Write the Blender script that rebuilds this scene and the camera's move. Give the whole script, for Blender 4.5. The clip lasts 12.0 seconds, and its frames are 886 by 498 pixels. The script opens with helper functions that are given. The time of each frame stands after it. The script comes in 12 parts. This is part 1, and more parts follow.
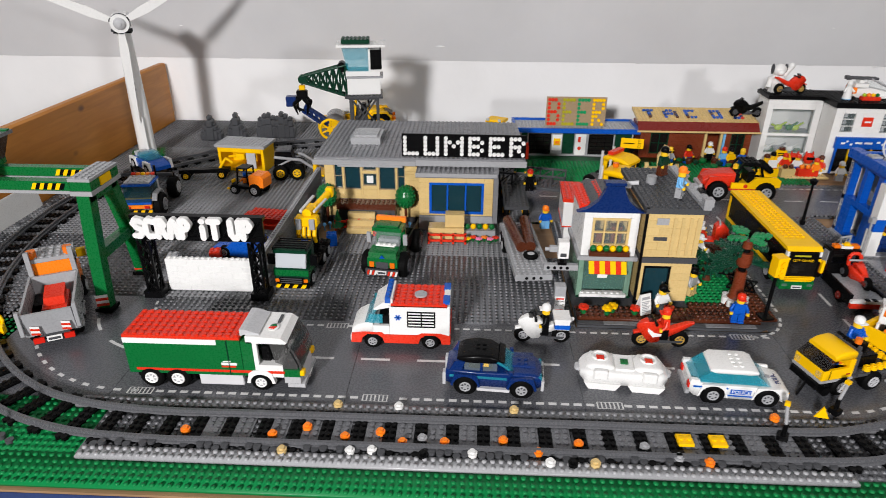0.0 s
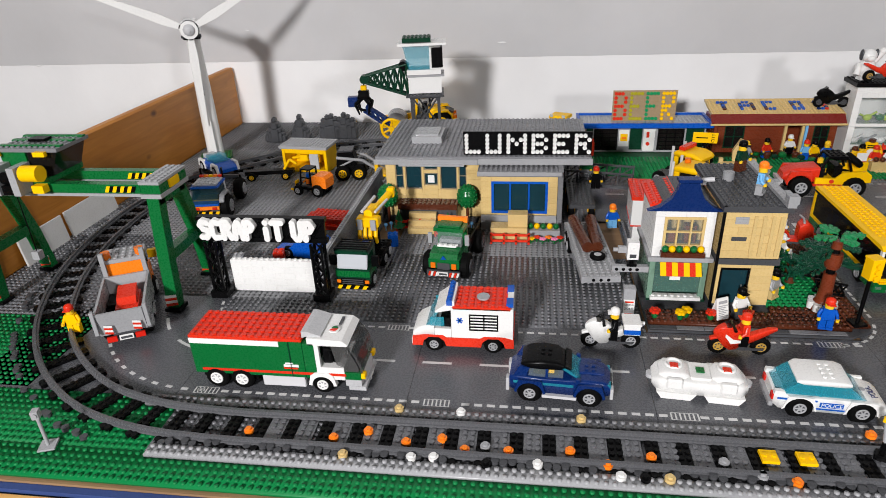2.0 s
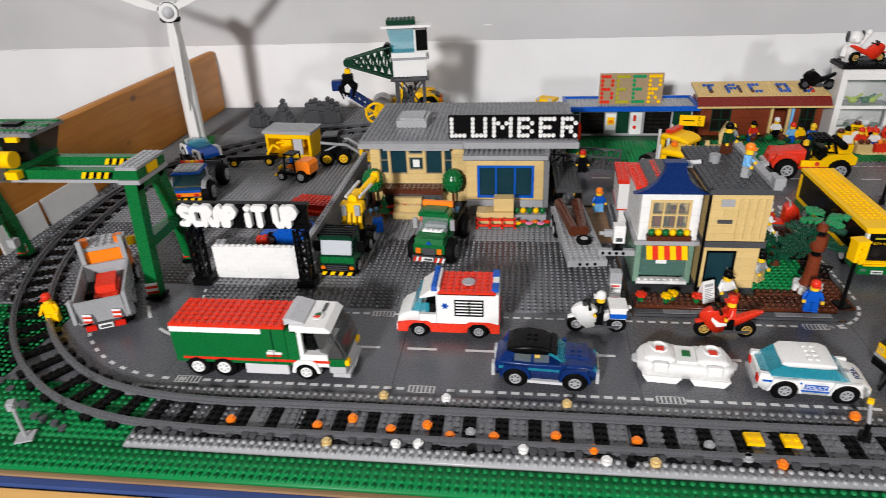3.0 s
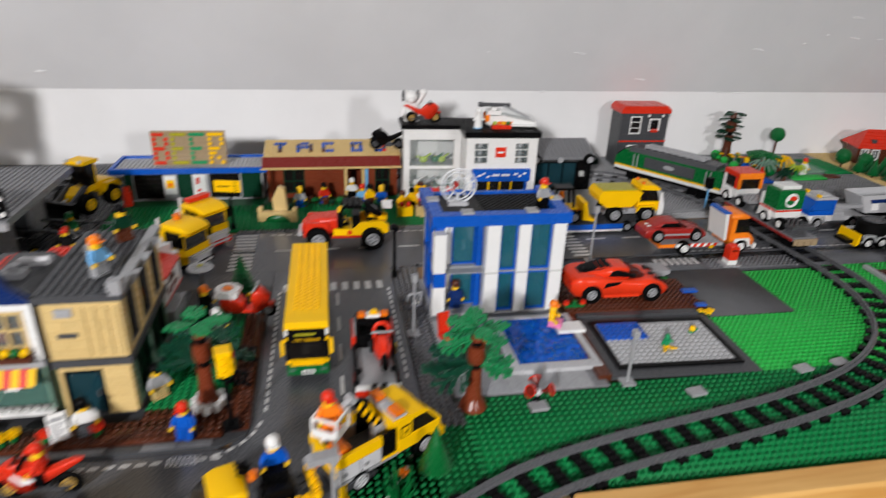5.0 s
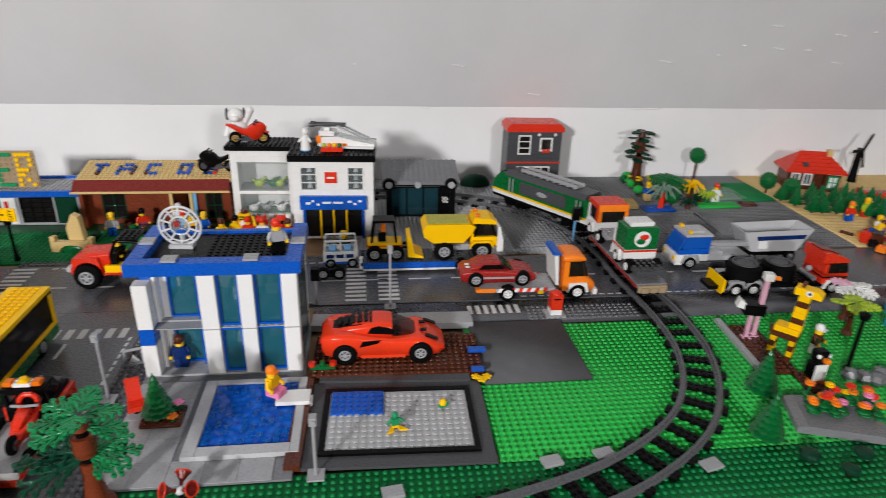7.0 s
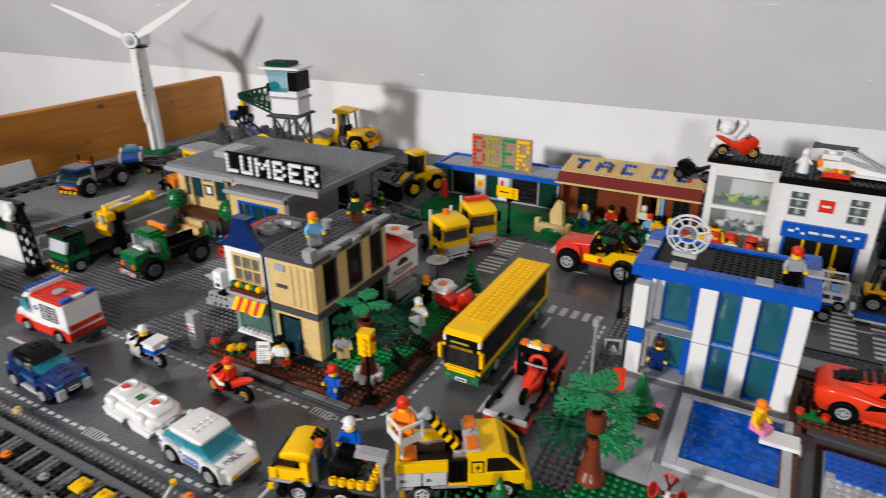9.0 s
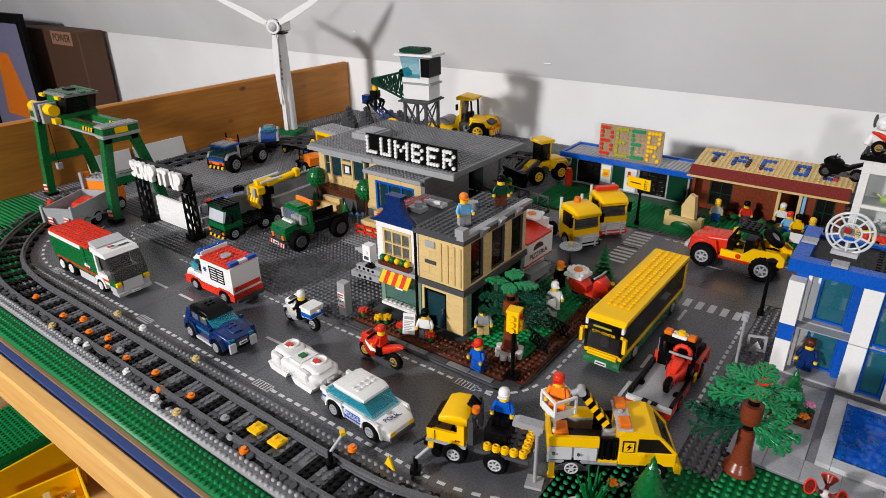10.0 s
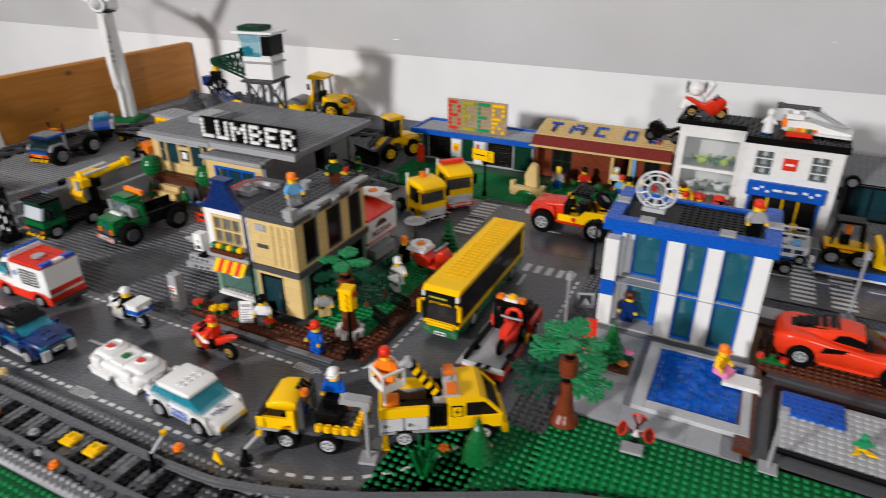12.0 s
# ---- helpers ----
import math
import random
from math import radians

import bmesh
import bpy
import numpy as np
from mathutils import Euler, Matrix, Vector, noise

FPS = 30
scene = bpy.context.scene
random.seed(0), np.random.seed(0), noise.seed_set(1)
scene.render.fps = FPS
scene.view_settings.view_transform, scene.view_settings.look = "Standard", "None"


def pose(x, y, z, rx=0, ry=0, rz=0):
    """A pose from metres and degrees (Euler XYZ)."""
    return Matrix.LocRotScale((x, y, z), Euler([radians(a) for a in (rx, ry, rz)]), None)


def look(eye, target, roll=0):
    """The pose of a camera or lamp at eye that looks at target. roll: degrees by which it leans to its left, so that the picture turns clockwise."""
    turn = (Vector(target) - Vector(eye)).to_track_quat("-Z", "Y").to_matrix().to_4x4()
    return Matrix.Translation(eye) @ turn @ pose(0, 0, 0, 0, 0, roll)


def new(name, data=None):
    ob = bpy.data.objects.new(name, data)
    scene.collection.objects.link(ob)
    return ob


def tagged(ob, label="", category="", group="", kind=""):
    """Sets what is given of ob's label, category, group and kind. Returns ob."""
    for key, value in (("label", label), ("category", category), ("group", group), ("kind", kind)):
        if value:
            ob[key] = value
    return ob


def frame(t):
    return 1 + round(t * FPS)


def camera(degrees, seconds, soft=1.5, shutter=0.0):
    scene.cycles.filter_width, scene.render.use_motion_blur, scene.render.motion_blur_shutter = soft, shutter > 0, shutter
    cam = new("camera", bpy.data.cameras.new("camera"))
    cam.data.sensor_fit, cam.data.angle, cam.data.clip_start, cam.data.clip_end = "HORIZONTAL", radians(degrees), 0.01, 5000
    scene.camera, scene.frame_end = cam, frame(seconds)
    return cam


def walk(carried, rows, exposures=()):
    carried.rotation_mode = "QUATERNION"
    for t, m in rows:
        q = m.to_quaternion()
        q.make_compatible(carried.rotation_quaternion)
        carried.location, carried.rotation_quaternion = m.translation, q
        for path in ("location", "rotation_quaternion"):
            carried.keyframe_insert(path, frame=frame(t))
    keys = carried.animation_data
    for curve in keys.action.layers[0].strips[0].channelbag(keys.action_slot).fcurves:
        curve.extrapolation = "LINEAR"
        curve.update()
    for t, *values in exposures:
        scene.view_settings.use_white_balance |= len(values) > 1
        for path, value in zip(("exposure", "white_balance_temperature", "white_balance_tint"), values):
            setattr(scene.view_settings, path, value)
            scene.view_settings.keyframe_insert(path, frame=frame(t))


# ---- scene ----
cam = camera(70.0, 12.0, soft=0.85, shutter=0.5)
PATH = [
    (0, (0.507, 0.434, 0.446), (0.432, 2.226, -0.44), 0.3),
    (0.5, (0.508, 0.446, 0.438), (0.348, 2.225, -0.462), -0.6),
    (1, (0.505, 0.443, 0.438), (0.236, 2.207, -0.466), -0.4),
    (1.5, (0.501, 0.451, 0.425), (0.226, 2.191, -0.522), -1.4),
    (2, (0.504, 0.453, 0.44), (0.237, 2.226, -0.447), -2.5),
    (2.5, (0.499, 0.456, 0.436), (0.257, 2.226, -0.463), -2.5),
    (2.7, (0.496, 0.455, 0.436), (0.246, 2.211, -0.488), -2.3),
    (4.3, (0.803, 0.558, 0.418), (0.943, 2.321, -0.516), 1.0),
    (4.5, (0.874, 0.572, 0.418), (1.088, 2.34, -0.493), 2.8),
    (5, (0.994, 0.622, 0.427), (1.344, 2.414, -0.391), 2.3),
    (5.5, (1.097, 0.708, 0.44), (1.601, 2.492, -0.31), 2.7),
    (6, (1.236, 0.729, 0.437), (1.816, 2.482, -0.33), 2.8),
    (6.5, (1.346, 0.712, 0.44), (1.732, 2.505, -0.357), 2.6),
    (6.7, (1.374, 0.703, 0.438), (1.706, 2.505, -0.365), 2.4),
    (8.3, (1.281, 0.729, 0.434), (0.768, 2.467, -0.412), -0.8),
    (8.5, (1.264, 0.713, 0.434), (0.598, 2.4, -0.407), -0.9),
    (9, (1.234, 0.682, 0.442), (0.362, 2.289, -0.37), -0.4),
    (9.5, (1.208, 0.646, 0.445), (0.185, 2.154, -0.378), -0.9),
    (10, (1.191, 0.622, 0.445), (0.092, 2.067, -0.394), -0.9),
    (10.5, (1.188, 0.619, 0.447), (0.127, 2.106, -0.369), -0.8),
    (11, (1.192, 0.627, 0.445), (0.149, 2.116, -0.388), -1.1),
    (11.5, (1.207, 0.639, 0.441), (0.249, 2.168, -0.423), -1.0),
    (12, (1.244, 0.66, 0.436), (0.455, 2.265, -0.458), -0.2),
]
walk(cam, [(t, look(eye, target, roll)) for t, eye, target, roll in PATH])

# world and lamps: an attic room at night, lit by two ceiling lamps behind the camera
world = bpy.data.worlds.new("room_dark")
world.use_nodes = True
world.node_tree.nodes["Background"].inputs[0].default_value = (0.9, 0.93, 1.0, 1)
world.node_tree.nodes["Background"].inputs[1].default_value = 0.003
scene.world = world
scene.view_settings.exposure = 0.0


def lamp(name, place, target, watts, size, tint):
    data = bpy.data.lights.new(name, "AREA")
    data.shape, data.size, data.energy, data.color = "DISK", size, watts, tint
    ob = new(name, data)
    ob.matrix_world = look(place, target)
    return ob


lamp("ceiling_lamp_left", (-0.36, -1.70, 1.28), (0.5, 1.8, 0.1), 114, 0.30, (1.0, 0.975, 0.985))
lamp("ceiling_lamp_right", (2.35, -1.75, 1.05), (1.6, 1.9, 0.2), 34, 0.30, (1.0, 0.975, 0.985))

# ---- materials ----


def nodes_of(name, rough, metal=0.0, gloss=0.36):
    m = bpy.data.materials.new(name)
    m.use_nodes = True
    nt = m.node_tree
    b = nt.nodes["Principled BSDF"]
    b.inputs["Roughness"].default_value = rough
    b.inputs["Metallic"].default_value = metal
    b.inputs["Specular IOR Level"].default_value = gloss
    return m, nt, b


def plastic(name, rgb, rough=0.24, vary=0.10, grime=0.12, gloss=0.36):
    """Moulded plastic: fine tone drift, a little dust that dulls the gloss, tiny waviness."""
    m, nt, b = nodes_of(name, rough, 0.0, gloss)
    n, lk = nt.nodes, nt.links
    tc = n.new("ShaderNodeTexCoord")
    info = n.new("ShaderNodeObjectInfo")
    big, fine = n.new("ShaderNodeTexNoise"), n.new("ShaderNodeTexNoise")
    big.inputs["Scale"].default_value, big.inputs["Detail"].default_value = 45, 3
    fine.inputs["Scale"].default_value, fine.inputs["Detail"].default_value = 420, 2
    lk.new(tc.outputs["Object"], big.inputs["Vector"])
    lk.new(tc.outputs["Object"], fine.inputs["Vector"])
    hsv = n.new("ShaderNodeHueSaturation")
    hsv.inputs["Color"].default_value = (*rgb, 1)
    mr = n.new("ShaderNodeMapRange")
    mr.inputs["To Min"].default_value, mr.inputs["To Max"].default_value = 1 - vary, 1 + vary
    lk.new(big.outputs["Fac"], mr.inputs["Value"])
    add = n.new("ShaderNodeMath")
    add.operation = "MULTIPLY_ADD"
    add.inputs[1].default_value = vary * 0.8
    lk.new(info.outputs["Random"], add.inputs[0])
    lk.new(mr.outputs["Result"], add.inputs[2])
    lk.new(add.outputs[0], hsv.inputs["Value"])
    lk.new(hsv.outputs["Color"], b.inputs["Base Color"])
    rr = n.new("ShaderNodeMapRange")
    rr.inputs["From Min"].default_value, rr.inputs["From Max"].default_value = 0.35, 0.75
    rr.inputs["To Min"].default_value, rr.inputs["To Max"].default_value = rough, rough + grime
    lk.new(fine.outputs["Fac"], rr.inputs["Value"])
    lk.new(rr.outputs["Result"], b.inputs["Roughness"])
    bump = n.new("ShaderNodeBump")
    bump.inputs["Strength"].default_value, bump.inputs["Distance"].default_value = 0.06, 0.0004
    lk.new(big.outputs["Fac"], bump.inputs["Height"])
    lk.new(bump.outputs["Normal"], b.inputs["Normal"])
    return m


def clear(name, rgb, alpha=0.45, rough=0.05):
    """Tinted see-through plastic: part of the light passes straight through, the rest is tinted gloss."""
    m, nt, b = nodes_of(name, rough, 0.0, 0.24)
    b.inputs["Base Color"].default_value = (*rgb, 1)
    b.inputs["Alpha"].default_value = alpha
    return m


RED = plastic("red_plastic", (0.66, 0.030, 0.010))
DRED = plastic("dark_red_plastic", (0.17, 0.014, 0.009))
ORANGE = plastic("orange_plastic", (0.90, 0.215, 0.012))
YELLOW = plastic("yellow_plastic", (0.92, 0.53, 0.002), 0.30, 0.06, 0.12, 0.16)
LIME = plastic("lime_plastic", (0.38, 0.52, 0.03))
GREEN = plastic("green_plastic", (0.003, 0.125, 0.028))
DGREEN = plastic("dark_green_plastic", (0.003, 0.035, 0.017), 0.26, 0.10, 0.12, 0.20)
SGREEN = plastic("sand_green_plastic", (0.16, 0.27, 0.20))
PLATEGREEN = plastic("green_baseplate", (0.004, 0.185, 0.050), 0.34, 0.1, 0.12, 0.2)
LAWN = plastic("bright_green_baseplate", (0.022, 0.40, 0.062), 0.32, 0.1, 0.12, 0.25)
BLUE = plastic("blue_plastic", (0.003, 0.085, 0.46))
LBLUE = plastic("light_blue_plastic", (0.16, 0.42, 0.72))
NAVY = plastic("navy_plastic", (0.003, 0.021, 0.115))
TEAL = plastic("teal_plastic", (0.015, 0.27, 0.38))
WHITE = plastic("white_plastic", (0.78, 0.78, 0.76), 0.25, 0.04)
LGREY = plastic("light_grey_plastic", (0.33, 0.335, 0.345))
DGREY = plastic("dark_grey_plastic", (0.062, 0.064, 0.069), 0.26, 0.10, 0.12, 0.22)
MGREY = plastic("mid_grey_baseplate", (0.195, 0.198, 0.206), 0.26)
BPGREY = plastic("dark_grey_baseplate", (0.128, 0.131, 0.140), 0.24, 0.1, 0.12, 0.5)
BLACK = plastic("black_plastic", (0.003, 0.003, 0.0033), 0.26, 0.1, 0.12, 0.10)
TAN = plastic("tan_plastic", (0.62, 0.45, 0.19))
CLAY = plastic("red_brown_plastic", (0.17, 0.034, 0.013))
OLIVE = plastic("olive_yellow_plastic", (0.40, 0.37, 0.02))
JADE = plastic("jade_green_plastic", (0.01, 0.27, 0.10))
DTAN = plastic("dark_tan_plastic", (0.34, 0.25, 0.15))
LEAF = plastic("bright_leaf_plastic", (0.012, 0.23, 0.075))
ROOFG = plastic("grey_roof_plate", (0.185, 0.188, 0.198), 0.24)
CARRED = plastic("deep_red_plastic", (0.33, 0.018, 0.014))
BROWN = plastic("reddish_brown_plastic", (0.085, 0.022, 0.009))
SKIN = plastic("toy_yellow_plastic", (0.88, 0.54, 0.02))
PINK = plastic("pink_plastic", (0.78, 0.22, 0.42))
LPINK = plastic("light_pink_plastic", (0.80, 0.45, 0.58))
SILVER = plastic("silver_plastic", (0.55, 0.55, 0.56), 0.3)
ROADM = plastic("printed_road_grey", (0.084, 0.087, 0.096), 0.20, 0.12, 0.2, 0.55)
PAINT = plastic("printed_white", (0.60, 0.60, 0.59), 0.35)
RUBBER = plastic("black_rubber", (0.003, 0.003, 0.003), 0.6, 0.1, 0.12, 0.07)
CLEARG = clear("clear_plastic", (0.40, 0.48, 0.48), 0.12)
# pale tint puts the reflected light on a windscreen into its colour
SHEEN = clear("clear_plastic_painted_sheen", (0.72, 0.76, 0.80), 0.55)
SMOKE = clear("smoked_plastic", (0.012, 0.010, 0.009), 0.70)
AQUA = clear("aqua_clear_plastic", (0.03, 0.36, 0.47), 0.44)
TBLUE = clear("blue_clear_plastic", (0.01, 0.11, 0.52), 0.8)
TWATER = clear("pool_stud_plastic", (0.01, 0.15, 0.55), 0.45, 0.12)
TWATER.node_tree.nodes["Principled BSDF"].inputs["Specular IOR Level"].default_value = 0.15
TGREENC = clear("green_clear_plastic", (0.25, 0.50, 0.42), 0.15)
LAVENDER = plastic("lavender_print", (0.20, 0.19, 0.30), 0.4)
CLAYTAN = plastic("faded_label", (0.30, 0.16, 0.10), 0.6)
TORANGE = clear("orange_clear_plastic", (0.9, 0.2, 0.01), 0.8)
TRED = clear("red_clear_plastic", (0.7, 0.02, 0.01), 0.85)
SEAGLASS = clear("sea_blue_clear_plastic", (0.02, 0.15, 0.20), 0.50)
COURTG = plastic("pale_grey_plate", (0.46, 0.465, 0.475))
ASPHALT = plastic("worn_grey_tile", (0.085, 0.086, 0.090), 0.55, 0.22, 0.25, 0.25)
MILKY = clear("milky_clear_plastic", (0.80, 0.82, 0.84), 0.62, 0.12)
SCREEN = clear("grey_clear_plastic", (0.09, 0.09, 0.088), 0.50, 0.04)
TLEAF = clear("dark_green_clear_plastic", (0.010, 0.085, 0.045), 0.62, 0.10)
PITGLASS = clear("blue_grey_glazing", (0.014, 0.055, 0.072), 0.58, 0.03)


def plaster(name, rgb, scale=1.0):
    m, nt, b = nodes_of(name, 0.72)
    n, lk = nt.nodes, nt.links
    tc = n.new("ShaderNodeTexCoord")
    a, c = n.new("ShaderNodeTexNoise"), n.new("ShaderNodeTexNoise")
    a.inputs["Scale"].default_value, a.inputs["Detail"].default_value = 3 * scale, 5
    c.inputs["Scale"].default_value, c.inputs["Detail"].default_value = 55 * scale, 6
    for t in (a, c):
        lk.new(tc.outputs["Object"], t.inputs["Vector"])
    ramp = n.new("ShaderNodeValToRGB")
    ramp.color_ramp.elements[0].position, ramp.color_ramp.elements[1].position = 0.3, 0.75
    ramp.color_ramp.elements[0].color = (*[v * 0.90 for v in rgb], 1)
    ramp.color_ramp.elements[1].color = (*[min(1, v * 1.05) for v in rgb], 1)
    lk.new(a.outputs["Fac"], ramp.inputs["Fac"])
    lk.new(ramp.outputs["Color"], b.inputs["Base Color"])
    mix = n.new("ShaderNodeMath")
    mix.operation = "MULTIPLY_ADD"
    mix.inputs[1].default_value = 0.25
    lk.new(c.outputs["Fac"], mix.inputs[0])
    lk.new(a.outputs["Fac"], mix.inputs[2])
    bump = n.new("ShaderNodeBump")
    bump.inputs["Strength"].default_value, bump.inputs["Distance"].default_value = 0.35, 0.006
    lk.new(mix.outputs[0], bump.inputs["Height"])
    lk.new(bump.outputs["Normal"], b.inputs["Normal"])
    return m


def timber(name, light, dark, knots=True, rough=0.35, along="X"):
    m, nt, b = nodes_of(name, rough)
    n, lk = nt.nodes, nt.links
    tc, mp = n.new("ShaderNodeTexCoord"), n.new("ShaderNodeMapping")
    mp.inputs["Scale"].default_value = (1.2, 14, 14) if along == "X" else (14, 1.2, 14)
    lk.new(tc.outputs["Object"], mp.inputs["Vector"])
    grain, soft = n.new("ShaderNodeTexNoise"), n.new("ShaderNodeTexNoise")
    grain.inputs["Scale"].default_value, grain.inputs["Detail"].default_value, grain.inputs["Distortion"].default_value = 5, 6, 1.2
    soft.inputs["Scale"].default_value = 2.0
    lk.new(mp.outputs["Vector"], grain.inputs["Vector"])
    lk.new(tc.outputs["Object"], soft.inputs["Vector"])
    ramp = n.new("ShaderNodeValToRGB")
    ramp.color_ramp.elements[0].position, ramp.color_ramp.elements[1].position = 0.32, 0.70
    ramp.color_ramp.elements[0].color, ramp.color_ramp.elements[1].color = (*dark, 1), (*light, 1)
    lk.new(grain.outputs["Fac"], ramp.inputs["Fac"])
    out = ramp.outputs["Color"]
    if knots:
        vor = n.new("ShaderNodeTexVoronoi")
        vor.inputs["Scale"].default_value = 7
        mk = n.new("ShaderNodeMapping")
        mk.inputs["Scale"].default_value = (0.9, 1.6, 1.6) if along == "X" else (1.6, 0.9, 1.6)
        lk.new(tc.outputs["Object"], mk.inputs["Vector"])
        lk.new(mk.outputs["Vector"], vor.inputs["Vector"])
        kr = n.new("ShaderNodeValToRGB")
        kr.color_ramp.elements[0].position, kr.color_ramp.elements[1].position = 0.03, 0.09
        kr.color_ramp.elements[0].color, kr.color_ramp.elements[1].color = (1, 1, 1, 1), (0, 0, 0, 1)
        lk.new(vor.outputs["Distance"], kr.inputs["Fac"])
        mix = n.new("ShaderNodeMix")
        mix.data_type = "RGBA"
        lk.new(kr.outputs["Color"], mix.inputs[0])
        lk.new(out, mix.inputs[6])
        mix.inputs[7].default_value = (0.16, 0.06, 0.018, 1)
        out = mix.outputs[2]
    lk.new(out, b.inputs["Base Color"])
    bump = n.new("ShaderNodeBump")
    bump.inputs["Strength"].default_value, bump.inputs["Distance"].default_value = 0.15, 0.001
    lk.new(grain.outputs["Fac"], bump.inputs["Height"])
    lk.new(bump.outputs["Normal"], b.inputs["Normal"])
    return m


def ripple(name):
    """Pool floor: a bed of round blue transparent pieces."""
    m, nt, b = nodes_of(name, 0.10, 0.0, 0.16)
    n, lk = nt.nodes, nt.links
    tc, vor = n.new("ShaderNodeTexCoord"), n.new("ShaderNodeTexVoronoi")
    vor.inputs["Scale"].default_value = 120
    lk.new(tc.outputs["Object"], vor.inputs["Vector"])
    ramp = n.new("ShaderNodeValToRGB")
    ramp.color_ramp.elements[0].color, ramp.color_ramp.elements[1].color = (0.012, 0.17, 0.80, 1), (0.003, 0.055, 0.42, 1)
    lk.new(vor.outputs["Distance"], ramp.inputs["Fac"])
    big = n.new("ShaderNodeTexNoise")
    big.inputs["Scale"].default_value = 40
    lk.new(tc.outputs["Object"], big.inputs["Vector"])
    mix = n.new("ShaderNodeMix")
    mix.data_type = "RGBA"
    mix.blend_type = "MULTIPLY"
    mix.inputs[0].default_value = 0.35
    lk.new(ramp.outputs["Color"], mix.inputs[6])
    lk.new(big.outputs["Fac"], mix.inputs[7])
    lk.new(mix.outputs[2], b.inputs["Base Color"])
    bump = n.new("ShaderNodeBump")
    bump.inputs["Strength"].default_value, bump.inputs["Distance"].default_value = 0.5, 0.002
    lk.new(vor.outputs["Distance"], bump.inputs["Height"])
    lk.new(bump.outputs["Normal"], b.inputs["Normal"])
    return m


POOL = ripple("pool_blue")
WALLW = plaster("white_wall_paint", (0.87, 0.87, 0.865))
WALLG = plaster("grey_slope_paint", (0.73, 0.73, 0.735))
# very dark colours for unseen room surfaces, chosen to cut bounced light
WALLD = plaster("dark_unseen_room", (0.07, 0.064, 0.058))
FLOORM = plaster("dark_floor", (0.10, 0.09, 0.08))
PINE = timber("varnished_pine", (0.78, 0.46, 0.150), (0.64, 0.32, 0.080))
BOARD = timber("stained_board", (0.58, 0.235, 0.036), (0.45, 0.165, 0.020), rough=0.4, along="Y")
MDF = timber("raw_fibreboard", (0.33, 0.20, 0.10), (0.24, 0.14, 0.07), knots=False, rough=0.7)
BLUEPAINT = plaster("blue_painted_wood", (0.03, 0.06, 0.20), 6)
CARD = plaster("brown_cardboard", (0.09, 0.042, 0.022), 4)

# ---- building tools: all lengths in millimetres, stud pitch 8, brick 9.6, plate 3.2 ----
S, BH = 8.0, 9.6


def box_template():
    sg = [(a, b, c) for a in (-1, 1) for b in (-1, 1) for c in (-1, 1)]
    ids = {(s, ax): i * 3 + ax for i, s in enumerate(sg) for ax in range(3)}
    faces = []
    for ax in range(3):
        o = [k for k in range(3) if k != ax]
        for s in (-1, 1):
            ring = []
            for p, q in ((-1, -1), (1, -1), (1, 1), (-1, 1)):
                c = [0, 0, 0]
                c[ax], c[o[0]], c[o[1]] = s, p, q
                ring.append(ids[tuple(c), ax])
            faces.append(ring)
        for p in (-1, 1):
            for q in (-1, 1):
                c0, c1 = [0, 0, 0], [0, 0, 0]
                c0[o[0]], c0[o[1]], c0[ax] = p, q, -1
                c1[o[0]], c1[o[1]], c1[ax] = p, q, 1
                faces.append([ids[tuple(c0), o[0]], ids[tuple(c1), o[0]], ids[tuple(c1), o[1]], ids[tuple(c0), o[1]]])
    for s in sg:
        faces.append([ids[s, 0], ids[s, 1], ids[s, 2]])
    place = np.array([[0.5 * s[k] * (1.0 if k == ax else 0.8) for k in range(3)] for s in sg for ax in range(3)])
    out = []
    for f in faces:
        n = np.cross(place[f[1]] - place[f[0]], place[f[2]] - place[f[0]])
        out.append(f if np.dot(n, place[f].mean(axis=0)) > 0 else f[::-1])
    return np.array([s for s in sg for _ in range(3)], float), np.array([[k == ax for k in range(3)] for _ in sg for ax in range(3)], float), out


BOX_SIGN, BOX_AXIS, BOX_FACES = box_template()


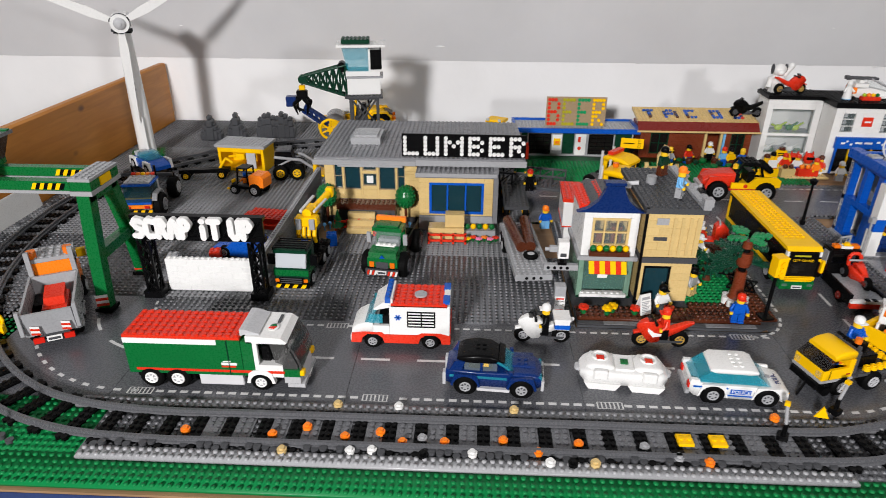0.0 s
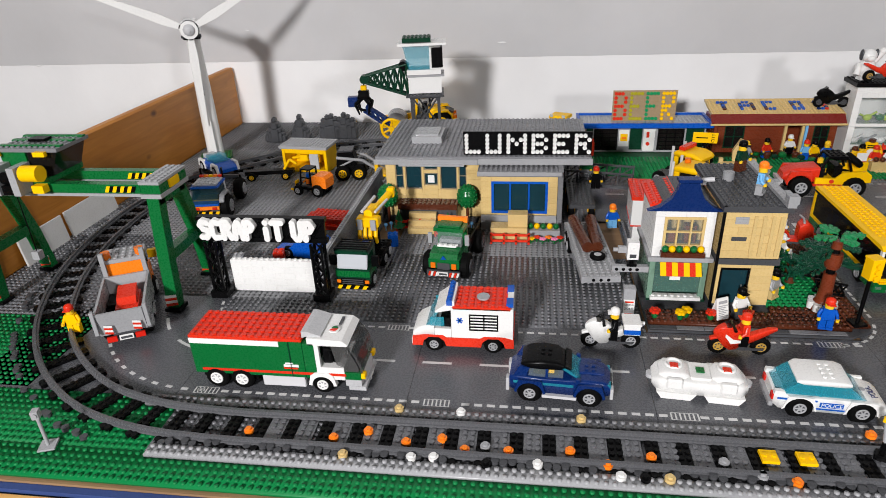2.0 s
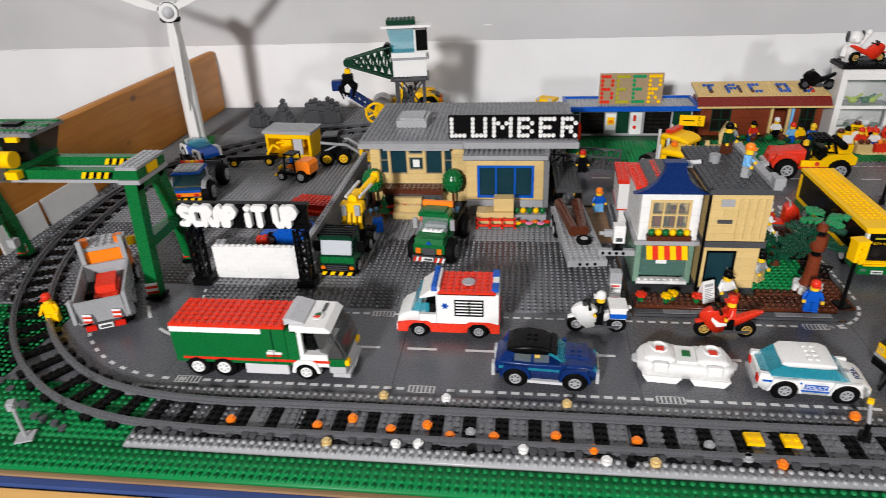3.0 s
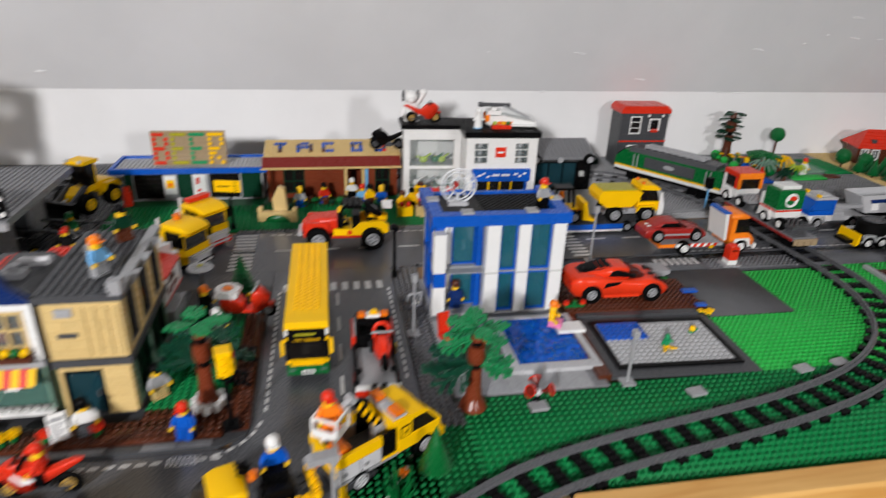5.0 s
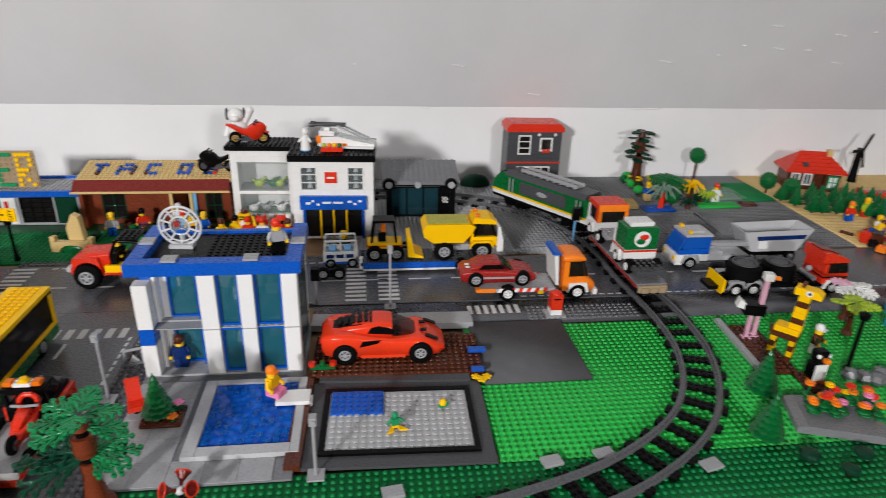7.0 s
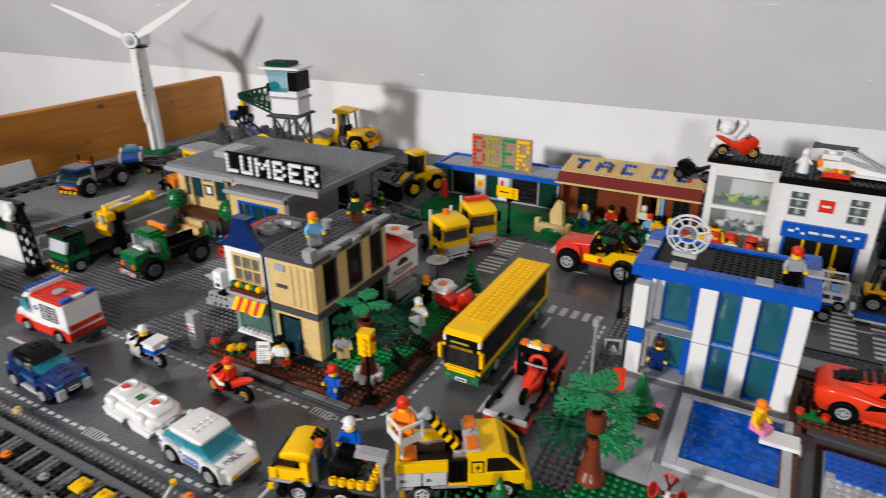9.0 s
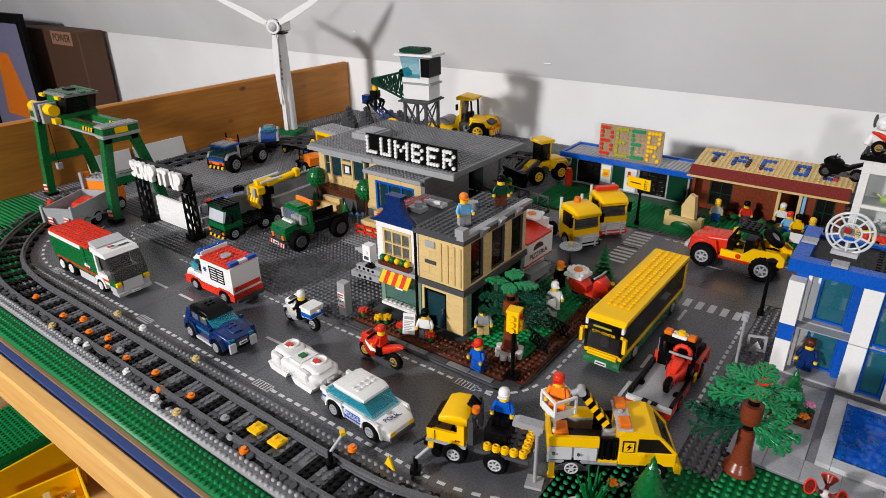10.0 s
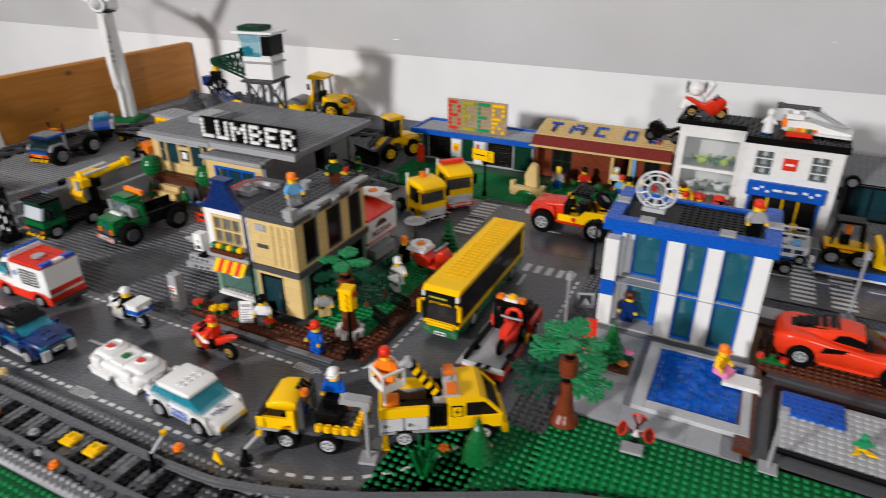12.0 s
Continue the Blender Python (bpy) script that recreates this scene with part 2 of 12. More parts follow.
class Geo:
    """Gathers faces of one mesh; slot picks the material slot of what follows; turn places what follows."""

    def __init__(self):
        self.v, self.f, self.m, self.s, self.slot, self.turn, self.pieces = [], [], [], [], 0, None, []

    def add(self, verts, faces, smooth=False):
        base = len(self.v)
        if self.turn is not None:
            verts = [self.turn @ Vector(p) for p in verts]
        self.v.extend([tuple(p) for p in verts])
        for f in faces:
            self.f.append([base + i for i in f])
            self.m.append(self.slot)
            self.s.append(smooth)
        return self

    def box(self, x0, x1, y0, y1, z0, z1, b=0.25):
        c = np.array([(x0 + x1) / 2, (y0 + y1) / 2, (z0 + z1) / 2])
        h = np.abs(np.array([x1 - x0, y1 - y0, z1 - z0])) / 2
        b = min(b, 0.45 * h.min())
        return self.add(list(c + BOX_SIGN * (h - b * (1 - BOX_AXIS))), BOX_FACES)

    def cyl(self, c, r, a0, a1, axis="z", n=14, r2=None, cap=True):
        r2 = r if r2 is None else r2
        w = [(math.cos(2 * math.pi * (i + 0.5) / n), math.sin(2 * math.pi * (i + 0.5) / n)) for i in range(n)]

        def at(u, v, a):
            return {"z": (c[0] + u, c[1] + v, a), "x": (a, c[0] + u, c[1] + v), "y": (c[0] + v, a, c[1] + u)}[axis]
        lo, hi = [at(r * u, r * v, a0) for u, v in w], [at(r2 * u, r2 * v, a1) for u, v in w]
        self.add(lo + hi, [[i, (i + 1) % n, n + (i + 1) % n, n + i] for i in range(n)], True)
        if cap:
            if r > 0.01:
                self.add(lo, [list(range(n))[::-1]])
            if r2 > 0.01:
                self.add(hi, [list(range(n))])
        return self

    def tube(self, p, q, r, n=8, r2=None):
        p, q = Vector(p), Vector(q)
        old = self.turn
        m = Matrix.Translation(p) @ (q - p).to_track_quat("Z", "Y").to_matrix().to_4x4()
        self.turn = m if old is None else old @ m
        self.cyl((0, 0), r, 0, (q - p).length, n=n, r2=r2)
        self.turn = old
        return self

    def prism(self, pts, a0, a1, axis="y"):
        area = sum(pts[i][0] * pts[(i + 1) % len(pts)][1] - pts[(i + 1) % len(pts)][0] * pts[i][1] for i in range(len(pts)))
        flip = (area > 0) == (axis == "y")
        if flip:
            pts = pts[::-1]

        def at(p, a):
            return {"y": (p[0], a, p[1]), "x": (a, p[0], p[1]), "z": (p[0], p[1], a)}[axis]
        n = len(pts)
        lo, hi = [at(p, a0) for p in pts], [at(p, a1) for p in pts]
        self.add(lo, [list(range(n))[::-1]])
        self.add(hi, [list(range(n))])
        for i in range(n):
            j = (i + 1) % n
            self.add([lo[i], lo[j], hi[j], hi[i]], [[0, 1, 2, 3]])
        return self

    def loft(self, secs, k=5):
        """A smooth body along x through sections (x, half width, bottom, top, corner radius)."""
        rings = []
        for x, w, z0, z1, r in secs:
            r = min(r, w * 0.95, (z1 - z0) * 0.95)
            ring = [(x, -w, z0), (x, w, z0)]
            ring += [(x, w - r + r * math.cos(math.pi / 2 * i / k), z1 - r + r * math.sin(math.pi / 2 * i / k)) for i in range(k + 1)]
            ring += [(x, -w + r - r * math.sin(math.pi / 2 * i / k), z1 - r + r * math.cos(math.pi / 2 * i / k)) for i in range(k + 1)]
            rings.append(ring)
        n = len(rings[0])
        flat = [p for ring in rings for p in ring]
        self.add(flat, [[j * n + i, j * n + (i + 1) % n, (j + 1) * n + (i + 1) % n, (j + 1) * n + i] for j in range(len(rings) - 1) for i in range(n)], True)
        self.add(rings[0], [list(range(n))[::-1]])
        return self.add(rings[-1], [list(range(n))])

    def ball(self, c, r, n=12, k=8, half=False):
        r = (r, r, r) if isinstance(r, (int, float)) else r
        top, rows = [], []
        for j in range(k + 1):
            a = (math.pi / 2 if half else math.pi) * j / k
            rows.append([(c[0] + r[0] * math.sin(a) * math.cos(2 * math.pi * i / n), c[1] + r[1] * math.sin(a) * math.sin(2 * math.pi * i / n), c[2] + r[2] * math.cos(a)) for i in range(n)])
        for row in rows:
            top += row
        self.add(top, [[j * n + i, (j + 1) * n + i, (j + 1) * n + (i + 1) % n, j * n + (i + 1) % n] for j in range(k) for i in range(n)], True)
        return self

    def ring(self, c, r, thick, axis="y", n=22, k=8):
        verts = []
        for i in range(n):
            a = 2 * math.pi * i / n
            for j in range(k):
                t = 2 * math.pi * j / k
                d = r + thick * math.cos(t)
                u, v, w = d * math.cos(a), d * math.sin(a), thick * math.sin(t)
                verts.append({"y": (c[0] + u, c[1] + w, c[2] + v), "z": (c[0] + u, c[1] + v, c[2] + w), "x": (c[0] + w, c[1] + u, c[2] + v)}[axis])
        self.add(verts, [[i * k + j, ((i + 1) % n) * k + j, ((i + 1) % n) * k + (j + 1) % k, i * k + (j + 1) % k] for i in range(n) for j in range(k)], True)
        return self

    def studs(self, x0, y0, nx, ny, z, n=10, skip=None):
        for i in range(nx):
            for j in range(ny):
                if skip is None or not skip(i, j):
                    self.cyl((x0 + (i + 0.5) * S, y0 + (j + 0.5) * S), 2.4, z - 0.1, z + 1.7, n=n)
        return self

    def brick(self, x0, y0, z0, nx, ny, h=BH, n=10, top=True):
        """A studded brick with its corner at x0, y0, z0, nx by ny studs."""
        self.box(x0, x0 + nx * S, y0, y0 + ny * S, z0, z0 + h)
        return self.studs(x0, y0, nx, ny, z0 + h, n) if top else self

    def mesh(self, name, mats):
        me = bpy.data.meshes.new(name)
        me.from_pydata([(x * 0.001, y * 0.001, z * 0.001) for x, y, z in self.v], [], self.f)
        for m in (mats if isinstance(mats, (list, tuple)) else [mats]):
            me.materials.append(m)
        me.polygons.foreach_set("material_index", self.m)
        me.polygons.foreach_set("use_smooth", self.s)
        me.update()
        return me


def part(name, geo, mats, parent, label="", m=None):
    """Links a Geo, or a ready mesh, as one mesh object under a thing or under a part."""
    ob = new(name, geo.mesh(name, mats) if isinstance(geo, Geo) else geo)
    ob.parent = parent
    if m is not None:
        ob.matrix_basis = m
    if isinstance(geo, Geo):
        lay_bricks(geo, mats, ob)
    return tagged(ob, label)


BRICKS = {}


def lay_bricks(geo, mat, wall):
    """The bricks of a wall as parts of it, alike ones on one mesh."""
    for x0, x1, y0, y1, z0, z1, turn in geo.pieces:
        key = (round(x1 - x0, 2), round(y1 - y0, 2), round(z1 - z0, 2), mat.name)
        if key not in BRICKS:
            w, d, h = (k / 2 for k in key[:3])
            BRICKS[key] = Geo().box(-w, w, -d, d, -h, h, 0.3).mesh("brick", mat)
        b = new("brick", BRICKS[key])
        b.parent = wall
        c = Matrix.Translation((x0 / 2 + x1 / 2, y0 / 2 + y1 / 2, z0 / 2 + z1 / 2))
        c = c if turn is None else turn @ c
        b.matrix_basis = Matrix.LocRotScale(c.translation * 0.001, c.to_quaternion(), None)


def thing(name, label, category, x, y, rz=0.0, z=0.0, group="", kind=""):
    """An empty at the base of a thing, in metres and degrees."""
    ob = new(name)
    ob.empty_display_size = 0.01
    ob.matrix_basis = pose(x, y, z, 0, 0, rz)
    return tagged(ob, label, category, group, kind)


def resize(ob, k):
    """Scales a thing about the point where it stands."""
    ob.matrix_basis = ob.matrix_basis @ Matrix.Diagonal((k, k, k, 1.0))
    return ob


def single(name, geo, mats, label, category, x=0, y=0, rz=0, z=0, group="", kind=""):
    ob = new(name, geo.mesh(name, mats))
    ob.matrix_basis = pose(x, y, z, 0, 0, rz)
    return tagged(ob, label, category, group, kind)


def plate(name, label, mat, x0, y0, x1, y1, z=0.0, sides=8, thick=0.0032, studded=True, rz=0.0, hole=None):
    """A studded sheet with its studs, in metres; hole leaves studs out."""
    nx, ny = max(1, round((x1 - x0) / 0.008)), max(1, round((y1 - y0) / 0.008))
    w, d = nx * 0.008, ny * 0.008
    xs, ys = np.meshgrid((np.arange(nx) + 0.5) * 0.008, (np.arange(ny) + 0.5) * 0.008)
    xs, ys = xs.ravel(), ys.ravel()
    if hole is not None:
        keep = np.array([not hole(x0 + a, y0 + b) for a, b in zip(xs, ys)])
        xs, ys = xs[keep], ys[keep]
    if not studded:
        xs = ys = np.zeros(0)
    e = 0.00012
    slab = np.array([(a, b, c) for c in (-thick, 0) for a, b in ((e, e), (w - e, e), (w - e, d - e), (e, d - e))], np.float32)
    ang = 2 * np.pi * (np.arange(sides) + 0.5) / sides
    ring = np.stack([np.cos(ang) * 0.00242, np.sin(ang) * 0.00242, np.zeros(sides)], 1)
    stud = np.concatenate([ring + (0, 0, -0.0001), ring * (0.97, 0.97, 1) + (0, 0, 0.0017)])
    n = len(xs)
    verts = np.concatenate([slab, (stud[None] + np.stack([xs, ys, np.zeros(n)], 1)[:, None]).reshape(-1, 3)]) if n else slab
    loops = [[3, 2, 1, 0], [4, 5, 6, 7], [0, 1, 5, 4], [1, 2, 6, 5], [2, 3, 7, 6], [3, 0, 4, 7]]
    flat, sizes = np.array(loops).ravel(), [4] * 6
    if n:
        side = np.array([[i, (i + 1) % sides, sides + (i + 1) % sides, sides + i] for i in range(sides)]).ravel()
        one = np.concatenate([side, sides + np.arange(sides)])
        flat = np.concatenate([flat, (8 + one[None] + (2 * sides * np.arange(n))[:, None]).ravel()])
        sizes = np.concatenate([sizes, np.tile([4] * sides + [sides], n)])
    sizes = np.array(sizes)
    me = bpy.data.meshes.new(name)
    me.vertices.add(len(verts))
    me.vertices.foreach_set("co", verts.astype(np.float32).ravel())
    me.loops.add(len(flat))
    me.loops.foreach_set("vertex_index", flat.astype(np.int32))
    me.polygons.add(len(sizes))
    me.polygons.foreach_set("loop_start", np.concatenate([[0], np.cumsum(sizes)[:-1]]).astype(np.int32))
    me.update(calc_edges=True)
    me.validate()
    me.materials.append(mat)
    ob = new(name, me)
    ob.matrix_basis = pose(x0, y0, z, 0, 0, rz)
    return tagged(ob, label, "baseplate", kind="structure")

# ---- room ----
def slab(name, label, mat, pts, a0, a1, axis, category):
    g = Geo()
    g.prism([(u * 1000, v * 1000) for u, v in pts], a0 * 1000, a1 * 1000, axis)
    return single(name, g, mat, label, category, kind="structure")


WALL_Y, LEDGE = 2.085, 0.163
slab("wall_north", "white painted low wall behind the layout", WALLW, [(WALL_Y, -0.8), (WALL_Y + 0.12, -0.8), (WALL_Y + 0.12, LEDGE), (WALL_Y, LEDGE)], -3.4, 4.2, "x", "wall")
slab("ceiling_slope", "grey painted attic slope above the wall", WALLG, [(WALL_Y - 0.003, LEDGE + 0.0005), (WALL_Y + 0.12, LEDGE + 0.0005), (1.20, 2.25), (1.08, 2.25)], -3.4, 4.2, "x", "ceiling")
# ceiling, floor and side walls: unseen additions, kept dark to hold down fill light
slab("ceiling", "unseen dark ceiling added to limit bounced light", WALLD, [(-3.4, -2.4), (4.2, -2.4), (4.2, 1.2), (-3.4, 1.2)], 2.25, 2.35, "z", "ceiling")
slab("floor", "dark floor below the table", FLOORM, [(-3.4, -2.4), (4.2, -2.4), (4.2, 2.2), (-3.4, 2.2)], -0.9, -0.8, "z", "floor")
slab("wall_west", "unseen dark wall added to limit bounced light", WALLD, [(-2.4, -0.8), (2.2, -0.8), (2.2, 2.35), (-2.4, 2.35)], -3.5, -3.4, "x", "wall")
slab("wall_east", "unseen dark wall added to limit bounced light", WALLD, [(-2.4, -0.8), (2.2, -0.8), (2.2, 2.35), (-2.4, 2.35)], 4.2, 4.3, "x", "wall")
slab("wall_south", "unseen dark wall added to limit bounced light", WALLD, [(-2.5, -0.8), (-2.4, -0.8), (-2.4, 2.35), (-2.5, 2.35)], -3.4, 4.2, "x", "wall")

# plaster drips along the edge of the slope
rnd = random.Random(5)
g = Geo()
for k in range(16):
    u = rnd.uniform(-0.9, 3.0) * 1000
    w = rnd.uniform(6, 26)
    g.ball((u, WALL_Y * 1000 - 1, LEDGE * 1000 + rnd.uniform(-2, 3)), (w, 2.5, rnd.uniform(1.0, 2.6)), 10, 6)
for k in range(14):
    h = rnd.uniform(20, 220)
    u = rnd.uniform(-0.9, 3.0) * 1000
    y = WALL_Y * 1000 - 3 - h * (WALL_Y - 1.08) / (2.25 - LEDGE)
    g.ball((u, y, LEDGE * 1000 + h), (rnd.uniform(4, 16), 1.4, rnd.uniform(0.8, 2.0)), 10, 6)
for k in range(10):
    h = rnd.uniform(30, 260)
    u = rnd.uniform(0.2, 3.0) * 1000
    y = WALL_Y * 1000 - 3 - h * (WALL_Y - 1.08) / (2.25 - LEDGE)
    for j in range(3):
        g.ball((u + 9 * j, y, LEDGE * 1000 + h - 1.5 * j), (rnd.uniform(3, 8), 1.2, rnd.uniform(0.6, 1.4)), 8, 5)
tagged(single("trim", g, WALLW, "rough white plaster drips along the wall edge", "plaster", kind="structure"))

# ---- table ----
table = thing("table", "pine framed layout table with a blue painted edge", "table", 0, 0)
g = Geo().prism([(a * 1000, b * 1000) for a, b in [(-0.30, 0.832), (0.985, 0.832), (1.185, 1.018), (3.0, 1.018), (3.0, 2.08), (-0.30, 2.08)]], -18, -3.6, "z")
part("tabletop", g, MDF, table)
g = Geo().prism([(-300, 824), (989, 824), (985, 831.6), (-300, 831.6)], -18, -6, "z")
part("edge_strip", g, BLUEPAINT, table, "blue painted edge strip")
g = Geo().box(-300, 1000, 803, 823.6, -62, -9, 3)
part("front_rail", g, PINE, table, "knotty varnished pine rail")
g = Geo().box(1195, 3000, 985, 1016, -120, 6, 3)
part("front_rail", g, PINE, table, "knotty varnished pine rail")
g = Geo()
g.turn = Matrix.Translation((1000, 806, 0)) @ Matrix.Rotation(radians(43), 4, "Z")
g.box(0, 285, -6, 24, -120, -9, 3)
part("front_rail", g, PINE, table, "knotty varnished pine rail")
for lx, ly in ((-0.25, 0.86), (0.95, 0.86), (2.9, 1.05), (-0.25, 2.0), (2.9, 2.0)):
    part("leg", Geo().box(lx * 1000 - 35, lx * 1000 + 35, ly * 1000 - 30, ly * 1000 + 30, -800, -18.2, 3), PINE, table)
# upright wooden board at the end of the table
g = Geo().box(-302, -282, 930, 2080, -3.4, 150, 4)
single("side_board", g, BOARD, "brown stained wooden board standing on edge", "board")
for y0, y1, lean in ((1.235, 1.335, 6), (1.345, 1.475, 8)):
    g = Geo()
    g.turn = Matrix.Rotation(radians(-lean), 4, "Y")
    g.box(0, 4, 0, (y1 - y0) * 1000, 0, 46, 0.6)
    single("white_board", g, WHITE, "small white panel leaning against the board", "panel", -0.273, y0, 0, 0.0)

# things under and beside the table
bin_ = thing("storage_bin", "yellow plastic bin of green plates under the table", "bin", 0.14, 0.822, 0, -0.36)
g = Geo().box(-75, 75, -80, -76, 0, 110, 1.5).box(-75, 75, 76, 80, 0, 110, 1.5).box(-75, -71, -75.8, 75.8, 0, 110, 1.5).box(71, 75, -75.8, 75.8, 0, 110, 1.5).box(-70.8, 70.8, -75.8, 75.8, 0, 4, 1)
part("bin_body", g, YELLOW, bin_)
part("brick_load", Geo().box(-66, 62, -70, 70, 60, 108, 1).box(-66, 60, -68, 70, 108.2, 124, 0.6).studs(-62, -64, 16, 17, 124, 6), PLATEGREEN, bin_, "stacked green studded plates")
sb = thing("storage_bin", "yellow plastic bin of loose clear parts under the table", "bin", 0.335, 0.80, -14, -0.36)
part("bin_body", Geo().box(-70, 70, -60, -56, 0, 96, 1.5).box(-70, 70, 56, 60, 0, 96, 1.5).box(-70, -66, -55.8, 55.8, 0, 96, 1.5).box(66, 70, -55.8, 55.8, 0, 96, 1.5).box(-65.8, 65.8, -55.8, 55.8, 0, 4, 1), YELLOW, sb)
g = Geo()
rnd = random.Random(12)
for k in range(40):
    u, w, q = rnd.uniform(-58, 50), rnd.uniform(-48, 40), rnd.uniform(40, 84)
    g.box(u, u + rnd.uniform(5, 16), w, w + rnd.uniform(5, 14), q, q + rnd.uniform(4, 10), 0.6)
part("loose_parts", g, TAN, sb, "loose pale parts")
single("lower_shelf", Geo().box(-300, 1000, 690, 1250, -18, 0, 2), PINE, "pine shelf under the table", "shelf", 0, 0, 0, -0.3605)
single("drawing_board", Geo().box(0, 6, 0, 190, 0, 180, 1), WHITE, "white drawing board standing under the table", "board", -0.03, 0.842, 12, -0.36)
carton = thing("cardboard_box", "dark brown cardboard box beside the table", "box", -2.30, 1.95, 0, -0.8)
part("carton_body", Geo().box(0, 538, 0, 110, 0, 974, 4), CARD, carton)
part("print", Geo().box(285, 478, -1.2, -0.2, 913, 970, 0.3), CLAYTAN, carton, "faded pale label")
pic = thing("picture_frame", "black framed picture leaning beside the table", "picture", -2.674, 1.85, 0, -0.8)
part("frame", Geo().box(0, 44, 0, 24, 0, 1044, 3).box(576, 620, 0, 24, 0, 1044, 3).box(44.2, 575.8, 0, 24, 0, 44, 3).box(44.2, 575.8, 0, 24, 1000, 1044, 3), BLACK, pic)
part("sheet", Geo().box(44.2, 575.8, 8, 14, 44.2, 999.8, 0.4), LAVENDER, pic, "lavender grey print")
part("stripe", Geo().prism([(180, 560), (500, 560), (370, 860), (250, 860)], 6.6, 7.8, "y"), ORANGE, pic, "orange printed stripe")

# ---- baseplates ----
plate("baseplate", "green studded baseplates along the table edge", PLATEGREEN, -0.296, 0.836, 1.0, 0.876)
plate("baseplate", "dark grey studded baseplates under the front track", BPGREY, 0.136, 0.876, 0.96, 0.956)
plate("baseplate", "green studded baseplate at the table corner", PLATEGREEN, -0.296, 0.876, 0.136, 0.956)
plate("baseplate", "green studded baseplate under the track end", PLATEGREEN, 0.96, 0.876, 1.0, 0.956)
plate("baseplate", "green studded baseplate beside the curve", PLATEGREEN, -0.28, 0.96, -0.056, 1.104)
plate("baseplate", "dark grey studded baseplate beside the curve", BPGREY, -0.28, 1.104, -0.096, 1.36)
plate("baseplate", "dark grey studded baseplate inside the bend", BPGREY, -0.096, 1.104, -0.056, 1.168)
plate("baseplate", "light grey studded baseplate behind the bend", MGREY, -0.096, 1.312, -0.056, 1.36)
plate("baseplate", "light grey studded baseplates of the scrap yard", MGREY, -0.096, 1.168, 0.296, 1.312)
plate("baseplate", "light grey studded baseplates of the back yard", MGREY, -0.28, 1.36, 0.256, 1.84, sides=6)
plate("baseplate", "light grey studded baseplate beside the scrap yard", MGREY, -0.056, 1.312, 0.296, 1.36)
plate("baseplate", "dark grey studded baseplates behind the crane", BPGREY, -0.28, 1.84, 1.304, 2.08, sides=6)
plate("baseplate", "light grey studded baseplates before the grey house", LGREY, 1.304, 1.84, 1.80, 2.08, sides=6)
plate("baseplate", "dark grey studded baseplate before the timber shop", BPGREY, 0.296, 1.120, 0.648, 1.312)
plate("baseplate", "mid grey studded baseplate before the timber shop", MGREY, 0.296, 1.312, 0.616, 1.44)
plate("baseplate", "dark grey studded baseplate beside the timber shop", BPGREY, 0.256, 1.44, 0.61, 1.84, sides=6, hole=lambda x, y: x < 0.55 and y < 1.7)
plate("baseplate", "green studded baseplate before the shops", PLATEGREEN, 0.61, 1.664, 1.2, 1.86, sides=6, hole=lambda x, y: y > 1.79)
plate("baseplate", "dark grey studded pavement", BPGREY, 0.84, 1.650, 1.30, 1.664)
plate("baseplate", "dark grey studded pavement beside the police station", BPGREY, 1.084, 1.12, 1.124, 1.50)
plate("baseplate", "green studded baseplates along the track", PLATEGREEN, 1.124, 1.02, 2.3, 1.17)
plate("baseplate", "green studded baseplate under the curve", PLATEGREEN, 1.0, 0.956, 1.124, 1.124, hole=lambda x, y: y < 1.02 and x > 1.05)
plate("baseplate", "bright green studded baseplates of the lawn", LAWN, 1.496, 1.17, 1.784, 1.43, hole=lambda x, y: x < 1.624 and y > 1.296)
plate("baseplate", "green studded baseplates of the park", LAWN, 1.784, 1.17, 2.42, 1.434)
plate("baseplate", "worn smooth grey road plate beside the lawn", ASPHALT, 1.504, 1.296, 1.632, 1.432, z=0.0034, studded=False)
plate("baseplate", "light grey studded baseplate behind the road", LGREY, 1.30, 1.66, 1.80, 1.84, sides=6)
plate("baseplate", "mid grey studded baseplates behind the park", MGREY, 1.80, 1.66, 2.26, 2.08, sides=6)
plate("baseplate", "tan studded baseplates of the shore", TAN, 2.26, 1.66, 2.96, 2.08, sides=6)
plate("baseplate", "blue studded baseplates of the lake", BLUE, 2.40, 1.60, 2.96, 1.94, z=0.0036, sides=6)
plate("baseplate", "mid grey studded ramp plate beside the track", MGREY, 1.630, 1.682, 1.742, 1.882, z=0.0036, sides=6, rz=4)

plate("baseplate", "dark grey studded strip behind the road bend", BPGREY, 0.096, 1.120, 0.296, 1.168)
plate("baseplate", "smooth dark grey road plate before the back road", ROADM, 1.296, 1.432, 1.784, 1.496, studded=False)
plate("baseplate", "smooth dark grey road plate before the back road", ROADM, 1.784, 1.436, 2.42, 1.50, studded=False)
plate("baseplate", "dark grey studded strip before the back road", BPGREY, 1.592, 1.437, 1.752, 1.477, z=0.0006)
plate("baseplate", "light grey studded forecourt behind the police station", MGREY, 1.12, 1.50, 1.30, 1.508)

# ---- roads ----
def mark(road, verts, z=0.25):
    n = len(verts)
    g = Geo()
    g.add([(x * 1000, y * 1000, z) for x, y in verts], [list(range(n))])
    part("road_marking", g, PAINT, road)


def dash(road, x, y, w, d, rz=0.0):
    c, s = math.cos(radians(rz)), math.sin(radians(rz))
    mark(road, [(x + u * c - v * s, y + u * s + v * c) for u, v in ((-w / 2, -d / 2), (w / 2, -d / 2), (w / 2, d / 2), (-w / 2, d / 2))])


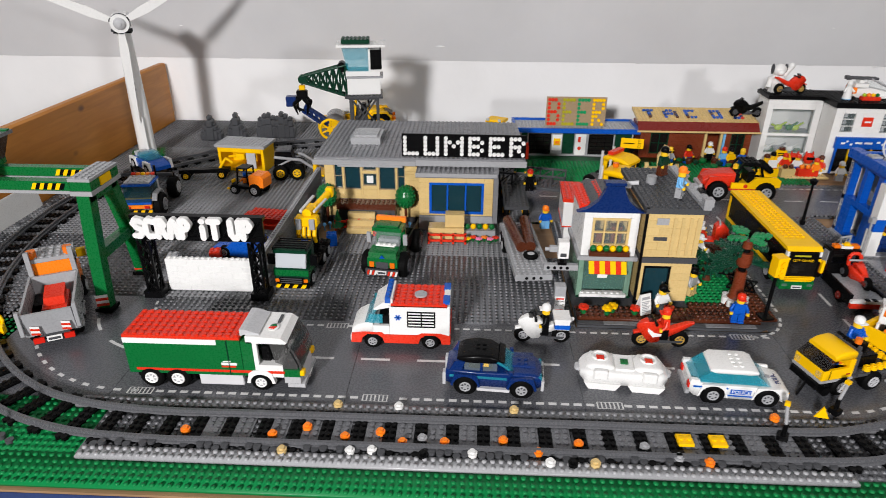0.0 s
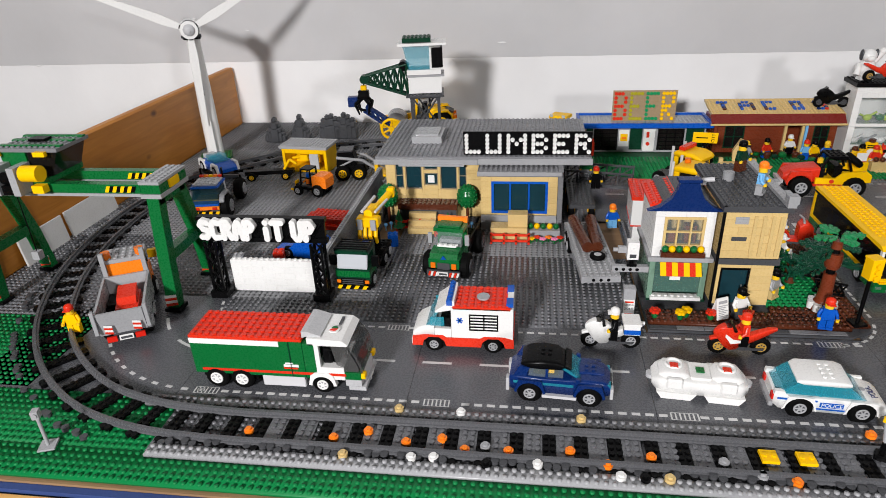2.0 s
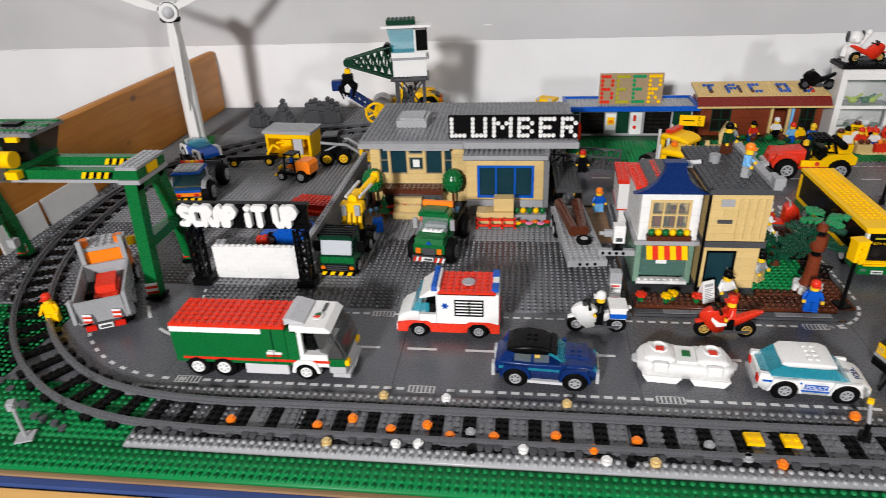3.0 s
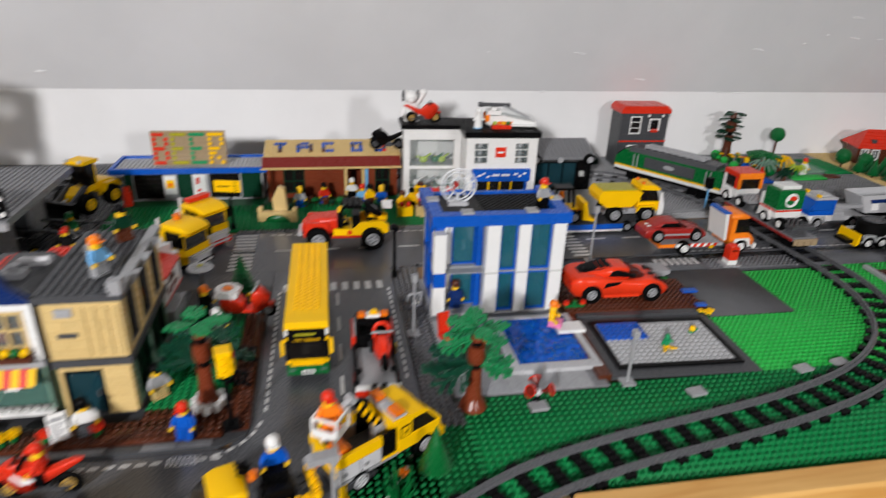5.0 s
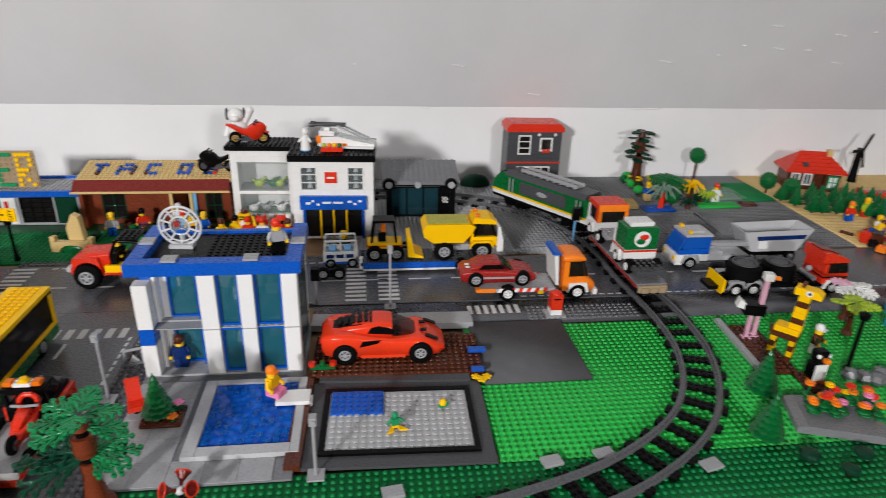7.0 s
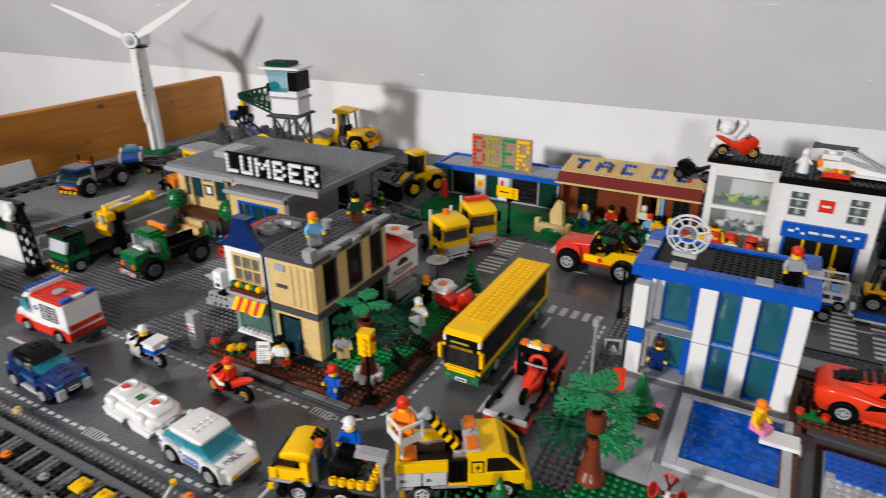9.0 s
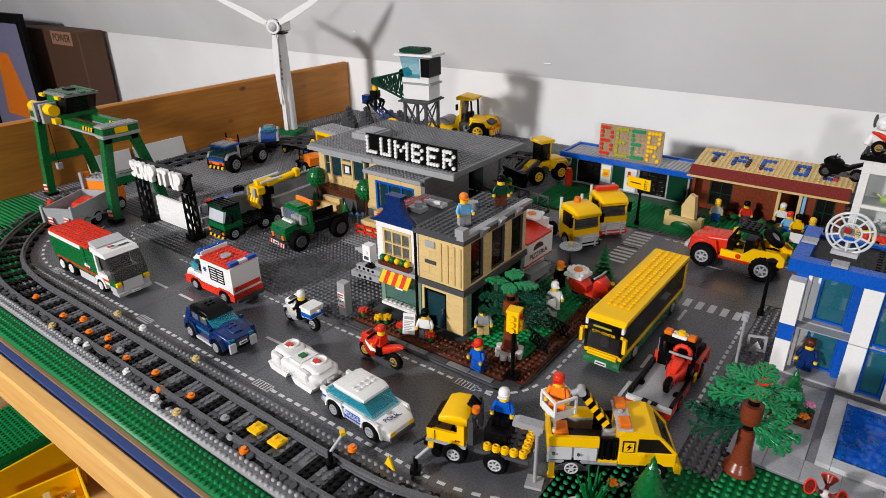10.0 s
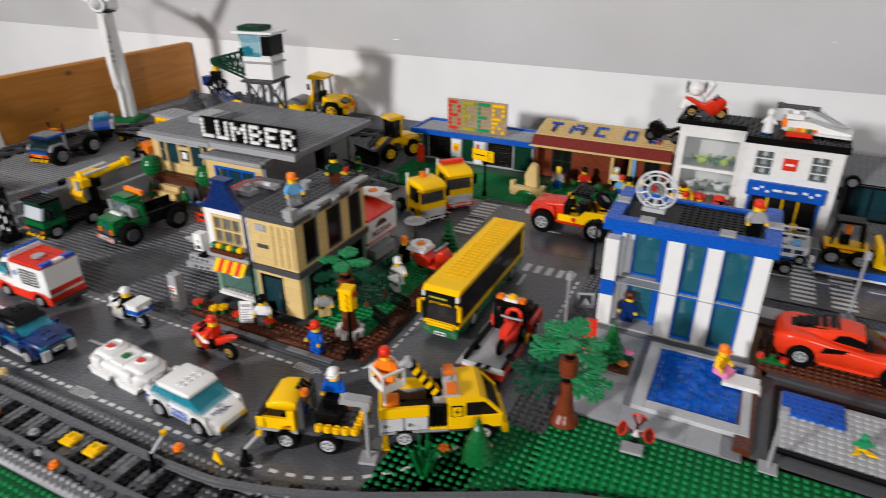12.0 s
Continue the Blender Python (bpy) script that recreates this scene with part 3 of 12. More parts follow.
def drain(road, x, y):
    for v in (-0.0052, 0.0052):
        dash(road, x, y + v, 0.027, 0.0009)
    for k in range(7):
        dash(road, x - 0.0131 + k * 0.00437, y, 0.0016, 0.0105)


road = thing("road", "dark grey printed road plates with white dashes", "road", 0, 0, kind="structure")
g = Geo()
SEAMS = (-0.132, 0.124, 0.380, 0.636, 0.892)
for a, b in zip(SEAMS[:-1], SEAMS[1:]):
    g.box(a * 1000 + 0.15, b * 1000 - 0.15, 956.2, 1119.6, -3.2, 0, 0.2)
g.prism([(892.2, 956.2), (1000, 956.2), (1083.6, 1030), (1083.6, 1119.6), (892.2, 1119.6)], -3.2, 0, "z")
g.box(892.2, 1083.6, 1119.9, 1246, -3.2, 0, 0.2).box(910.2, 1083.6, 1246.3, 1499.6, -3.2, 0, 0.2)
g.box(-90, 96, 1119.9, 1167.6, -3.2, 0, 0.2)
for a, b in ((617, 740), (740, 996), (996, 1252), (1252, 1508), (1508, 1764), (1764, 2020), (2020, 2276), (2276, 2400)):
    g.box(a + 0.15, b - 0.15, 1500, 1649.6, -3.2, 0, 0.2)
g.box(617, 909.8, 1450, 1499.7, -3.2, 0, 0.2)
part("road_surface", g, ROADM, road)
for k in range(58):
    x = 0.150 + k * 0.0133
    if 0.15 <= x <= 0.90:
        if min(abs(x - d) for d in (0.155, 0.412, 0.663)) > 0.019:
            dash(road, x, 0.970, 0.0085, 0.0042)
        if 0.27 < x < 0.885 and not (0.335 < x < 0.356 or 0.838 < x < 0.862):
            dash(road, x, 1.108, 0.0085, 0.0036)
for x in (0.155, 0.412, 0.663):
    drain(road, x + 0.0, 0.970)
for x in (0.345, 0.852):
    drain(road, x, 1.108)
for k in range(9):
    dash(road, 0.205 + k * 0.066, 1.039, 0.034, 0.0042)
CX, CY = 0.142, 1.160
for k in range(17):
    a = radians(272 - k * 6.0)
    dash(road, CX + 0.190 * math.cos(a), CY + 0.190 * math.sin(a), 0.0085, 0.0042, math.degrees(a) + 90)
for k in range(5):
    a = radians(262 - k * 18)
    dash(road, CX + 0.052 * math.cos(a), CY + 0.052 * math.sin(a), 0.0085, 0.0036, math.degrees(a) + 90)
for a0 in (235, 205):
    pts = [(CX + r * math.cos(radians(a)), CY + r * math.sin(radians(a))) for r, aa in ((0.1225, range(a0, a0 + 18, 3)), (0.1185, range(a0 + 15, a0 - 3, -3))) for a in aa]
    mark(road, pts)
for k in range(6):
    a = radians(275 + k * 14)
    dash(road, 0.862 + 0.057 * math.cos(a), 1.166 + 0.057 * math.sin(a), 0.0085, 0.0036, math.degrees(a) + 90)
for k in range(20):
    dash(road, 0.9215, 1.175 + k * 0.0133, 0.0036, 0.0085)
    if k > 2:
        dash(road, 1.074, 1.175 + k * 0.0133, 0.0036, 0.0085)
for k in range(16):
    a = radians(272 + k * 5.6)
    dash(road, 0.895 + 0.178 * math.cos(a), 1.148 + 0.178 * math.sin(a), 0.0085, 0.0040, math.degrees(a) + 90)
for k in range(5):
    dash(road, 1.001, 1.14 + k * 0.066, 0.0040, 0.034)
dash(road, 0.955, 1.052, 0.036, 0.0042, 32)
for k in range(9):
    dash(road, 0.93 + k * 0.0165, 1.443, 0.0085, 0.024)
for k in range(11):
    dash(road, 0.858, 1.512 + k * 0.0128, 0.034, 0.0068)
    dash(road, 1.355, 1.512 + k * 0.0128, 0.030, 0.0068)
    dash(road, 1.403, 1.512 + k * 0.0128, 0.030, 0.0068)
for k in range(7):
    dash(road, 1.514 + k * 0.0112, 1.472, 0.0062, 0.024)
for k in range(46):
    x = 0.90 + k * 0.0133
    if not (1.33 < x < 1.43):
        dash(road, x, 1.640, 0.0085, 0.0036)
for k in range(30):
    dash(road, 1.60 + k * 0.0133, 1.508, 0.0085, 0.0036)
    if k > 12:
        dash(road, 1.60 + k * 0.0133 + 0.24, 1.508, 0.0085, 0.0036)
for k in range(22):
    dash(road, 0.66 + k * 0.066, 1.575, 0.034, 0.0042)
for k in range(7):
    dash(road, 1.612, 1.74 + k * 0.0128, 0.032, 0.0068, 8)

# ---- pavements, pads ----
g = Geo()
g.prism([(650, 1120.2), (880, 1120.2), (906, 1135), (910, 1160), (910, 1449.8), (650, 1449.8)], 0.1, 3.2, "z")
single("pavement", g, DGREY, "dark grey kerb around the shops", "kerb", kind="structure")
plate("baseplate", "brown studded plates in front of the shops", BROWN, 0.652, 1.132, 0.884, 1.164, z=0.0064)
plate("baseplate", "brown studded plates beside the corner house", BROWN, 0.804, 1.164, 0.884, 1.180, z=0.0064)
plate("baseplate", "green studded plates beside the shops", PLATEGREEN, 0.804, 1.180, 0.884, 1.388, z=0.0064)
plate("baseplate", "dark grey studded plates behind the shops", BPGREY, 0.652, 1.304, 0.804, 1.444, z=0.0064)
plate("baseplate", "brown studded path along the side road", BROWN, 0.884, 1.140, 0.908, 1.364, z=0.0064)
for k in range(7):
    single("kerb_tile", Geo().box(-15.6, 15.6, -4, 4, 0, 1.2, 0.2), ROOFG if k % 4 else DGREY, "smooth grey kerb tile before the shops", "tile", 0.668 + 0.032 * k, 1.1262, 0, 0.0034, "kerb tiles")

# ---- railway ----
LINE = [(0.30, 0.913), (0.20, 0.913), (0.11, 0.922), (0.03, 0.950), (-0.05, 1.008), (-0.115, 1.085), (-0.165, 1.18), (-0.197, 1.28),
        (-0.213, 1.38), (-0.215, 1.49), (-0.19, 1.60), (-0.135, 1.70), (-0.05, 1.785), (0.06, 1.85), (0.18, 1.89), (0.35, 1.915), (0.60, 1.935),
        (0.90, 1.95), (1.20, 1.965), (1.38, 1.965), (1.52, 1.945), (1.62, 1.905), (1.70, 1.845), (1.75, 1.765), (1.775, 1.66), (1.777, 1.55),
        (1.785, 1.44), (1.780, 1.35), (1.752, 1.268), (1.70, 1.20), (1.61, 1.142), (1.50, 1.105), (1.38, 1.080), (1.27, 1.060), (1.17, 1.033),
        (1.09, 0.995), (1.00, 0.952), (0.92, 0.924), (0.84, 0.913), (0.60, 0.913)]


def smooth_loop(pts, step=0.004):
    p = [Vector((*q, 0)) for q in pts]
    n, out = len(p), []
    for i in range(n):
        a, b, c, d = p[i - 1], p[i], p[(i + 1) % n], p[(i + 2) % n]
        k = max(2, int((c - b).length / step))
        for j in range(k):
            t = j / k
            out.append(0.5 * ((2 * b) + (c - a) * t + (2 * a - 5 * b + 4 * c - d) * t * t + (3 * b - a - 3 * c + d) * t ** 3))
    return out


WAY = smooth_loop(LINE)
N_WAY = len(WAY)
HEAD = [(WAY[(i + 2) % N_WAY] - WAY[i - 2]).normalized() for i in range(N_WAY)]
RUN = [0.0]
for i in range(1, N_WAY):
    RUN.append(RUN[-1] + (WAY[i] - WAY[i - 1]).length)


def on_way(s):
    i = min(range(N_WAY), key=lambda k: abs(RUN[k] - s % RUN[-1]))
    return WAY[i], HEAD[i]


track = thing("railway_track", "dark grey toy railway loop on black sleepers", "track", 0, 0)
RAILGREY = plastic("rail_dark_grey", (0.096, 0.098, 0.105), 0.22)
for side in (-20, 20):
    prof = [(-4.0, 3.3), (4.0, 3.3), (3.6, 5.0), (1.7, 5.6), (1.7, 9.4), (-1.7, 9.4), (-1.7, 5.6), (-3.6, 5.0)]
    k = len(prof)
    vs, fs = [], []
    for i in range(0, N_WAY, 3):
        p, h = WAY[i] * 1000, HEAD[i]
        r = Vector((h.y, -h.x, 0))
        for u, z in prof:
            q = p + r * (side + u)
            vs.append((q.x, q.y, z))
    n = len(vs) // k
    for i in range(n):
        j = (i + 1) % n
        fs += [[i * k + a, j * k + a, j * k + (a + 1) % k, i * k + (a + 1) % k] for a in range(k)]
    part("rail", Geo().add(vs, fs), RAILGREY, track)
g = Geo()
g.box(-6.2, 6.2, -27.5, 27.5, 0.2, 3.3, 0.3)
for v in (-12, -4, 4, 12):
    g.cyl((-3.2, v), 2.4, 3.2, 5.0, n=10).cyl((3.2, v), 2.4, 3.2, 5.0, n=10)
for s in (-1, 1):
    g.cyl((-3.4, s * 27), 3.4, 0.3, 4.6, n=10).cyl((3.4, s * 27), 3.4, 0.3, 4.6, n=10)
sleeper = g.mesh("sleeper", BLACK)
gaps = []
start = RUN[min(range(N_WAY), key=lambda i: (WAY[i].x - 0.3085) ** 2 + (WAY[i].y - 0.913) ** 2)]
count = round(RUN[-1] / 0.0313)
for k in range(count):
    p, h = on_way((start + k * RUN[-1] / count) % RUN[-1])
    part("sleeper", sleeper, None, track, "", pose(p.x, p.y, 0, 0, 0, math.degrees(math.atan2(h.y, h.x))))
    if abs(h.y) < 0.02 and p.y < 1.0 and 0.16 < p.x < 0.87:
        gaps.append(p.x * 1000)
# ballast plates in the gaps between the sleepers of the front straight
g = Geo()
rnd = random.Random(11)
for x in gaps:
    g.box(x + 6.6, x + 24.7, 897, 930, 0.2, 2.6, 0.2)
    for i in range(2):
        for j in range(4):
            if rnd.random() < 0.95:
                g.cyl((x + 12 + i * 8, 901.5 + j * 8.0), 2.45, 2.5, 4.4, n=10)
single("ballast", g, BPGREY, "dark grey studded ballast plates between the sleepers", "ballast", kind="stuff")
plate("ballast_strip", "light grey studded strip in front of the track", LGREY, 0.140, 0.868, 0.868, 0.884, z=0.0034)
plate("ballast_strip", "mid grey studded strip behind the track", MGREY, 0.10, 0.9395, 0.98, 0.9555, z=0.0034)
g = Geo()
for i in range(90):
    x = 150 + i * 8
    if rnd.random() < 0.62:
        g.cyl((x, 886.5 + rnd.uniform(-2, 2.5)), 3.9, 0.2, rnd.choice((5.0, 6.5, 6.5)), n=10)
for i in range(130):
    t = -0.02 - i * 0.0024
    q, h = on_way(0.10 + i * 0.0105)
    for side in (-44, 44):
        r = Vector((h.y, -h.x, 0)) * side
        if rnd.random() < 0.55 and q.y > 0.93 and r.dot(q - Vector((1.0, 1.4, 0))) > 0:
            g.cyl((q.x * 1000 + r.x + rnd.uniform(-3, 3), q.y * 1000 + r.y + rnd.uniform(-3, 3)), 4.2, 0.2, rnd.choice((3.4, 5.0)), n=8)
single("ballast_stones", g, DGREY, "scattered dark grey round pieces beside the rails", "stones", kind="stuff")


def loose_stud(x, y, z, mat, label, r=4.8, h=6.0):
    gg = Geo().cyl((0, 0), r, 0.1, h * 0.6, n=16).cyl((0, 0), r * 0.6, h * 0.6, h, n=14)
    return single("round_stud", gg, mat, label, "toy brick", x, y, 0, z, "loose studs on the track")


OR = "small round orange stud on the railway ballast"
for x, y in ((0.232, 0.907), (0.320, 0.905), (0.352, 0.917), (0.392, 0.905), (0.426, 0.913), (0.449, 0.900), (0.490, 0.902), (0.547, 0.907), (0.580, 0.893), (0.620, 0.906)):
    loose_stud(x, y, 0.0032, ORANGE, OR)
loose_stud(0.739, 0.887, 0.0034, ORANGE, OR)
loose_stud(0.825, 0.951, 0.005, ORANGE, OR)
for x, y, m in ((0.400, 0.886, WHITE), (0.421, 0.888, WHITE), (0.517, 0.888, WHITE), (0.590, 0.880, WHITE), (0.611, 0.880, BLACK), (0.632, 0.881, TAN), (0.335, 0.884, TAN),
                (0.468, 0.906, LGREY), (0.683, 0.905, LGREY), (0.712, 0.892, LGREY), (0.440, 0.952, WHITE), (0.376, 0.952, TAN), (0.560, 0.952, TAN), (0.470, 0.884, BLACK)):
    loose_stud(x, y, 0.0034, m, "small round stud beside the rails")
for x in (0.724, 0.756):
    g = Geo().box(-7.5, 7.5, -7.5, 7.5, 0, 3.2)
    g.cyl((-3.9, 0), 2.3, 3.1, 4.9).cyl((3.9, 0), 2.3, 3.1, 4.9)
    single("yellow_plate", g, YELLOW, "small yellow plate between the rails", "toy brick", x, 0.915, 0, 0.0046)

# ---- buildings ----
def holed(g, x0, x1, z0, z1, y0, y1, holes):
    """A wall in the x-z plane, y0 to y1 thick, laid in courses, with openings (x0, x1, z0, z1)."""
    xs = sorted({x0, x1, *[h[0] for h in holes], *[h[1] for h in holes]})
    zs = sorted({z0, z1, *[h[2] for h in holes], *[h[3] for h in holes]})
    for a, b in zip(xs[:-1], xs[1:]):
        for c, d in zip(zs[:-1], zs[1:]):
            if any(h[0] <= a and b <= h[1] and h[2] <= c and d <= h[3] for h in holes):
                continue
            g.box(a + 0.4, b - 0.4, y0 + 0.5, y1 - 0.5, c + 0.4, d - 0.4, 0.1)
            k = max(1, round((d - c) / BH))
            for i in range(k):
                n = max(1, math.ceil((b - a) / 32 - 0.2))
                cuts = [a + (b - a) * j / n for j in range(n + 1)]
                if n > 1 and i % 2:
                    cuts = [a] + [u - (b - a) / n / 2 for u in cuts[1:]] + [b]
                for u, v in zip(cuts[:-1], cuts[1:]):
                    g.pieces.append((u + 0.04, v - 0.04, y0, y1, c + (d - c) * i / k + 0.04, c + (d - c) * (i + 1) / k - 0.04, g.turn))
    return g


def window(parent, x0, x1, z0, z1, y, frame_mat, pane_mat, bars_x=0, bars_z=0, t=3.0, depth=5.0, label=""):
    """A framed window in a front wall whose face is at y; the pane sits back in the frame."""
    win = Geo()
    o, q = [(x0, z0), (x1, z0), (x1, z1), (x0, z1)], [(x0 + t, z0 + t), (x1 - t, z0 + t), (x1 - t, z1 - t), (x0 + t, z1 - t)]
    verts = [(a, d, b) for d in (y, y + depth) for a, b in o + q]
    faces = []
    for i in range(4):
        k = (i + 1) % 4
        faces += [[i, k, k + 4, i + 4], [8 + k, 8 + i, 12 + i, 12 + k], [k, i, 8 + i, 8 + k], [i + 4, k + 4, 12 + k, 12 + i]]
    win.add(verts, faces)
    w = part("window", win, frame_mat, parent, label)
    for i in range(bars_x):
        c = x0 + (x1 - x0) * (i + 1) / (bars_x + 1)
        part("glazing_bar", Geo().box(c - t * 0.35, c + t * 0.35, y + 0.4, y + depth - 0.4, z0 + t, z1 - t, 0.1), frame_mat, w)
    for i in range(bars_z):
        c = z0 + (z1 - z0) * (i + 1) / (bars_z + 1)
        part("glazing_bar", Geo().box(x0 + t, x1 - t, y + 0.5, y + depth - 0.5, c - t * 0.35, c + t * 0.35, 0.1), frame_mat, w)
    part("pane", Geo().box(x0 + t * 0.7, x1 - t * 0.7, y + depth * 0.55, y + depth * 0.55 + 0.9, z0 + t * 0.7, z1 - t * 0.7, 0.1), pane_mat, w)
    return w


def dots(g, pattern, x0, z0, pitch, y0, y1, r, n=12, across=None):
    for row, line in enumerate(pattern):
        for col, ch in enumerate(line):
            if ch == "#":
                g.cyl((x0 + col * (across or pitch), z0 - row * pitch), r, y0, y1, "y", n)
    return g


LETTERS = {"L": ["#...", "#...", "#...", "#...", "####"], "U": ["#..#", "#..#", "#..#", "#..#", "####"], "M": ["#...#", "##.##", "#.#.#", "#...#", "#...#"],
           "B": ["###.", "#..#", "###.", "#..#", "###."], "E": ["####", "#...", "###.", "#...", "####"], "R": ["###.", "#..#", "###.", "#.#.", "#..#"],
           "T": ["###", ".#.", ".#.", ".#.", ".#."], "A": [".##.", "#..#", "####", "#..#", "#..#"], "C": ["###", "#..", "#..", "#..", "###"], "O": ["###", "#.#", "#.#", "#.#", "###"], "S": ["###", "#..", "###", "..#", "###"]}

# timber shop
shop = thing("timber_shop", "tan and grey toy timber shop with a flat studded roof", "building", 0, 0)
g = Geo()
PANES = ((280, 294, 59, 104), (297, 325, 58, 104), (328.5, 352, 92, 104), (328.5, 352, 65, 87), (356, 384, 58, 104), (387, 400, 59, 104))
holed(g, 264, 425, 9.6, 108, 1440, 1448, list(PANES))
part("wall", g, TAN, shop, "tan front wall")
g = Geo()
holed(g, 426, 548, 27.3, 94, 1408, 1416, [(443, 533, 30, 85)])
part("wall", g, TAN, shop, "tan front wall of the wing")
part("wall", Geo().box(264, 272, 1448.2, 1640, 9.6, 106), DGREY, shop)
g2 = Geo()
g2.turn = Matrix.Translation((556.4, 1408.2, 0)) @ Matrix.Rotation(radians(90), 4, "Z")
holed(g2, 0, 232, 0.4, 106, 0, 8, [(130, 190, 9.6, 92)])
part("wall", g2, MGREY, shop, "grey side wall with an open doorway")
part("wall", Geo().box(264, 556, 1641, 1649, 9.6, 106), DGREY, shop)
part("plinth", Geo().box(426, 548, 1406, 1416, 0.4, 27.0), LGREY, shop)
part("plinth", Geo().box(264, 419.6, 1436, 1640, 0.4, 9.4).box(420, 548, 1416.3, 1640, 0.4, 9.4), DGREY, shop)
w = window(shop, 443, 533, 30, 85, 1408.5, BLUE, PITGLASS, 2, 0, 4.0, label="blue framed shop window")
for a, b, c, d in PANES:
    window(shop, a, b, c, d, 1441.5, DTAN, PITGLASS, 0, 1 if b - a < 20 else 0, 1.4, 4.5, label="dark glazed window in a thin tan frame")
part("poster", Geo().box(335, 346, 1440.4, 1441.2, 70, 83, 0.1), WHITE, shop, "small white picture in the window")
part("porch_base", Geo().box(288, 384, 1416, 1439.6, 0.4, 32), DGREY, shop)
part("porch", Geo().box(286, 386, 1412, 1439.6, 32.2, 42).studs(288, 1412, 12, 3, 42, 8), BROWN, shop, "brown studded porch floor")
for i, (y0, h) in enumerate(((1384, 10), (1393.4, 20), (1402.8, 30))):
    part("step", Geo().box(306, 352, y0, 1411.6, 0.4 if i == 0 else 10.2 * i, h), TAN, shop)
roof = part("roof", Geo().box(250, 600, 1432, 1664, 108.4, 118).studs(250, 1432, 43, 29, 118, 8), ROOFG, shop, "grey studded flat roof")
part("roof_edge", Geo().box(248, 420, 1426, 1431.7, 106, 114).box(420, 602, 1428, 1431.7, 106, 116), LGREY, roof)
part("roof_hatch", Geo().box(300, 352, 1500, 1560, 118.2, 131).box(306, 346, 1506, 1554, 131.1, 134), LGREY, roof, "light grey roof hatch")
part("wall", Geo().box(425.3, 556, 1441, 1448, 102.4, 108), LGREY, shop)
part("wing_roof", Geo().box(421, 554, 1404, 1439.6, 94.4, 102).studs(422, 1407, 16, 4, 102, 8), ROOFG, roof, "dark grey roof of the wing")
part("wing_fascia", Geo().box(421, 554, 1400, 1403.7, 97, 103, 0.4), LGREY, roof, "light grey roof edge")
part("canopy", Geo().box(290, 398, 1424, 1436, 103.6, 107.5), LGREY, roof)
sign = thing("lumber_sign", "black sign with LUMBER in round white studs", "sign", 0, 0)
g = Geo().box(396, 600, 1440, 1443, 118.6, 157, 0.3)
g.turn = None
part("sign_board", g, BLACK, sign)
x = 401.5
for ch in "LUMBER":
    g = Geo()
    dots(g, LETTERS[ch], x, 151.0, 6.6, 1436.6, 1439.8, 3.3, 14)
    part("letter", g, WHITE, sign, "white letter " + ch + " of round studs")
    x += (len(LETTERS[ch][0]) + 1) * 6.6 + (0.6 if ch != "M" else 0)
# crates, fence and plants by the timber shop
for (x, y, w, d, z, h) in ((0.444, 1.364, 58, 26, 0.4, 23), (0.471, 1.370, 31, 20, 23.2, 44)):
    g = Geo().box(0, w, 0, d, z, h, 0.4)
    single("crate", g, TAN, "tan building block stack before the window", "crate", x, y)


def fence(x, y, rz=0):
    f = thing("fence", "low red plastic fence on the yard", "fence", x, y, rz, 0.0018)
    g = Geo()
    for z in (4, 14):
        g.box(0, 62, 0, 3, z, z + 3.4)
    for u in (0, 20, 39, 58.6):
        g.box(u, u + 3.4, 0, 3, 0, 19)
    part("fence_panel", g, RED, f)
    return f


fence(0.444, 1.350)
fence(0.352, 1.374, -18)
fence(0.285, 1.392, 10)

# corner shops
toy = thing("corner_shop", "white and sand green toy shop with a navy gable", "building", 0, 0)
part("floor_plate", Geo().box(656, 728, 1182, 1272, 8.4, 10.4), DGREEN, toy)
part("post", Geo().box(656, 663, 1184, 1191, 10.6, 66), SGREEN, toy)
part("post", Geo().box(719, 726, 1184, 1191, 10.6, 66), SGREEN, toy)
part("poster", Geo().box(682, 695, 1183.6, 1184.6, 38, 60, 0.1), WHITE, toy, "blank white poster in the window")
part("shop_window", Geo().box(663.3, 718.7, 1185, 1187, 20, 62, 0.2), TGREENC, toy, "clear green shop window")
part("window_sill", Geo().box(660, 722, 1179, 1191, 10.7, 15).studs(660, 1180, 7, 1, 15, 8), WHITE, toy)
part("wall", Geo().box(656, 662, 1191.4, 1261.6, 10.6, 66), SGREEN, toy)
part("cornice", Geo().box(652, 730, 1178, 1272, 66.3, 72), LGREY, toy)
g = Geo()
for i in range(7):
    g.slot = i % 2
    g.prism([(1178, 66), (1168, 52), (1168.8, 51.2), (1179.6, 65)], 667 + i * 7, 674 + i * 7, "x")
part("awning", g, [YELLOW, RED], toy, "red and yellow striped awning")
g = Geo()
holed(g, 656, 726, 72.4, 134, 1181, 1189, [(667, 715, 86, 126)])
part("wall", g, WHITE, toy, "white upper wall")
part("wall", Geo().box(656, 664, 1189.3, 1270, 72.4, 134), WHITE, toy)
part("wall", Geo().box(656, 726, 1262, 1269.5, 10.6, 66), SGREEN, toy)
window(toy, 667, 715, 86, 126, 1180.4, TAN, CLEARG, 2, 1, 3.2, label="tan lattice window")
g = Geo().box(665, 717, 1171, 1180, 76, 82)
flow = part("flower_box", g, BROWN, toy)
for i in range(6):
    part("flower", Geo().ball((670 + i * 8.4, 1175, 86), 4.4, 8, 6), (YELLOW if i % 2 else GREEN), flow)
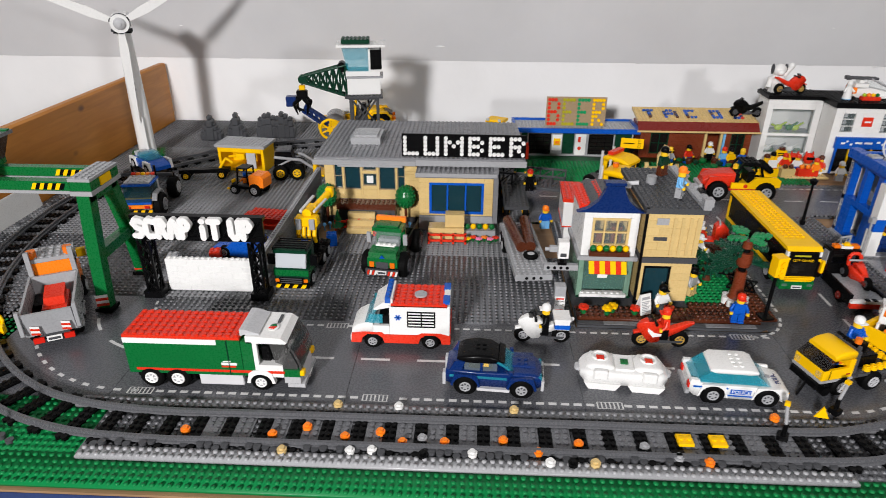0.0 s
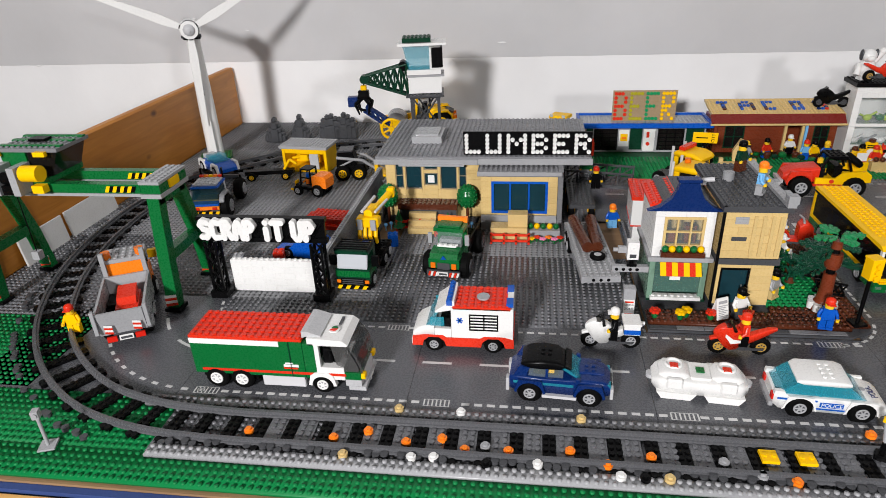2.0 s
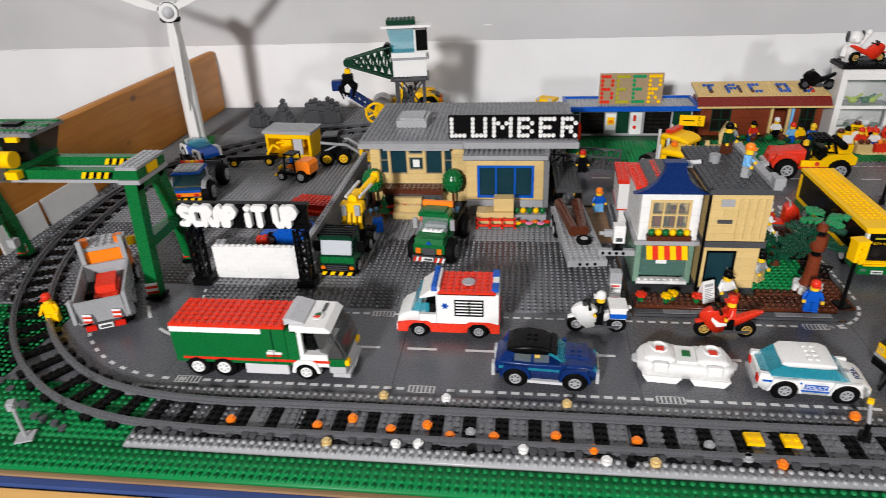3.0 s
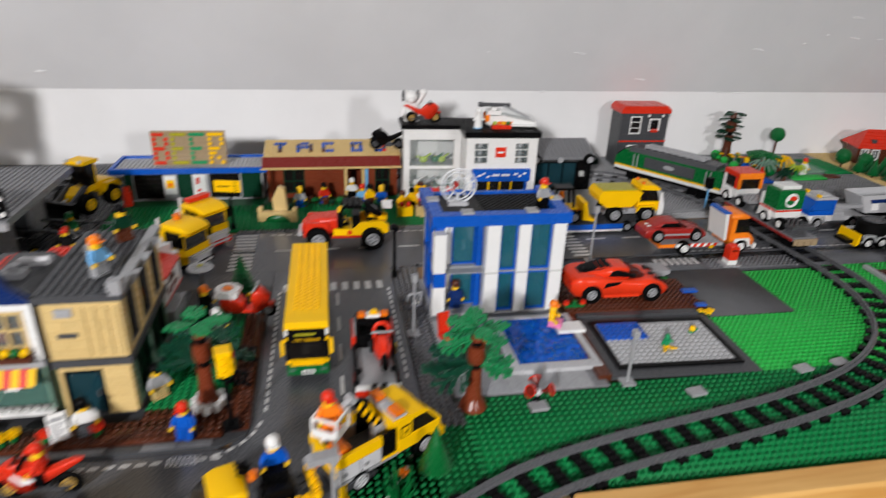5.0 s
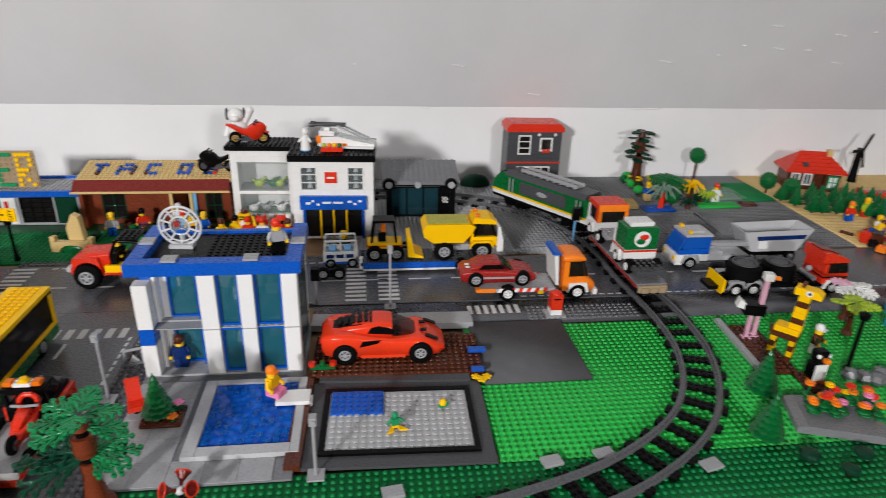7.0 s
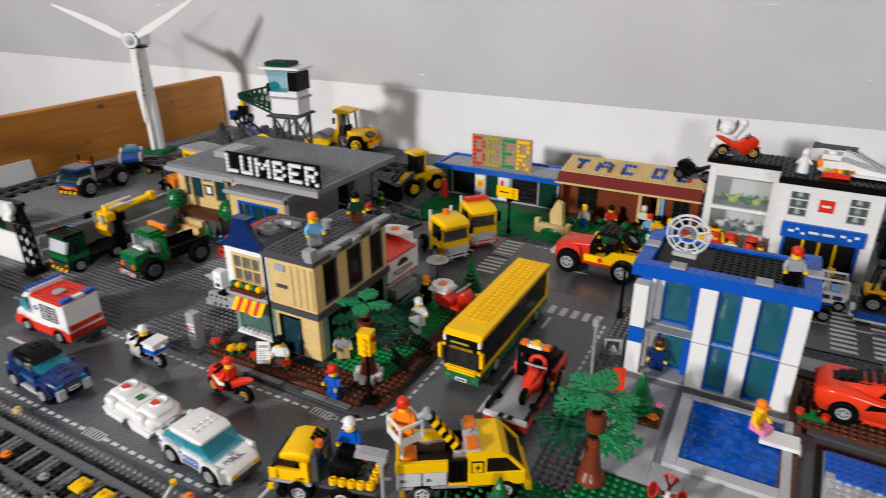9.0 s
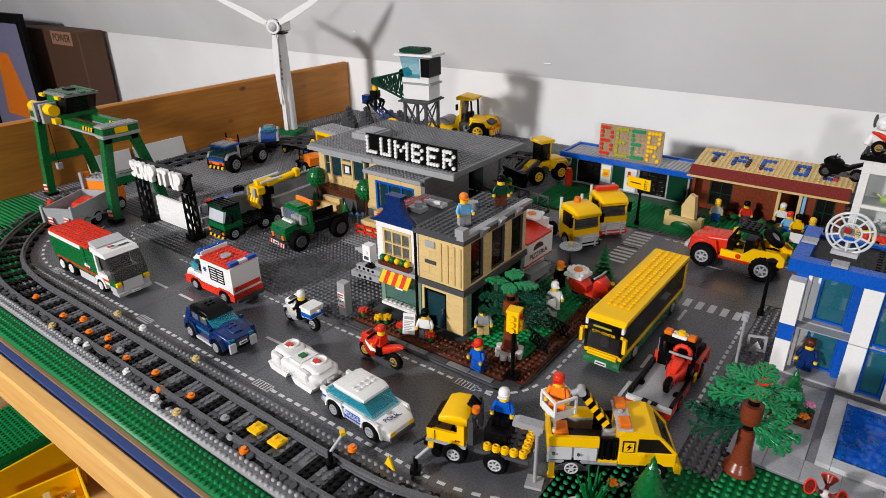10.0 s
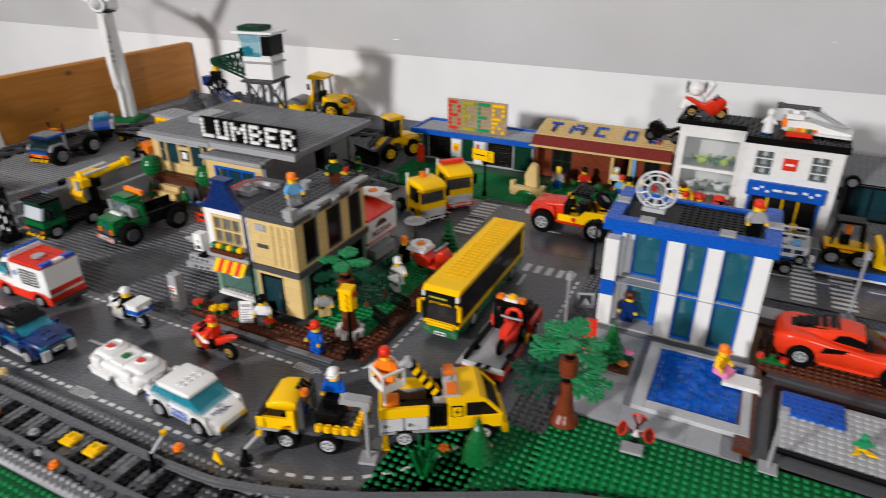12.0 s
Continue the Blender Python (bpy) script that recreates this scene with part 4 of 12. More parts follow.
g = Geo().prism([(645, 134.4), (733, 134.4), (720, 140), (709, 150), (703, 162), (701, 170), (679, 170), (677, 162), (671, 150), (660, 140)], 1178, 1187, "y")
part("gable", g, NAVY, toy, "navy curved gable")
part("finial", Geo().box(677, 703, 1178, 1192, 170.2, 174), NAVY, toy)
g = Geo().prism([(654, 134.6), (730, 134.6), (716, 146), (668, 146)], 1187.3, 1270, "y")
part("roof", g, DGREY, toy)
g = Geo()
g.turn = Matrix.Translation((650, 1190, 135)) @ Matrix.Rotation(radians(-14), 4, "Y")
g.box(0, 34, 0, 80, 0, 3.2).studs(1, 1, 4, 9, 3.2, 8)
part("roof_slope", g, RED, toy, "red studded roof slope")
part("room_back", Geo().box(664.4, 725, 1230, 1233, 73, 133), TAN, toy)
part("room_goods", Geo().box(672, 690, 1200, 1214, 72.6, 96).box(698, 712, 1204, 1216, 72.6, 104), CLAY, toy)
part("roof_fitting", Geo().box(690, 712, 1205, 1222, 146.2, 152).cyl((702, 1214), 5, 152.1, 158, n=14), LGREY, toy, "light grey roof fitting")
part("roof_fitting", Geo().box(694, 724, 1236, 1248, 146.2, 151).tube((700, 1230, 154), (730, 1226, 158), 3, 8), SILVER, toy, "silver pipe fitting on the roof")

bank = thing("tan_house", "tan two-storey corner house with grey flat roof", "building", 0, 0)
part("floor_plate", Geo().box(735, 800, 1176, 1320, 8.4, 10.4), DGREY, bank)
g = Geo()
holed(g, 735, 800, 10.6, 68, 1175, 1183, [(739, 774, 10.6, 62)])
part("wall", g, TAN, bank, "tan ground floor wall")
door = part("door", Geo().box(740, 773, 1178, 1180, 11, 61, 0.4), PITGLASS, bank, "blue grey glazed shop door")
part("door_frame", Geo().box(739.2, 741.4, 1175.6, 1181, 10.8, 62).box(771.6, 773.8, 1175.6, 1181, 10.8, 62).box(741.6, 771.4, 1175.6, 1181, 58.6, 61.8), BLACK, bank)
part("handle", Geo().box(766, 767.4, 1176, 1178, 30, 38, 0.2), LGREY, door)
part("cornice", Geo().box(731, 804, 1171, 1324, 68.3, 76), DGREY, bank)
g = Geo()
holed(g, 733, 802, 76.3, 138, 1173, 1181, [])
for u in (766, 776, 786, 795):
    g.box(u, u + 4, 1171.6, 1173.2, 80, 132, 0.3)
part("wall", g, TAN, bank, "tan ribbed upper wall")
part("vent", Geo().box(745, 760, 1171.4, 1172.8, 122, 131, 0.2).box(746.5, 758.5, 1170.8, 1171.3, 124, 125, 0.1).box(746.5, 758.5, 1170.8, 1171.3, 127.6, 128.6, 0.1), LGREY, bank)
part("plaque", Geo().box(744, 761, 1171.6, 1172.8, 100, 105, 0.4), DGREY, bank)
side = Matrix.Translation((802, 1181.3, 0)) @ Matrix.Rotation(radians(90), 4, "Z")
g = Geo()
g.turn = side
holed(g, 0, 139, 76.3, 138, 0, 8, [(8, 36, 79, 134), (54, 86, 79, 134), (102, 132, 79, 134)])
part("wall", g, TAN, bank, "tan side wall with tall openings")
for a, b in ((8, 36), (54, 86), (102, 132)):
    w = window(bank, a, b, 79, 134, 1.0, DGREY, SMOKE, 0, 0, 1.6, 5)
    w.matrix_basis = Matrix.Diagonal((1, 1, 1, 1)) @ Matrix.Translation((0.802, 1.1813, 0)) @ Matrix.Rotation(radians(90), 4, "Z")
g = Geo()
g.turn = Matrix.Translation((800, 1183.3, 0)) @ Matrix.Rotation(radians(90), 4, "Z")
holed(g, 0, 137, 10.6, 68, 0, 8, [(10, 64, 12, 64), (72, 130, 12, 64)])
part("wall", g, SGREEN, bank, "green side wall of the ground floor")
for a, b in ((10, 64), (72, 130)):
    w = window(bank, a, b, 12, 64, 1.0, DGREEN, SMOKE, 1, 0, 2.4, 5)
    w.matrix_basis = Matrix.Translation((0.800, 1.1833, 0)) @ Matrix.Rotation(radians(90), 4, "Z")
part("wall", Geo().box(733, 741, 1181.4, 1320, 10.6, 138), TAN, bank)
part("wall", Geo().box(741.3, 793, 1312, 1320, 10.6, 138), TAN, bank)
roof = part("roof", Geo().box(729, 806, 1168, 1324, 138.3, 145).studs(731, 1172, 8, 19, 145, 8), DGREY, bank, "dark grey studded roof")
g = Geo().box(797, 807, 1166, 1326, 145.2, 150)
for u in (1200, 1240, 1280):
    g.prism([(807.4, 138), (814, 150), (807.4, 150)], u, u + 12, "y")
g.box(796, 808, 1164, 1176, 150.1, 160)
part("parapet", g, LGREY, roof, "light grey parapet blocks")
part("roof_vent", Geo().cyl((756, 1260), 7, 145.2, 156, n=16), LGREY, roof)
part("downpipe", Geo().cyl((731.0, 1170), 1.9, 8.6, 146, n=12), BLACK, bank, "black downpipe")

# pizzeria van
piz = thing("pizza_van", "white pizza van with a red studded roof and hatch", "van", 0.653, 1.334, -3, 0.0095)
part("van_body", Geo().box(0, 146, 0, 74, 34, 76).box(4, 136, 6, 70, 8, 33.8), WHITE, piz, "white van body")
part("red_line", Geo().box(-0.6, 146.6, -0.6, 74.6, 34.2, 36.4), RED, piz)
part("roof", Geo().box(-2, 88, -2, 76, 76.2, 82).studs(-2, 0, 11, 9, 82, 8), RED, piz, "red studded roof")
part("roof_hatch", Geo().prism([(88.4, 84), (152, 72), (152, 75), (88.4, 88)], -4, 60, "y"), RED, piz, "smooth red sloping hatch")
part("sign_post", Geo().box(110, 140, 62, 72, 76.2, 88), WHITE, piz)
part("pizza_sign", Geo().cyl((116, 62), 17, 88.2, 91, n=22).cyl((128, 54), 8, 88.4, 90.7, n=16).cyl((103, 68), 8, 88.6, 90.4, n=16).cyl((110, 49), 7, 88.8, 90.2, n=16).cyl((122, 75), 7, 88.9, 90.1, n=16), WHITE, piz, "white egg-shaped sign on the roof")
part("sign_yolk", Geo().ball((116, 62, 91.1), (7, 7, 2.6), 16, 6, True), ORANGE, piz)
for u in (24, 112):
    for w in (2, 72):
        part("tyre", Geo().cyl((u, 9), 8.6, w - 4, w + 4, "y", 18), RUBBER, piz)
part("step", Geo().box(136.3, 152, 10, 60, 8, 22), LGREY, piz)


def lettering(word, size, mat, parent, m, name="lettering", label=""):
    """Raised letters as a mesh, size in metres."""
    cu = bpy.data.curves.new(name, "FONT")
    cu.body, cu.size, cu.extrude, cu.align_x, cu.align_y = word, size, 0.0002, "CENTER", "CENTER"
    tmp = bpy.data.objects.new("letters_source", cu)
    me = bpy.data.meshes.new_from_object(tmp)
    me.materials.clear()
    me.materials.append(mat)
    bpy.data.objects.remove(tmp)
    ob = part(name, me, None, parent, label, m)
    return ob


arch = Geo()
arch.prism([(20, 44)] + [(33 + 13 * math.cos(a), 44 + 9 * math.sin(a)) for a in [math.pi * (1 - i / 12) for i in range(13)]] + [(46, 44)], 0, 1, "y")
ob = part("arch_print", arch, BROWN, piz)
ob.matrix_basis = Matrix.Translation((0.1468, 0.068, 0.010)) @ Matrix.Rotation(radians(-90), 4, "Z") @ Matrix.Translation((0, -0.001, 0))
lettering("PIZZERIA", 0.0115, DRED, piz, Matrix.Translation((0.1464, 0.036, 0.045)) @ Euler((radians(90), 0, radians(90))).to_matrix().to_4x4())

# police station
pol = thing("police_station", "white and blue two-storey police station with glass front", "building", 1.122, 1.335)
part("floor_plate", Geo().box(-2, 176, -170, 112, 0.3, 2.6), ROOFG, pol, "grey smooth forecourt")
part("floor_plate", Geo().box(0, 172, 2, 108, 2.7, 5.6), LGREY, pol)
flag = Geo().box(-15.85, 15.85, -15.85, 15.85, 0, 0.9, 0.2).mesh("paving_tile", LGREY)
for i in range(5):
    for j in range(5):
        if not (70 < 14 + i * 32 + 16 and j > 0 and j < 5):
            part("paving_tile", flag, None, pol, "", pose((14 + i * 32) / 1000, (-154 + j * 32) / 1000, 0.0027))
for x0, x1 in ((68, 86), (110, 126), (156, 173)):
    for z0, z1 in ((5.8, 63), (64.4, 131)):
        part("pillar", Geo().box(x0, x1, 0, 16, z0, z1), WHITE, pol)
part("pillar", Geo().box(0, 16, 0, 16, 5.8, 46), WHITE, pol)
part("pillar", Geo().box(0, 16, 0, 16, 46.3, 66), BLUE, pol)
part("pillar", Geo().box(0, 16, 0, 16, 66.3, 120), WHITE, pol)
for z0, z1 in ((5.8, 62), (66, 131)):
    part("inner_pillar", Geo().box(60, 67.8, 20.3, 34, z0, z1), BLUE, pol)
part("floor_band", Geo().box(16.3, 173, 4, 20, 63.1, 64.3).studs(87, 4, 3, 1, 64.3, 8).studs(126.4, 4, 3, 1, 64.3, 8).box(18, 172, 20.2, 98, 62, 65.8), LGREY, pol)
for x0, x1 in ((86.4, 109.6), (126.4, 155.6)):
    for z0, z1 in ((6, 62.8), (66, 130.6)):
        window(pol, x0, x1, z0, z1, 5, BLUE, SEAGLASS, 0, 0, 2.4, 5, label="blue framed tall window")
for z0, z1 in ((6, 62), (66.2, 130.6)):
    window(pol, 28.3, 59.7, z0, z1, 28, BLUE, SEAGLASS, 0, 0, 2.0, 5, label="blue framed window")
    part("inner_wall", Geo().box(16.3, 20, 16.6, 27.6, z0, z1), WHITE, pol, "white wall beside the entrance")
    part("inner_wall", Geo().box(20.3, 28, 28, 33, z0, z1), WHITE, pol, "white wall beside the entrance")
    for u, w in ((96, 74), (138, 84), (44, 78)):
        part("desk", Geo().box(u - 12, u + 12, w - 8, w + 8, z0 + 0.2, z0 + 16).box(u - 9, u - 2, w - 4, w + 2, z0 + 16.2, z0 + 24), WHITE if u < 100 else LGREY, pol, "white desk behind the glass")
g = Geo()
g.turn = Matrix.Translation((16, 16.3, 0)) @ Matrix.Rotation(radians(90), 4, "Z")
holed(g, 0, 92, 5.8, 131, 0, 12, [(24, 60, 12, 60), (14, 42, 70, 124), (52, 80, 70, 124)])
part("wall", g, BLUE, pol, "blue side wall")
part("wall", Geo().box(4, 173, 100, 108, 5.8, 131), WHITE, pol)
part("side_pane", Geo().box(171.6, 173, 18, 99, 6, 130, 0.2), PITGLASS, pol, "clear side glazing")
roof = part("roof_frame", Geo().box(-4, 178, -2, 14, 131.4, 146).box(-4, 12, 14.3, 110, 131.4, 146).box(162, 178, 14.3, 110, 131.4, 146).box(12.3, 161.7, 102, 110, 131.4, 140), BLUE, pol, "blue roof parapet")
part("roof_deck", Geo().box(12.4, 161.6, 14.4, 101.6, 132, 137).studs(70.6, 18, 11, 10, 137, 8), BLACK, roof, "black studded roof deck")
for u, v in ((34, 4), (118, 4), (-2, 54), (164, 48)):
    part("roof_tile", Geo().box(u, u + 15.6, v - 4, v + 11.6, 146.2, 149), LGREY, roof)
dish = thing("satellite_dish", "milky clear spoked dish wheel on the police roof", "dish", 1.163, 1.398, -4, 0.137)
resize(dish, 0.82)
g = Geo().ring((0, 0, 32), 28, 1.9, "y", 32, 8).ring((0, 0, 32), 22.5, 1.3, "y", 28, 6).ring((0, 0, 32), 13, 1.5, "y", 24, 6)
for k in range(10):
    a = 2 * math.pi * (k + 0.5) / 10
    g.tube((13 * math.cos(a), 0, 32 + 13 * math.sin(a)), (28 * math.cos(a), 0, 32 + 28 * math.sin(a)), 1.6, 6)
part("dish_ring", g, MILKY, dish, "milky clear slotted ring")
part("dish_bowl", Geo().cyl((0, 32), 12.4, 1.0, 1.6, "y", 24).cyl((0, 32), 12, 1.8, 12, "y", 24, 6), CLEARG, dish, "clear shallow bowl")
part("base", Geo().box(-16, 16, -8, 8, 0.2, 6).box(-3, 3, 3, 7, 6.1, 26), COURTG, dish)
part("hub", Geo().cyl((-4, 35), 4.4, -2, 4, "y", 16), CARRED, dish)
part("feed", Geo().box(-6, 6, -3, 1.4, 22, 26, 0.6), BLUE, dish)
g = Geo().box(83, 171, -126, -25, 3.6, 7, 0.3)
part("pool_rim", Geo().box(70, 82.6, -140, -18, 3.6, 9).box(171.4, 180, -140, -18, 3.6, 9).box(82.9, 171.1, -140, -126.4, 3.6, 9).box(82.9, 171.1, -24.6, -18, 3.6, 9), COURTG, pol, "pale grey pool surround")
part("pool_water", g, POOL, pol, "glossy blue water of round transparent pieces")
g = Geo()
rnd = random.Random(3)
for i in range(10):
    for j in range(12):
        if rnd.random() < 0.5:
            g.cyl((88 + i * 8.6, -121 + j * 8.1), 3.6, 6.9, 7.0 + rnd.choice((0.8, 1.4, 1.9)), n=10)
part("water_studs", g, TWATER, pol, "round blue transparent studs")
part("diving_board", Geo().box(150, 186, -70, -48, 9.3, 14, 0.4).box(176, 188, -66, -52, 3.7, 9.2), WHITE, pol)

# ball court and sports car pad
court = thing("ball_court", "grey tiled court with a black border and blue mat", "court", 1.305, 1.176, -2)
part("court_base", Geo().box(0, 188, 0, 134, 0.3, 3.4), DGREY, court)
g = Geo().box(14, 174, 15, 21, 3.6, 6.6).box(14, 174, 114, 120, 3.6, 6.6).box(14, 20, 21.2, 113.8, 3.6, 6.6).box(168, 174, 21.2, 113.8, 3.6, 6.6)
part("border", g, BLACK, court)
part("court_floor", Geo().box(20.2, 167.8, 21.2, 113.8, 3.6, 5).studs(22, 22, 18, 11, 5, 8), COURTG, court, "light grey studded court floor")
part("mat", Geo().box(22, 78, 74, 112, 5.1, 8).studs(22, 76, 7, 4, 8, 8), BLUE, court, "blue studded mat")
part("side_strip", Geo().box(-16, -0.4, 0, 140, 0.3, 8), BROWN, court)
plate("baseplate", "brown studded pad under the sports car", BROWN, 1.305, 1.318, 1.502, 1.405, z=0.0068, rz=-1.5)
g = Geo().box(0, 212, 0, 30, 0.3, 9.6)
single("kerb_wall", g, LGREY, "light grey smooth kerb behind the sports car", "kerb", 1.298, 1.428, -1.5)
g = Geo().box(0, 172, 0, 22, 0.3, 6.4)
single("kerb_strip", g, DGREY, "grey smooth strip before the car pad", "kerb", 1.315, 1.310, -3)
for x, y, w, d in ((1.492, 1.352, 22, 10), (1.490, 1.312, 15, 8)):
    single("blue_tile", Geo().box(0, w, 0, d, 0, 3), BLUE, "small blue tile beside the sports car", "toy brick", x, y, -2, 0.0087)

# bar
bar = thing("bar", "grey and blue bar with a flat studded roof", "building", 0, 0)
g = Geo()
holed(g, 622, 872, 0.4, 58, 1826, 1832, [(640, 690, 6, 52), (716, 742, 6, 56), (774, 828, 6, 52)])
part("wall", g, LGREY, bar, "light grey front wall")
part("wall", Geo().box(622, 628, 1832.3, 1890, 0.4, 58), LGREY, bar)
part("wall", Geo().box(866, 872, 1832.3, 1890, 0.4, 58), LGREY, bar)
part("wall", Geo().box(628.3, 865.7, 1884, 1890, 0.4, 58), LGREY, bar)
for a, b in ((640, 690), (774, 828)):
    window(bar, a, b, 6, 52, 1824, BLACK, SMOKE, 2, 4, 2.2, 5, label="black lattice bay window")
part("door", Geo().box(716.3, 741.7, 1827, 1829, 1, 55, 0.3), DGREEN, bar, "dark green door")
part("panel", Geo().box(832, 868, 1824, 1825.8, 4, 54, 0.3), DGREEN, bar, "dark green panel on the bar front")
part("panel", Geo().box(624, 637, 1824, 1825.8, 4, 54, 0.3), DGREEN, bar, "dark green panel on the bar front")
pst = part("poster", Geo().box(693, 714, 1823.6, 1825.7, 14, 50, 0.2), WHITE, bar, "white poster with a yellow picture")
part("picture", Geo().box(696, 711, 1822.8, 1823.4, 26, 42, 0.2), YELLOW, pst)
part("picture", Geo().box(699, 708, 1822.2, 1822.7, 30, 36, 0.2), ORANGE, pst)
pst = part("poster", Geo().box(744, 768, 1823.6, 1825.7, 4, 52, 0.2), WHITE, bar, "white door poster with red spots")
part("picture", Geo().cyl((754, 20), 4, 1822.8, 1823.5, "y", 12).box(750, 756, 1822.8, 1823.4, 34, 46, 0.2), RED, pst)
roof = part("roof", Geo().box(606, 880, 1812, 1900, 58.4, 64).studs(610, 1824, 33, 8, 64, 8), LGREY, bar, "light grey studded roof")
g = Geo().box(604, 882, 1808, 1814, 58.2, 68.4).box(604, 610, 1814.3, 1902, 60, 68.4).box(876, 882, 1814.3, 1902, 60, 68.4).box(610.3, 875.7, 1896, 1902, 60, 68.4)
part("roof_edge", g, BLUE, roof, "blue roof edging")
beer = thing("beer_sign", "tan sign with BEER in coloured studs", "sign", 0, 0)
part("sign_board", Geo().box(676, 808, 1840, 1843.2, 66, 131), DTAN, beer)
x = 682
for ch, m in (("B", RED), ("E", OLIVE), ("E", JADE), ("R", YELLOW)):
    pat = {"B": ["###.", "#..#", "#..#", "###.", "#..#", "#..#", "###."], "E": ["####", "#...", "#...", "###.", "#...", "#...", "####"], "R": ["####", "#..#", "#..#", "###.", "##..", "#.#.", "#..#"]}[ch]
    g = Geo()
    dots(g, pat, x, 125, 8.9, 1836.8, 1839.8, 3.6, 12, 6.9)
    part("letter", g, m, beer, "letter " + ch + " of round studs")
    x += 32.6
g = Geo()
for i in range(15):
    for j in range(7):
        g.cyl((682 + i * 8.7, 125 - j * 8.7), 2.3, 1838.4, 1839.8, "y", 8)
part("board_studs", g, DTAN, beer)

# taco shop
taco = thing("taco_shop", "brown taco shop with a tan sloping studded roof", "building", 0, 0)
g = Geo()
holed(g, 882, 1130, 0.4, 76, 1826, 1832, [(910, 950, 10, 58), (1030, 1060, 4, 58), (1086, 1116, 8, 58)])
part("wall", g, CLAY, taco, "reddish brown front wall")
part("wall", Geo().box(882, 888, 1804, 1825.7, 0.4, 68), CLAY, taco, "reddish brown side wing")
part("wall", Geo().box(882, 888, 1832.3, 1884, 0.4, 76), CLAY, taco)
part("wall", Geo().box(1124, 1130, 1832.3, 1884, 0.4, 76), CLAY, taco)
part("wall", Geo().box(888.3, 1123.7, 1878, 1884, 0.4, 76), CLAY, taco)
for a, b, c, d in ((910, 950, 10, 58), (1086, 1116, 8, 58)):
    window(taco, a, b, c, d, 1827, DGREEN, SMOKE, 1, 1, 2.2, 4)
for u in (1026, 1060):
    part("door_post", Geo().box(u, u + 5.5, 1820, 1825.6, 0.4, 66), TAN, taco)
part("door_post", Geo().box(1067, 1072, 1820, 1825.6, 0.4, 66), LBLUE, taco, "light blue door post")
part("roof", Geo().prism([(1816, 86), (1816, 81), (1890, 95), (1890, 100)], 876, 1136, "x"), TAN, taco, "tan sloping studded roof")
part("roof_front", Geo().prism([(1800, 71.5), (1800, 68.6), (1815.8, 81), (1815.8, 86)], 874, 1134, "x"), DRED, taco, "dark red front slope")
part("roof_edge", Geo().box(872, 1136, 1797, 1799.8, 66.4, 70), TAN, taco)
slope = Matrix.Translation((876, 1816, 86.1)) @ Matrix.Rotation(math.atan2(14, 74), 4, "X")
g = Geo()
g.turn = slope
g.studs(2, 1, 32, 9, 0, 8)
part("roof_studs", g, TAN, taco)
rnd = random.Random(9)
for ch, x in zip("TACOS", (22, 64, 112, 168, 214)):
    g = Geo()
    g.turn = slope
    for row, line in enumerate(LETTERS[ch]):
        for col, c in enumerate(line):
            if c == "#":
                g.slot = 3 if ch == "S" and rnd.random() < 0.4 else 0 if rnd.random() < 0.55 else 1 if rnd.random() < 0.5 else 2
                g.cyl((x + col * 8, 53 - row * 8), 3.7, 0.2, 3.2, n=12)
    part("letter", g, [BLUE, NAVY, BROWN, RED], taco, "roof letter " + ch + " of dark studs")

# toy store with showroom
store = thing("toy_store", "white two-storey toy store with blue shop front and black roof", "building", 0, 0)
ROT = -2.0
store.matrix_basis = pose(1.250, 1.742, 0, 0, 0, ROT)
g = Geo()
holed(g, 0, 136, 0.4, 139, 0, 8, [(14, 42, 88, 130), (92, 120, 88, 130), (16, 120, 4, 56)])
part("wall", g, WHITE, store, "white front wall")
for a, b in ((14, 42), (92, 120)):
    window(store, a, b, 88, 130, -0.6, WHITE, CLEARG, 0, 2, 2.0, 5, label="white framed window")
    # black sheet stands in for the unlit room behind the window
    part("shelf_back", Geo().box(a - 2, b + 2, 20, 22, 84, 134), BLACK, store)
    for k in range(3):
        part("shelf_figure", Geo().prism([(a + 10, 89 + 14 * k), (a + 18, 89 + 14 * k), (a + 16.5, 96 + 14 * k), (a + 11.5, 96 + 14 * k)], 13, 16, "y").cyl((a + 14, 14), 2.8, 96.2 + 14 * k, 100.4 + 14 * k, n=10), (COURTG, LGREY, COURTG)[k], store)
part("sign_panel", Geo().box(55, 75, -2.4, -0.3, 102, 121, 0.3), RED, store, "red square sign with pale bars")
part("sign_bar", Geo().box(59, 71, -3.2, -2.6, 110, 113.4, 0.2), WHITE, store)
part("shop_band", Geo().box(12, 124, -7, -0.3, 56.2, 80, 0.4), BLUE, store, "blue shop band with white flourishes")
g = Geo()
for k, (u, z, w) in enumerate(((22, 66, 8), (32, 70, 4), (40, 64, 5), (50, 67, 14), (68, 67, 16), (92, 69, 7), (102, 65, 5), (110, 70, 6))):
    g.box(u, u + w, -7.8, -7.2, z, z + 4, 0.1)
part("band_print", g, WHITE, store)
for u in (16, 116):
    part("door_frame", Geo().box(u, u + 4, -3, 6, 0.6, 55.8), BLUE, store)
for u in (44, 66, 88):
    part("door_bar", Geo().box(u, u + 3, -2, 2, 0.6, 55.6), YELLOW, store, "yellow door bar")
part("glass_door", Geo().box(20.3, 115.7, 3, 4, 0.6, 55.6, 0.1), SMOKE, store)
part("wall", Geo().box(128, 136, 8.3, 110, 0.4, 139), WHITE, store)
part("wall", Geo().box(0, 8, 8.3, 58, 0.4, 139), WHITE, store)
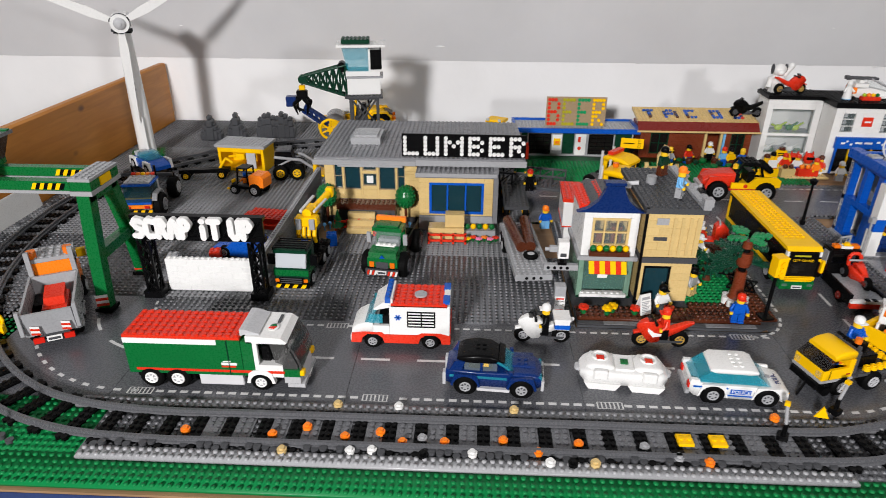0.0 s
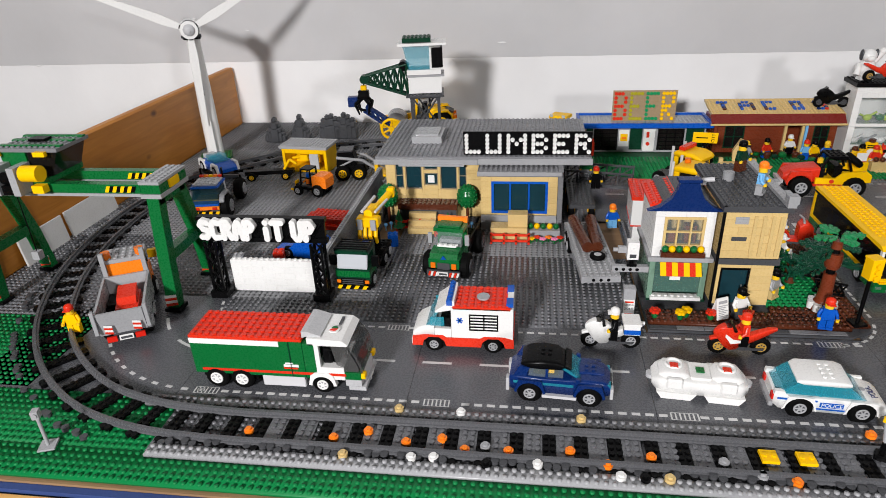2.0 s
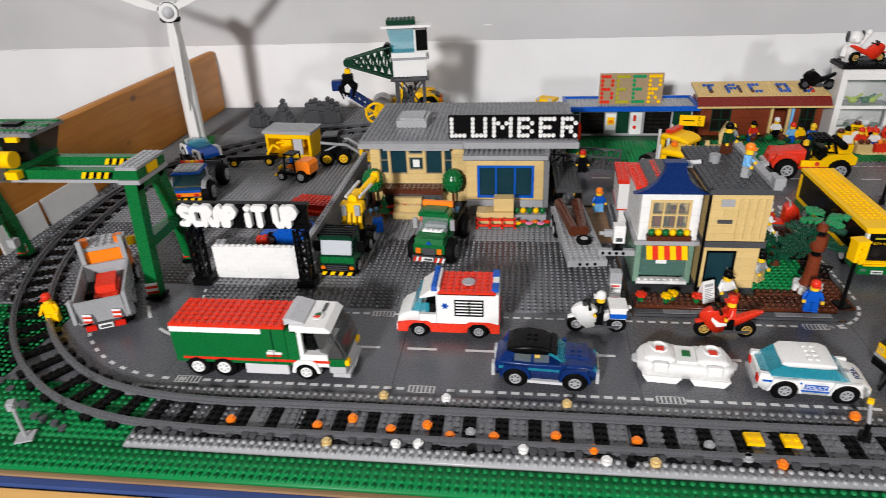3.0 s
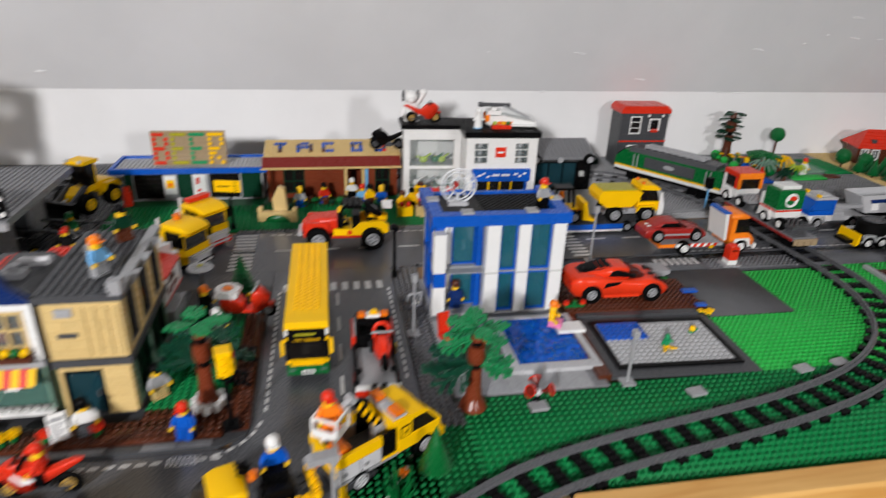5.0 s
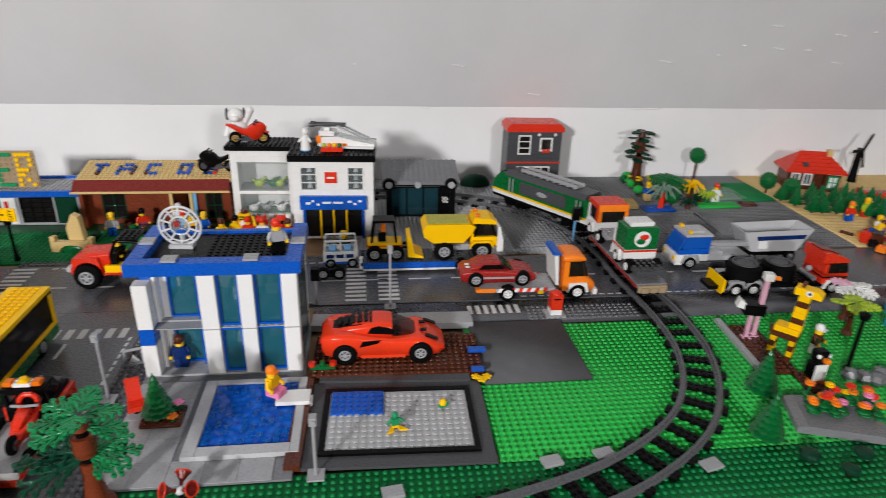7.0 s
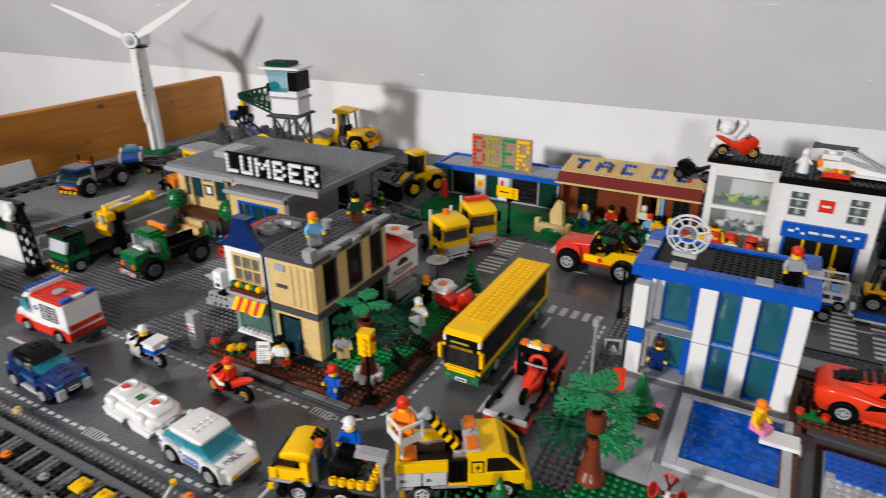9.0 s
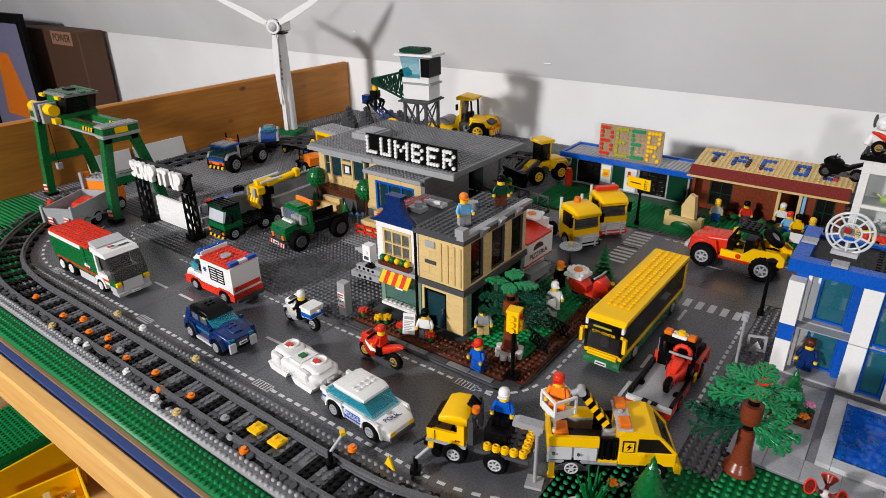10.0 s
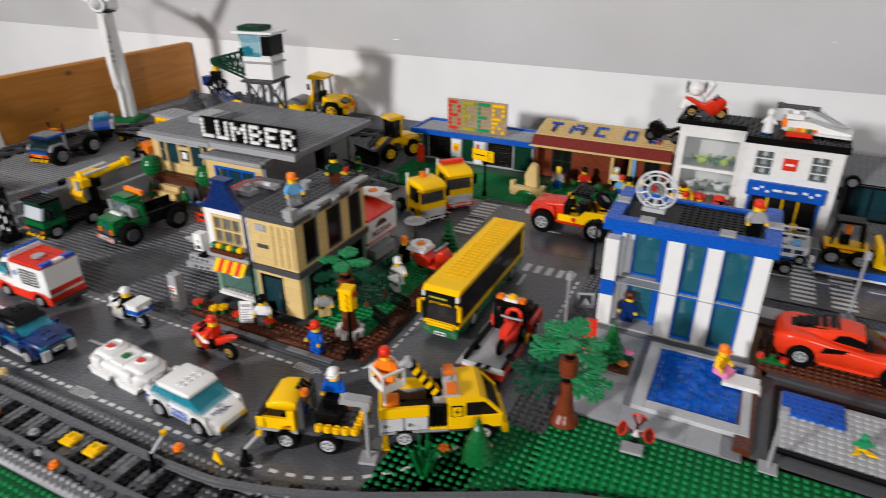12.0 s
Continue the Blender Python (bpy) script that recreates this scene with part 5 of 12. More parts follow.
roof = part("roof", Geo().box(-5, 140, -5, 116, 139.4, 150).studs(-4, -3, 18, 14, 150, 8), BLACK, store, "black studded roof")
g = Geo()
holed(g, -112, -0.4, 0.4, 142, 58, 66, [(-100, -14, 24, 62), (-100, -14, 68, 120)])
part("wall", g, WHITE, store, "white showroom wall with wide openings")
part("wall", Geo().box(-112, -104, 66.3, 112, 0.4, 142), WHITE, store)
part("wall", Geo().box(-103.6, 128, 112.3, 120, 0.4, 139), WHITE, store)
part("shelf", Geo().box(-103.7, -0.5, 66.4, 112, 62.3, 67), LGREY, store)
part("shelf", Geo().box(-103.7, -0.5, 66.4, 112, 16, 20), GREEN, store)
part("pane", Geo().box(-100, -14, 60, 61, 24, 120, 0.1), CLEARG, store, "clear showroom glazing")
part("roof", Geo().box(-118, -5.3, 50, 116, 142.4, 150).studs(-117, 52, 14, 8, 150, 8), BLACK, store, "black studded showroom roof")
rnd = random.Random(12)
for k, (m, u, z) in enumerate(((LIME, -70, 67.2), (GREEN, -46, 67.2), (WHITE, -84, 20.2), (LGREY, -60, 20.2), (WHITE, -34, 20.2), (LIME, -34, 67.2))):
    g = Geo().ball((u, 84, z + 7), (9, 5, 6.8), 10, 6).tube((u, 84, z + 8), (u + 14, 80, z + 20), 2.4, 7).tube((u - 2, 84, z + 8), (u - 14, 88, z + 13), 2.2, 7)
    part("display_toy", g, m, store)

# glass garage with a tilted roof
gar = thing("garage", "small glass garage with a grey sloping roof on wheels", "building", 1.408, 1.836, -1)
part("wall", Geo().box(4, 10, 0, 60, 0.4, 66), BLACK, gar)
part("wall", Geo().box(124, 134, 0, 60, 0.4, 66), BLACK, gar)
part("wall", Geo().box(10.3, 123.7, 54, 60, 0.4, 66), BLACK, gar)
window(gar, 10.4, 104, 2, 62, 2, BLACK, PITGLASS, 2, 0, 3, 5, label="dark glazed front")
part("panel", Geo().box(104.4, 123.6, 1, 5, 0.4, 64), BLACK, gar)
g = Geo()
for i in range(4):
    for j in range(4):
        if (i + j) % 2:
            g.box(108 + i * 3, 111 + i * 3, 0, 0.8, 30 + j * 3, 33 + j * 3, 0.05)
part("chequer_print", g, WHITE, gar)
part("roof", Geo().prism([(-6, 68), (-6, 73), (64, 96), (64, 90)], -6, 140, "x"), ROOFG, gar, "grey ribbed sloping roof")
for k in range(14):
    part("roof_rib", Geo().prism([(-5, 73.2), (-5, 75.2), (63, 97.6), (63, 95.8)], -3 + 10.2 * k, 2 + 10.2 * k, "x"), ROOFG, gar)
for u in (8, 124):
    w = part("wheel", Geo().cyl((u, 70), 11.5, -14, -6.2, "y", 20), RUBBER, gar)
    part("rim", Geo().cyl((u, 70), 6.6, -15, -14.1, "y", 16), LGREY, w)
part("lamp", Geo().cyl((62, 68), 6, -9, -5, "y", 16), LGREY, gar)

# narrow grey house
house = thing("grey_house", "dark grey narrow house with a red roof and white windows", "building", 1.674, 1.994, -1)
resize(house, 0.87)
g = Geo()
holed(g, 0, 134, 0.4, 148, 0, 8, [(26, 58, 92, 140), (80, 112, 100, 134), (26, 110, 4, 62)])
part("wall", g, DGREY, house)
part("wall", Geo().box(0, 8, 8.3, 66, 0.4, 148), DGREY, house)
part("wall", Geo().box(126, 134, 8.3, 66, 0.4, 148), DGREY, house)
part("trim_band", Geo().box(-1, 135, -1.4, -0.2, 70, 74, 0.2), RED, house)
window(house, 26, 58, 92, 140, -1, WHITE, SMOKE, 0, 2, 3, 5, label="white framed window")
window(house, 80, 112, 100, 134, -1, WHITE, SMOKE, 0, 0, 4, 5, label="white framed window")
part("flower_box", Geo().box(86, 106, -7, -1.2, 98, 103).ball((91, -4, 105), 3, 8, 6).ball((101, -4, 105), 3, 8, 6), RED, house)
window(house, 26, 66, 4, 62, -1, WHITE, LGREY, 0, 1, 4, 5, label="white panelled door")
window(house, 68, 110, 4, 62, -1, WHITE, SMOKE, 1, 2, 3, 5, label="white lattice door")
part("roof", Geo().prism([(-4, 148.3), (138, 148.3), (138, 158), (128, 168), (6, 168), (-4, 158)], -4, 70, "y"), RED, house, "red roof")
part("lamp", Geo().ball((76, -4, 142), 4, 8, 6).ball((116, -4, 142), 4, 8, 6), WHITE, house)

# ---- vehicles: local x is ahead, the origin is on the ground below the middle ----
WHEELS = {}


def wheel(parent, x, y, r, w, rim=LGREY, z=None):
    """One wheel: a grooved rubber tyre with its rim as a part of it; y is the middle of the tread."""
    key = (r, w, rim.name)
    if key not in WHEELS:
        t = Geo().cyl((0, 0), r, -w / 2 + w * 0.18, w / 2 - w * 0.18, "y", 22).cyl((0, 0), r * 0.86, -w / 2, -w / 2 + w * 0.18, "y", 22, r).cyl((0, 0), r, w / 2 - w * 0.18, w / 2, "y", 22, r * 0.86)
        for k in range(18):
            a = 2 * math.pi * k / 18
            t.turn = Matrix.Rotation(a, 4, "Y")
            t.box(-r * 0.07, r * 0.07, -w / 2 + w * 0.2, w / 2 - w * 0.2, r - 0.2, r + 0.5, 0.1)
        t.turn = None
        q = Geo()
        q.slot = 1
        q.cyl((0, 0), r * 0.52, -w / 2 - 0.1, w / 2 + 0.1, "y", 18)
        q.slot = 0
        for s in (-1, 1):
            e = s * (w / 2 + 0.2)
            q.ring((0, e, 0), r * 0.48, r * 0.085, "y", 18, 6)
            q.cyl((0, 0), r * 0.2, min(e, e + s * 0.9), max(e, e + s * 0.9), "y", 12)
            for k in range(6):
                a = 2 * math.pi * k / 6
                q.tube((r * 0.16 * math.cos(a), e, r * 0.16 * math.sin(a)), (r * 0.46 * math.cos(a), e, r * 0.46 * math.sin(a)), r * 0.075, 6)
        WHEELS[key] = (t.mesh("tyre", RUBBER), q.mesh("rim", [rim, LGREY if rim is WHITE else DGREY]))
    tm, rm = WHEELS[key]
    ob = part("wheel", tm, None, parent, "", pose(x / 1000, y / 1000, (r if z is None else z) / 1000 + 0.0004))
    part("rim", rm, None, ob)
    return ob


def axles(parent, xs, half, r, w, rim=LGREY, z=None):
    for x in xs:
        for s in (-1, 1):
            wheel(parent, x, s * half, r, w, rim, z)


def plated(parent, x, s, half, z, w=12, h=5, mat=WHITE):
    """A plain number plate with unreadable bars."""
    a = part("plate", Geo().box(min(x, x + s), max(x, x + s), -w / 2, w / 2, z, z + h, 0.1), mat, parent)
    part("plate_bar", Geo().box(min(x + s * 1.1, x + s * 1.6), max(x + s * 1.1, x + s * 1.6), -w / 2 + 1.5, w / 2 - 1.5, z + 1.6, z + h - 1.6, 0.05), DGREY, a)


# green and white box truck
v = thing("box_truck", "green box truck with a red studded roof and white cab", "truck", 0.241, 1.002, 0, 0.0002)
resize(v, 1.05)
part("chassis", Geo().box(-88, 72, -14, 14, 8, 17.8).box(-86, -26, -20, 20, 11, 18), BLACK, v)
part("side_tank", Geo().box(-20, 26, -23.4, 23.4, 5, 17.4, 0.8).box(-8, 26, -23.8, 23.8, 14.4, 17.6), SILVER, v, "silver side tank")
bx = part("cargo_box", Geo().box(-92, 14, -24, 24, 18.2, 61).box(14.3, 28, -24, 24, 18.2, 61), GREEN, v, "green cargo box")
part("stripe", Geo().box(-84, 70.6, -24.6, 24.6, 22, 25), RED, bx)
part("box_trim", Geo().box(-92.2, 4, -24.4, 24.4, 55, 61.1), WHITE, bx)
part("roof", Geo().box(-92, 28, -24, 24, 61.3, 64.5).studs(-92, -24, 15, 6, 64.5), RED, v, "red studded roof")
for s in (-1, 1):
    y0, y1 = (24.1, 24.7) if s > 0 else (-24.7, -24.1)
    part("logo_bars", Geo().box(6, 22, y0, y1, 31, 34, 0.05).box(8, 16, y0, y1, 34.8, 36.2, 0.05), WHITE, bx, "small pale print")
    part("logo_line", Geo().box(6, 21, y0, y1, 28.4, 30.2, 0.05), RED, bx)
    part("door_rim", Geo().box(13.6, 14.7, y0, y1, 19, 60.8, 0.1), DGREEN, bx)
part("cab_rear", Geo().box(28.4, 40, -24, 24, 18, 60), GREEN, v, "green rear of the cab")
cab = part("cab", Geo().box(40.3, 69, -24, 24, 17, 32).box(40.3, 45, -24, -20, 32.2, 58).box(40.3, 45, 20, 24, 32.2, 58), WHITE, v, "white cab")
part("cab_roof", Geo().prism([(34, 58.3), (74, 58.3), (76, 60), (70, 65), (40, 66.6), (34, 66.6)], -24, 24, "y"), WHITE, cab, "white cab roof")
part("deflector", Geo().prism([(28.4, 64.8), (33.8, 66.8), (48, 66.8), (48, 68), (34, 72.5), (28.4, 72.5)], -21, 21, "y"), COURTG, cab, "light grey air deflector")
part("roof_disc", Geo().cyl((58, -6), 6, 66.4, 67.2, n=20), WHITE, cab)
part("roof_sign", Geo().prism([(54, -9), (60, -10), (62, -6), (56, -6)], 67.3, 67.8, "z"), RED, cab, "red half of the round sign")
part("roof_sign", Geo().prism([(55, -5), (62, -5), (60, -1), (56, -2)], 67.3, 67.8, "z"), GREEN, cab, "green half of the round sign")
part("roof_print", Geo().box(60, 63, 3, 18, 66.2, 67, 0.05), DGREY, cab)
part("windscreen", Geo().prism([(74.2, 57.8), (77, 57.8), (84, 46), (88, 33), (88, 27), (85.6, 27), (85.6, 32), (81.4, 45)], -23.4, 23.4, "y"), SCREEN, cab, "grey clear curved windscreen")
part("driver_seat", Geo().box(46, 56, -18, 18, 32.3, 50, 1.5).box(56.2, 62, -16, 16, 32.3, 38, 1), BLACK, cab)
part("dashboard", Geo().prism([(72, 27), (84, 27), (80, 36), (72, 36)], -20, 20, "y"), DGREY, cab)
part("steering_wheel", Geo().ring((70, -10, 42), 5, 1.0, "x", 16, 6), BLACK, cab)
part("front_panel", Geo().box(69.2, 86, -24, 24, 18, 26.6), GREEN, cab, "green front panel")
part("grille", Geo().box(86.2, 88, -14, 14, 10, 25), SILVER, cab)
part("bumper", Geo().box(72, 90, -24, 24, 5, 9.8).box(69.2, 86, -24, 24, 10, 17.7), COURTG, cab)
plated(cab, 90.2, 0.8, 0, 5.4, 12, 4)
for s in (-1, 1):
    y0, y1 = (23, 24) if s > 0 else (-24, -23)
    part("side_glass", Geo().prism([(58, 57.8), (74, 57.8), (84, 34), (84, 28), (69.4, 28), (69.4, 33), (62, 36)], y0, y1, "y"), SCREEN, cab, "grey clear side glass")
    part("headlight", Geo().box(84, 90.2, s * 20 - 3.8, s * 20 + 3.8, 19, 25.4, 0.8), YELLOW, cab)
    part("mudguard", Geo().prism([(30, 10)] + [(45 - 11.4 * math.cos(math.pi * k / 10), 9.6 + 11.4 * math.sin(math.pi * k / 10)) for k in range(11)] + [(60, 10), (57, 22), (52, 25.6), (38, 25.6), (33, 22)], min(s * 20, s * 25.4), max(s * 20, s * 25.4), "y"), WHITE, cab)
axles(v, (-70, -42), 20.5, 12.4, 9, WHITE)
axles(v, (45,), 21, 10.8, 9, WHITE)

# ambulance, facing the other way
v = thing("ambulance", "white and red toy ambulance with blue lights", "ambulance", 0.432, 1.086, 180, 0.0002)
part("body", Geo().box(-57, 14, -24, 24, 20, 60).box(14.3, 34, -24, 24, 20, 32), WHITE, v, "white van body")
part("bonnet", Geo().loft([(34.2, 23.8, 20, 35, 2), (46, 23.4, 20, 34, 3), (55, 22.5, 19, 30, 4), (60, 21, 18, 25, 5)]), WHITE, v, "white rounded bonnet")
part("cab_roof", Geo().prism([(14.3, 56), (32, 52), (33, 54), (14.3, 68), (10, 68), (10, 60.3), (14.3, 60.3)], -22, 22, "y"), WHITE, v, "white sloping cab roof")
part("skirt", Geo().prism([(-58, 8), (-48, 8), (-46, 15), (-40, 20), (-28, 20), (-22, 15), (-20, 8), (21, 8), (23, 15), (29, 20), (41, 20), (47, 15), (49, 8), (61, 8), (60, 19.7), (46, 23), (24, 23), (20, 19.7), (-18, 19.7), (-24, 23), (-46, 23), (-58, 19.7)], -24.5, 24.5, "y"), RED, v, "red lower skirt")
part("windscreen", Geo().prism([(38, 34.6), (44, 34.6), (33.2, 52), (29, 52)], -21, 21, "y"), AQUA, v, "aqua windscreen")
part("dashboard", Geo().box(15, 27, -20, 20, 32.2, 44), BLACK, v)
for s in (-1, 1):
    part("side_window", Geo().box(22, 38, min(s * 24.1, s * 24.7), max(s * 24.1, s * 24.7), 36, 48, 0.1), AQUA, v)
    g = Geo()
    for k in range(6):
        g.box(-40, -7, min(s * 24.2, s * 24.8), max(s * 24.2, s * 24.8), 31 + k * 4.0, 32.8 + k * 4.0, 0.05)
    for u in (-40, -24.4, -8.2):
        g.box(u, u + 1.4, min(s * 24.2, s * 24.8), max(s * 24.2, s * 24.8), 31, 52.8, 0.05)
    part("vent", g, BLACK, v)
    g = Geo()
    for a in (0, 60, 120):
        g.turn = Matrix.Translation((4, s * 24.3, 44)) @ Matrix.Rotation(radians(a), 4, "Y")
        g.box(-4, 4, -0.3, 0.3, -0.9, 0.9, 0.05)
    part("star_print", g, BLUE, v, "blue six-armed star")
part("roof", Geo().box(-54, 12, -24, 24, 58.3, 62).studs(-54, -24, 8, 6, 62), RED, v, "red studded roof")
part("roof_vent", Geo().cyl((-22, 4), 7.5, 63.9, 66, n=18), LGREY, v)
part("blue_light", Geo().box(12.4, 19, -23, 23, 62.4, 69).studs(12, -24, 1, 6, 69), TBLUE, v, "clear blue light bar")
for s in (-1, 1):
    part("blue_light", Geo().box(-57, -49, s * 15 - 7, s * 15 + 7, 62.2, 67), TBLUE, v)
part("tail_bar", Geo().box(-57, -50, -7, 7, 62.2, 66), WHITE, v)
part("rear_stripes", Geo().box(-58.2, -57.3, -22, 22, 24, 31, 0.1), RED, v)
part("bumper", Geo().box(-62, -57.6, -22, 22, 7, 12), DGREY, v)
part("bumper", Geo().box(57.6, 62, -22, 22, 8, 16), WHITE, v)
axles(v, (-34, 35), 20.6, 10, 9)

# navy off-road car
v = thing("off_road_car", "dark blue toy off-road car with black roof", "car", 0.540, 1.002, -4, 0.0002)
resize(v, 0.90)
part("body", Geo().loft([(-57, 20, 14, 30, 3), (-50, 23, 13, 33, 3), (-20, 24, 13, 32, 2), (14, 24, 13, 33, 2), (30, 23.5, 13, 34, 4), (48, 22, 13, 32, 5), (57, 19, 14, 27, 5)]), NAVY, v, "dark blue body")
part("bonnet_scoop", Geo().loft([(22, 10, 33, 36, 2), (40, 9, 33, 35.4, 2), (50, 7, 31, 33, 2)]).studs(26, -8, 2, 2, 35.6, 8), NAVY, v)
for u in (-33, 34):
    for s in (-1, 1):
        a, b = min(s * 22, s * 27), max(s * 22, s * 27)
        part("wheel_arch", Geo().prism([(u + 18, 14)] + [(u + 15 * math.cos(math.pi * k / 10), 12 + 14.8 * math.sin(math.pi * k / 10)) for k in range(11)] + [(u - 18, 14), (u - 13, 30), (u + 13, 30)], a, b, "y"), NAVY, v)
part("roof", Geo().loft([(-44, 17, 44, 47, 2), (-36, 20, 43, 51, 4), (-20, 21, 43.5, 54, 5), (-4, 20, 43.5, 53, 5), (6, 17, 43, 47, 2)]).studs(-24, -8, 2, 2, 53.6), BLACK, v, "black roof")
for s in (-1, 1):
    part("rear_pillar", Geo().prism([(-52, 33), (-38, 32), (-34, 44), (-46, 45)], min(s * 17, s * 21), max(s * 17, s * 21), "y"), NAVY, v)
    part("door_pillar", Geo().box(-16, -13, min(s * 18, s * 21), max(s * 18, s * 21), 31, 44), NAVY, v)
    part("side_window", Geo().box(-35, 4, min(s * 19.2, s * 20), max(s * 19.2, s * 20), 32, 43.4, 0.1), CLEARG, v)
    part("side_step", Geo().box(-19, 20, min(s * 22, s * 27), max(s * 22, s * 27), 8, 11.6), SILVER, v)
    part("headlight", Geo().box(53, 57.4, s * 15 - 4, s * 15 + 4, 22, 28), AQUA, v)
part("windscreen", Geo().prism([(3, 44), (6, 46.4), (24, 33), (20, 33)], -19, 19, "y"), AQUA, v, "aqua windscreen")
part("seat", Geo().box(-30, -2, -15, 15, 31, 38), BLACK, v)
for s in (-1, 1):
    part("belt_line", Geo().box(-52, 16, min(s * 23.9, s * 24.7), max(s * 23.9, s * 24.7), 24, 27.4, 0.2), AQUA, v, "light aqua belt line")
    part("bumper_post", Geo().box(57, 60.6, s * 16 - 5, s * 16 + 5, 9, 23, 0.6), COURTG, v)
    part("bumper_post", Geo().box(-61, -57, s * 16 - 5, s * 16 + 5, 9, 26, 0.6), COURTG, v)
    part("mirror", Geo().box(18, 23, min(s * 22, s * 27), max(s * 22, s * 27), 32, 37, 0.6), NAVY, v)
part("roof_visor", Geo().prism([(5, 46), (12, 43.6), (13, 45), (6, 48.6)], -19, 19, "y"), BLACK, v)
part("seat_print", Geo().box(-14, -6, -17, -14, 36, 42, 0.5), YELLOW, v)
part("grille", Geo().box(55, 59, -9, 9, 16, 25), DGREY, v)
plated(v, 59.2, 1, 0, 17)
part("driver_print", Geo().ball((-8, -10, 41), (4.6, 4.6, 4.2), 10, 6), LPINK, v)
# black plug paints the shade inside the arch around each tyre
for u in (-33, 34):
    part("wheel_well", Geo().cyl((u, 13), 14.4, -24.6, 24.6, "y", 20), BLACK, v)
axles(v, (-33, 34), 22.5, 12.5, 10)


def motorbike(x, y, rz, body_mat, rim, z=0.0002, rider=None, box_mat=None, label="small red toy motorbike on a flatbed"):
    b = thing("motorbike", label, "motorbike", x, y, rz, z)
    # raised tail, slim seat and a deep front cowl with a pointed nose
    g = Geo().loft([(-36, 1.8, 33, 35.6, 0.8), (-28, 3.6, 29, 35, 1.2), (-18, 4.6, 23, 31, 1.6), (-8, 4.8, 17, 26.5, 1.8), (1, 4.2, 14, 27, 1.6)], 4)
    g.loft([(-1, 4.4, 16, 29, 2), (5, 5.6, 9, 34, 2.4), (13, 6.0, 8, 37, 2.6), (20, 5.6, 13, 38, 2.4), (26, 4.0, 21, 35, 1.6), (30.5, 1.6, 26, 30.5, 0.8)], 4)
    g.loft([(16, 2.8, 20.6, 23, 0.6), (24, 3.6, 21.6, 24.6, 1.0), (34, 2.8, 18, 20.6, 0.6)], 3)
    part("fairing", g, body_mat, b)
    part("engine", Geo().box(-8, 8, -3.6, 3.6, 6, 14).box(-24, -4, -6, -4.7, 8, 11).box(-24, -4, 4.7, 6, 8, 11), DGREY, b)
    part("screen", Geo().prism([(15, 34.3), (21, 35), (14, 42), (12, 41)], -5, 5, "y"), SMOKE, b)
    part("handlebar", Geo().box(9, 12, -11, 11, 34.3, 37), BLACK, b)
    if box_mat:
        part("pannier", Geo().box(-30, -12, -11, 11, 24, 36).box(-31, -11, -12, 12, 36.2, 39), WHITE, b)
        part("pannier_band", Geo().box(-30.4, -12, -11.5, 11.5, 25, 31), box_mat, b)
    wheel(b, -22, 0, 10.5, 6, rim)
    wheel(b, 24, 0, 10.5, 6, rim)
    return b


motorbike(0.602, 1.086, 180, WHITE, LGREY, box_mat=BLUE, label="white police motorbike with blue panniers")
GOLD = plastic("gold_rim", (0.45, 0.27, 0.05), 0.3)
b = motorbike(0.744, 1.084, 180, RED, GOLD, label="red sports motorbike with gold rims")
for s in (-1, 1):
    part("side_flash", Geo().prism([(2, 18), (12, 16), (19, 25), (19, 29), (10, 22), (2, 21)], min(s * 6.1, s * 6.5), max(s * 6.1, s * 6.5), "y"), WHITE, b, "white painted flash")

# white moulded base piece
v = thing("white_moulded_base", "white moulded base with red and green tiles", "toy base", 0.684, 1.016, -5, 0.0002)
resize(v, 0.90)
g = Geo().loft([(-53, 12, 11, 18, 3), (-48, 18, 8, 22, 4), (-42, 22, 7, 24, 5), (-12, 23, 7, 24, 4), (-8, 22, 7, 23, 4), (8, 22, 7, 23, 4), (12, 23, 7, 24, 4), (42, 22, 7, 24, 5), (47, 18, 8, 22, 4), (52, 12, 11, 18, 3)])
part("moulded_body", g, WHITE, v)
for u in (-26, 26):
    part("skirt", Geo().prism([(u - 16, 0.2), (u + 16, 0.2), (u + 22, 9), (u - 22, 9)], -24.6, 24.6, "y"), WHITE, v)
for u in (-29, 29):
    part("raised_arch", Geo().loft([(u - 17, 11, 23, 25, 2), (u - 11, 17, 23, 30, 5), (u + 11, 17, 23, 30, 5), (u + 17, 11, 23, 25, 2)]), WHITE, v)
    part("ring", Geo().ring((u, 4, 30), 9, 2.0, "z", 22, 6), WHITE, v)
    part("side_pad", Geo().box(u - 9, u + 9, -25.2, -17.2, 14, 27, 3), WHITE, v)
part("middle_step", Geo().box(-11, 11, -15, 15, 23, 26.4), WHITE, v)
for u in (-53, 52):
    part("coupling", Geo().cyl((u, 0), 6, 12, 17, n=16), COURTG, v)
for u, m in ((-29, RED), (29, RED), (0, GREEN)):
    part("tile", Geo().box(u - 4.6, u + 4.6, -5.6, 3.6, 30.2 if u else 26.6, 31.8 if u else 28.4, 0.2), m, v)

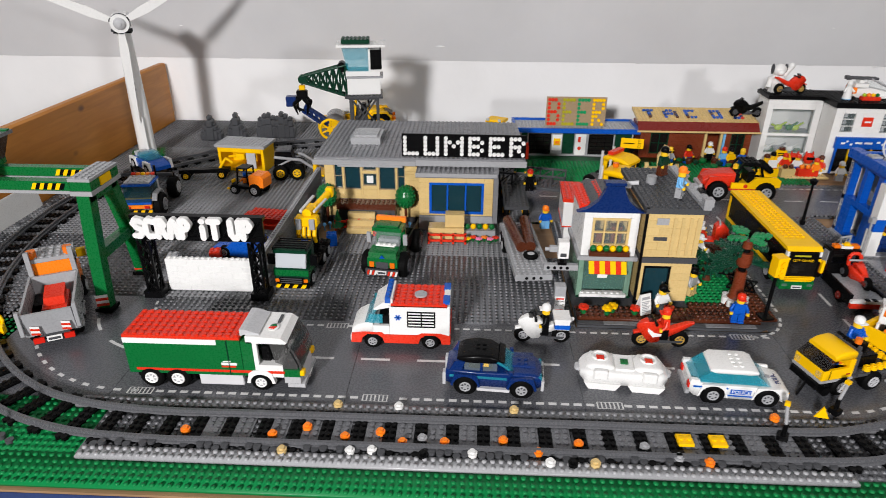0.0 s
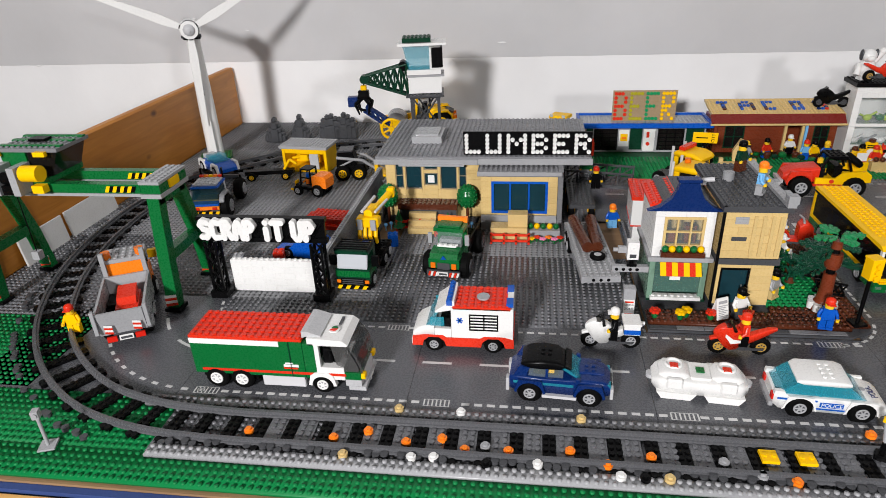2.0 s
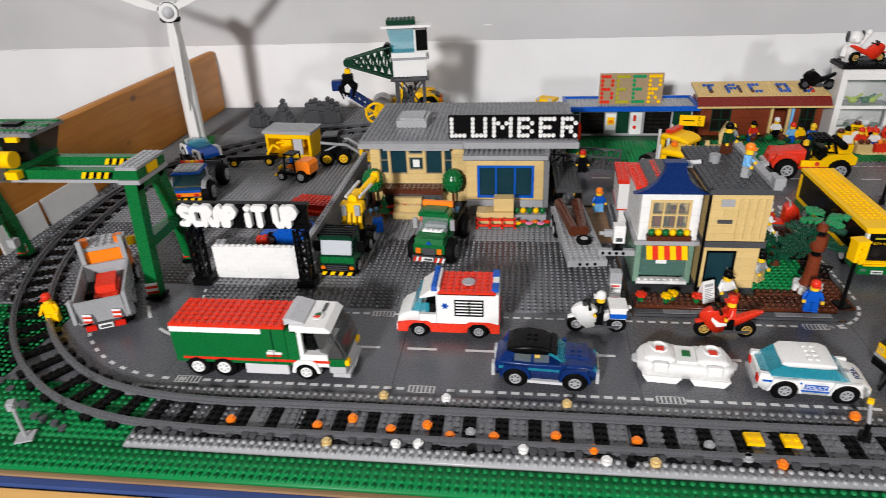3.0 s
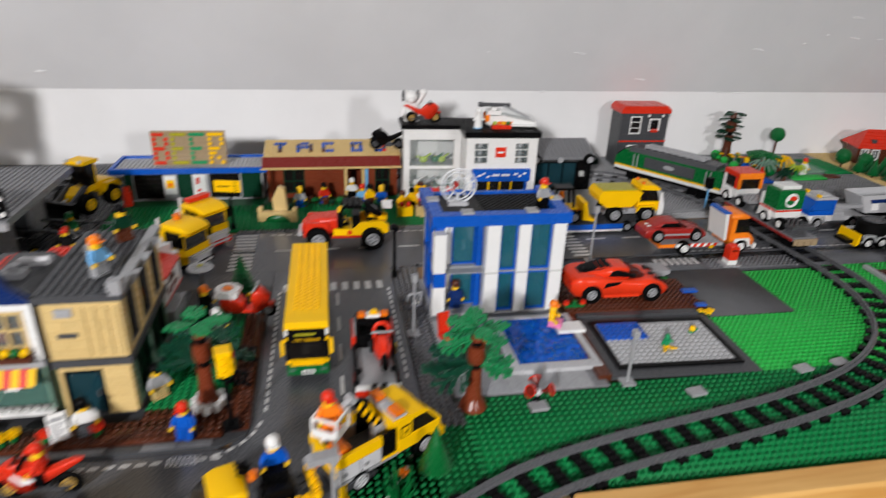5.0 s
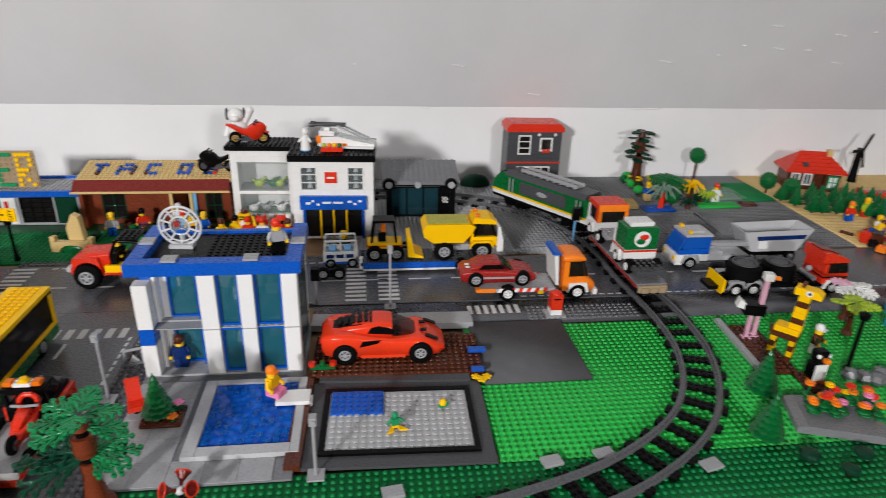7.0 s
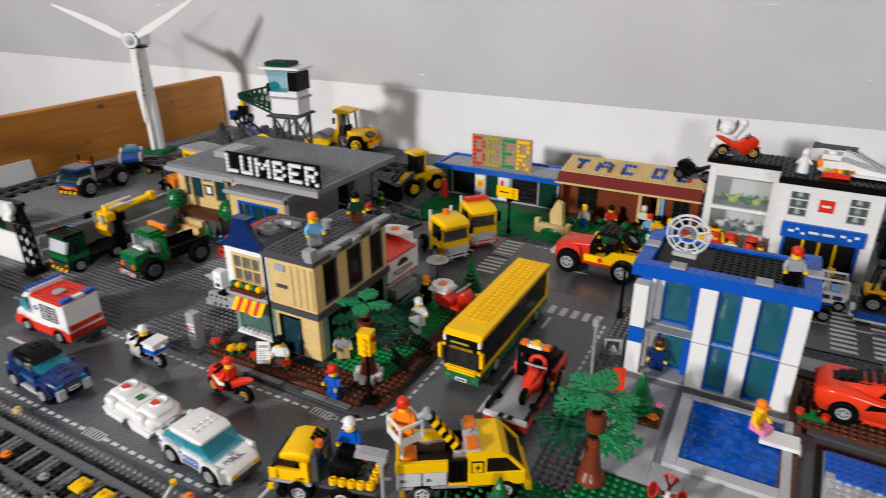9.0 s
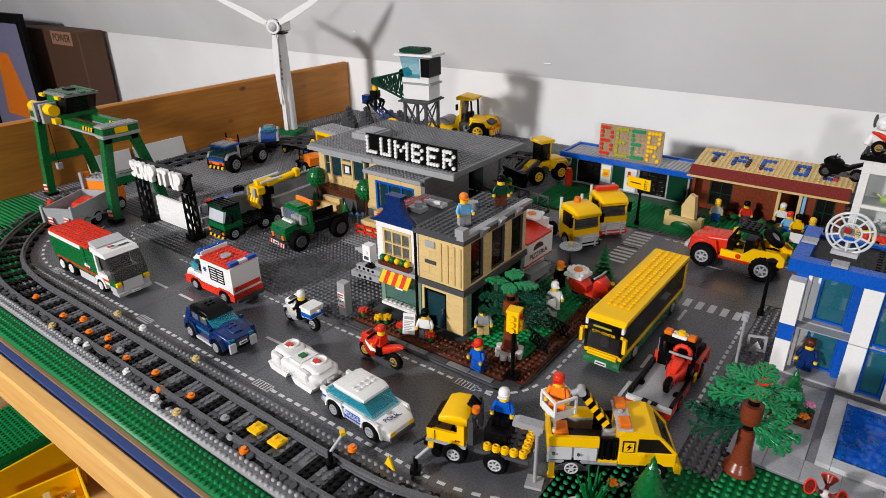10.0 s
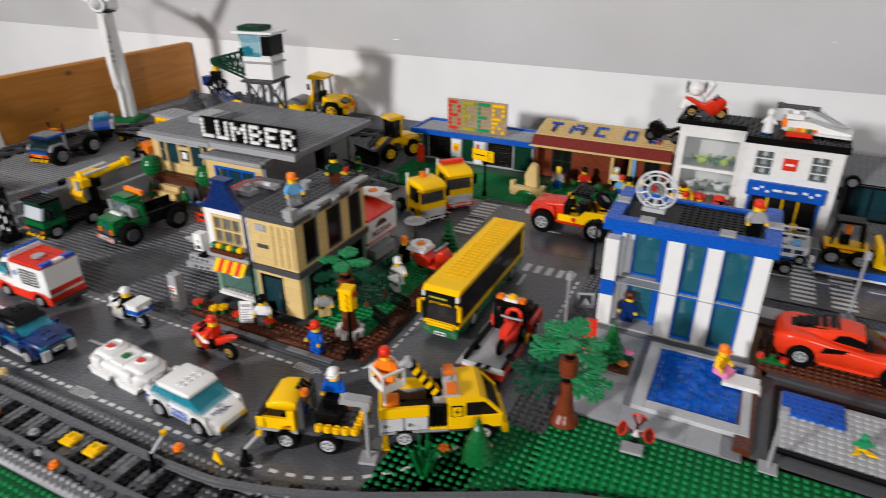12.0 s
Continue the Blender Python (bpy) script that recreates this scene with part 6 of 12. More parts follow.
# police car
v = thing("police_car", "white police car with blue stripes and aqua glass", "police car", 0.800, 1.000, -4, 0.0002)
resize(v, 0.88)
part("body", Geo().loft([(-58, 21, 13, 26, 2), (-52, 23.6, 9, 27, 2), (-20, 24, 8, 26, 1.5), (20, 24, 8, 26, 1.5), (36, 23.6, 8, 26.6, 3), (52, 22, 8, 23.6, 4), (58, 20, 9, 19, 4)]), WHITE, v, "white body")
for u in (-31, 32):
    for s in (-1, 1):
        a, b = min(s * 22.5, s * 26), max(s * 22.5, s * 26)
        part("wheel_arch", Geo().prism([(u + 18, 9)] + [(u + 15 * math.cos(math.pi * k / 10), 11 + 14.6 * math.sin(math.pi * k / 10)) for k in range(11)] + [(u - 18, 9), (u - 13, 27), (u + 13, 27)], a, b, "y"), WHITE, v)
part("roof", Geo().loft([(-37, 19, 42, 44, 1.5), (-31, 22, 42, 47, 2.4), (10, 22, 42, 47.6, 2.4), (18, 20, 41.6, 45, 1.5)]), WHITE, v, "white flat roof")
part("cabin_floor", Geo().box(-46, 26, -19, 19, 26.2, 27), DGREY, v)
part("seat", Geo().box(-20, -8, -15, 15, 27.2, 38, 1), BLACK, v)
part("driver", Geo().cyl((-4, 9), 4.6, 27.2, 39, n=14).box(-8, 0, 3, 15, 27.2, 33), YELLOW, v, "yellow headed toy driver")
part("windscreen", Geo().prism([(13, 41.8), (16, 42.4), (36, 26.4), (32, 26.4)], -20.5, 20.5, "y"), AQUA, v, "aqua windscreen")
part("rear_window", Geo().prism([(-36, 42.6), (-33, 42), (-50, 27), (-55, 27)], -20.5, 20.5, "y"), AQUA, v, "aqua rear window")
for s in (-1, 1):
    y0, y1 = (19.6, 20.4) if s > 0 else (-20.4, -19.6)
    part("side_window", Geo().prism([(-50, 26.6), (32, 26.6), (15, 41.8), (-36, 41.8)], y0, y1, "y"), AQUA, v, "aqua side window")
    part("pillar", Geo().box(-12, -9, min(s * 18.4, s * 20.9), max(s * 18.4, s * 20.9), 26.4, 42), AQUA, v)
    part("fin", Geo().prism([(-59, 26), (-46, 26), (-48, 31), (-58, 31.6)], min(s * 18, s * 23), max(s * 18, s * 23), "y"), WHITE, v)
    part("stripe", Geo().box(-55, -14, min(s * 23.9, s * 24.6), max(s * 23.9, s * 24.6), 21.4, 23.6, 0.05), BLUE, v)
    part("stripe", Geo().box(-14, 17, min(s * 23.9, s * 24.6), max(s * 23.9, s * 24.6), 11.6, 13.4, 0.05), BLUE, v)
    part("door_panel", Geo().box(-11, 13, min(s * 24.1, s * 24.8), max(s * 24.1, s * 24.8), 15.4, 21.6, 0.05), BLUE, v)
    part("tail_light", Geo().box(-60, -57, s * 17 - 3.6, s * 17 + 3.6, 17, 25), TRED, v)
    part("headlight", Geo().box(54, 58.6, s * 15 - 4, s * 15 + 4, 13, 18.4), YELLOW, v)
part("rear_bumper", Geo().box(-62, -57, -21, 21, 8, 14, 0.6), LGREY, v)
part("roof_studs", Geo().studs(-12, -16, 2, 4, 47.4, 8), WHITE, v)
lettering("POLICE", 0.0066, WHITE, v, Matrix.Translation((0.001, -0.02495, 0.0183)) @ Euler((radians(90), 0, 0)).to_matrix().to_4x4())
lettering("POLICE", 0.0095, NAVY, v, Matrix.Translation((0.0455, 0, 0.0258)) @ Euler((0, radians(8), radians(90))).to_matrix().to_4x4())
part("badge", Geo().cyl((37, 0), 3.4, 26.4, 27.4, n=14), LGREY, v)
part("chassis", Geo().box(-50, 50, -20, 20, 6.6, 9), DGREY, v)
part("bumper", Geo().box(56.6, 60, -20, 20, 7, 13), DGREY, v)
# solid black cylinder stands in for the shaded gap in the arch
for u in (-31, 32):
    part("wheel_well", Geo().cyl((u, 12), 14.4, -24.5, 24.5, "y", 20), BLACK, v)
axles(v, (-31, 32), 22.5, 12.5, 9.5)

# yellow tractor truck
v = thing("tractor_truck", "yellow toy truck with an open studded rear", "truck", 0.929, 1.025, 196, 0.0002)
part("chassis", Geo().box(-46, 48, -13, 13, 13, 20), DGREY, v)
part("bed", Geo().box(-50, 2, -20, 20, 20.2, 24).studs(-49, -20, 6, 5, 24), DGREY, v, "dark grey studded rear deck")
round_hollow = Geo().cyl((0, 0), 4, 0, 4.6, n=14).ring((0, 0, 5.2), 2.2, 0.9, "z", 12, 6).mesh("round_brick", YELLOW)
for u, w in ((-10, 17), (-18.5, 17), (-27, 17), (-35.5, 17), (-44, 16), (-45, 8), (-45, 0), (-45, -8), (-45, -16)):
    part("round_brick", round_hollow, None, v, "", pose(u / 1000, w / 1000, 0.0259))
part("sill", Geo().box(10, 51, -21, 21, 20.2, 23.4), LGREY, v, "light grey sill")
cab = part("cab", Geo().box(12, 50, 17, 20.5, 23.6, 36).box(12, 50, -20.5, -17, 23.6, 36).box(46.5, 50, -16.8, 16.8, 23.6, 36).box(12, 19, -20.5, 20.5, 36.2, 46).box(12, 15, -16.8, 16.8, 23.6, 36), YELLOW, v, "yellow cab with open side windows")
part("cab_roof", Geo().loft([(10, 18, 46.2, 53, 2), (16, 19.5, 46.2, 56, 3), (30, 19.5, 46.2, 55, 3), (38, 19, 46.2, 51, 2)]), YELLOW, cab, "rounded yellow cab roof")
part("windscreen", Geo().prism([(45, 36.2), (50, 36.2), (38, 46), (34, 46)], -20, 20, "y"), SMOKE, cab)
part("seat", Geo().box(20, 30, -12, 12, 23.6, 30), BLACK, cab)
part("door_seam", Geo().box(41, 41.8, 20.6, 20.9, 24, 35.6, 0.05), BLACK, cab)
for s in (-1, 1):
    part("lamp", Geo().box(50.2, 52, s * 15 - 3, s * 15 + 3, 27, 33), CLEARG, cab)
    part("handle", Geo().box(16, 21, min(s * 20.7, s * 21.6), max(s * 20.7, s * 21.6), 28, 29.4, 0.2), CARRED, cab)
    part("roll_post", Geo().box(4, 9, s * 15 - 2.5, s * 15 + 2.5, 24.2, 52).box(5, 8, s * 15 - 1.6, s * 15 + 1.6, 52.2, 58), DGREY, v)
part("roll_bar", Geo().box(4, 9, -12.3, 12.3, 47, 52).box(2, 3.7, -9, -4, 30, 46, 0.3), DGREY, v)
for w in (-8, -2.5, 3):
    part("work_lamp", Geo().tube((4, w, 55), (14, w, 62), 2.0, 8), BLACK, v)
part("amber_lamp", Geo().cyl((4, 9), 3.6, 58.2, 64, n=12), TORANGE, v)
part("driver_seat", Geo().box(-28, -4, -17, 11, 24.4, 39.6, 1).box(-26, -6, -18.5, -14.5, 39.8, 48, 1), BLACK, v, "black driver seat")
part("tank", Geo().cyl((40, 8), 5.6, 13, 21, "y", 14).box(37, 43, 14, 20, 14, 20), BLACK, v)
axles(v, (22, -19), 17, 12, 11, COURTG)
part("tow_bar", Geo().tube((50, 4, 16), (68, 12, 3), 1.4, 8), BLACK, v)
part("bumper", Geo().box(50.2, 54, -19, 19, 12, 20), BLACK, v)

# utility truck with bucket
v = thing("utility_truck", "yellow utility truck with a bucket arm", "truck", 1.032, 1.087, 32, 0.0002)
resize(v, 0.93)
part("chassis", Geo().box(-60, 58, -16, 16, 10, 19), DGREY, v)
part("skirt", Geo().box(-64.4, 4, -24.6, 24.6, 19.2, 22.4), LGREY, v, "light grey skirt")
part("bed", Geo().box(-64, 3.8, -19.7, 19.7, 22.6, 26), DGREY, v)
part("tail_board", Geo().box(-64, -60.4, -19.7, 19.7, 26.2, 48), YELLOW, v)
for s in (-1, 1):
    part("locker_case", Geo().box(-64, -15, min(s * 20, s * 23.6), max(s * 20, s * 23.6), 22.6, 40), LGREY, v)
    for u in (-62.6, -38.4):
        lk = part("locker", Geo().box(u, u + 22, min(s * 23.8, s * 25), max(s * 23.8, s * 25), 24, 39.4, 0.5), SILVER, v, "silver locker door")
        part("knob", Geo().cyl((u + 4, 32), 1.5, min(s * 25.1, s * 27), max(s * 25.1, s * 27), "y", 10), DGREY, lk)
    part("bed_rail", Geo().box(-64.4, -15, min(s * 19.8, s * 25), max(s * 19.8, s * 25), 40.2, 51), YELLOW, v, "yellow bed side")
    g = Geo().box(-14.8, 3.8, min(s * 20, s * 22.4), max(s * 20, s * 22.4), 22.6, 50)
    for k in range(3):
        g.cyl((-11 + k * 5.6, s * 23), 1.9, 26, 48, n=8)
    part("tool_rack", g, BLACK, v, "black tool rack")
    part("lower_rail", Geo().box(-14.8, 3.8, min(s * 22.6, s * 25), max(s * 22.6, s * 25), 22.6, 25.4), YELLOW, v)
    part("wheel_arch", Geo().prism([(-57, 16)] + [(-40 + 17 * math.cos(math.pi * (1 - k / 10)), 6 + 15.6 * math.sin(math.pi * (1 - k / 10))) for k in range(1, 10)] + [(-23, 16), (-26, 16)] + [(-40 + 14 * math.cos(math.pi * k / 10), 6 + 12.6 * math.sin(math.pi * k / 10)) for k in range(2, 9)] + [(-54, 16)], min(s * 17, s * 25.4), max(s * 17, s * 25.4), "y"), DGREY, v, "dark grey wheel arch")
cab = part("cab", Geo().box(4.2, 60, -24.6, 24.6, 20, 36.4, 1).box(4.2, 22, -24.6, 24.6, 36.6, 53.6), YELLOW, v, "yellow cab")
part("cab_roof", Geo().prism([(4.2, 53.8), (44, 53.8), (42, 57), (36, 60.5), (8, 60.5), (4.2, 58)], -24.6, 24.6, "y"), YELLOW, cab, "smooth yellow cab roof")
for s in (-1, 1):
    part("pillar", Geo().prism([(56, 36.6), (60.4, 36.6), (45.4, 53.6), (41, 53.6)], min(s * 21.4, s * 24.6), max(s * 21.4, s * 24.6), "y"), YELLOW, cab)
    part("side_window", Geo().prism([(22.4, 36.8), (55, 36.8), (40.4, 53.4), (22.4, 53.4)], min(s * 23.0, s * 23.8), max(s * 23.0, s * 23.8), "y"), SMOKE, cab)
    hz = part("hazard_sign", Geo().box(7, 19, min(s * 24.7, s * 25.4), max(s * 24.7, s * 25.4), 37, 51, 0.1), BLACK, cab)
    part("hazard_face", Geo().box(8.3, 17.7, min(s * 25.5, s * 25.9), max(s * 25.5, s * 25.9), 38.3, 49.7, 0.05), YELLOW, hz)
    part("bolt_print", Geo().prism([(14.2, 48.6), (10.6, 43.4), (13, 43.4), (11.4, 39.4), (15.8, 44.8), (13.4, 44.8)], min(s * 26.0, s * 26.3), max(s * 26.0, s * 26.3), "y"), BLACK, hz)
    part("handle", Geo().box(24, 30, min(s * 24.7, s * 25.8), max(s * 24.7, s * 25.8), 33, 34.6, 0.2), YELLOW, cab)
    part("beacon", Geo().box(3, 14, s * 15 - 7, s * 15 + 7, 63, 68.4, 0.8), TORANGE, cab, "orange beacon")
part("windscreen", Geo().prism([(54, 36.6), (58, 36.6), (43.4, 53.6), (39.6, 53.6)], -21.2, 21.2, "y"), SMOKE, cab, "smoky windscreen")
part("light_bar", Geo().box(1, 16, -23, 23, 60.7, 62.8, 0.3).studs(4, -8, 1, 2, 62.8, 8), COURTG, cab, "pale grey light bar")
part("driver", Geo().box(28, 36, -8, 8, 36.6, 46, 1).cyl((32, 0), 4.6, 46.2, 52, n=12), CARRED, cab)
part("bumper", Geo().prism([(60.2, 12), (66, 12), (66, 22), (60.2, 26)], -24.6, 24.6, "y"), YELLOW, v)
part("jack", Geo().box(-62, -56.6, -24.6, -20, 3, 19).box(-63, -55.6, -26, -19, 0.2, 2.8), YELLOW, v, "yellow jack foot")
part("post", Geo().box(-8, 4, -6, 6, 26.2, 44).cyl((-2, 0), 7, 44.2, 48, n=14), LGREY, v, "light grey turntable")
g = Geo()
d_ = Vector((-29, 0, 42)).normalized()
n_ = Vector((d_.z, 0, -d_.x))
for k in range(9):
    g.slot = k % 2
    a = Vector((-2, 0, 46)) + d_ * (5.4 * k)
    b = a + d_ * 5.4
    g.prism([(a.x - 4 * n_.x, a.z - 4 * n_.z), (a.x + 4 * n_.x + 2.4 * d_.x, a.z + 4 * n_.z + 2.4 * d_.z), (b.x + 4 * n_.x + 2.4 * d_.x, b.z + 4 * n_.z + 2.4 * d_.z), (b.x - 4 * n_.x, b.z - 4 * n_.z)], -4.6, 4.6, "y")
part("boom", g, [BLACK, YELLOW], v, "black and yellow striped boom")
part("boom_joint", Geo().cyl((-33, 90), 4.2, -5, 5, "y", 16).tube((-33, 0, 91), (-42, 0, 86), 3.2, 8), LGREY, v)
bk = part("bucket", Geo().box(-12, 12, -12, 12, 0, 2, 0.3).box(-12, 12, -12.6, -11, 2.2, 10, 0.3).box(-12.6, -11, -10.8, 10.8, 2.2, 10, 0.3), WHITE, v, "white basket", pose(-0.054, 0.002, 0.0615, 0, 0, 29))
for w in (-12, 12):
    part("basket_rail", Geo().box(-13, 13, w - 1.2, w + 1.2, 20, 23, 0.3), WHITE, bk)
    part("basket_rail", Geo().box(w - 1.2, w + 1.2, -10.6, 10.6, 20, 23, 0.3), WHITE, bk)
    for u in (-12, 12):
        part("basket_post", Geo().box(u - 1.3, u + 1.3, w - 1.3, w + 1.3, 2.2, 19.8), WHITE, bk)
part("hoop", Geo().tube((-58, -12, 26), (-58, -12, 55), 1.8, 8).tube((-58, -12, 55), (-58, -7, 60), 1.8, 8).tube((-58, 12, 26), (-58, 12, 55), 1.8, 8).tube((-58, 12, 55), (-58, 7, 60), 1.8, 8).tube((-58, -7, 60), (-58, 7, 60), 1.8, 8), WHITE, v, "white hoop behind the basket")
part("load", Geo().box(-58, -44, -16, 4, 26.2, 50, 1), ORANGE, v, "orange block on the bed")
part("basket_arm", Geo().tube((-54, 2, 54.2), (-54, 2, 61.4), 3.0, 8), LGREY, v)
axles(v, (-40, 40), 20, 13, 10, COURTG)

# yellow and green bus
v = thing("bus", "yellow and green city bus with tall dark windows", "bus", 0.9656, 1.3294, -90.4, 0.0002)
part("lower_body", Geo().box(-109, 108, -22.5, 22.5, 8, 21), GREEN, v, "green lower body")
part("belt", Geo().box(-109, 108, -23, 23, 21.2, 27), YELLOW, v, "yellow belt")
part("floor", Geo().box(-106, 104, -20, 20, 27.2, 28.4), DGREY, v)
for u in (-109, 99):
    for s in (-1, 1):
        part("pillar", Geo().box(u, u + 8, min(s * 20.2, s * 23), max(s * 20.2, s * 23), 27.2, 62), BLACK if u > 0 else YELLOW, v)
for u in (-44, 22):
    for s in (-1, 1):
        part("pillar", Geo().box(u, u + 3, min(s * 20, s * 20.9), max(s * 20, s * 20.9), 28.6, 62), BLACK, v)
for s in (-1, 1):
    part("side_glass", Geo().box(-100.7, 98.7, min(s * 21, s * 22.4), max(s * 21, s * 22.4), 27.3, 62, 0.1), SMOKE, v)
    part("cant_rail", Geo().box(-109, 104, min(s * 20.6, s * 23), max(s * 20.6, s * 23), 62.2, 65.6), BLACK, v, "black band below the roof")
g = Geo().box(-110, 82, -23.4, 23.4, 65.8, 71).studs(-108, -16, 23, 4, 71)
g.prism([(82.2, 65.8), (109, 65.8), (109, 67.6), (103, 71), (82.2, 71)], -23.4, 23.4, "y")
part("roof", g, YELLOW, v, "yellow studded roof with a smooth front")
ws_ = part("windscreen", Geo().box(106.6, 109.4, -19.8, 19.8, 28, 65, 0.4), SMOKE, v, "smoky windscreen")
part("front_pillar", Geo().box(107.2, 110, -23, -20, 27.2, 58), BLACK, ws_)
part("front_pillar", Geo().box(107.2, 110, 20, 23, 27.2, 58), BLACK, ws_)
for s in (-1, 1):
    part("corner_brick", Geo().box(104.2, 110, min(s * 20, s * 23.3), max(s * 20, s * 23.3), 58.3, 65.6), WHITE, v, "white corner brick")
    part("corner_brick", Geo().box(108, 110.6, min(s * 20, s * 23.3), max(s * 20, s * 23.3), 52, 56), YELLOW, v)
    part("mirror", Geo().box(109, 114, s * 26 - 2, s * 26 + 2, 36, 54).box(106, 110, min(s * 23.2, s * 25), max(s * 23.2, s * 25), 50, 53), YELLOW, v)
    part("headlight", Geo().box(110.4, 111.4, s * 17 - 3.4, s * 17 + 3.4, 13, 17), CLEARG, v)
part("rear_window", Geo().box(-110.6, -109.3, -19, 19, 32, 60, 0.2), SMOKE, v)
part("rear_wall", Geo().box(-109, -106.3, -19.9, 19.9, 27.3, 62), YELLOW, v)
part("front_panel", Geo().box(108.2, 110.2, -22.5, 22.5, 8, 20), GREEN, v)
part("grille", Geo().box(108.2, 111.6, -18, 18, 20.6, 23, 0.3).box(108.2, 110.8, -18, 18, 23.6, 26.4, 0.3), YELLOW, v, "yellow ribbed front grille")
db = part("destination_board", Geo().box(109.6, 110.4, -18, 18, 50, 64, 0.1), BLACK, v, "black destination board")
lettering("CITY CENTER", 0.0046, YELLOW, db, Matrix.Translation((0.11065, 0, 0.0528)) @ Euler((radians(90), 0, radians(90))).to_matrix().to_4x4())
part("plate_bar", Geo().box(110.5, 110.8, -13, 9, 58.6, 61, 0.05), OLIVE, db)
plated(v, 110.6, 0.8, 0, 9.5, 14, 5)
part("driver_seat", Geo().box(84, 94, 2, 14, 28.6, 42), LGREY, v)
part("fare_box", Geo().box(96, 101, -6, 2, 28.6, 40, 0.5), WHITE, v)
for k in range(6):
    for w in (-10, 10):
        part("seat", Geo().box(-94 + 28 * k, -82 + 28 * k, w - 6, w + 6, 28.6, 42), BLUE if k % 2 else DGREY, v)
axles(v, (-66, 64), 18.5, 12, 8.5)

# flatbed recovery truck with a red motorbike
v = thing("recovery_truck", "black and red recovery truck with a grey flatbed", "truck", 1.0388, 1.2467, 89.5, 0.0002)
part("chassis", Geo().box(-60, 46, -15, 15, 8, 15), BLACK, v)
part("bed", Geo().box(-70, 2, -20, 20, 15.2, 19), LGREY, v, "light grey flatbed")
part("bed_side", Geo().box(-70, 2, 20.3, 24, 10, 25), BLACK, v, "black bed side")
part("bed_side", Geo().box(-70, 2, -24, -20.3, 18.2, 22), BLACK, v, "black bed side")
part("bed_skirt", Geo().box(-70, -10, -24, -20.3, 8, 18), RED, v, "red bed skirt")
part("bed_edge", Geo().box(-76, -70.2, -24, 24, 16.5, 19.5, 0.5).box(-74, -70.2, -24, 24, 14, 16.3), WHITE, v, "white rear edge")
for u in (-6, 4):
    part("hinge", Geo().box(-76.6, -70.4, u - 3, u + 3, 19.6, 20.8, 0.3), BLACK, v)
part("rear_bumper", Geo().box(-75, -70.2, -24, 24, 7, 13.8), RED, v)
cab = part("cab", Geo().box(4, 52, -20, 20, 15.2, 34, 1.2).box(4, 8, -20, -16.5, 34.2, 52).box(4, 8, 16.5, 20, 34.2, 52).box(4, 8, -16.2, 16.2, 48, 52), BLACK, v, "black cab with an open rear frame")
part("cab_roof", Geo().loft([(3, 20, 52.2, 55, 1), (14, 21, 52.2, 56, 2), (24, 20, 52.2, 55, 1)]), BLACK, cab)
part("cab_glass", Geo().prism([(24, 34.3), (40, 34.3), (28, 52), (22, 52)], -18, 18, "y"), SMOKE, cab)
part("bonnet", Geo().loft([(30, 18, 34.2, 40, 3), (42, 17, 34.2, 39, 4), (52, 14, 34.2, 36, 2)]), DGREY, cab)
part("side_panel", Geo().box(8.3, 20, 20.2, 22, 30, 50, 0.4), LGREY, cab, "light grey side panel")
g = Geo()
for k in range(4):
    g.slot = k % 2
    g.box(5 + 2.6 * k, 7.5 + 2.6 * k, -8, 8, 56.2, 60, 0.2)
part("light_bar", g, [WHITE, LGREY], cab, "white ribbed light bar")
part("yellow_lamp", Geo().cyl((10, -1), 3.6, 60.2, 64, n=12).box(6, 14, -6, 4, 60.1, 61.4, 0.3), YELLOW, cab)
for s in (-1, 1):
    part("beacon", Geo().box(5, 15, s * 13 - 4.5, s * 13 + 4.5, 56.2, 61.5, 1.4), TORANGE, cab, "orange beacon")
    part("fender", Geo().prism([(14, 14)] + [(28 + 13 * math.cos(math.pi * (1 - k / 8)), 14 + 13 * math.sin(math.pi * (1 - k / 8))) for k in range(9)] + [(42, 14), (52, 14), (52, 30), (10, 30), (10, 14)], min(s * 20.3, s * 25), max(s * 20.3, s * 25), "y"), RED, cab, "red wheel arch")
part("fuel_can", Geo().box(-8, 1, -26.6, -24.3, 15, 25, 0.8), YELLOW, v, "yellow can on the bed side")
axles(v, (-44, 28), 20, 10, 9, DRED)
tk = thing("motorbike", "chunky red toy trike with a grey handle on a flatbed", "motorbike", 1.0475, 1.226, 270, 0.0196)
part("fairing", Geo().loft([(-20, 6, 6, 16, 2), (-10, 9.5, 5, 20, 3), (2, 10, 5, 19, 3), (12, 7, 7, 16, 3), (20, 4.5, 8, 13, 2)], 4), RED, tk)
part("tank", Geo().loft([(-12, 4, 20.2, 23, 1), (-4, 6, 19.6, 27, 2), (6, 5, 19.2, 24, 2), (13, 3, 16.4, 19, 1)], 3), RED, tk)
part("seat_back", Geo().tube((-14, -8, 18), (-17, -8, 30), 2.6, 8).tube((-14, 8, 18), (-17, 8, 30), 2.6, 8).tube((-17, -8, 30), (-18, -4, 34), 2.6, 8).tube((-17, 8, 30), (-18, 4, 34), 2.6, 8).tube((-18, -4, 34), (-18, 4, 34), 2.6, 8), RED, tk, "red curved back hoop")
part("handlebar", Geo().tube((-9, -12, 28), (-5, 0, 30), 1.5, 8).tube((-5, 0, 30), (-9, 12, 28), 1.5, 8), LGREY, tk, "grey curved handlebar")
part("fork", Geo().box(14, 26, -5, -3.6, 6, 11).box(14, 26, 3.6, 5, 6, 11), DRED, tk)
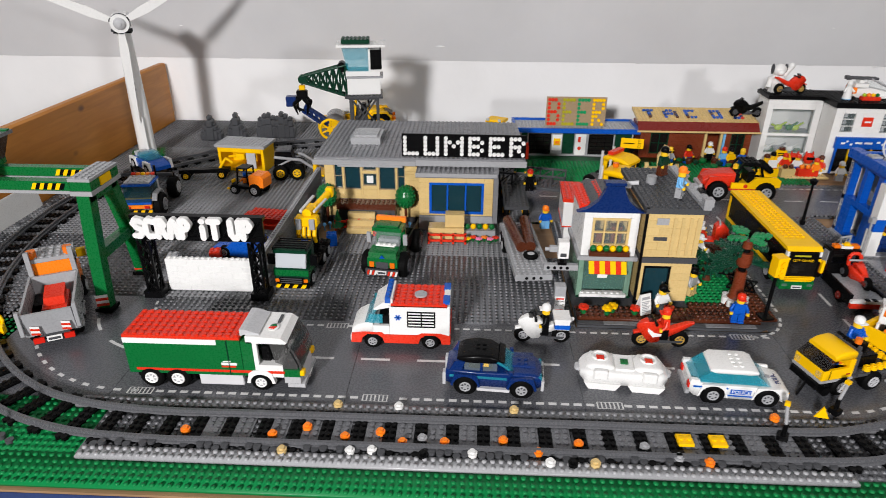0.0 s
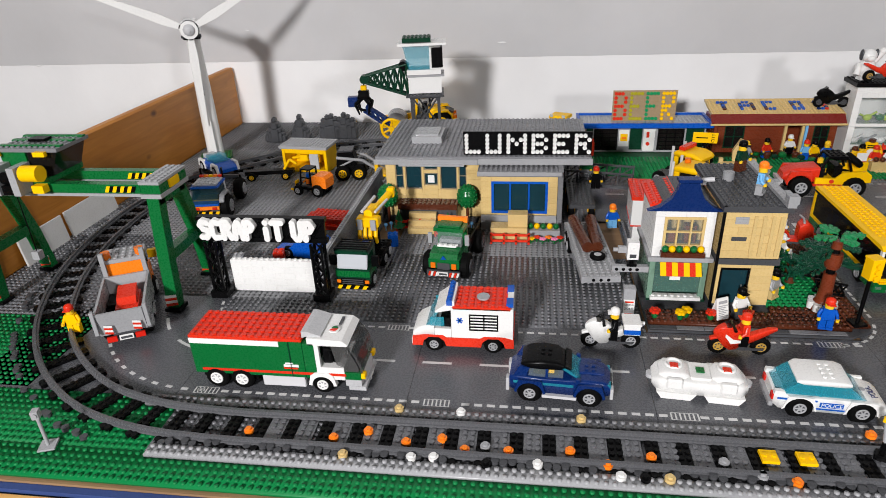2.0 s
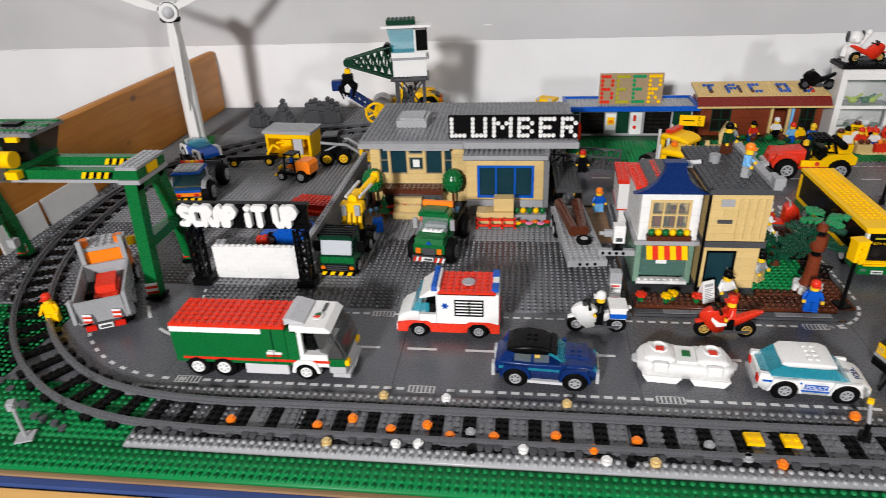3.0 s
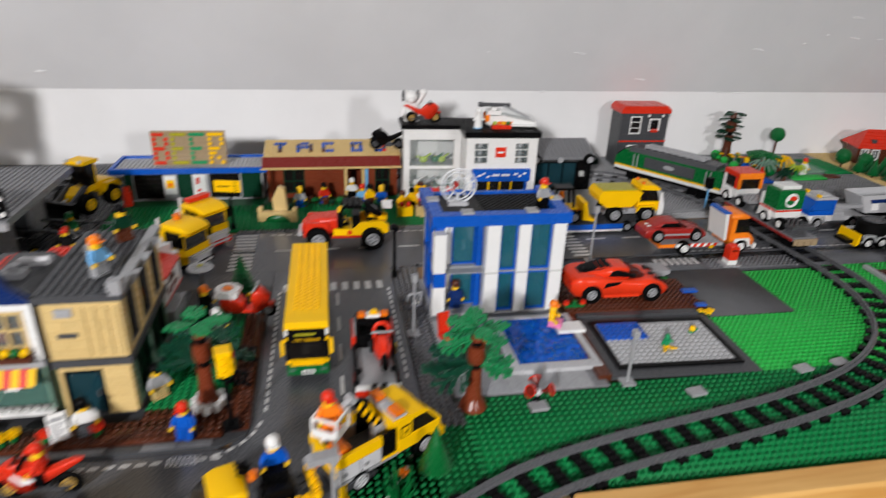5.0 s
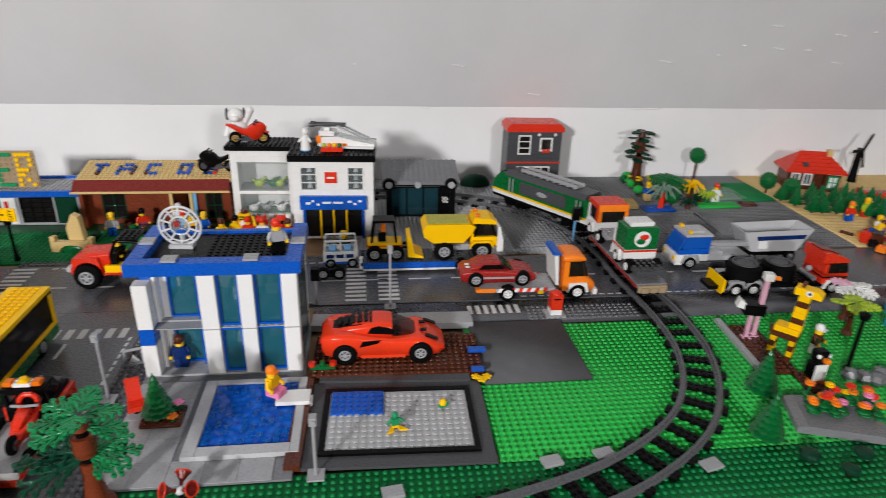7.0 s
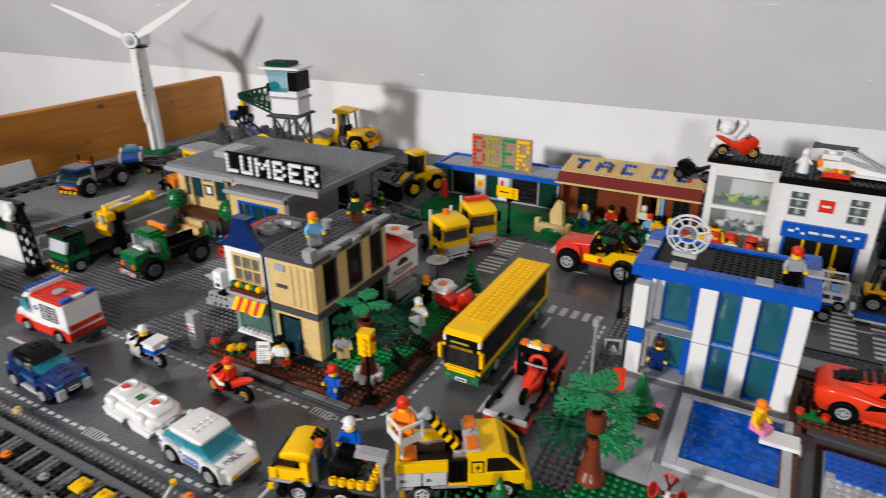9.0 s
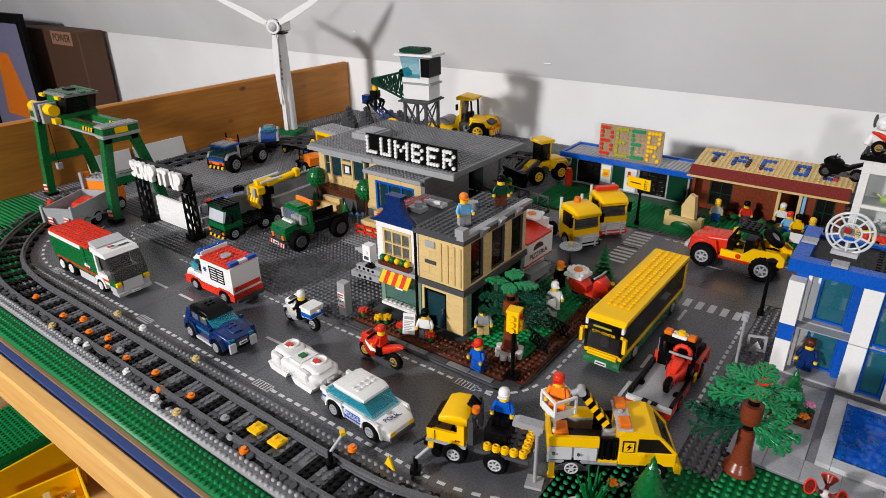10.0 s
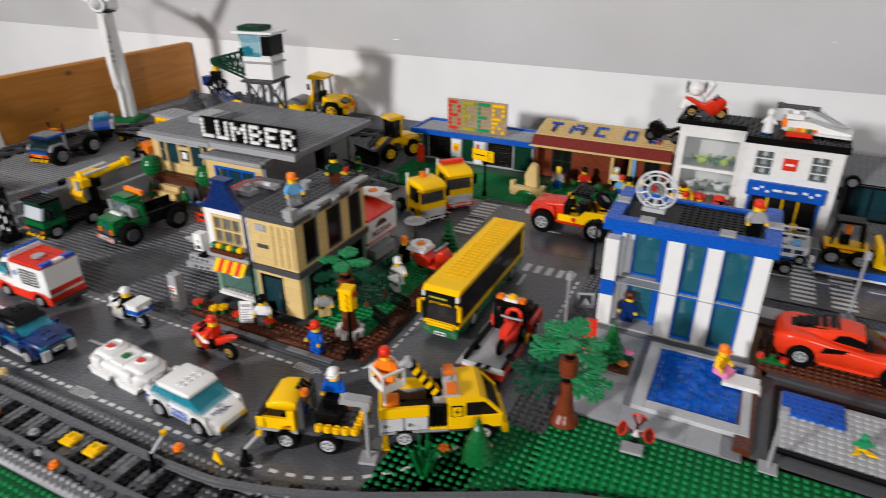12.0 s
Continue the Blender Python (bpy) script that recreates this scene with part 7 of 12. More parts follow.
part("seat", Geo().box(-13, -6, -4, 4, 20.4, 22, 0.6), BLACK, tk)
wheel(tk, 24, 0, 8.5, 6, DGREY)
for s in (-1, 1):
    wheel(tk, -14, s * 11, 8.5, 5, DGREY)

# red and yellow open jeep
v = thing("open_jeep", "red and yellow open off-road car with big wheels", "car", 1.022, 1.598, 178, 0.0002)
resize(v, 1.08)
part("bonnet", Geo().loft([(14, 19, 24, 48, 4), (40, 18.5, 24, 46, 6), (58, 17, 24, 42, 7), (66, 14, 25, 36, 6)]), RED, v, "red rounded bonnet")
for s in (-1, 1):
    part("fender", Geo().prism([(24, 24)] + [(42 + 19 * math.cos(math.pi * (1 - k / 8)), 18 + 19 * math.sin(math.pi * (1 - k / 8))) for k in range(9)] + [(64, 24), (58, 42), (28, 42)], min(s * 17, s * 24), max(s * 17, s * 24), "y"), RED, v)
    part("tub_side", Geo().prism([(-62, 26), (-24, 22), (20, 22), (20, 32), (-10, 32), (-20, 42), (-54, 44), (-62, 38)], min(s * 20, s * 24), max(s * 20, s * 24), "y"), YELLOW, v, "yellow tub side")
    part("side_dot", Geo().cyl((-4, 27), 3.6, min(s * 24.1, s * 24.8), max(s * 24.1, s * 24.8), "y", 14), RED, v)
    part("sill", Geo().box(-40, 22, min(s * 19, s * 24.4), max(s * 19, s * 24.4), 18, 21.8), RED, v)
part("tub", Geo().box(-58, 13.7, -20, 20, 22, 30), YELLOW, v, "yellow tub")
part("chassis", Geo().box(-56, 62, -14, 14, 16, 21.8), BLACK, v)
part("seat", Geo().box(-20, -8, -15, 15, 30.3, 50), BLACK, v)
part("dashboard", Geo().box(6, 13.6, -17, 17, 30.3, 46), BLACK, v)
for s in (-1, 1):
    part("roll_bar", Geo().tube((12, s * 16, 46), (4, s * 16, 64), 2, 8).tube((4, s * 16, 64), (-26, s * 16, 62), 2, 8).tube((-26, s * 16, 62), (-34, s * 16, 40), 2, 8), BLACK, v)
part("canopy", Geo().box(-24, 4, -18, 18, 64.3, 67).studs(-22, -16, 3, 4, 67), BLACK, v, "black roof plate")
part("spare_wheel", Geo().ring((0, 0, 0), 11, 5.4, "z", 22, 8), RUBBER, v, "", pose(-0.040, 0, 0.056, 0, -38, 0))
part("spare_rim", Geo().cyl((0, 0), 7, -3, 3, n=16), LGREY, v, "", pose(-0.040, 0, 0.056, 0, -38, 0))
part("side_sign", Geo().box(-70, -54, -25, -24, 46, 60, 0.1), WHITE, v)
part("sign_dot", Geo().cyl((-62, 53), 4.4, -26, -25.1, "y", 14), RED, v)
part("bumper", Geo().box(66.3, 72, -18, 18, 20, 26), SILVER, v)
axles(v, (-38, 42), 25, 17, 13)


def cab_truck(x, y, rz, mat, label, trim=BLACK, roof=None, name="truck", z=0.0002, nose=0):
    """A short tractor unit with a tall cab."""
    t = thing(name, label, "truck", x, y, rz, z)
    part("chassis", Geo().box(-40, 36, -14, 14, 9, 16), DGREY, t)
    c = part("cab", Geo().box(0, 40, -23, 23, 22, 33).box(0, 6, -23, 23, 14, 21.8).box(36, 40, -23, 23, 14, 21.8).box(0, 7, -23, 23, 33.2, 56), mat, t)
    part("cab_roof", Geo().loft([(-3, 20, 56.2, 62, 3), (2, 23, 56.2, 65, 4), (30, 23, 56.2, 65, 5), (40, 22, 56.2, 62, 3), (46, 20, 56.2, 58, 1.5)]), roof or mat, c)
    for s in (-1, 1):
        part("pillar", Geo().box(34, 38, min(s * 20, s * 23), max(s * 20, s * 23), 33.2, 56), mat, c)
        part("mudguard", Geo().prism([(5, 14)] + [(20 - 13 * math.cos(math.pi * k / 8), 11 + 13 * math.sin(math.pi * k / 8)) for k in range(9)] + [(35, 14), (32, 26), (8, 26)], min(s * 21, s * 24.6), max(s * 21, s * 24.6), "y"), mat, c)
    part("driver_seat", Geo().box(9, 18, -16, 16, 33.2, 48), LGREY, c)
    part("windscreen", Geo().prism([(37.5, 33.4), (39.5, 33.4), (36, 55.8), (34, 55.8)], -19.8, 19.8, "y"), SCREEN, c, "grey clear windscreen")
    part("sun_visor", Geo().prism([(36, 54), (44, 52), (45, 54), (36, 56)], -21, 21, "y"), roof or mat, c)
    part("dashboard", Geo().box(24, 36, -18, 18, 33.2, 40, 1), BLACK, c)
    part("bull_bar", Geo().tube((46.5, -18, 10), (46.5, 18, 10), 1.4, 8).tube((46.5, -18, 22), (46.5, 18, 22), 1.4, 8).tube((46.5, -12, 6), (46.5, -12, 26), 1.4, 8).tube((46.5, 12, 6), (46.5, 12, 26), 1.4, 8), SILVER, c)
    part("grille", Geo().box(40.2, 43, -20, 20, 9, 24), SILVER, c)
    part("bumper", Geo().box(40.2, 45, -23, 23, 5, 12), trim, c)
    for s in (-1, 1):
        part("side_window", Geo().box(8, 33, min(s * 21.6, s * 22.4), max(s * 21.6, s * 22.4), 34, 55.6, 0.1), SMOKE, c)
        part("headlight", Geo().box(43.2, 44.6, s * 17 - 4, s * 17 + 4, 14, 20), CLEARG, c)
        part("mirror", Geo().box(36, 40, s * 27 - 3, s * 27 + 3, 38, 54, 0.8).tube((38, s * 23, 52), (38, s * 27, 52), 1.2, 6), BLACK, c)
        part("exhaust", Geo().cyl((-6, s * 18), 2.4, 16, 70, n=12), SILVER, c)
    axles(t, (-26, 20), 19, 11, 10)
    return t


t = resize(cab_truck(0.764, 1.548, -32, YELLOW, "yellow lorry cab with a grey flat trailer"), 1.1)
part("beacon", Geo().cyl((10, 0), 5, 66.3, 73, n=14), TORANGE, t)
t = resize(cab_truck(0.782, 1.628, -42, YELLOW, "yellow lorry cab with red lower trim", RED), 1.12)
part("beacon", Geo().box(4, 14, -18, 18, 66.3, 72), RED, t)
v = thing("flat_trailer", "dark grey flat trailer with open side rails", "trailer", 0.632, 1.585, -12, 0.0002)
part("deck", Geo().box(-90, 60, -24, 24, 18, 24).studs(-90, -24, 18, 6, 24, 8), DGREY, v)
g = Geo()
for s in (-1, 1):
    for u in range(-88, 60, 24):
        g.box(u, u + 3, s * 22.4 - 1.4, s * 22.4 + 1.4, 24.3, 48)
    g.box(-88, 58, s * 22.4 - 1.2, s * 22.4 + 1.2, 44, 47.4)
    for u in range(-88, 40, 24):
        g.tube((u, s * 22.4, 26), (u + 24, s * 22.4, 45), 1.2, 6)
part("side_rail", g, DGREY, v)
axles(v, (-70, -46), 19, 11, 10, YELLOW)
v = thing("flat_trailer", "dark grey low trailer beside the timber shop", "trailer", 0.592, 1.520, 90, 0.0002)
part("deck", Geo().box(-60, 60, -22, 22, 18, 24).studs(-60, -20, 15, 5, 24, 8), DGREY, v)
axles(v, (-44, 40), 17, 11, 10, YELLOW)

# grey tipper lorry at the bend
v = thing("tipper_lorry", "grey tipper lorry with orange cab and red load", "truck", -0.018, 1.114, 117, 0.0002)
resize(v, 1.14)
part("chassis", Geo().box(-60, 62, -14, 14, 10, 16), DGREY, v)
g = Geo().prism([(-66, 18), (14, 18), (18, 46), (-72, 46)], -25, -22.5, "y").prism([(-66, 18), (14, 18), (18, 46), (-72, 46)], 22.5, 25, "y")
g.box(-66, 14, -22.3, 22.3, 18, 20.5).prism([(-68, 18), (-65.5, 18), (-70, 46), (-73, 46)], -22.3, 22.3, "y").prism([(11.5, 18), (14, 18), (18, 46), (15, 46)], -22.3, 22.3, "y")
part("tipper_body", g, LGREY, v, "light grey tipper body")
ld = part("load", Geo().box(-40, 0, -14, 10, 20.8, 32).prism([(-34, 32.3), (-6, 32.3), (-2, 42), (-28, 39)], -12, 8, "y"), RED, v, "red bricks in the tipper")
part("load_piece", Geo().box(-20, 8, 12, 21, 20.8, 28), BLACK, ld)
for s in (-1, 1):
    g = Geo()
    for k in range(4):
        g.slot = k % 2
        g.prism([(s * 14 - 4, 20 + k * 2.6), (s * 14 + 4, 22 + k * 2.6), (s * 14 + 4, 24.6 + k * 2.6), (s * 14 - 4, 22.6 + k * 2.6)], -72.8, -72.2, "x")
    part("warning_stripes", g, [RED, WHITE], v)
for s in (-1, 1):
    part("rear_post", Geo().box(-74, -69, s * 25.6 - 2, s * 25.6 + 2, 22, 50, 0.5), LGREY, v)
    part("mudguard", Geo().prism([(-62, 16), (-56, 17.4), (-6, 17.4), (0, 14), (-2, 12.6), (-8, 15), (-56, 15), (-60, 13)], min(s * 19, s * 26), max(s * 19, s * 26), "y"), LGREY, v)
plated(v, -68, -1, 0, 9, 14, 6)
for s in (-1, 1):
    part("tail_light", Geo().box(-70, -67, s * 14 - 5, s * 14 + 5, 9, 15), TRED, v)
cab = part("cab", Geo().box(24, 62, -22, 22, 14, 40).box(24, 34, -22, 22, 40.2, 58), ORANGE, v, "orange cab")
part("cab_roof", Geo().box(24, 58, -22, 22, 58.3, 63).studs(24, -20, 4, 5, 63), LGREY, cab)
for u in (-24, 19):
    part("mast", Geo().box(18.6, 23.6, u, u + 5, 18, 74), LGREY, v)
part("windscreen", Geo().prism([(56, 40.3), (61, 40.3), (56, 58), (52, 58)], -20, 20, "y"), SMOKE, cab)
for s in (-1, 1):
    part("beacon", Geo().cyl((30, s * 18), 5, 63.3, 72, n=12), TORANGE, cab)
part("mirror", Geo().box(52, 58, -32, -22.3, 46, 56), YELLOW, cab)
axles(v, (-44, -18, 44), 20, 12, 10)

# dark green timber crane truck
v = thing("crane_truck", "dark green truck with a yellow timber crane", "truck", 0.268, 1.254, -92, 0.0002)
part("chassis", Geo().box(-62, 58, -14, 14, 10, 16), BLACK, v)
cab = part("cab", Geo().box(26, 62, -24, 24, 14, 36).box(26, 38, -24, 24, 36.2, 56), DGREEN, v, "dark green cab")
part("green_band", Geo().box(26, 62.6, -24.4, 24.4, 24, 33), GREEN, cab)
part("windscreen", Geo().prism([(58, 36.3), (62, 36.3), (57, 56), (52, 56)], -21, 21, "y"), SHEEN, cab, "clear windscreen with its reflection painted pale")
for s in (-1, 1):
    part("headlight", Geo().box(62.7, 64.6, s * 20 - 3, s * 20 + 3, 15, 20, 0.6), TORANGE, cab)
    part("mirror", Geo().box(48, 53, s * 30 - 5, s * 30 + 5, 36, 52, 0.8), BLACK, cab)
for z in (14, 17, 20):
    part("grille_bar", Geo().box(64.2, 65.4, -15, 15, z, z + 1.4), DGREY, cab)
part("cab_roof", Geo().box(26, 58, -24, 24, 56.3, 61), DGREEN, cab)
for k in range(5):
    part("rack_bar", Geo().box(28 + k * 7, 30 + k * 7, -22, 22, 64, 66), BLACK, cab)
for s in (-1, 1):
    part("rack_side", Geo().box(26, 60, min(s * 22.2, s * 24), max(s * 22.2, s * 24), 61.3, 66), BLACK, cab)
g = Geo()
for k in range(8):
    g.slot = k % 2
    g.prism([(-24 + k * 6, 6), (-18 + k * 6, 6), (-15 + k * 6, 11), (-21 + k * 6, 11)], 62.6, 64.4, "x")
part("bumper", g, [YELLOW, BLACK], v, "yellow and black striped bumper")
part("grille", Geo().box(62.2, 64, -18, 18, 13, 22), BLACK, v)
part("bed", Geo().box(-64, 20, -24, 24, 16.3, 22).studs(-64, -24, 10, 6, 22, 8), BLACK, v)
part("crane_post", Geo().cyl((-44, 4), 8, 22.3, 56, n=14).box(-54, -34, -7, 15, 56.2, 70), BLACK, v, "black crane post")
part("crane_arm", Geo().tube((-26, 2, 80), (-64, 6, 76), 7, 10).tube((-64, 6, 76), (-106, 17, 84), 6, 10).box(-112, -100, 11, 23, 76, 92, 2).box(-60, -44, -4, 12, 70.3, 84, 2), YELLOW, v, "yellow jointed crane arm")
part("crane_ram", Geo().tube((-30, -8, 82), (-80, -2, 86), 2.6, 8).tube((-30, 12, 82), (-70, 20, 86), 2.2, 8), SILVER, v, "silver hydraulic ram")
claw = part("claw", Geo().box(-34, -16, -15, 19, 62, 77, 2), YELLOW, v, "yellow folded claw")
part("claw_joint", Geo().box(-16, -12, -12, -4, 60, 76, 0.6).box(-16, -12, 8, 16, 60, 76, 0.6), LGREY, claw)
for s in (-10, -2, 6, 14):
    part("claw_finger", Geo().tube((-20, s, 62), (-15, s, 50), 3.2, 8).tube((-15, s, 50), (-20, s, 38), 2.8, 8), YELLOW, claw)
part("hydraulic", Geo().cyl((24, 10), 5, 44, 60, n=12), BLUE, v)
axles(v, (-46, -20, 44), 20, 12, 10)

# green off-road truck
v = thing("off_road_truck", "green off-road truck with an orange roof bar", "truck", 0.396, 1.288, -98, 0.0002)
part("chassis", Geo().box(-64, 56, -12, 12, 16, 22), BLACK, v)
cab = part("cab", Geo().box(6, 62, -22, 22, 22.3, 36).prism([(38, 36.2), (62, 36.2), (60, 44), (38, 46)], -20, 20, "y").box(6, 12, -22, 22, 36.2, 62), GREEN, v, "green cab")
part("windscreen", Geo().prism([(34, 46), (40, 46), (32, 64), (28, 64)], -20, 20, "y"), CLEARG, cab, "clear windscreen")
part("seat", Geo().box(13, 26, -16, 16, 36.3, 50, 1.5), LGREY, cab)
part("dashboard", Geo().box(36, 44, -14, 14, 46.2, 49, 0.6).studs(37, -14, 1, 4, 49, 8), WHITE, cab)
for s in (-1, 1):
    part("indicator", Geo().box(62.2, 64, s * 15 - 3.5, s * 15 + 3.5, 22.4, 31, 0.8), TORANGE, cab)
part("radiator", Geo().box(62.2, 63.6, -9, 9, 21, 31, 0.4), DGREY, cab)
part("cab_roof", Geo().box(6, 32, -22, 22, 64.3, 70).box(10, 30, -16, 16, 70.3, 73), GREEN, cab)
part("roof_bar", Geo().box(2, 8, -22, 22, 70.3, 78), ORANGE, cab, "orange roof bar")
part("triangle_sign", Geo().prism([(-4, 0), (4, 0), (0, 7)], 0, 0.8, "y"), BLUE, cab, "", pose(0.0615, 0.0, 0.0365, 0, 0, -90) @ Matrix.Rotation(radians(-20), 4, "X"))
for s in (-1, 1):
    g = Geo()
    for k in range(4):
        g.slot = k % 2
        g.prism([(s * 15 - 7 + k * 3.6, 12), (s * 15 - 4 + k * 3.6, 12), (s * 15 - 2 + k * 3.6, 19), (s * 15 - 5 + k * 3.6, 19)], 66.2, 67.4, "x")
    part("warning_stripes", g, [RED, WHITE], v)
    part("mirror", Geo().box(30, 34, s * 27 - 3, s * 27 + 3, 46, 62), LGREY, cab)
part("bumper", Geo().box(62.3, 66, -24, 24, 11, 20), DGREY, v)
plated(v, 66.2, 1, 0, 13, 14, 6)
part("bed", Geo().box(-66, 4, -23, 23, 22.4, 28).studs(-66, -24, 8, 6, 28).box(-66, 4, -24, -22, 28.2, 40).box(-66, 4, 22, 24, 28.2, 40), BLACK, v, "black load bed")
axles(v, (-42, 40), 26, 18, 15, DGREY)

# log trailer
v = thing("log_trailer", "light grey flat trailer loaded with brown logs", "trailer", 0.592, 1.312, 95, 0.0002)
part("deck", Geo().box(-104, 76, -26, 26, 17, 26).studs(-104, -24, 22, 6, 26), LGREY, v, "light grey studded deck")
g = Geo()
for k in range(3):
    g.cyl((-10 + k * 10, 21), 2.2, -104.6, -103.9, "x", 12)
part("end_holes", g, BLACK, v)
wheel(v, 20, 24, 12, 8)
wheel(v, 44, 24, 12, 8)
wheel(v, 20, -24, 12, 8)
wheel(v, 44, -24, 12, 8)
for k, (y, a, z) in enumerate(((11, 4, 36.2), (-9, -4, 36.2))):
    g = Geo()
    g.turn = Matrix.Translation((14, y, z)) @ Matrix.Rotation(radians(a), 4, "Z")
    g.cyl((0, 0), 8.2, -50, 50, "x", 12)
    lg = g.mesh("log", BROWN)
    ob = new("log", lg)
    ob.matrix_basis = v.matrix_basis.copy()
    tagged(ob, "brown round log lying on the grey trailer", "log", "logs on the trailer")
g = Geo().ring((0, 0, 4.2), 7.4, 3.8, "z", 22, 8)
g.slot = 1
g.cyl((0, 0), 5.2, 1, 7.4, n=14)
single("tyre_stack", g, [RUBBER, COURTG], "black tyre lying flat on the grey trailer", "tyre", 0.600, 1.258, 0, 0.0277)

# supercar
v = thing("sports_car", "bright red low sports car with black cover", "sports car", 1.390, 1.366, -1, 0.0096)
resize(v, 0.97)
SCR = plastic("sports_car_red", (0.78, 0.045, 0.012), 0.18)
g = Geo().loft([(-75, 22, 15, 31, 4), (-70, 27, 11, 36, 6), (-58, 30, 9, 39, 8), (-42, 30.5, 9, 39, 8), (-24, 29, 9, 35, 6), (4, 28.5, 9, 31, 5), (24, 29.5, 9, 31, 7), (40, 30.5, 9, 33, 9), (54, 29.5, 9, 29, 9), (66, 26, 9, 22, 6), (74, 19, 10, 16, 4)], 6)
part("body", g, SCR, v, "glossy red body")
part("cabin", Geo().loft([(-58, 15, 35, 38, 3), (-40, 18, 34, 43, 6), (-20, 20, 32, 47.5, 8), (-4, 20.5, 31, 48.5, 9), (6, 20, 31, 47.5, 9), (10, 19.6, 31, 46, 8)], 6), SCR, v, "red cabin roof")
part("windscreen", Geo().loft([(10.2, 19.4, 31, 46, 8), (20, 18.8, 31, 41.5, 7), (34, 17, 30.8, 34.6, 4), (39, 14, 30.6, 32.4, 2)], 6), SMOKE, v, "smoky windscreen")
for s in (-1, 1):
    part("side_window", Geo().prism([(-20, 36), (14, 33.6), (18, 34), (8, 42), (-6, 45), (-16, 43)], min(s * 18.8, s * 20.9), max(s * 18.8, s * 20.9), "y"), BLACK, v, "black side window")
    part("air_intake", Geo().prism([(-30, 22), (-8, 27), (-4, 31), (-26, 30)], min(s * 28.2, s * 29.6), max(s * 28.2, s * 29.6), "y"), BLACK, v)
    part("sill", Geo().box(-28, 26, min(s * 26.4, s * 29.6), max(s * 26.4, s * 29.6), 7, 11), SCR, v)
    part("headlight", Geo().prism([(50, 30.8), (66, 24.6), (66, 26), (52, 32)], min(s * 16, s * 22), max(s * 16, s * 22), "y"), BLACK, v)
    part("mirror", Geo().ball((14, s * 24, 38), (4, 4, 2.6), 10, 6), BLACK, v)
    part("tail_light", Geo().box(-77, -74.6, s * 16 - 5, s * 16 + 5, 25, 29), TRED, v)
    for u in (-47, 44):
        part("arch_shadow", Geo().cyl((u, 12.8), 14.6, min(s * 29, s * 31), max(s * 29, s * 31), "y", 26), BLACK, v)
part("engine_cover", Geo().prism([(-62, -9), (-30, -15), (-14, -13), (-14, 13), (-30, 15), (-62, 9)], 0, 1.4, "z"), BLACK, v, "black engine cover", Matrix.Translation((0, 0, 0.0475)) @ Matrix.Rotation(radians(-11.5), 4, "Y") @ Matrix.Translation((0, 0, 0.0022)))
for k in range(5):
    u = -56 + k * 8
    part("louvre", Geo().prism([(u, 41.2 + k * 1.63), (u + 5, 42.6 + k * 1.63), (u + 5, 44.4 + k * 1.63), (u, 42.4 + k * 1.63)], -9 - k, 9 + k, "y"), BLACK, v)
part("bonnet_vent", Geo().box(44, 52, -12, -6, 32.4, 34), BLACK, v)
part("bonnet_vent", Geo().box(44, 52, 6, 12, 32.4, 34), BLACK, v)
part("front_lip", Geo().box(58, 74, -22, 22, 7, 9.6), BLACK, v)
axles(v, (-47, 44), 28, 12.8, 8, LGREY)

# orange flatbed with a dark red car
v = thing("flatbed_truck", "orange and white flatbed truck with a blue rail", "truck", 1.620, 1.518, 0, 0.0002)
part("chassis", Geo().box(-80, 70, -16, 16, 9, 15), DGREY, v)
part("deck", Geo().box(-88, 22, -24, 24, 15.3, 20), LGREY, v)
g = Geo()
for k in range(12):
    g.slot = k % 2
    for s in (-1, 1):
        g.prism([(-64 + k * 6, 15), (-58 + k * 6, 15), (-55 + k * 6, 21), (-61 + k * 6, 21)], min(s * 24.3, s * 25.6), max(s * 24.3, s * 25.6), "y")
part("deck_stripes", g, [WHITE, RED], v, "red and white striped deck edge")
part("deck_end", Geo().box(-90, -66, -25, -24.2, 15, 21).box(-90, -66, 24.2, 25, 15, 21).box(-94, -88.3, -24, 24, 15, 20), ORANGE, v)
cab = part("cab", Geo().box(32, 52, -24, 24, 14, 36).box(32, 40, -24, 24, 36.2, 60), ORANGE, v, "orange cab")
part("bonnet", Geo().loft([(52.2, 23.8, 14, 38, 3), (66, 23.5, 14, 36, 4), (76, 22, 13, 30, 6), (82, 19, 12, 24, 5)]), ORANGE, cab, "orange rounded bonnet")
part("cab_roof", Geo().loft([(31, 20, 60.2, 66, 3), (36, 23, 60.2, 69, 5), (54, 23, 60.2, 69, 5), (64, 21, 60.2, 64, 3)]), ORANGE, cab)
part("windscreen", Geo().prism([(66, 36.6), (70, 36.6), (62, 60), (58, 60)], -22, 22, "y"), SMOKE, cab)
part("driver_seat", Geo().box(41, 46, -14, 14, 36.2, 52), BLACK, cab)
for s in (-1, 1):
    part("side_window", Geo().prism([(41, 37), (64, 37), (57, 59.6), (41, 59.6)], min(s * 22.4, s * 23.2), max(s * 22.4, s * 23.2), "y"), SMOKE, cab)
    part("mudguard", Geo().prism([(39, 13)] + [(55 - 13.4 * math.cos(math.pi * k / 10), 11 + 13.4 * math.sin(math.pi * k / 10)) for k in range(11)] + [(72, 13), (68, 27), (42, 27)], min(s * 21, s * 26), max(s * 21, s * 26), "y"), WHITE, cab)
    part("headlight", Geo().box(76, 82.6, s * 15 - 4, s * 15 + 4, 18, 23), CLEARG, cab)
part("headboard", Geo().prism([(22, 24), (26, 24), (22, 70), (16, 70)], -24, 24, "y"), WHITE, v)
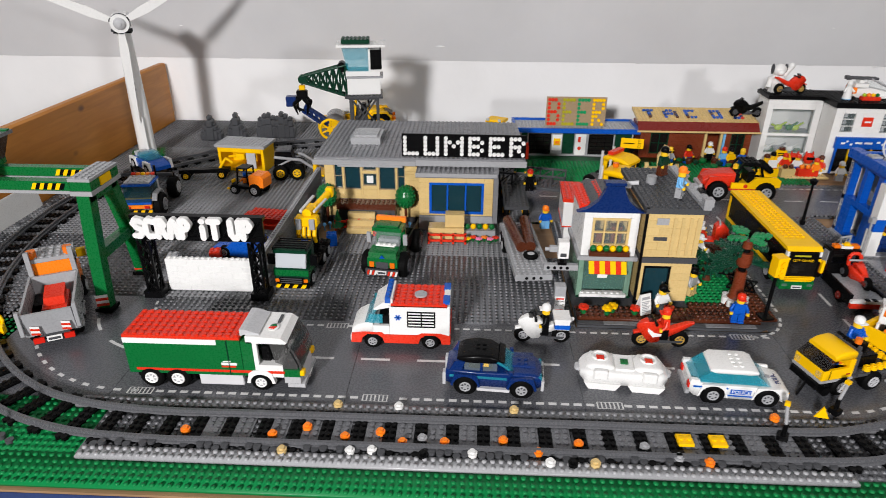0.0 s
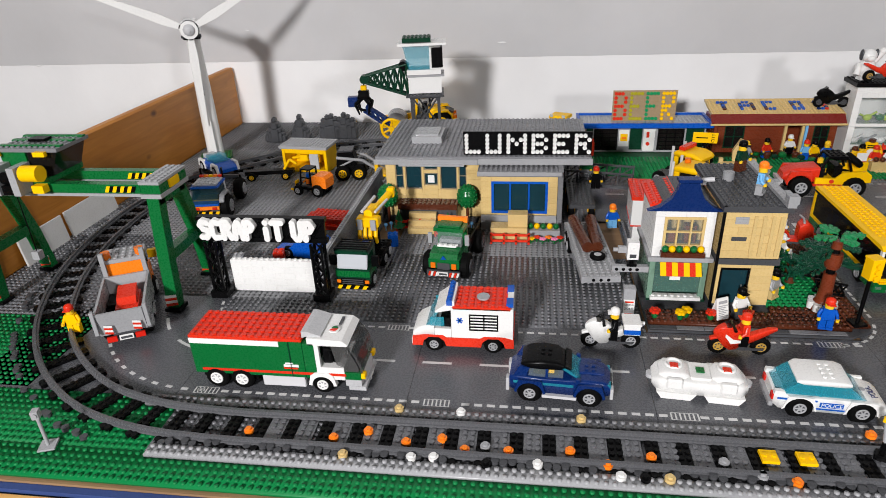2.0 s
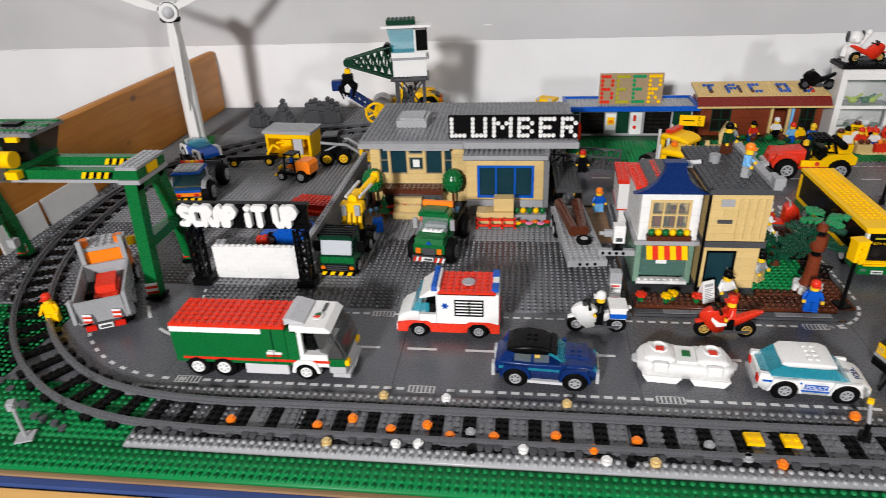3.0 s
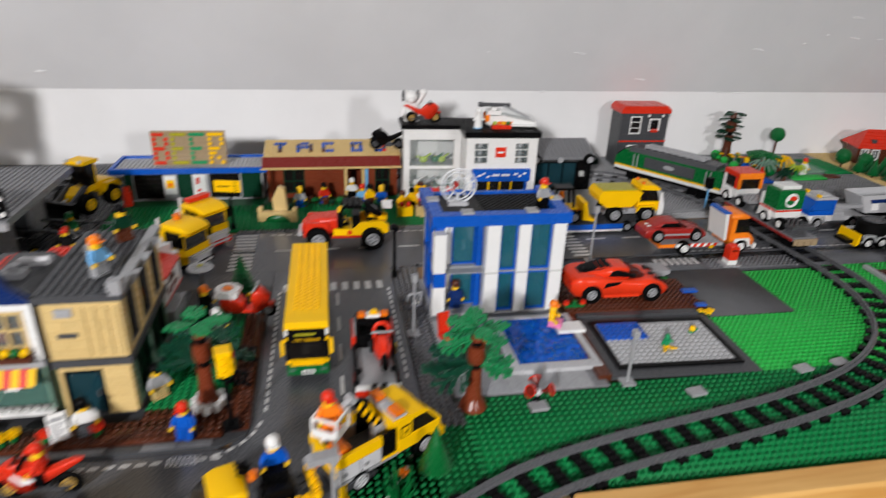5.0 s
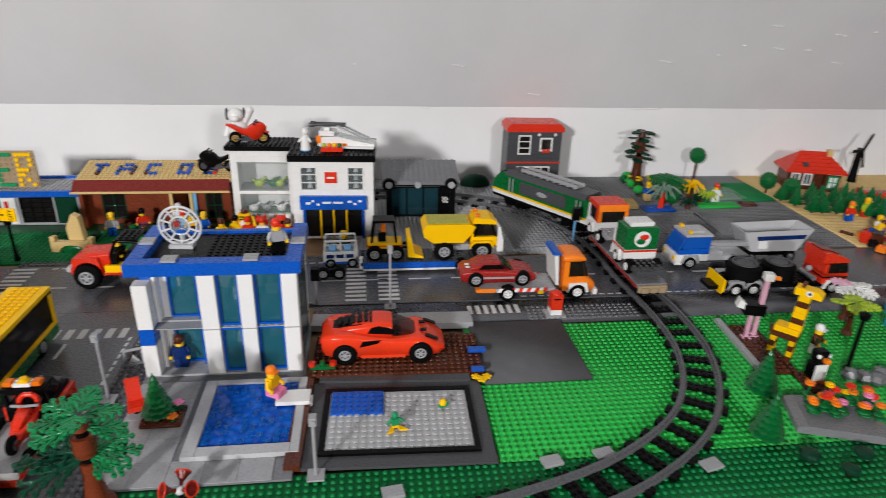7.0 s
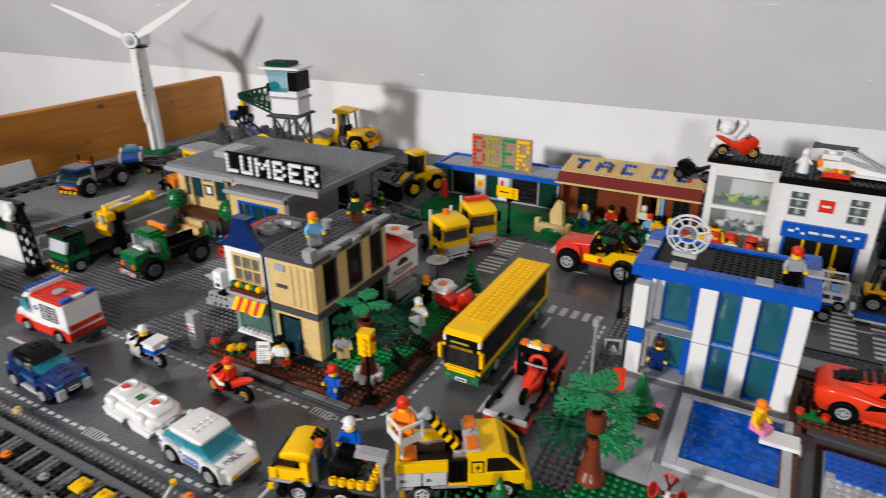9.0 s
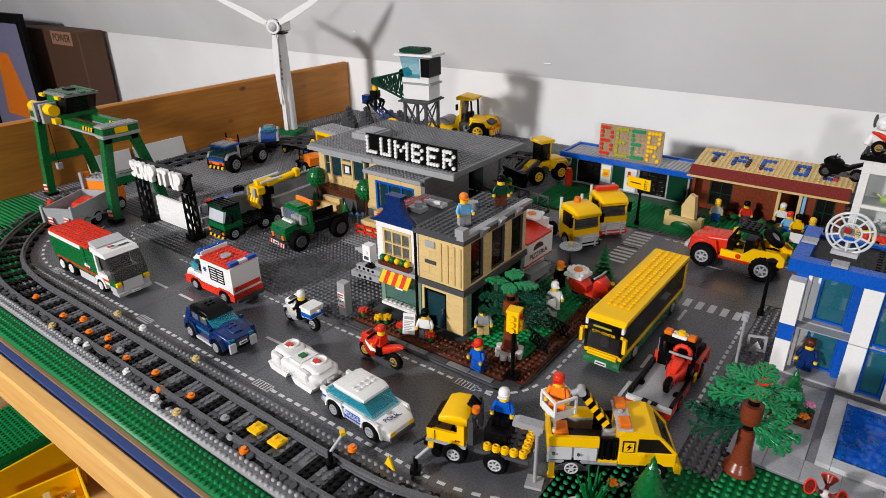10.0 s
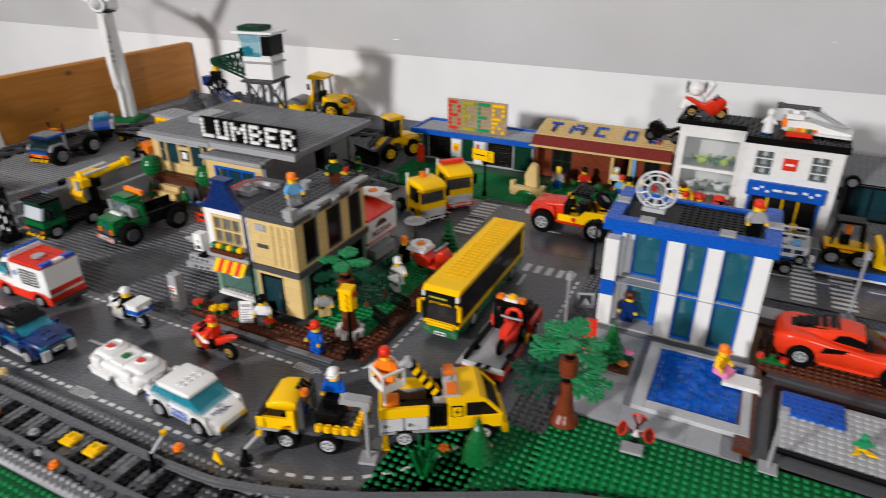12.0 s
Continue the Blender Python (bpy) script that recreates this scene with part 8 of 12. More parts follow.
part("light_bar", Geo().prism([(14, 70.3), (28, 70.3), (25, 74), (16, 74)], -22, 22, "y"), TBLUE, v, "blue light bar")
part("bumper", Geo().box(80, 86, -23, 23, 7, 15), WHITE, v)
part("beacon", Geo().box(-4, 4, -27, -25.8, 12, 17), YELLOW, v)
axles(v, (-48, 55), 21, 12, 10, WHITE)
v = thing("dark_red_car", "dark red low toy car on a flatbed", "car", 1.560, 1.524, 0, 0.0204)
part("body", Geo().loft([(-55, 19, 9, 20, 3), (-48, 22, 8, 24, 4), (-20, 23, 7, 25, 3), (10, 23, 7, 24, 3), (34, 23, 7, 23, 5), (48, 21, 7, 20, 5), (55, 18, 8, 14, 3)]), CARRED, v)
part("cabin", Geo().loft([(-40, 16, 24, 27, 2), (-26, 18, 24, 34, 4), (-4, 18, 24, 35, 4), (2, 17, 24, 34, 4)]), CARRED, v)
part("windscreen", Geo().prism([(2, 33.6), (5, 33.6), (20, 24), (16, 24)], -16.5, 16.5, "y"), SMOKE, v)
for s in (-1, 1):
    part("side_window", Geo().prism([(-30, 26), (8, 26), (1, 32.6), (-24, 32.6)], min(s * 17.6, s * 18.6), max(s * 17.6, s * 18.6), "y"), BLACK, v)
    part("stripe", Geo().box(-26, 22, min(s * 22.9, s * 23.5), max(s * 22.9, s * 23.5), 13, 16, 0.1), LGREY, v)
    part("bonnet_stripe", Geo().box(-47, -41, s * 5 - 2, s * 5 + 2, 24, 25.4), WHITE, v)
axles(v, (-34, 34), 20, 11.5, 9)

# blue low-loader with two yellow machines
v = thing("low_loader", "blue and black low-loader trailer", "trailer", 1.470, 1.622, 0, 0.0002)
part("deck", Geo().box(-108, 96, -24, 24, 12, 18).studs(-108, -24, 25, 6, 18, 8), DGREY, v)
part("side_beam", Geo().box(-104, 40, -26, -24.2, 8, 18).box(-104, 40, 24.2, 26, 8, 18), BLUE, v, "blue side beam")
part("lower_edge", Geo().box(-104, 40, -26.4, -24.6, 4.5, 7.8), WHITE, v)
part("end_block", Geo().box(-110, -104.3, -24, -12, 8, 24, 0.5), WHITE, v)
axles(v, (50, 72), 20, 10, 9)
v = thing("dump_truck", "yellow articulated dump truck on a trailer", "dump truck", 1.520, 1.622, 0, 0.0185)
part("chassis", Geo().box(-44, 54, -12, 12, 13, 20), LGREY, v)
part("tipper", Geo().prism([(-60, 40), (-62, 52), (-56, 60), (12, 60), (20, 56), (14, 44), (2, 30), (-46, 30)], -24, 24, "y"), YELLOW, v, "yellow tipper body")
part("tipper_rim", Geo().box(-54, 10, -21, 21, 60.2, 61.4, 0.3), OLIVE, v)
part("red_rail", Geo().box(-30, 4, -16, 16, 26.5, 29.8), RED, v)
part("side_step", Geo().box(-2, 12, -20, 20, 18, 26), LGREY, v, "light grey side step")
cab = part("cab", Geo().box(14, 56, -21, 21, 22, 38, 1).box(14, 18, -21, 21, 38.2, 44), YELLOW, v, "yellow open cab")
for s in (-1, 1):
    part("post", Geo().tube((20, s * 18, 38), (22, s * 18, 58), 2, 8).tube((54, s * 18, 38), (46, s * 18, 58), 2, 8), BLACK, cab)
    part("mudguard", Geo().prism([(12, 20), (18, 30), (44, 30), (50, 20), (50, 24), (45, 33), (17, 33), (12, 26)], min(s * 21.2, s * 27), max(s * 21.2, s * 27), "y"), YELLOW, cab)
part("cab_glass", Geo().prism([(22, 38.3), (55, 38.3), (46, 58), (24, 58)], -16, 16, "y"), SMOKE, cab)
part("driver_seat", Geo().box(26, 36, -10, 10, 38.3, 52), BLACK, cab)
part("cab_roof", Geo().prism([(16, 60), (54, 58.2), (54, 62), (44, 68), (18, 69)], -20, 20, "y"), YELLOW, cab, "yellow sloping cab roof")
for s in (-1, 1):
    part("beacon", Geo().cyl((24, s * 12), 3.4, 69.2, 73, n=12), TORANGE, cab)
part("front_panel", Geo().prism([(56.2, 12), (66, 12), (66, 30), (60, 54), (56.2, 54)], -20, 20, "y"), WHITE, cab, "white front panel")
part("front_light", Geo().box(66.2, 67.4, -12, 12, 22, 28, 0.3), TRED, cab)
axles(v, (-28, 32), 20, 15.5, 12)
v = thing("skid_loader", "yellow and black skid loader with a bucket on a trailer", "loader", 1.400, 1.622, 0, 0.0185)
part("body", Geo().box(-27, 27, -14, 14, 18, 28, 1), YELLOW, v, "yellow body")
part("lower_frame", Geo().box(-24, 24, -12, 12, 8, 17.8), BLACK, v)
part("red_line", Geo().box(-27.3, 27.3, -14.3, 14.3, 22, 24), RED, v)
for a in (-20, 18):
    for s in (-1, 1):
        part("cage_post", Geo().tube((a, s * 12, 28), (a * 0.8, s * 11, 60), 1.9, 8), BLACK, v)
part("cage_roof", Geo().box(-18, 16, -13, 13, 60.2, 64, 1), BLACK, v)
part("seat", Geo().box(-10, 2, -8, 8, 28.2, 42), BLACK, v)
part("driver", Geo().box(-6, 2, -5, 5, 42.2, 49, 1).cyl((-2, 0), 4.2, 49.2, 55, n=12), ORANGE, v, "plain orange driver")
part("bucket", Geo().prism([(36, 6), (60, 3), (60, 6), (46, 12), (40, 40), (34, 38)], -20, 20, "y"), YELLOW, v, "yellow bucket")
part("arm", Geo().box(27.2, 38, -10, -6, 16, 20).box(27.2, 38, 6, 10, 16, 20), BLACK, v)
axles(v, (-16, 18), 18, 12, 10)
v = thing("small_buggy", "white toy cart with roll bars and blue print", "car", 1.331, 1.634, 2, 0.0002)
part("body", Geo().box(-27, 27, -15, 15, 11, 16).box(-27, 27, -16, -13, 16.2, 28).box(-27, 27, 13, 16, 16.2, 28), WHITE, v, "white cart body")
for s in (-1, 1):
    g = Geo()
    for u in (-25, 0, 25):
        g.tube((u, s * 14.5, 28), (u * 0.92, s * 14.5, 46), 1.8, 8)
    g.tube((-23, s * 14.5, 46), (23, s * 14.5, 46), 1.8, 8)
    part("roll_bar", g, WHITE, v)
    y0, y1 = min(s * 16.1, s * 16.8), max(s * 16.1, s * 16.8)
    part("side_print", Geo().box(-22, -10, y0, y1, 18, 24, 0.1).box(-7, 5, y0, y1, 18, 24, 0.1).box(8, 20, y0, y1, 18, 24, 0.1), NAVY, v, "blue print bars")
part("skirt", Geo().box(-27, 27, -16.4, 16.4, 8, 10.8), BLUE, v)
part("seat", Geo().box(-18, -8, -10, 10, 16.2, 30).box(6, 16, -10, 10, 16.2, 30), LBLUE, v)
axles(v, (-16, 18), 13, 8, 7)
v = thing("twin_wheel_dolly", "dark toy dolly with two big wheels on the road", "dolly", 1.318, 1.590, 0, 0.0002)
part("beam", Geo().box(-16, 16, -5, 5, 8, 13, 0.8).box(-4, 4, -12, 5, 5, 7.8), BLACK, v)
for u in (-12, 12):
    wheel(v, u, -9, 9.6, 8)

# right side: blue pick-up, red lorry with tyres, grey tipper
t = thing("service_truck", "clear blue and white service truck with a grey boom", "truck", 1.918, 1.606, 180, 0.0002)
part("chassis", Geo().box(-74, 44, -15, 15, 8, 14), DGREY, t)
part("lower_band", Geo().box(-6, 50, -23, 23, 14.2, 26).box(38, 50, -23, 23, 8, 14), WHITE, t, "white lower cab")
part("door_band", Geo().box(-6, 38, -23.4, 23.4, 26.2, 36).box(38.2, 46, -23, 23, 26.2, 34), BLUE, t, "blue upper cab")
part("windscreen", Geo().prism([(44, 34.2), (47, 34.2), (36, 56), (32, 56)], -21.5, 21.5, "y"), TBLUE, t, "clear blue windscreen")
part("cab_back", Geo().box(-6, 0, -23, 23, 36.2, 56), BLUE, t)
part("driver_seat", Geo().box(4, 14, -14, 14, 36.2, 50, 1), BLACK, t)
part("cab_roof", Geo().box(-8, 38, -23, 23, 56.2, 60).box(2, 26, -14, 14, 60.2, 63), COURTG, t, "pale grey cab roof")
for s in (-1, 1):
    part("side_window", Geo().prism([(0.4, 36.4), (42, 36.4), (33, 55.8), (0.4, 55.8)], min(s * 21.6, s * 22.6), max(s * 21.6, s * 22.6), "y"), TBLUE, t)
    part("headlight", Geo().box(50.2, 52, s * 17 - 4, s * 17 + 4, 16, 22, 0.6), YELLOW, t)
    part("roof_lamp", Geo().box(26.2, 31, s * 16 - 4, s * 16 + 4, 60.2, 65), YELLOW, t)
    part("mudguard", Geo().prism([(8, 12)] + [(24 - 12.6 * math.cos(math.pi * k / 8), 10 + 12.6 * math.sin(math.pi * k / 8)) for k in range(9)] + [(40, 12), (36, 25), (12, 25)], min(s * 21, s * 24.8), max(s * 21, s * 24.8), "y"), LGREY, t)
part("bed", Geo().box(-78, -6.4, -22, 22, 14.2, 22, 0.6).box(-30, -6.4, -22, 22, 22.2, 30), COURTG, t, "pale grey bed")
part("boom", Geo().box(-96, -14, -6, 6, 31, 38, 1).cyl((-20, 0), 9, 30.2, 34, n=16), LGREY, t)
axles(t, (-52, 24), 20, 10.6, 9)
v = thing("lorry", "red lorry carrying two large black tyres", "truck", 2.050, 1.508, 0, 0.0002)
part("chassis", Geo().box(-170, 44, -14, 14, 9, 15), BLACK, v)
cab = part("cab", Geo().box(4, 44, -23, 23, 18, 27).box(4, 10, -23, 23, 33, 50), RED, v, "red cab")
part("black_band", Geo().box(3.6, 44.6, -23.4, 23.4, 27.2, 29.6), BLACK, cab)
part("red_band", Geo().prism([(4, 29.8), (45, 29.8), (44, 35), (4, 35)], -23, 23, "y"), RED, cab)
part("windscreen", Geo().prism([(44, 35.2), (45.4, 35.2), (39, 56), (36, 56)], -21.8, 21.8, "y"), BLACK, cab, "black windscreen")
part("cab_roof", Geo().prism([(-2, 52), (40, 52), (42, 56), (30, 61), (12, 67), (-2, 69)], -23, 23, "y"), RED, cab, "red sloping cab roof")
part("roof_rib", Geo().prism([(-1, 69.2), (12, 67.2), (29, 61.4), (30, 63), (12, 69), (-1, 71)], -12, 12, "y"), DRED, cab)
part("grille", Geo().box(44.2, 47, -18, 18, 12, 26), BLACK, cab)
part("bumper", Geo().box(38, 48, -23, 23, 5, 11.6), WHITE, cab)
for s in (-1, 1):
    part("side_window", Geo().prism([(10.4, 35.2), (42, 35.2), (37, 51.8), (10.4, 51.8)], min(s * 21.8, s * 22.8), max(s * 21.8, s * 22.8), "y"), SMOKE, cab)
    part("door_pillar", Geo().box(24, 26, min(s * 22.9, s * 23.3), max(s * 22.9, s * 23.3), 35.2, 51.8, 0.1), BLACK, cab)
    part("mudguard", Geo().prism([(8, 10)] + [(24 - 12.4 * math.cos(math.pi * k / 8), 10 + 12.4 * math.sin(math.pi * k / 8)) for k in range(9)] + [(42, 10), (42, 17.8), (36, 24.5), (12, 24.5)], min(s * 21, s * 25), max(s * 21, s * 25), "y"), WHITE, cab)
    for u in (-132, -104):
        part("rear_mudguard", Geo().prism([(u - 12, 14)] + [(u - 12 * math.cos(math.pi * k / 8), 10.6 + 12.4 * math.sin(math.pi * k / 8)) for k in range(9)] + [(u + 12, 14), (u + 14, 16), (u + 10, 26), (u - 10, 26), (u - 14, 16)], min(s * 18, s * 24), max(s * 18, s * 24), "y"), LGREY, v)
part("trailer_deck", Geo().box(-150, 0, -23, 23, 15.2, 20).studs(-150, -24, 18, 6, 20, 8), BLACK, v)
part("rear_panel", Geo().prism([(-156, 6), (-150.4, 10), (-150.4, 28), (-153, 28)], -23, 23, "y"), YELLOW, v, "yellow tailboard")
part("coil", Geo().tube((-4, -16, 24), (-4, 16, 24), 4, 10).ball((-4, 0, 34), 5, 10, 6), LGREY, v)
for x in (-112, -56):
    tl = part("tyre_load", Geo().cyl((x, 0), 25, 24, 42, n=30).cyl((x, 0), 22, 21, 24, n=30, r2=25).cyl((x, 0), 25, 42, 46, n=30, r2=20), RUBBER, v, "large black tyre lying flat")
    part("tyre_well", Geo().cyl((x, 0), 13, 46.1, 46.6, n=24).ring((x, 0, 46), 17, 2.4, "z", 26, 6), DGREY, tl)
axles(v, (-132, -104), 19, 10.6, 9, WHITE)
axles(v, (24,), 20, 10.6, 9, WHITE)
v = thing("tipper_trailer", "open pale grey tipper trailer with a navy stripe", "trailer", 2.050, 1.622, 0, 0.0002)
resize(v, 0.90)
g = Geo()
for s in (-1, 1):
    g.prism([(-46, 24), (44, 24), (70, 66), (-66, 62)], min(s * 23.6, s * 26), max(s * 23.6, s * 26), "y")
g.prism([(-48, 24), (-45, 24), (-64, 62), (-67, 62)], -23.4, 23.4, "y").prism([(42, 24), (45, 24), (71, 66), (68, 66)], -23.4, 23.4, "y").box(-45.6, 43.6, -23.4, 23.4, 24, 26.4)
part("hopper", g, COURTG, v, "pale grey open hopper")
for s in (-1, 1):
    part("stripe", Geo().prism([(-38, 46), (54, 48), (58, 56), (-42, 54)], min(s * 26.2, s * 27), max(s * 26.2, s * 27), "y"), NAVY, v, "navy stripe")
    part("panel", Geo().prism([(-34, 30), (-16, 30), (-20, 45), (-36, 45)], min(s * 26.2, s * 27), max(s * 26.2, s * 27), "y"), WHITE, v)
part("frame", Geo().box(-70, 50, -16, 16, 12, 23.8), BLACK, v)
axles(v, (-44, 36), 20, 11, 9)

# yard vehicles on the left
v = thing("yard_truck", "worn blue, grey and orange flat truck with big wheels", "truck", -0.070, 1.484, -82, 0.0002)
resize(v, 1.12)
part("chassis", Geo().box(-60, 50, -11, 11, 16, 22), DGREY, v)
part("bed", Geo().box(-64, 4, -20, 20, 24, 28).studs(-64, -20, 8, 5, 28, 8).box(-64, -60, -20, 20, 28.2, 36), DGREY, v, "dark grey flat bed")
cab = part("cab", Geo().box(10, 54, -21, 21, 22.2, 28).box(10, 16, -21, 21, 28.2, 52), COURTG, v, "pale grey cab")
part("orange_band", Geo().box(52, 58, -21, 21, 19, 25, 0.6), ORANGE, cab)
part("yellow_corner", Geo().box(24, 51.6, -21.4, 21.4, 28.4, 33), YELLOW, cab, "yellow door band")
part("windscreen", Geo().prism([(46, 33.2), (57, 28.4), (58, 31), (48, 52), (42, 52)], -20.4, 20.4, "y"), PITGLASS, cab, "blue grey windscreen")
part("window_rim", Geo().prism([(50, 28.4), (58.4, 26), (59, 28.2), (51, 33)], -21, 21, "y"), BLUE, cab)
part("cab_roof", Geo().box(12, 46, -19, 19, 55.4, 58).studs(14, -16, 4, 4, 58, 8), COURTG, cab, "pale grey roof plate")
part("roof_rim", Geo().box(8, 50, -21.6, 21.6, 52.2, 55.2), BLUE, cab, "blue roof edge")
for k in range(5):
    part("roof_lamp", Geo().box(8, 13, -18 + k * 7.4, -12 + k * 7.4, 58.2, 62, 0.6), (RED, ORANGE, YELLOW, ORANGE, RED)[k], cab)
for s in (-1, 1):
    part("side_window", Geo().box(16.3, 44, min(s * 19.6, s * 20.4), max(s * 19.6, s * 20.4), 33.2, 52, 0.1), PITGLASS, cab)
    part("fender", Geo().prism([(18, 30), (26, 38), (46, 38), (54, 30), (54, 33), (47, 41), (25, 41), (18, 34)], min(s * 21.6, s * 29), max(s * 21.6, s * 29), "y"), LGREY, cab)
    part("exhaust", Geo().cyl((6, s * 17), 1.8, 28.3, 72, n=10), BLACK, v)
    part("headlight", Geo().box(58.2, 60, s * 14 - 3.4, s * 14 + 3.4, 20, 24), TRED, cab)
g = Geo()
for k in range(7):
    g.slot = k % 2
    g.prism([(-20 + k * 5.6, 11), (-14.4 + k * 5.6, 11), (-12 + k * 5.6, 17), (-17.6 + k * 5.6, 17)], 58, 60, "x")
part("bumper", g, [YELLOW, BLACK], v, "yellow and black striped bumper")
axles(v, (-40, 36), 26, 18, 15, LGREY)
v = thing("car_trailer", "low black flat trailer under the white and blue car", "trailer", -0.135, 1.632, -40, 0.0002)
part("deck", Geo().box(-52, 52, -20, 20, 12, 18.8).box(52.2, 84, -3, 3, 12, 16), BLACK, v, "black flat deck")
axles(v, (-24, 4), 14, 8, 7, LGREY)
v = thing("white_blue_car", "white and blue toy car in the yard", "car", -0.135, 1.632, -40, 0.0192)
part("body", Geo().loft([(-48, 19, 10, 20, 4), (-40, 22, 9, 24, 4), (-10, 22, 9, 25, 3), (16, 22, 9, 25, 3), (38, 21, 9, 22, 5), (48, 18, 10, 17, 4)]), BLUE, v)
part("canopy", Geo().loft([(-26, 14, 25, 28, 2), (-16, 18, 25, 37, 5), (4, 18, 25, 37, 5), (20, 15, 25, 28, 3)]), AQUA, v, "clear blue canopy")
for u in (-29, 29):
    for s in (-1, 1):
        part("wheel_arch", Geo().prism([(u + 16, 9)] + [(u + 13 * math.cos(math.pi * k / 8), 10 + 13 * math.sin(math.pi * k / 8)) for k in range(9)] + [(u - 16, 9), (u - 12, 26), (u + 12, 26)], min(s * 19, s * 24.5), max(s * 19, s * 24.5), "y"), WHITE, v, "white wheel arch")
part("engine", Geo().box(-44, -30, -12, 12, 22, 32, 1), COURTG, v)
axles(v, (-29, 29), 20, 11, 9)
v = thing("orange_loader", "black toy tractor with an orange rear box and driver", "loader", 0.088, 1.562, -14, 0.0002)
part("frame", Geo().box(-34, 30, -9, 9, 9, 16, 1).box(-32, -22, -12, 12, 12, 20, 1), BLACK, v, "black low frame")
part("cab_floor", Geo().box(-20, 6, -13, 13, 16.2, 20), DGREY, v)
for a in (-19, 4):
    for s in (-1, 1):
        part("cage_post", Geo().tube((a, s * 12, 20), (a * 0.86, s * 11, 50), 1.7, 8), BLACK, v)
part("cage_roof", Geo().box(-18, 5, -12.5, 12.5, 50.2, 53, 0.8).box(-17, 4, -12.5, -10, 34, 36).box(-17, 4, 10, 12.5, 34, 36), BLACK, v)
part("driver", Geo().box(-12, -4, -6, 6, 20.2, 32, 1).tube((-10, -6, 30), (-16, -7, 24), 1.8, 7).tube((-10, 6, 30), (-16, 7, 24), 1.8, 7), ORANGE, v, "plain driver in an orange vest")
part("driver_cap", Geo().cyl((-8, 0), 4.6, 32.2, 41, n=12), BLUE, v)
part("rear_box", Geo().prism([(8, 18), (38, 18), (39, 36), (34, 42), (12, 42), (8, 38)], -15, 15, "y"), ORANGE, v, "orange rear box")
part("fork", Geo().box(-46, -34.2, -9, -6, 5, 9).box(-46, -34.2, 6, 9, 5, 9).box(-37, -34.2, -5.8, 5.8, 8, 24), YELLOW, v, "yellow lifting fork")
axles(v, (-24,), 15, 9.5, 8, LGREY)
axles(v, (20,), 16, 12, 9, LGREY)
v = thing("skid_loader", "black and yellow skid loader in the yard", "loader", 0.142, 1.660, 8, 0.0002)
resize(v, 1.18)
part("body", Geo().box(-26, 24, -14, 14, 8, 26, 1).prism([(-26, 26.2), (10, 26.2), (4, 46), (-22, 48)], -13, 13, "y"), BLACK, v)
part("cab_slats", Geo().box(-20, 4, -14, 14, 48.2, 51).box(-24, -21, -12, 12, 30, 46), DGREY, v)
for s in (-1, 1):
    part("arm", Geo().tube((-24, s * 16.5, 40), (20, s * 16.5, 34), 2.6, 8).tube((20, s * 16.5, 34), (42, s * 16.5, 18), 2.6, 8).tube((-20, s * 16.5, 24), (6, s * 16.5, 36), 1.8, 8), LGREY, v)
part("bucket", Geo().prism([(40, 6), (58, 4), (58, 7), (46, 10), (46, 26), (40, 26)], -20, 20, "y"), YELLOW, v)
axles(v, (-15, 13), 20, 13, 11, YELLOW)
v = thing("yellow_shed", "small yellow shed with a grey studded roof", "shed", 0.036, 1.705, -6)
part("wall", Geo().box(-50, -44, -26, 30, 8, 52), YELLOW, v)
part("wall", Geo().box(44, 50, -26, 30, 8, 52), YELLOW, v)
part("wall", Geo().box(-43.7, 43.7, 24, 30, 8, 52), YELLOW, v)
part("floor", Geo().box(-50, 50, -26, 30, 1.9, 7.8), YELLOW, v)
part("lintel", Geo().box(-43.7, 43.7, -26, -20, 42, 52), YELLOW, v)
part("roof", Geo().box(-54, 54, -30, 34, 52.3, 58).studs(-54, -28, 13, 7, 58, 8), LGREY, v, "light grey studded roof")
part("panel", Geo().box(10, 30, -24, -20, 8, 41.8, 0.6), COURTG, v, "pale grey door panel")
part("arm", Geo().tube((-30, -18, 30), (6, -22, 36), 3, 8).box(-10, 8, -28, -18, 28, 40, 1), YELLOW, v, "yellow folded arm")
v = thing("crane_hook_arm", "black and yellow hook trailer in the yard", "trailer", -0.03, 1.640, 10, 0.0002)
part("beam", Geo().box(-50, 50, -8, 8, 12, 20), BLACK, v)
part("hook", Geo().tube((30, 0, 20), (44, 0, 40), 3, 8).tube((44, 0, 40), (56, 0, 30), 3, 8), YELLOW, v)
axles(v, (-36, 34), 12, 9, 7, YELLOW)
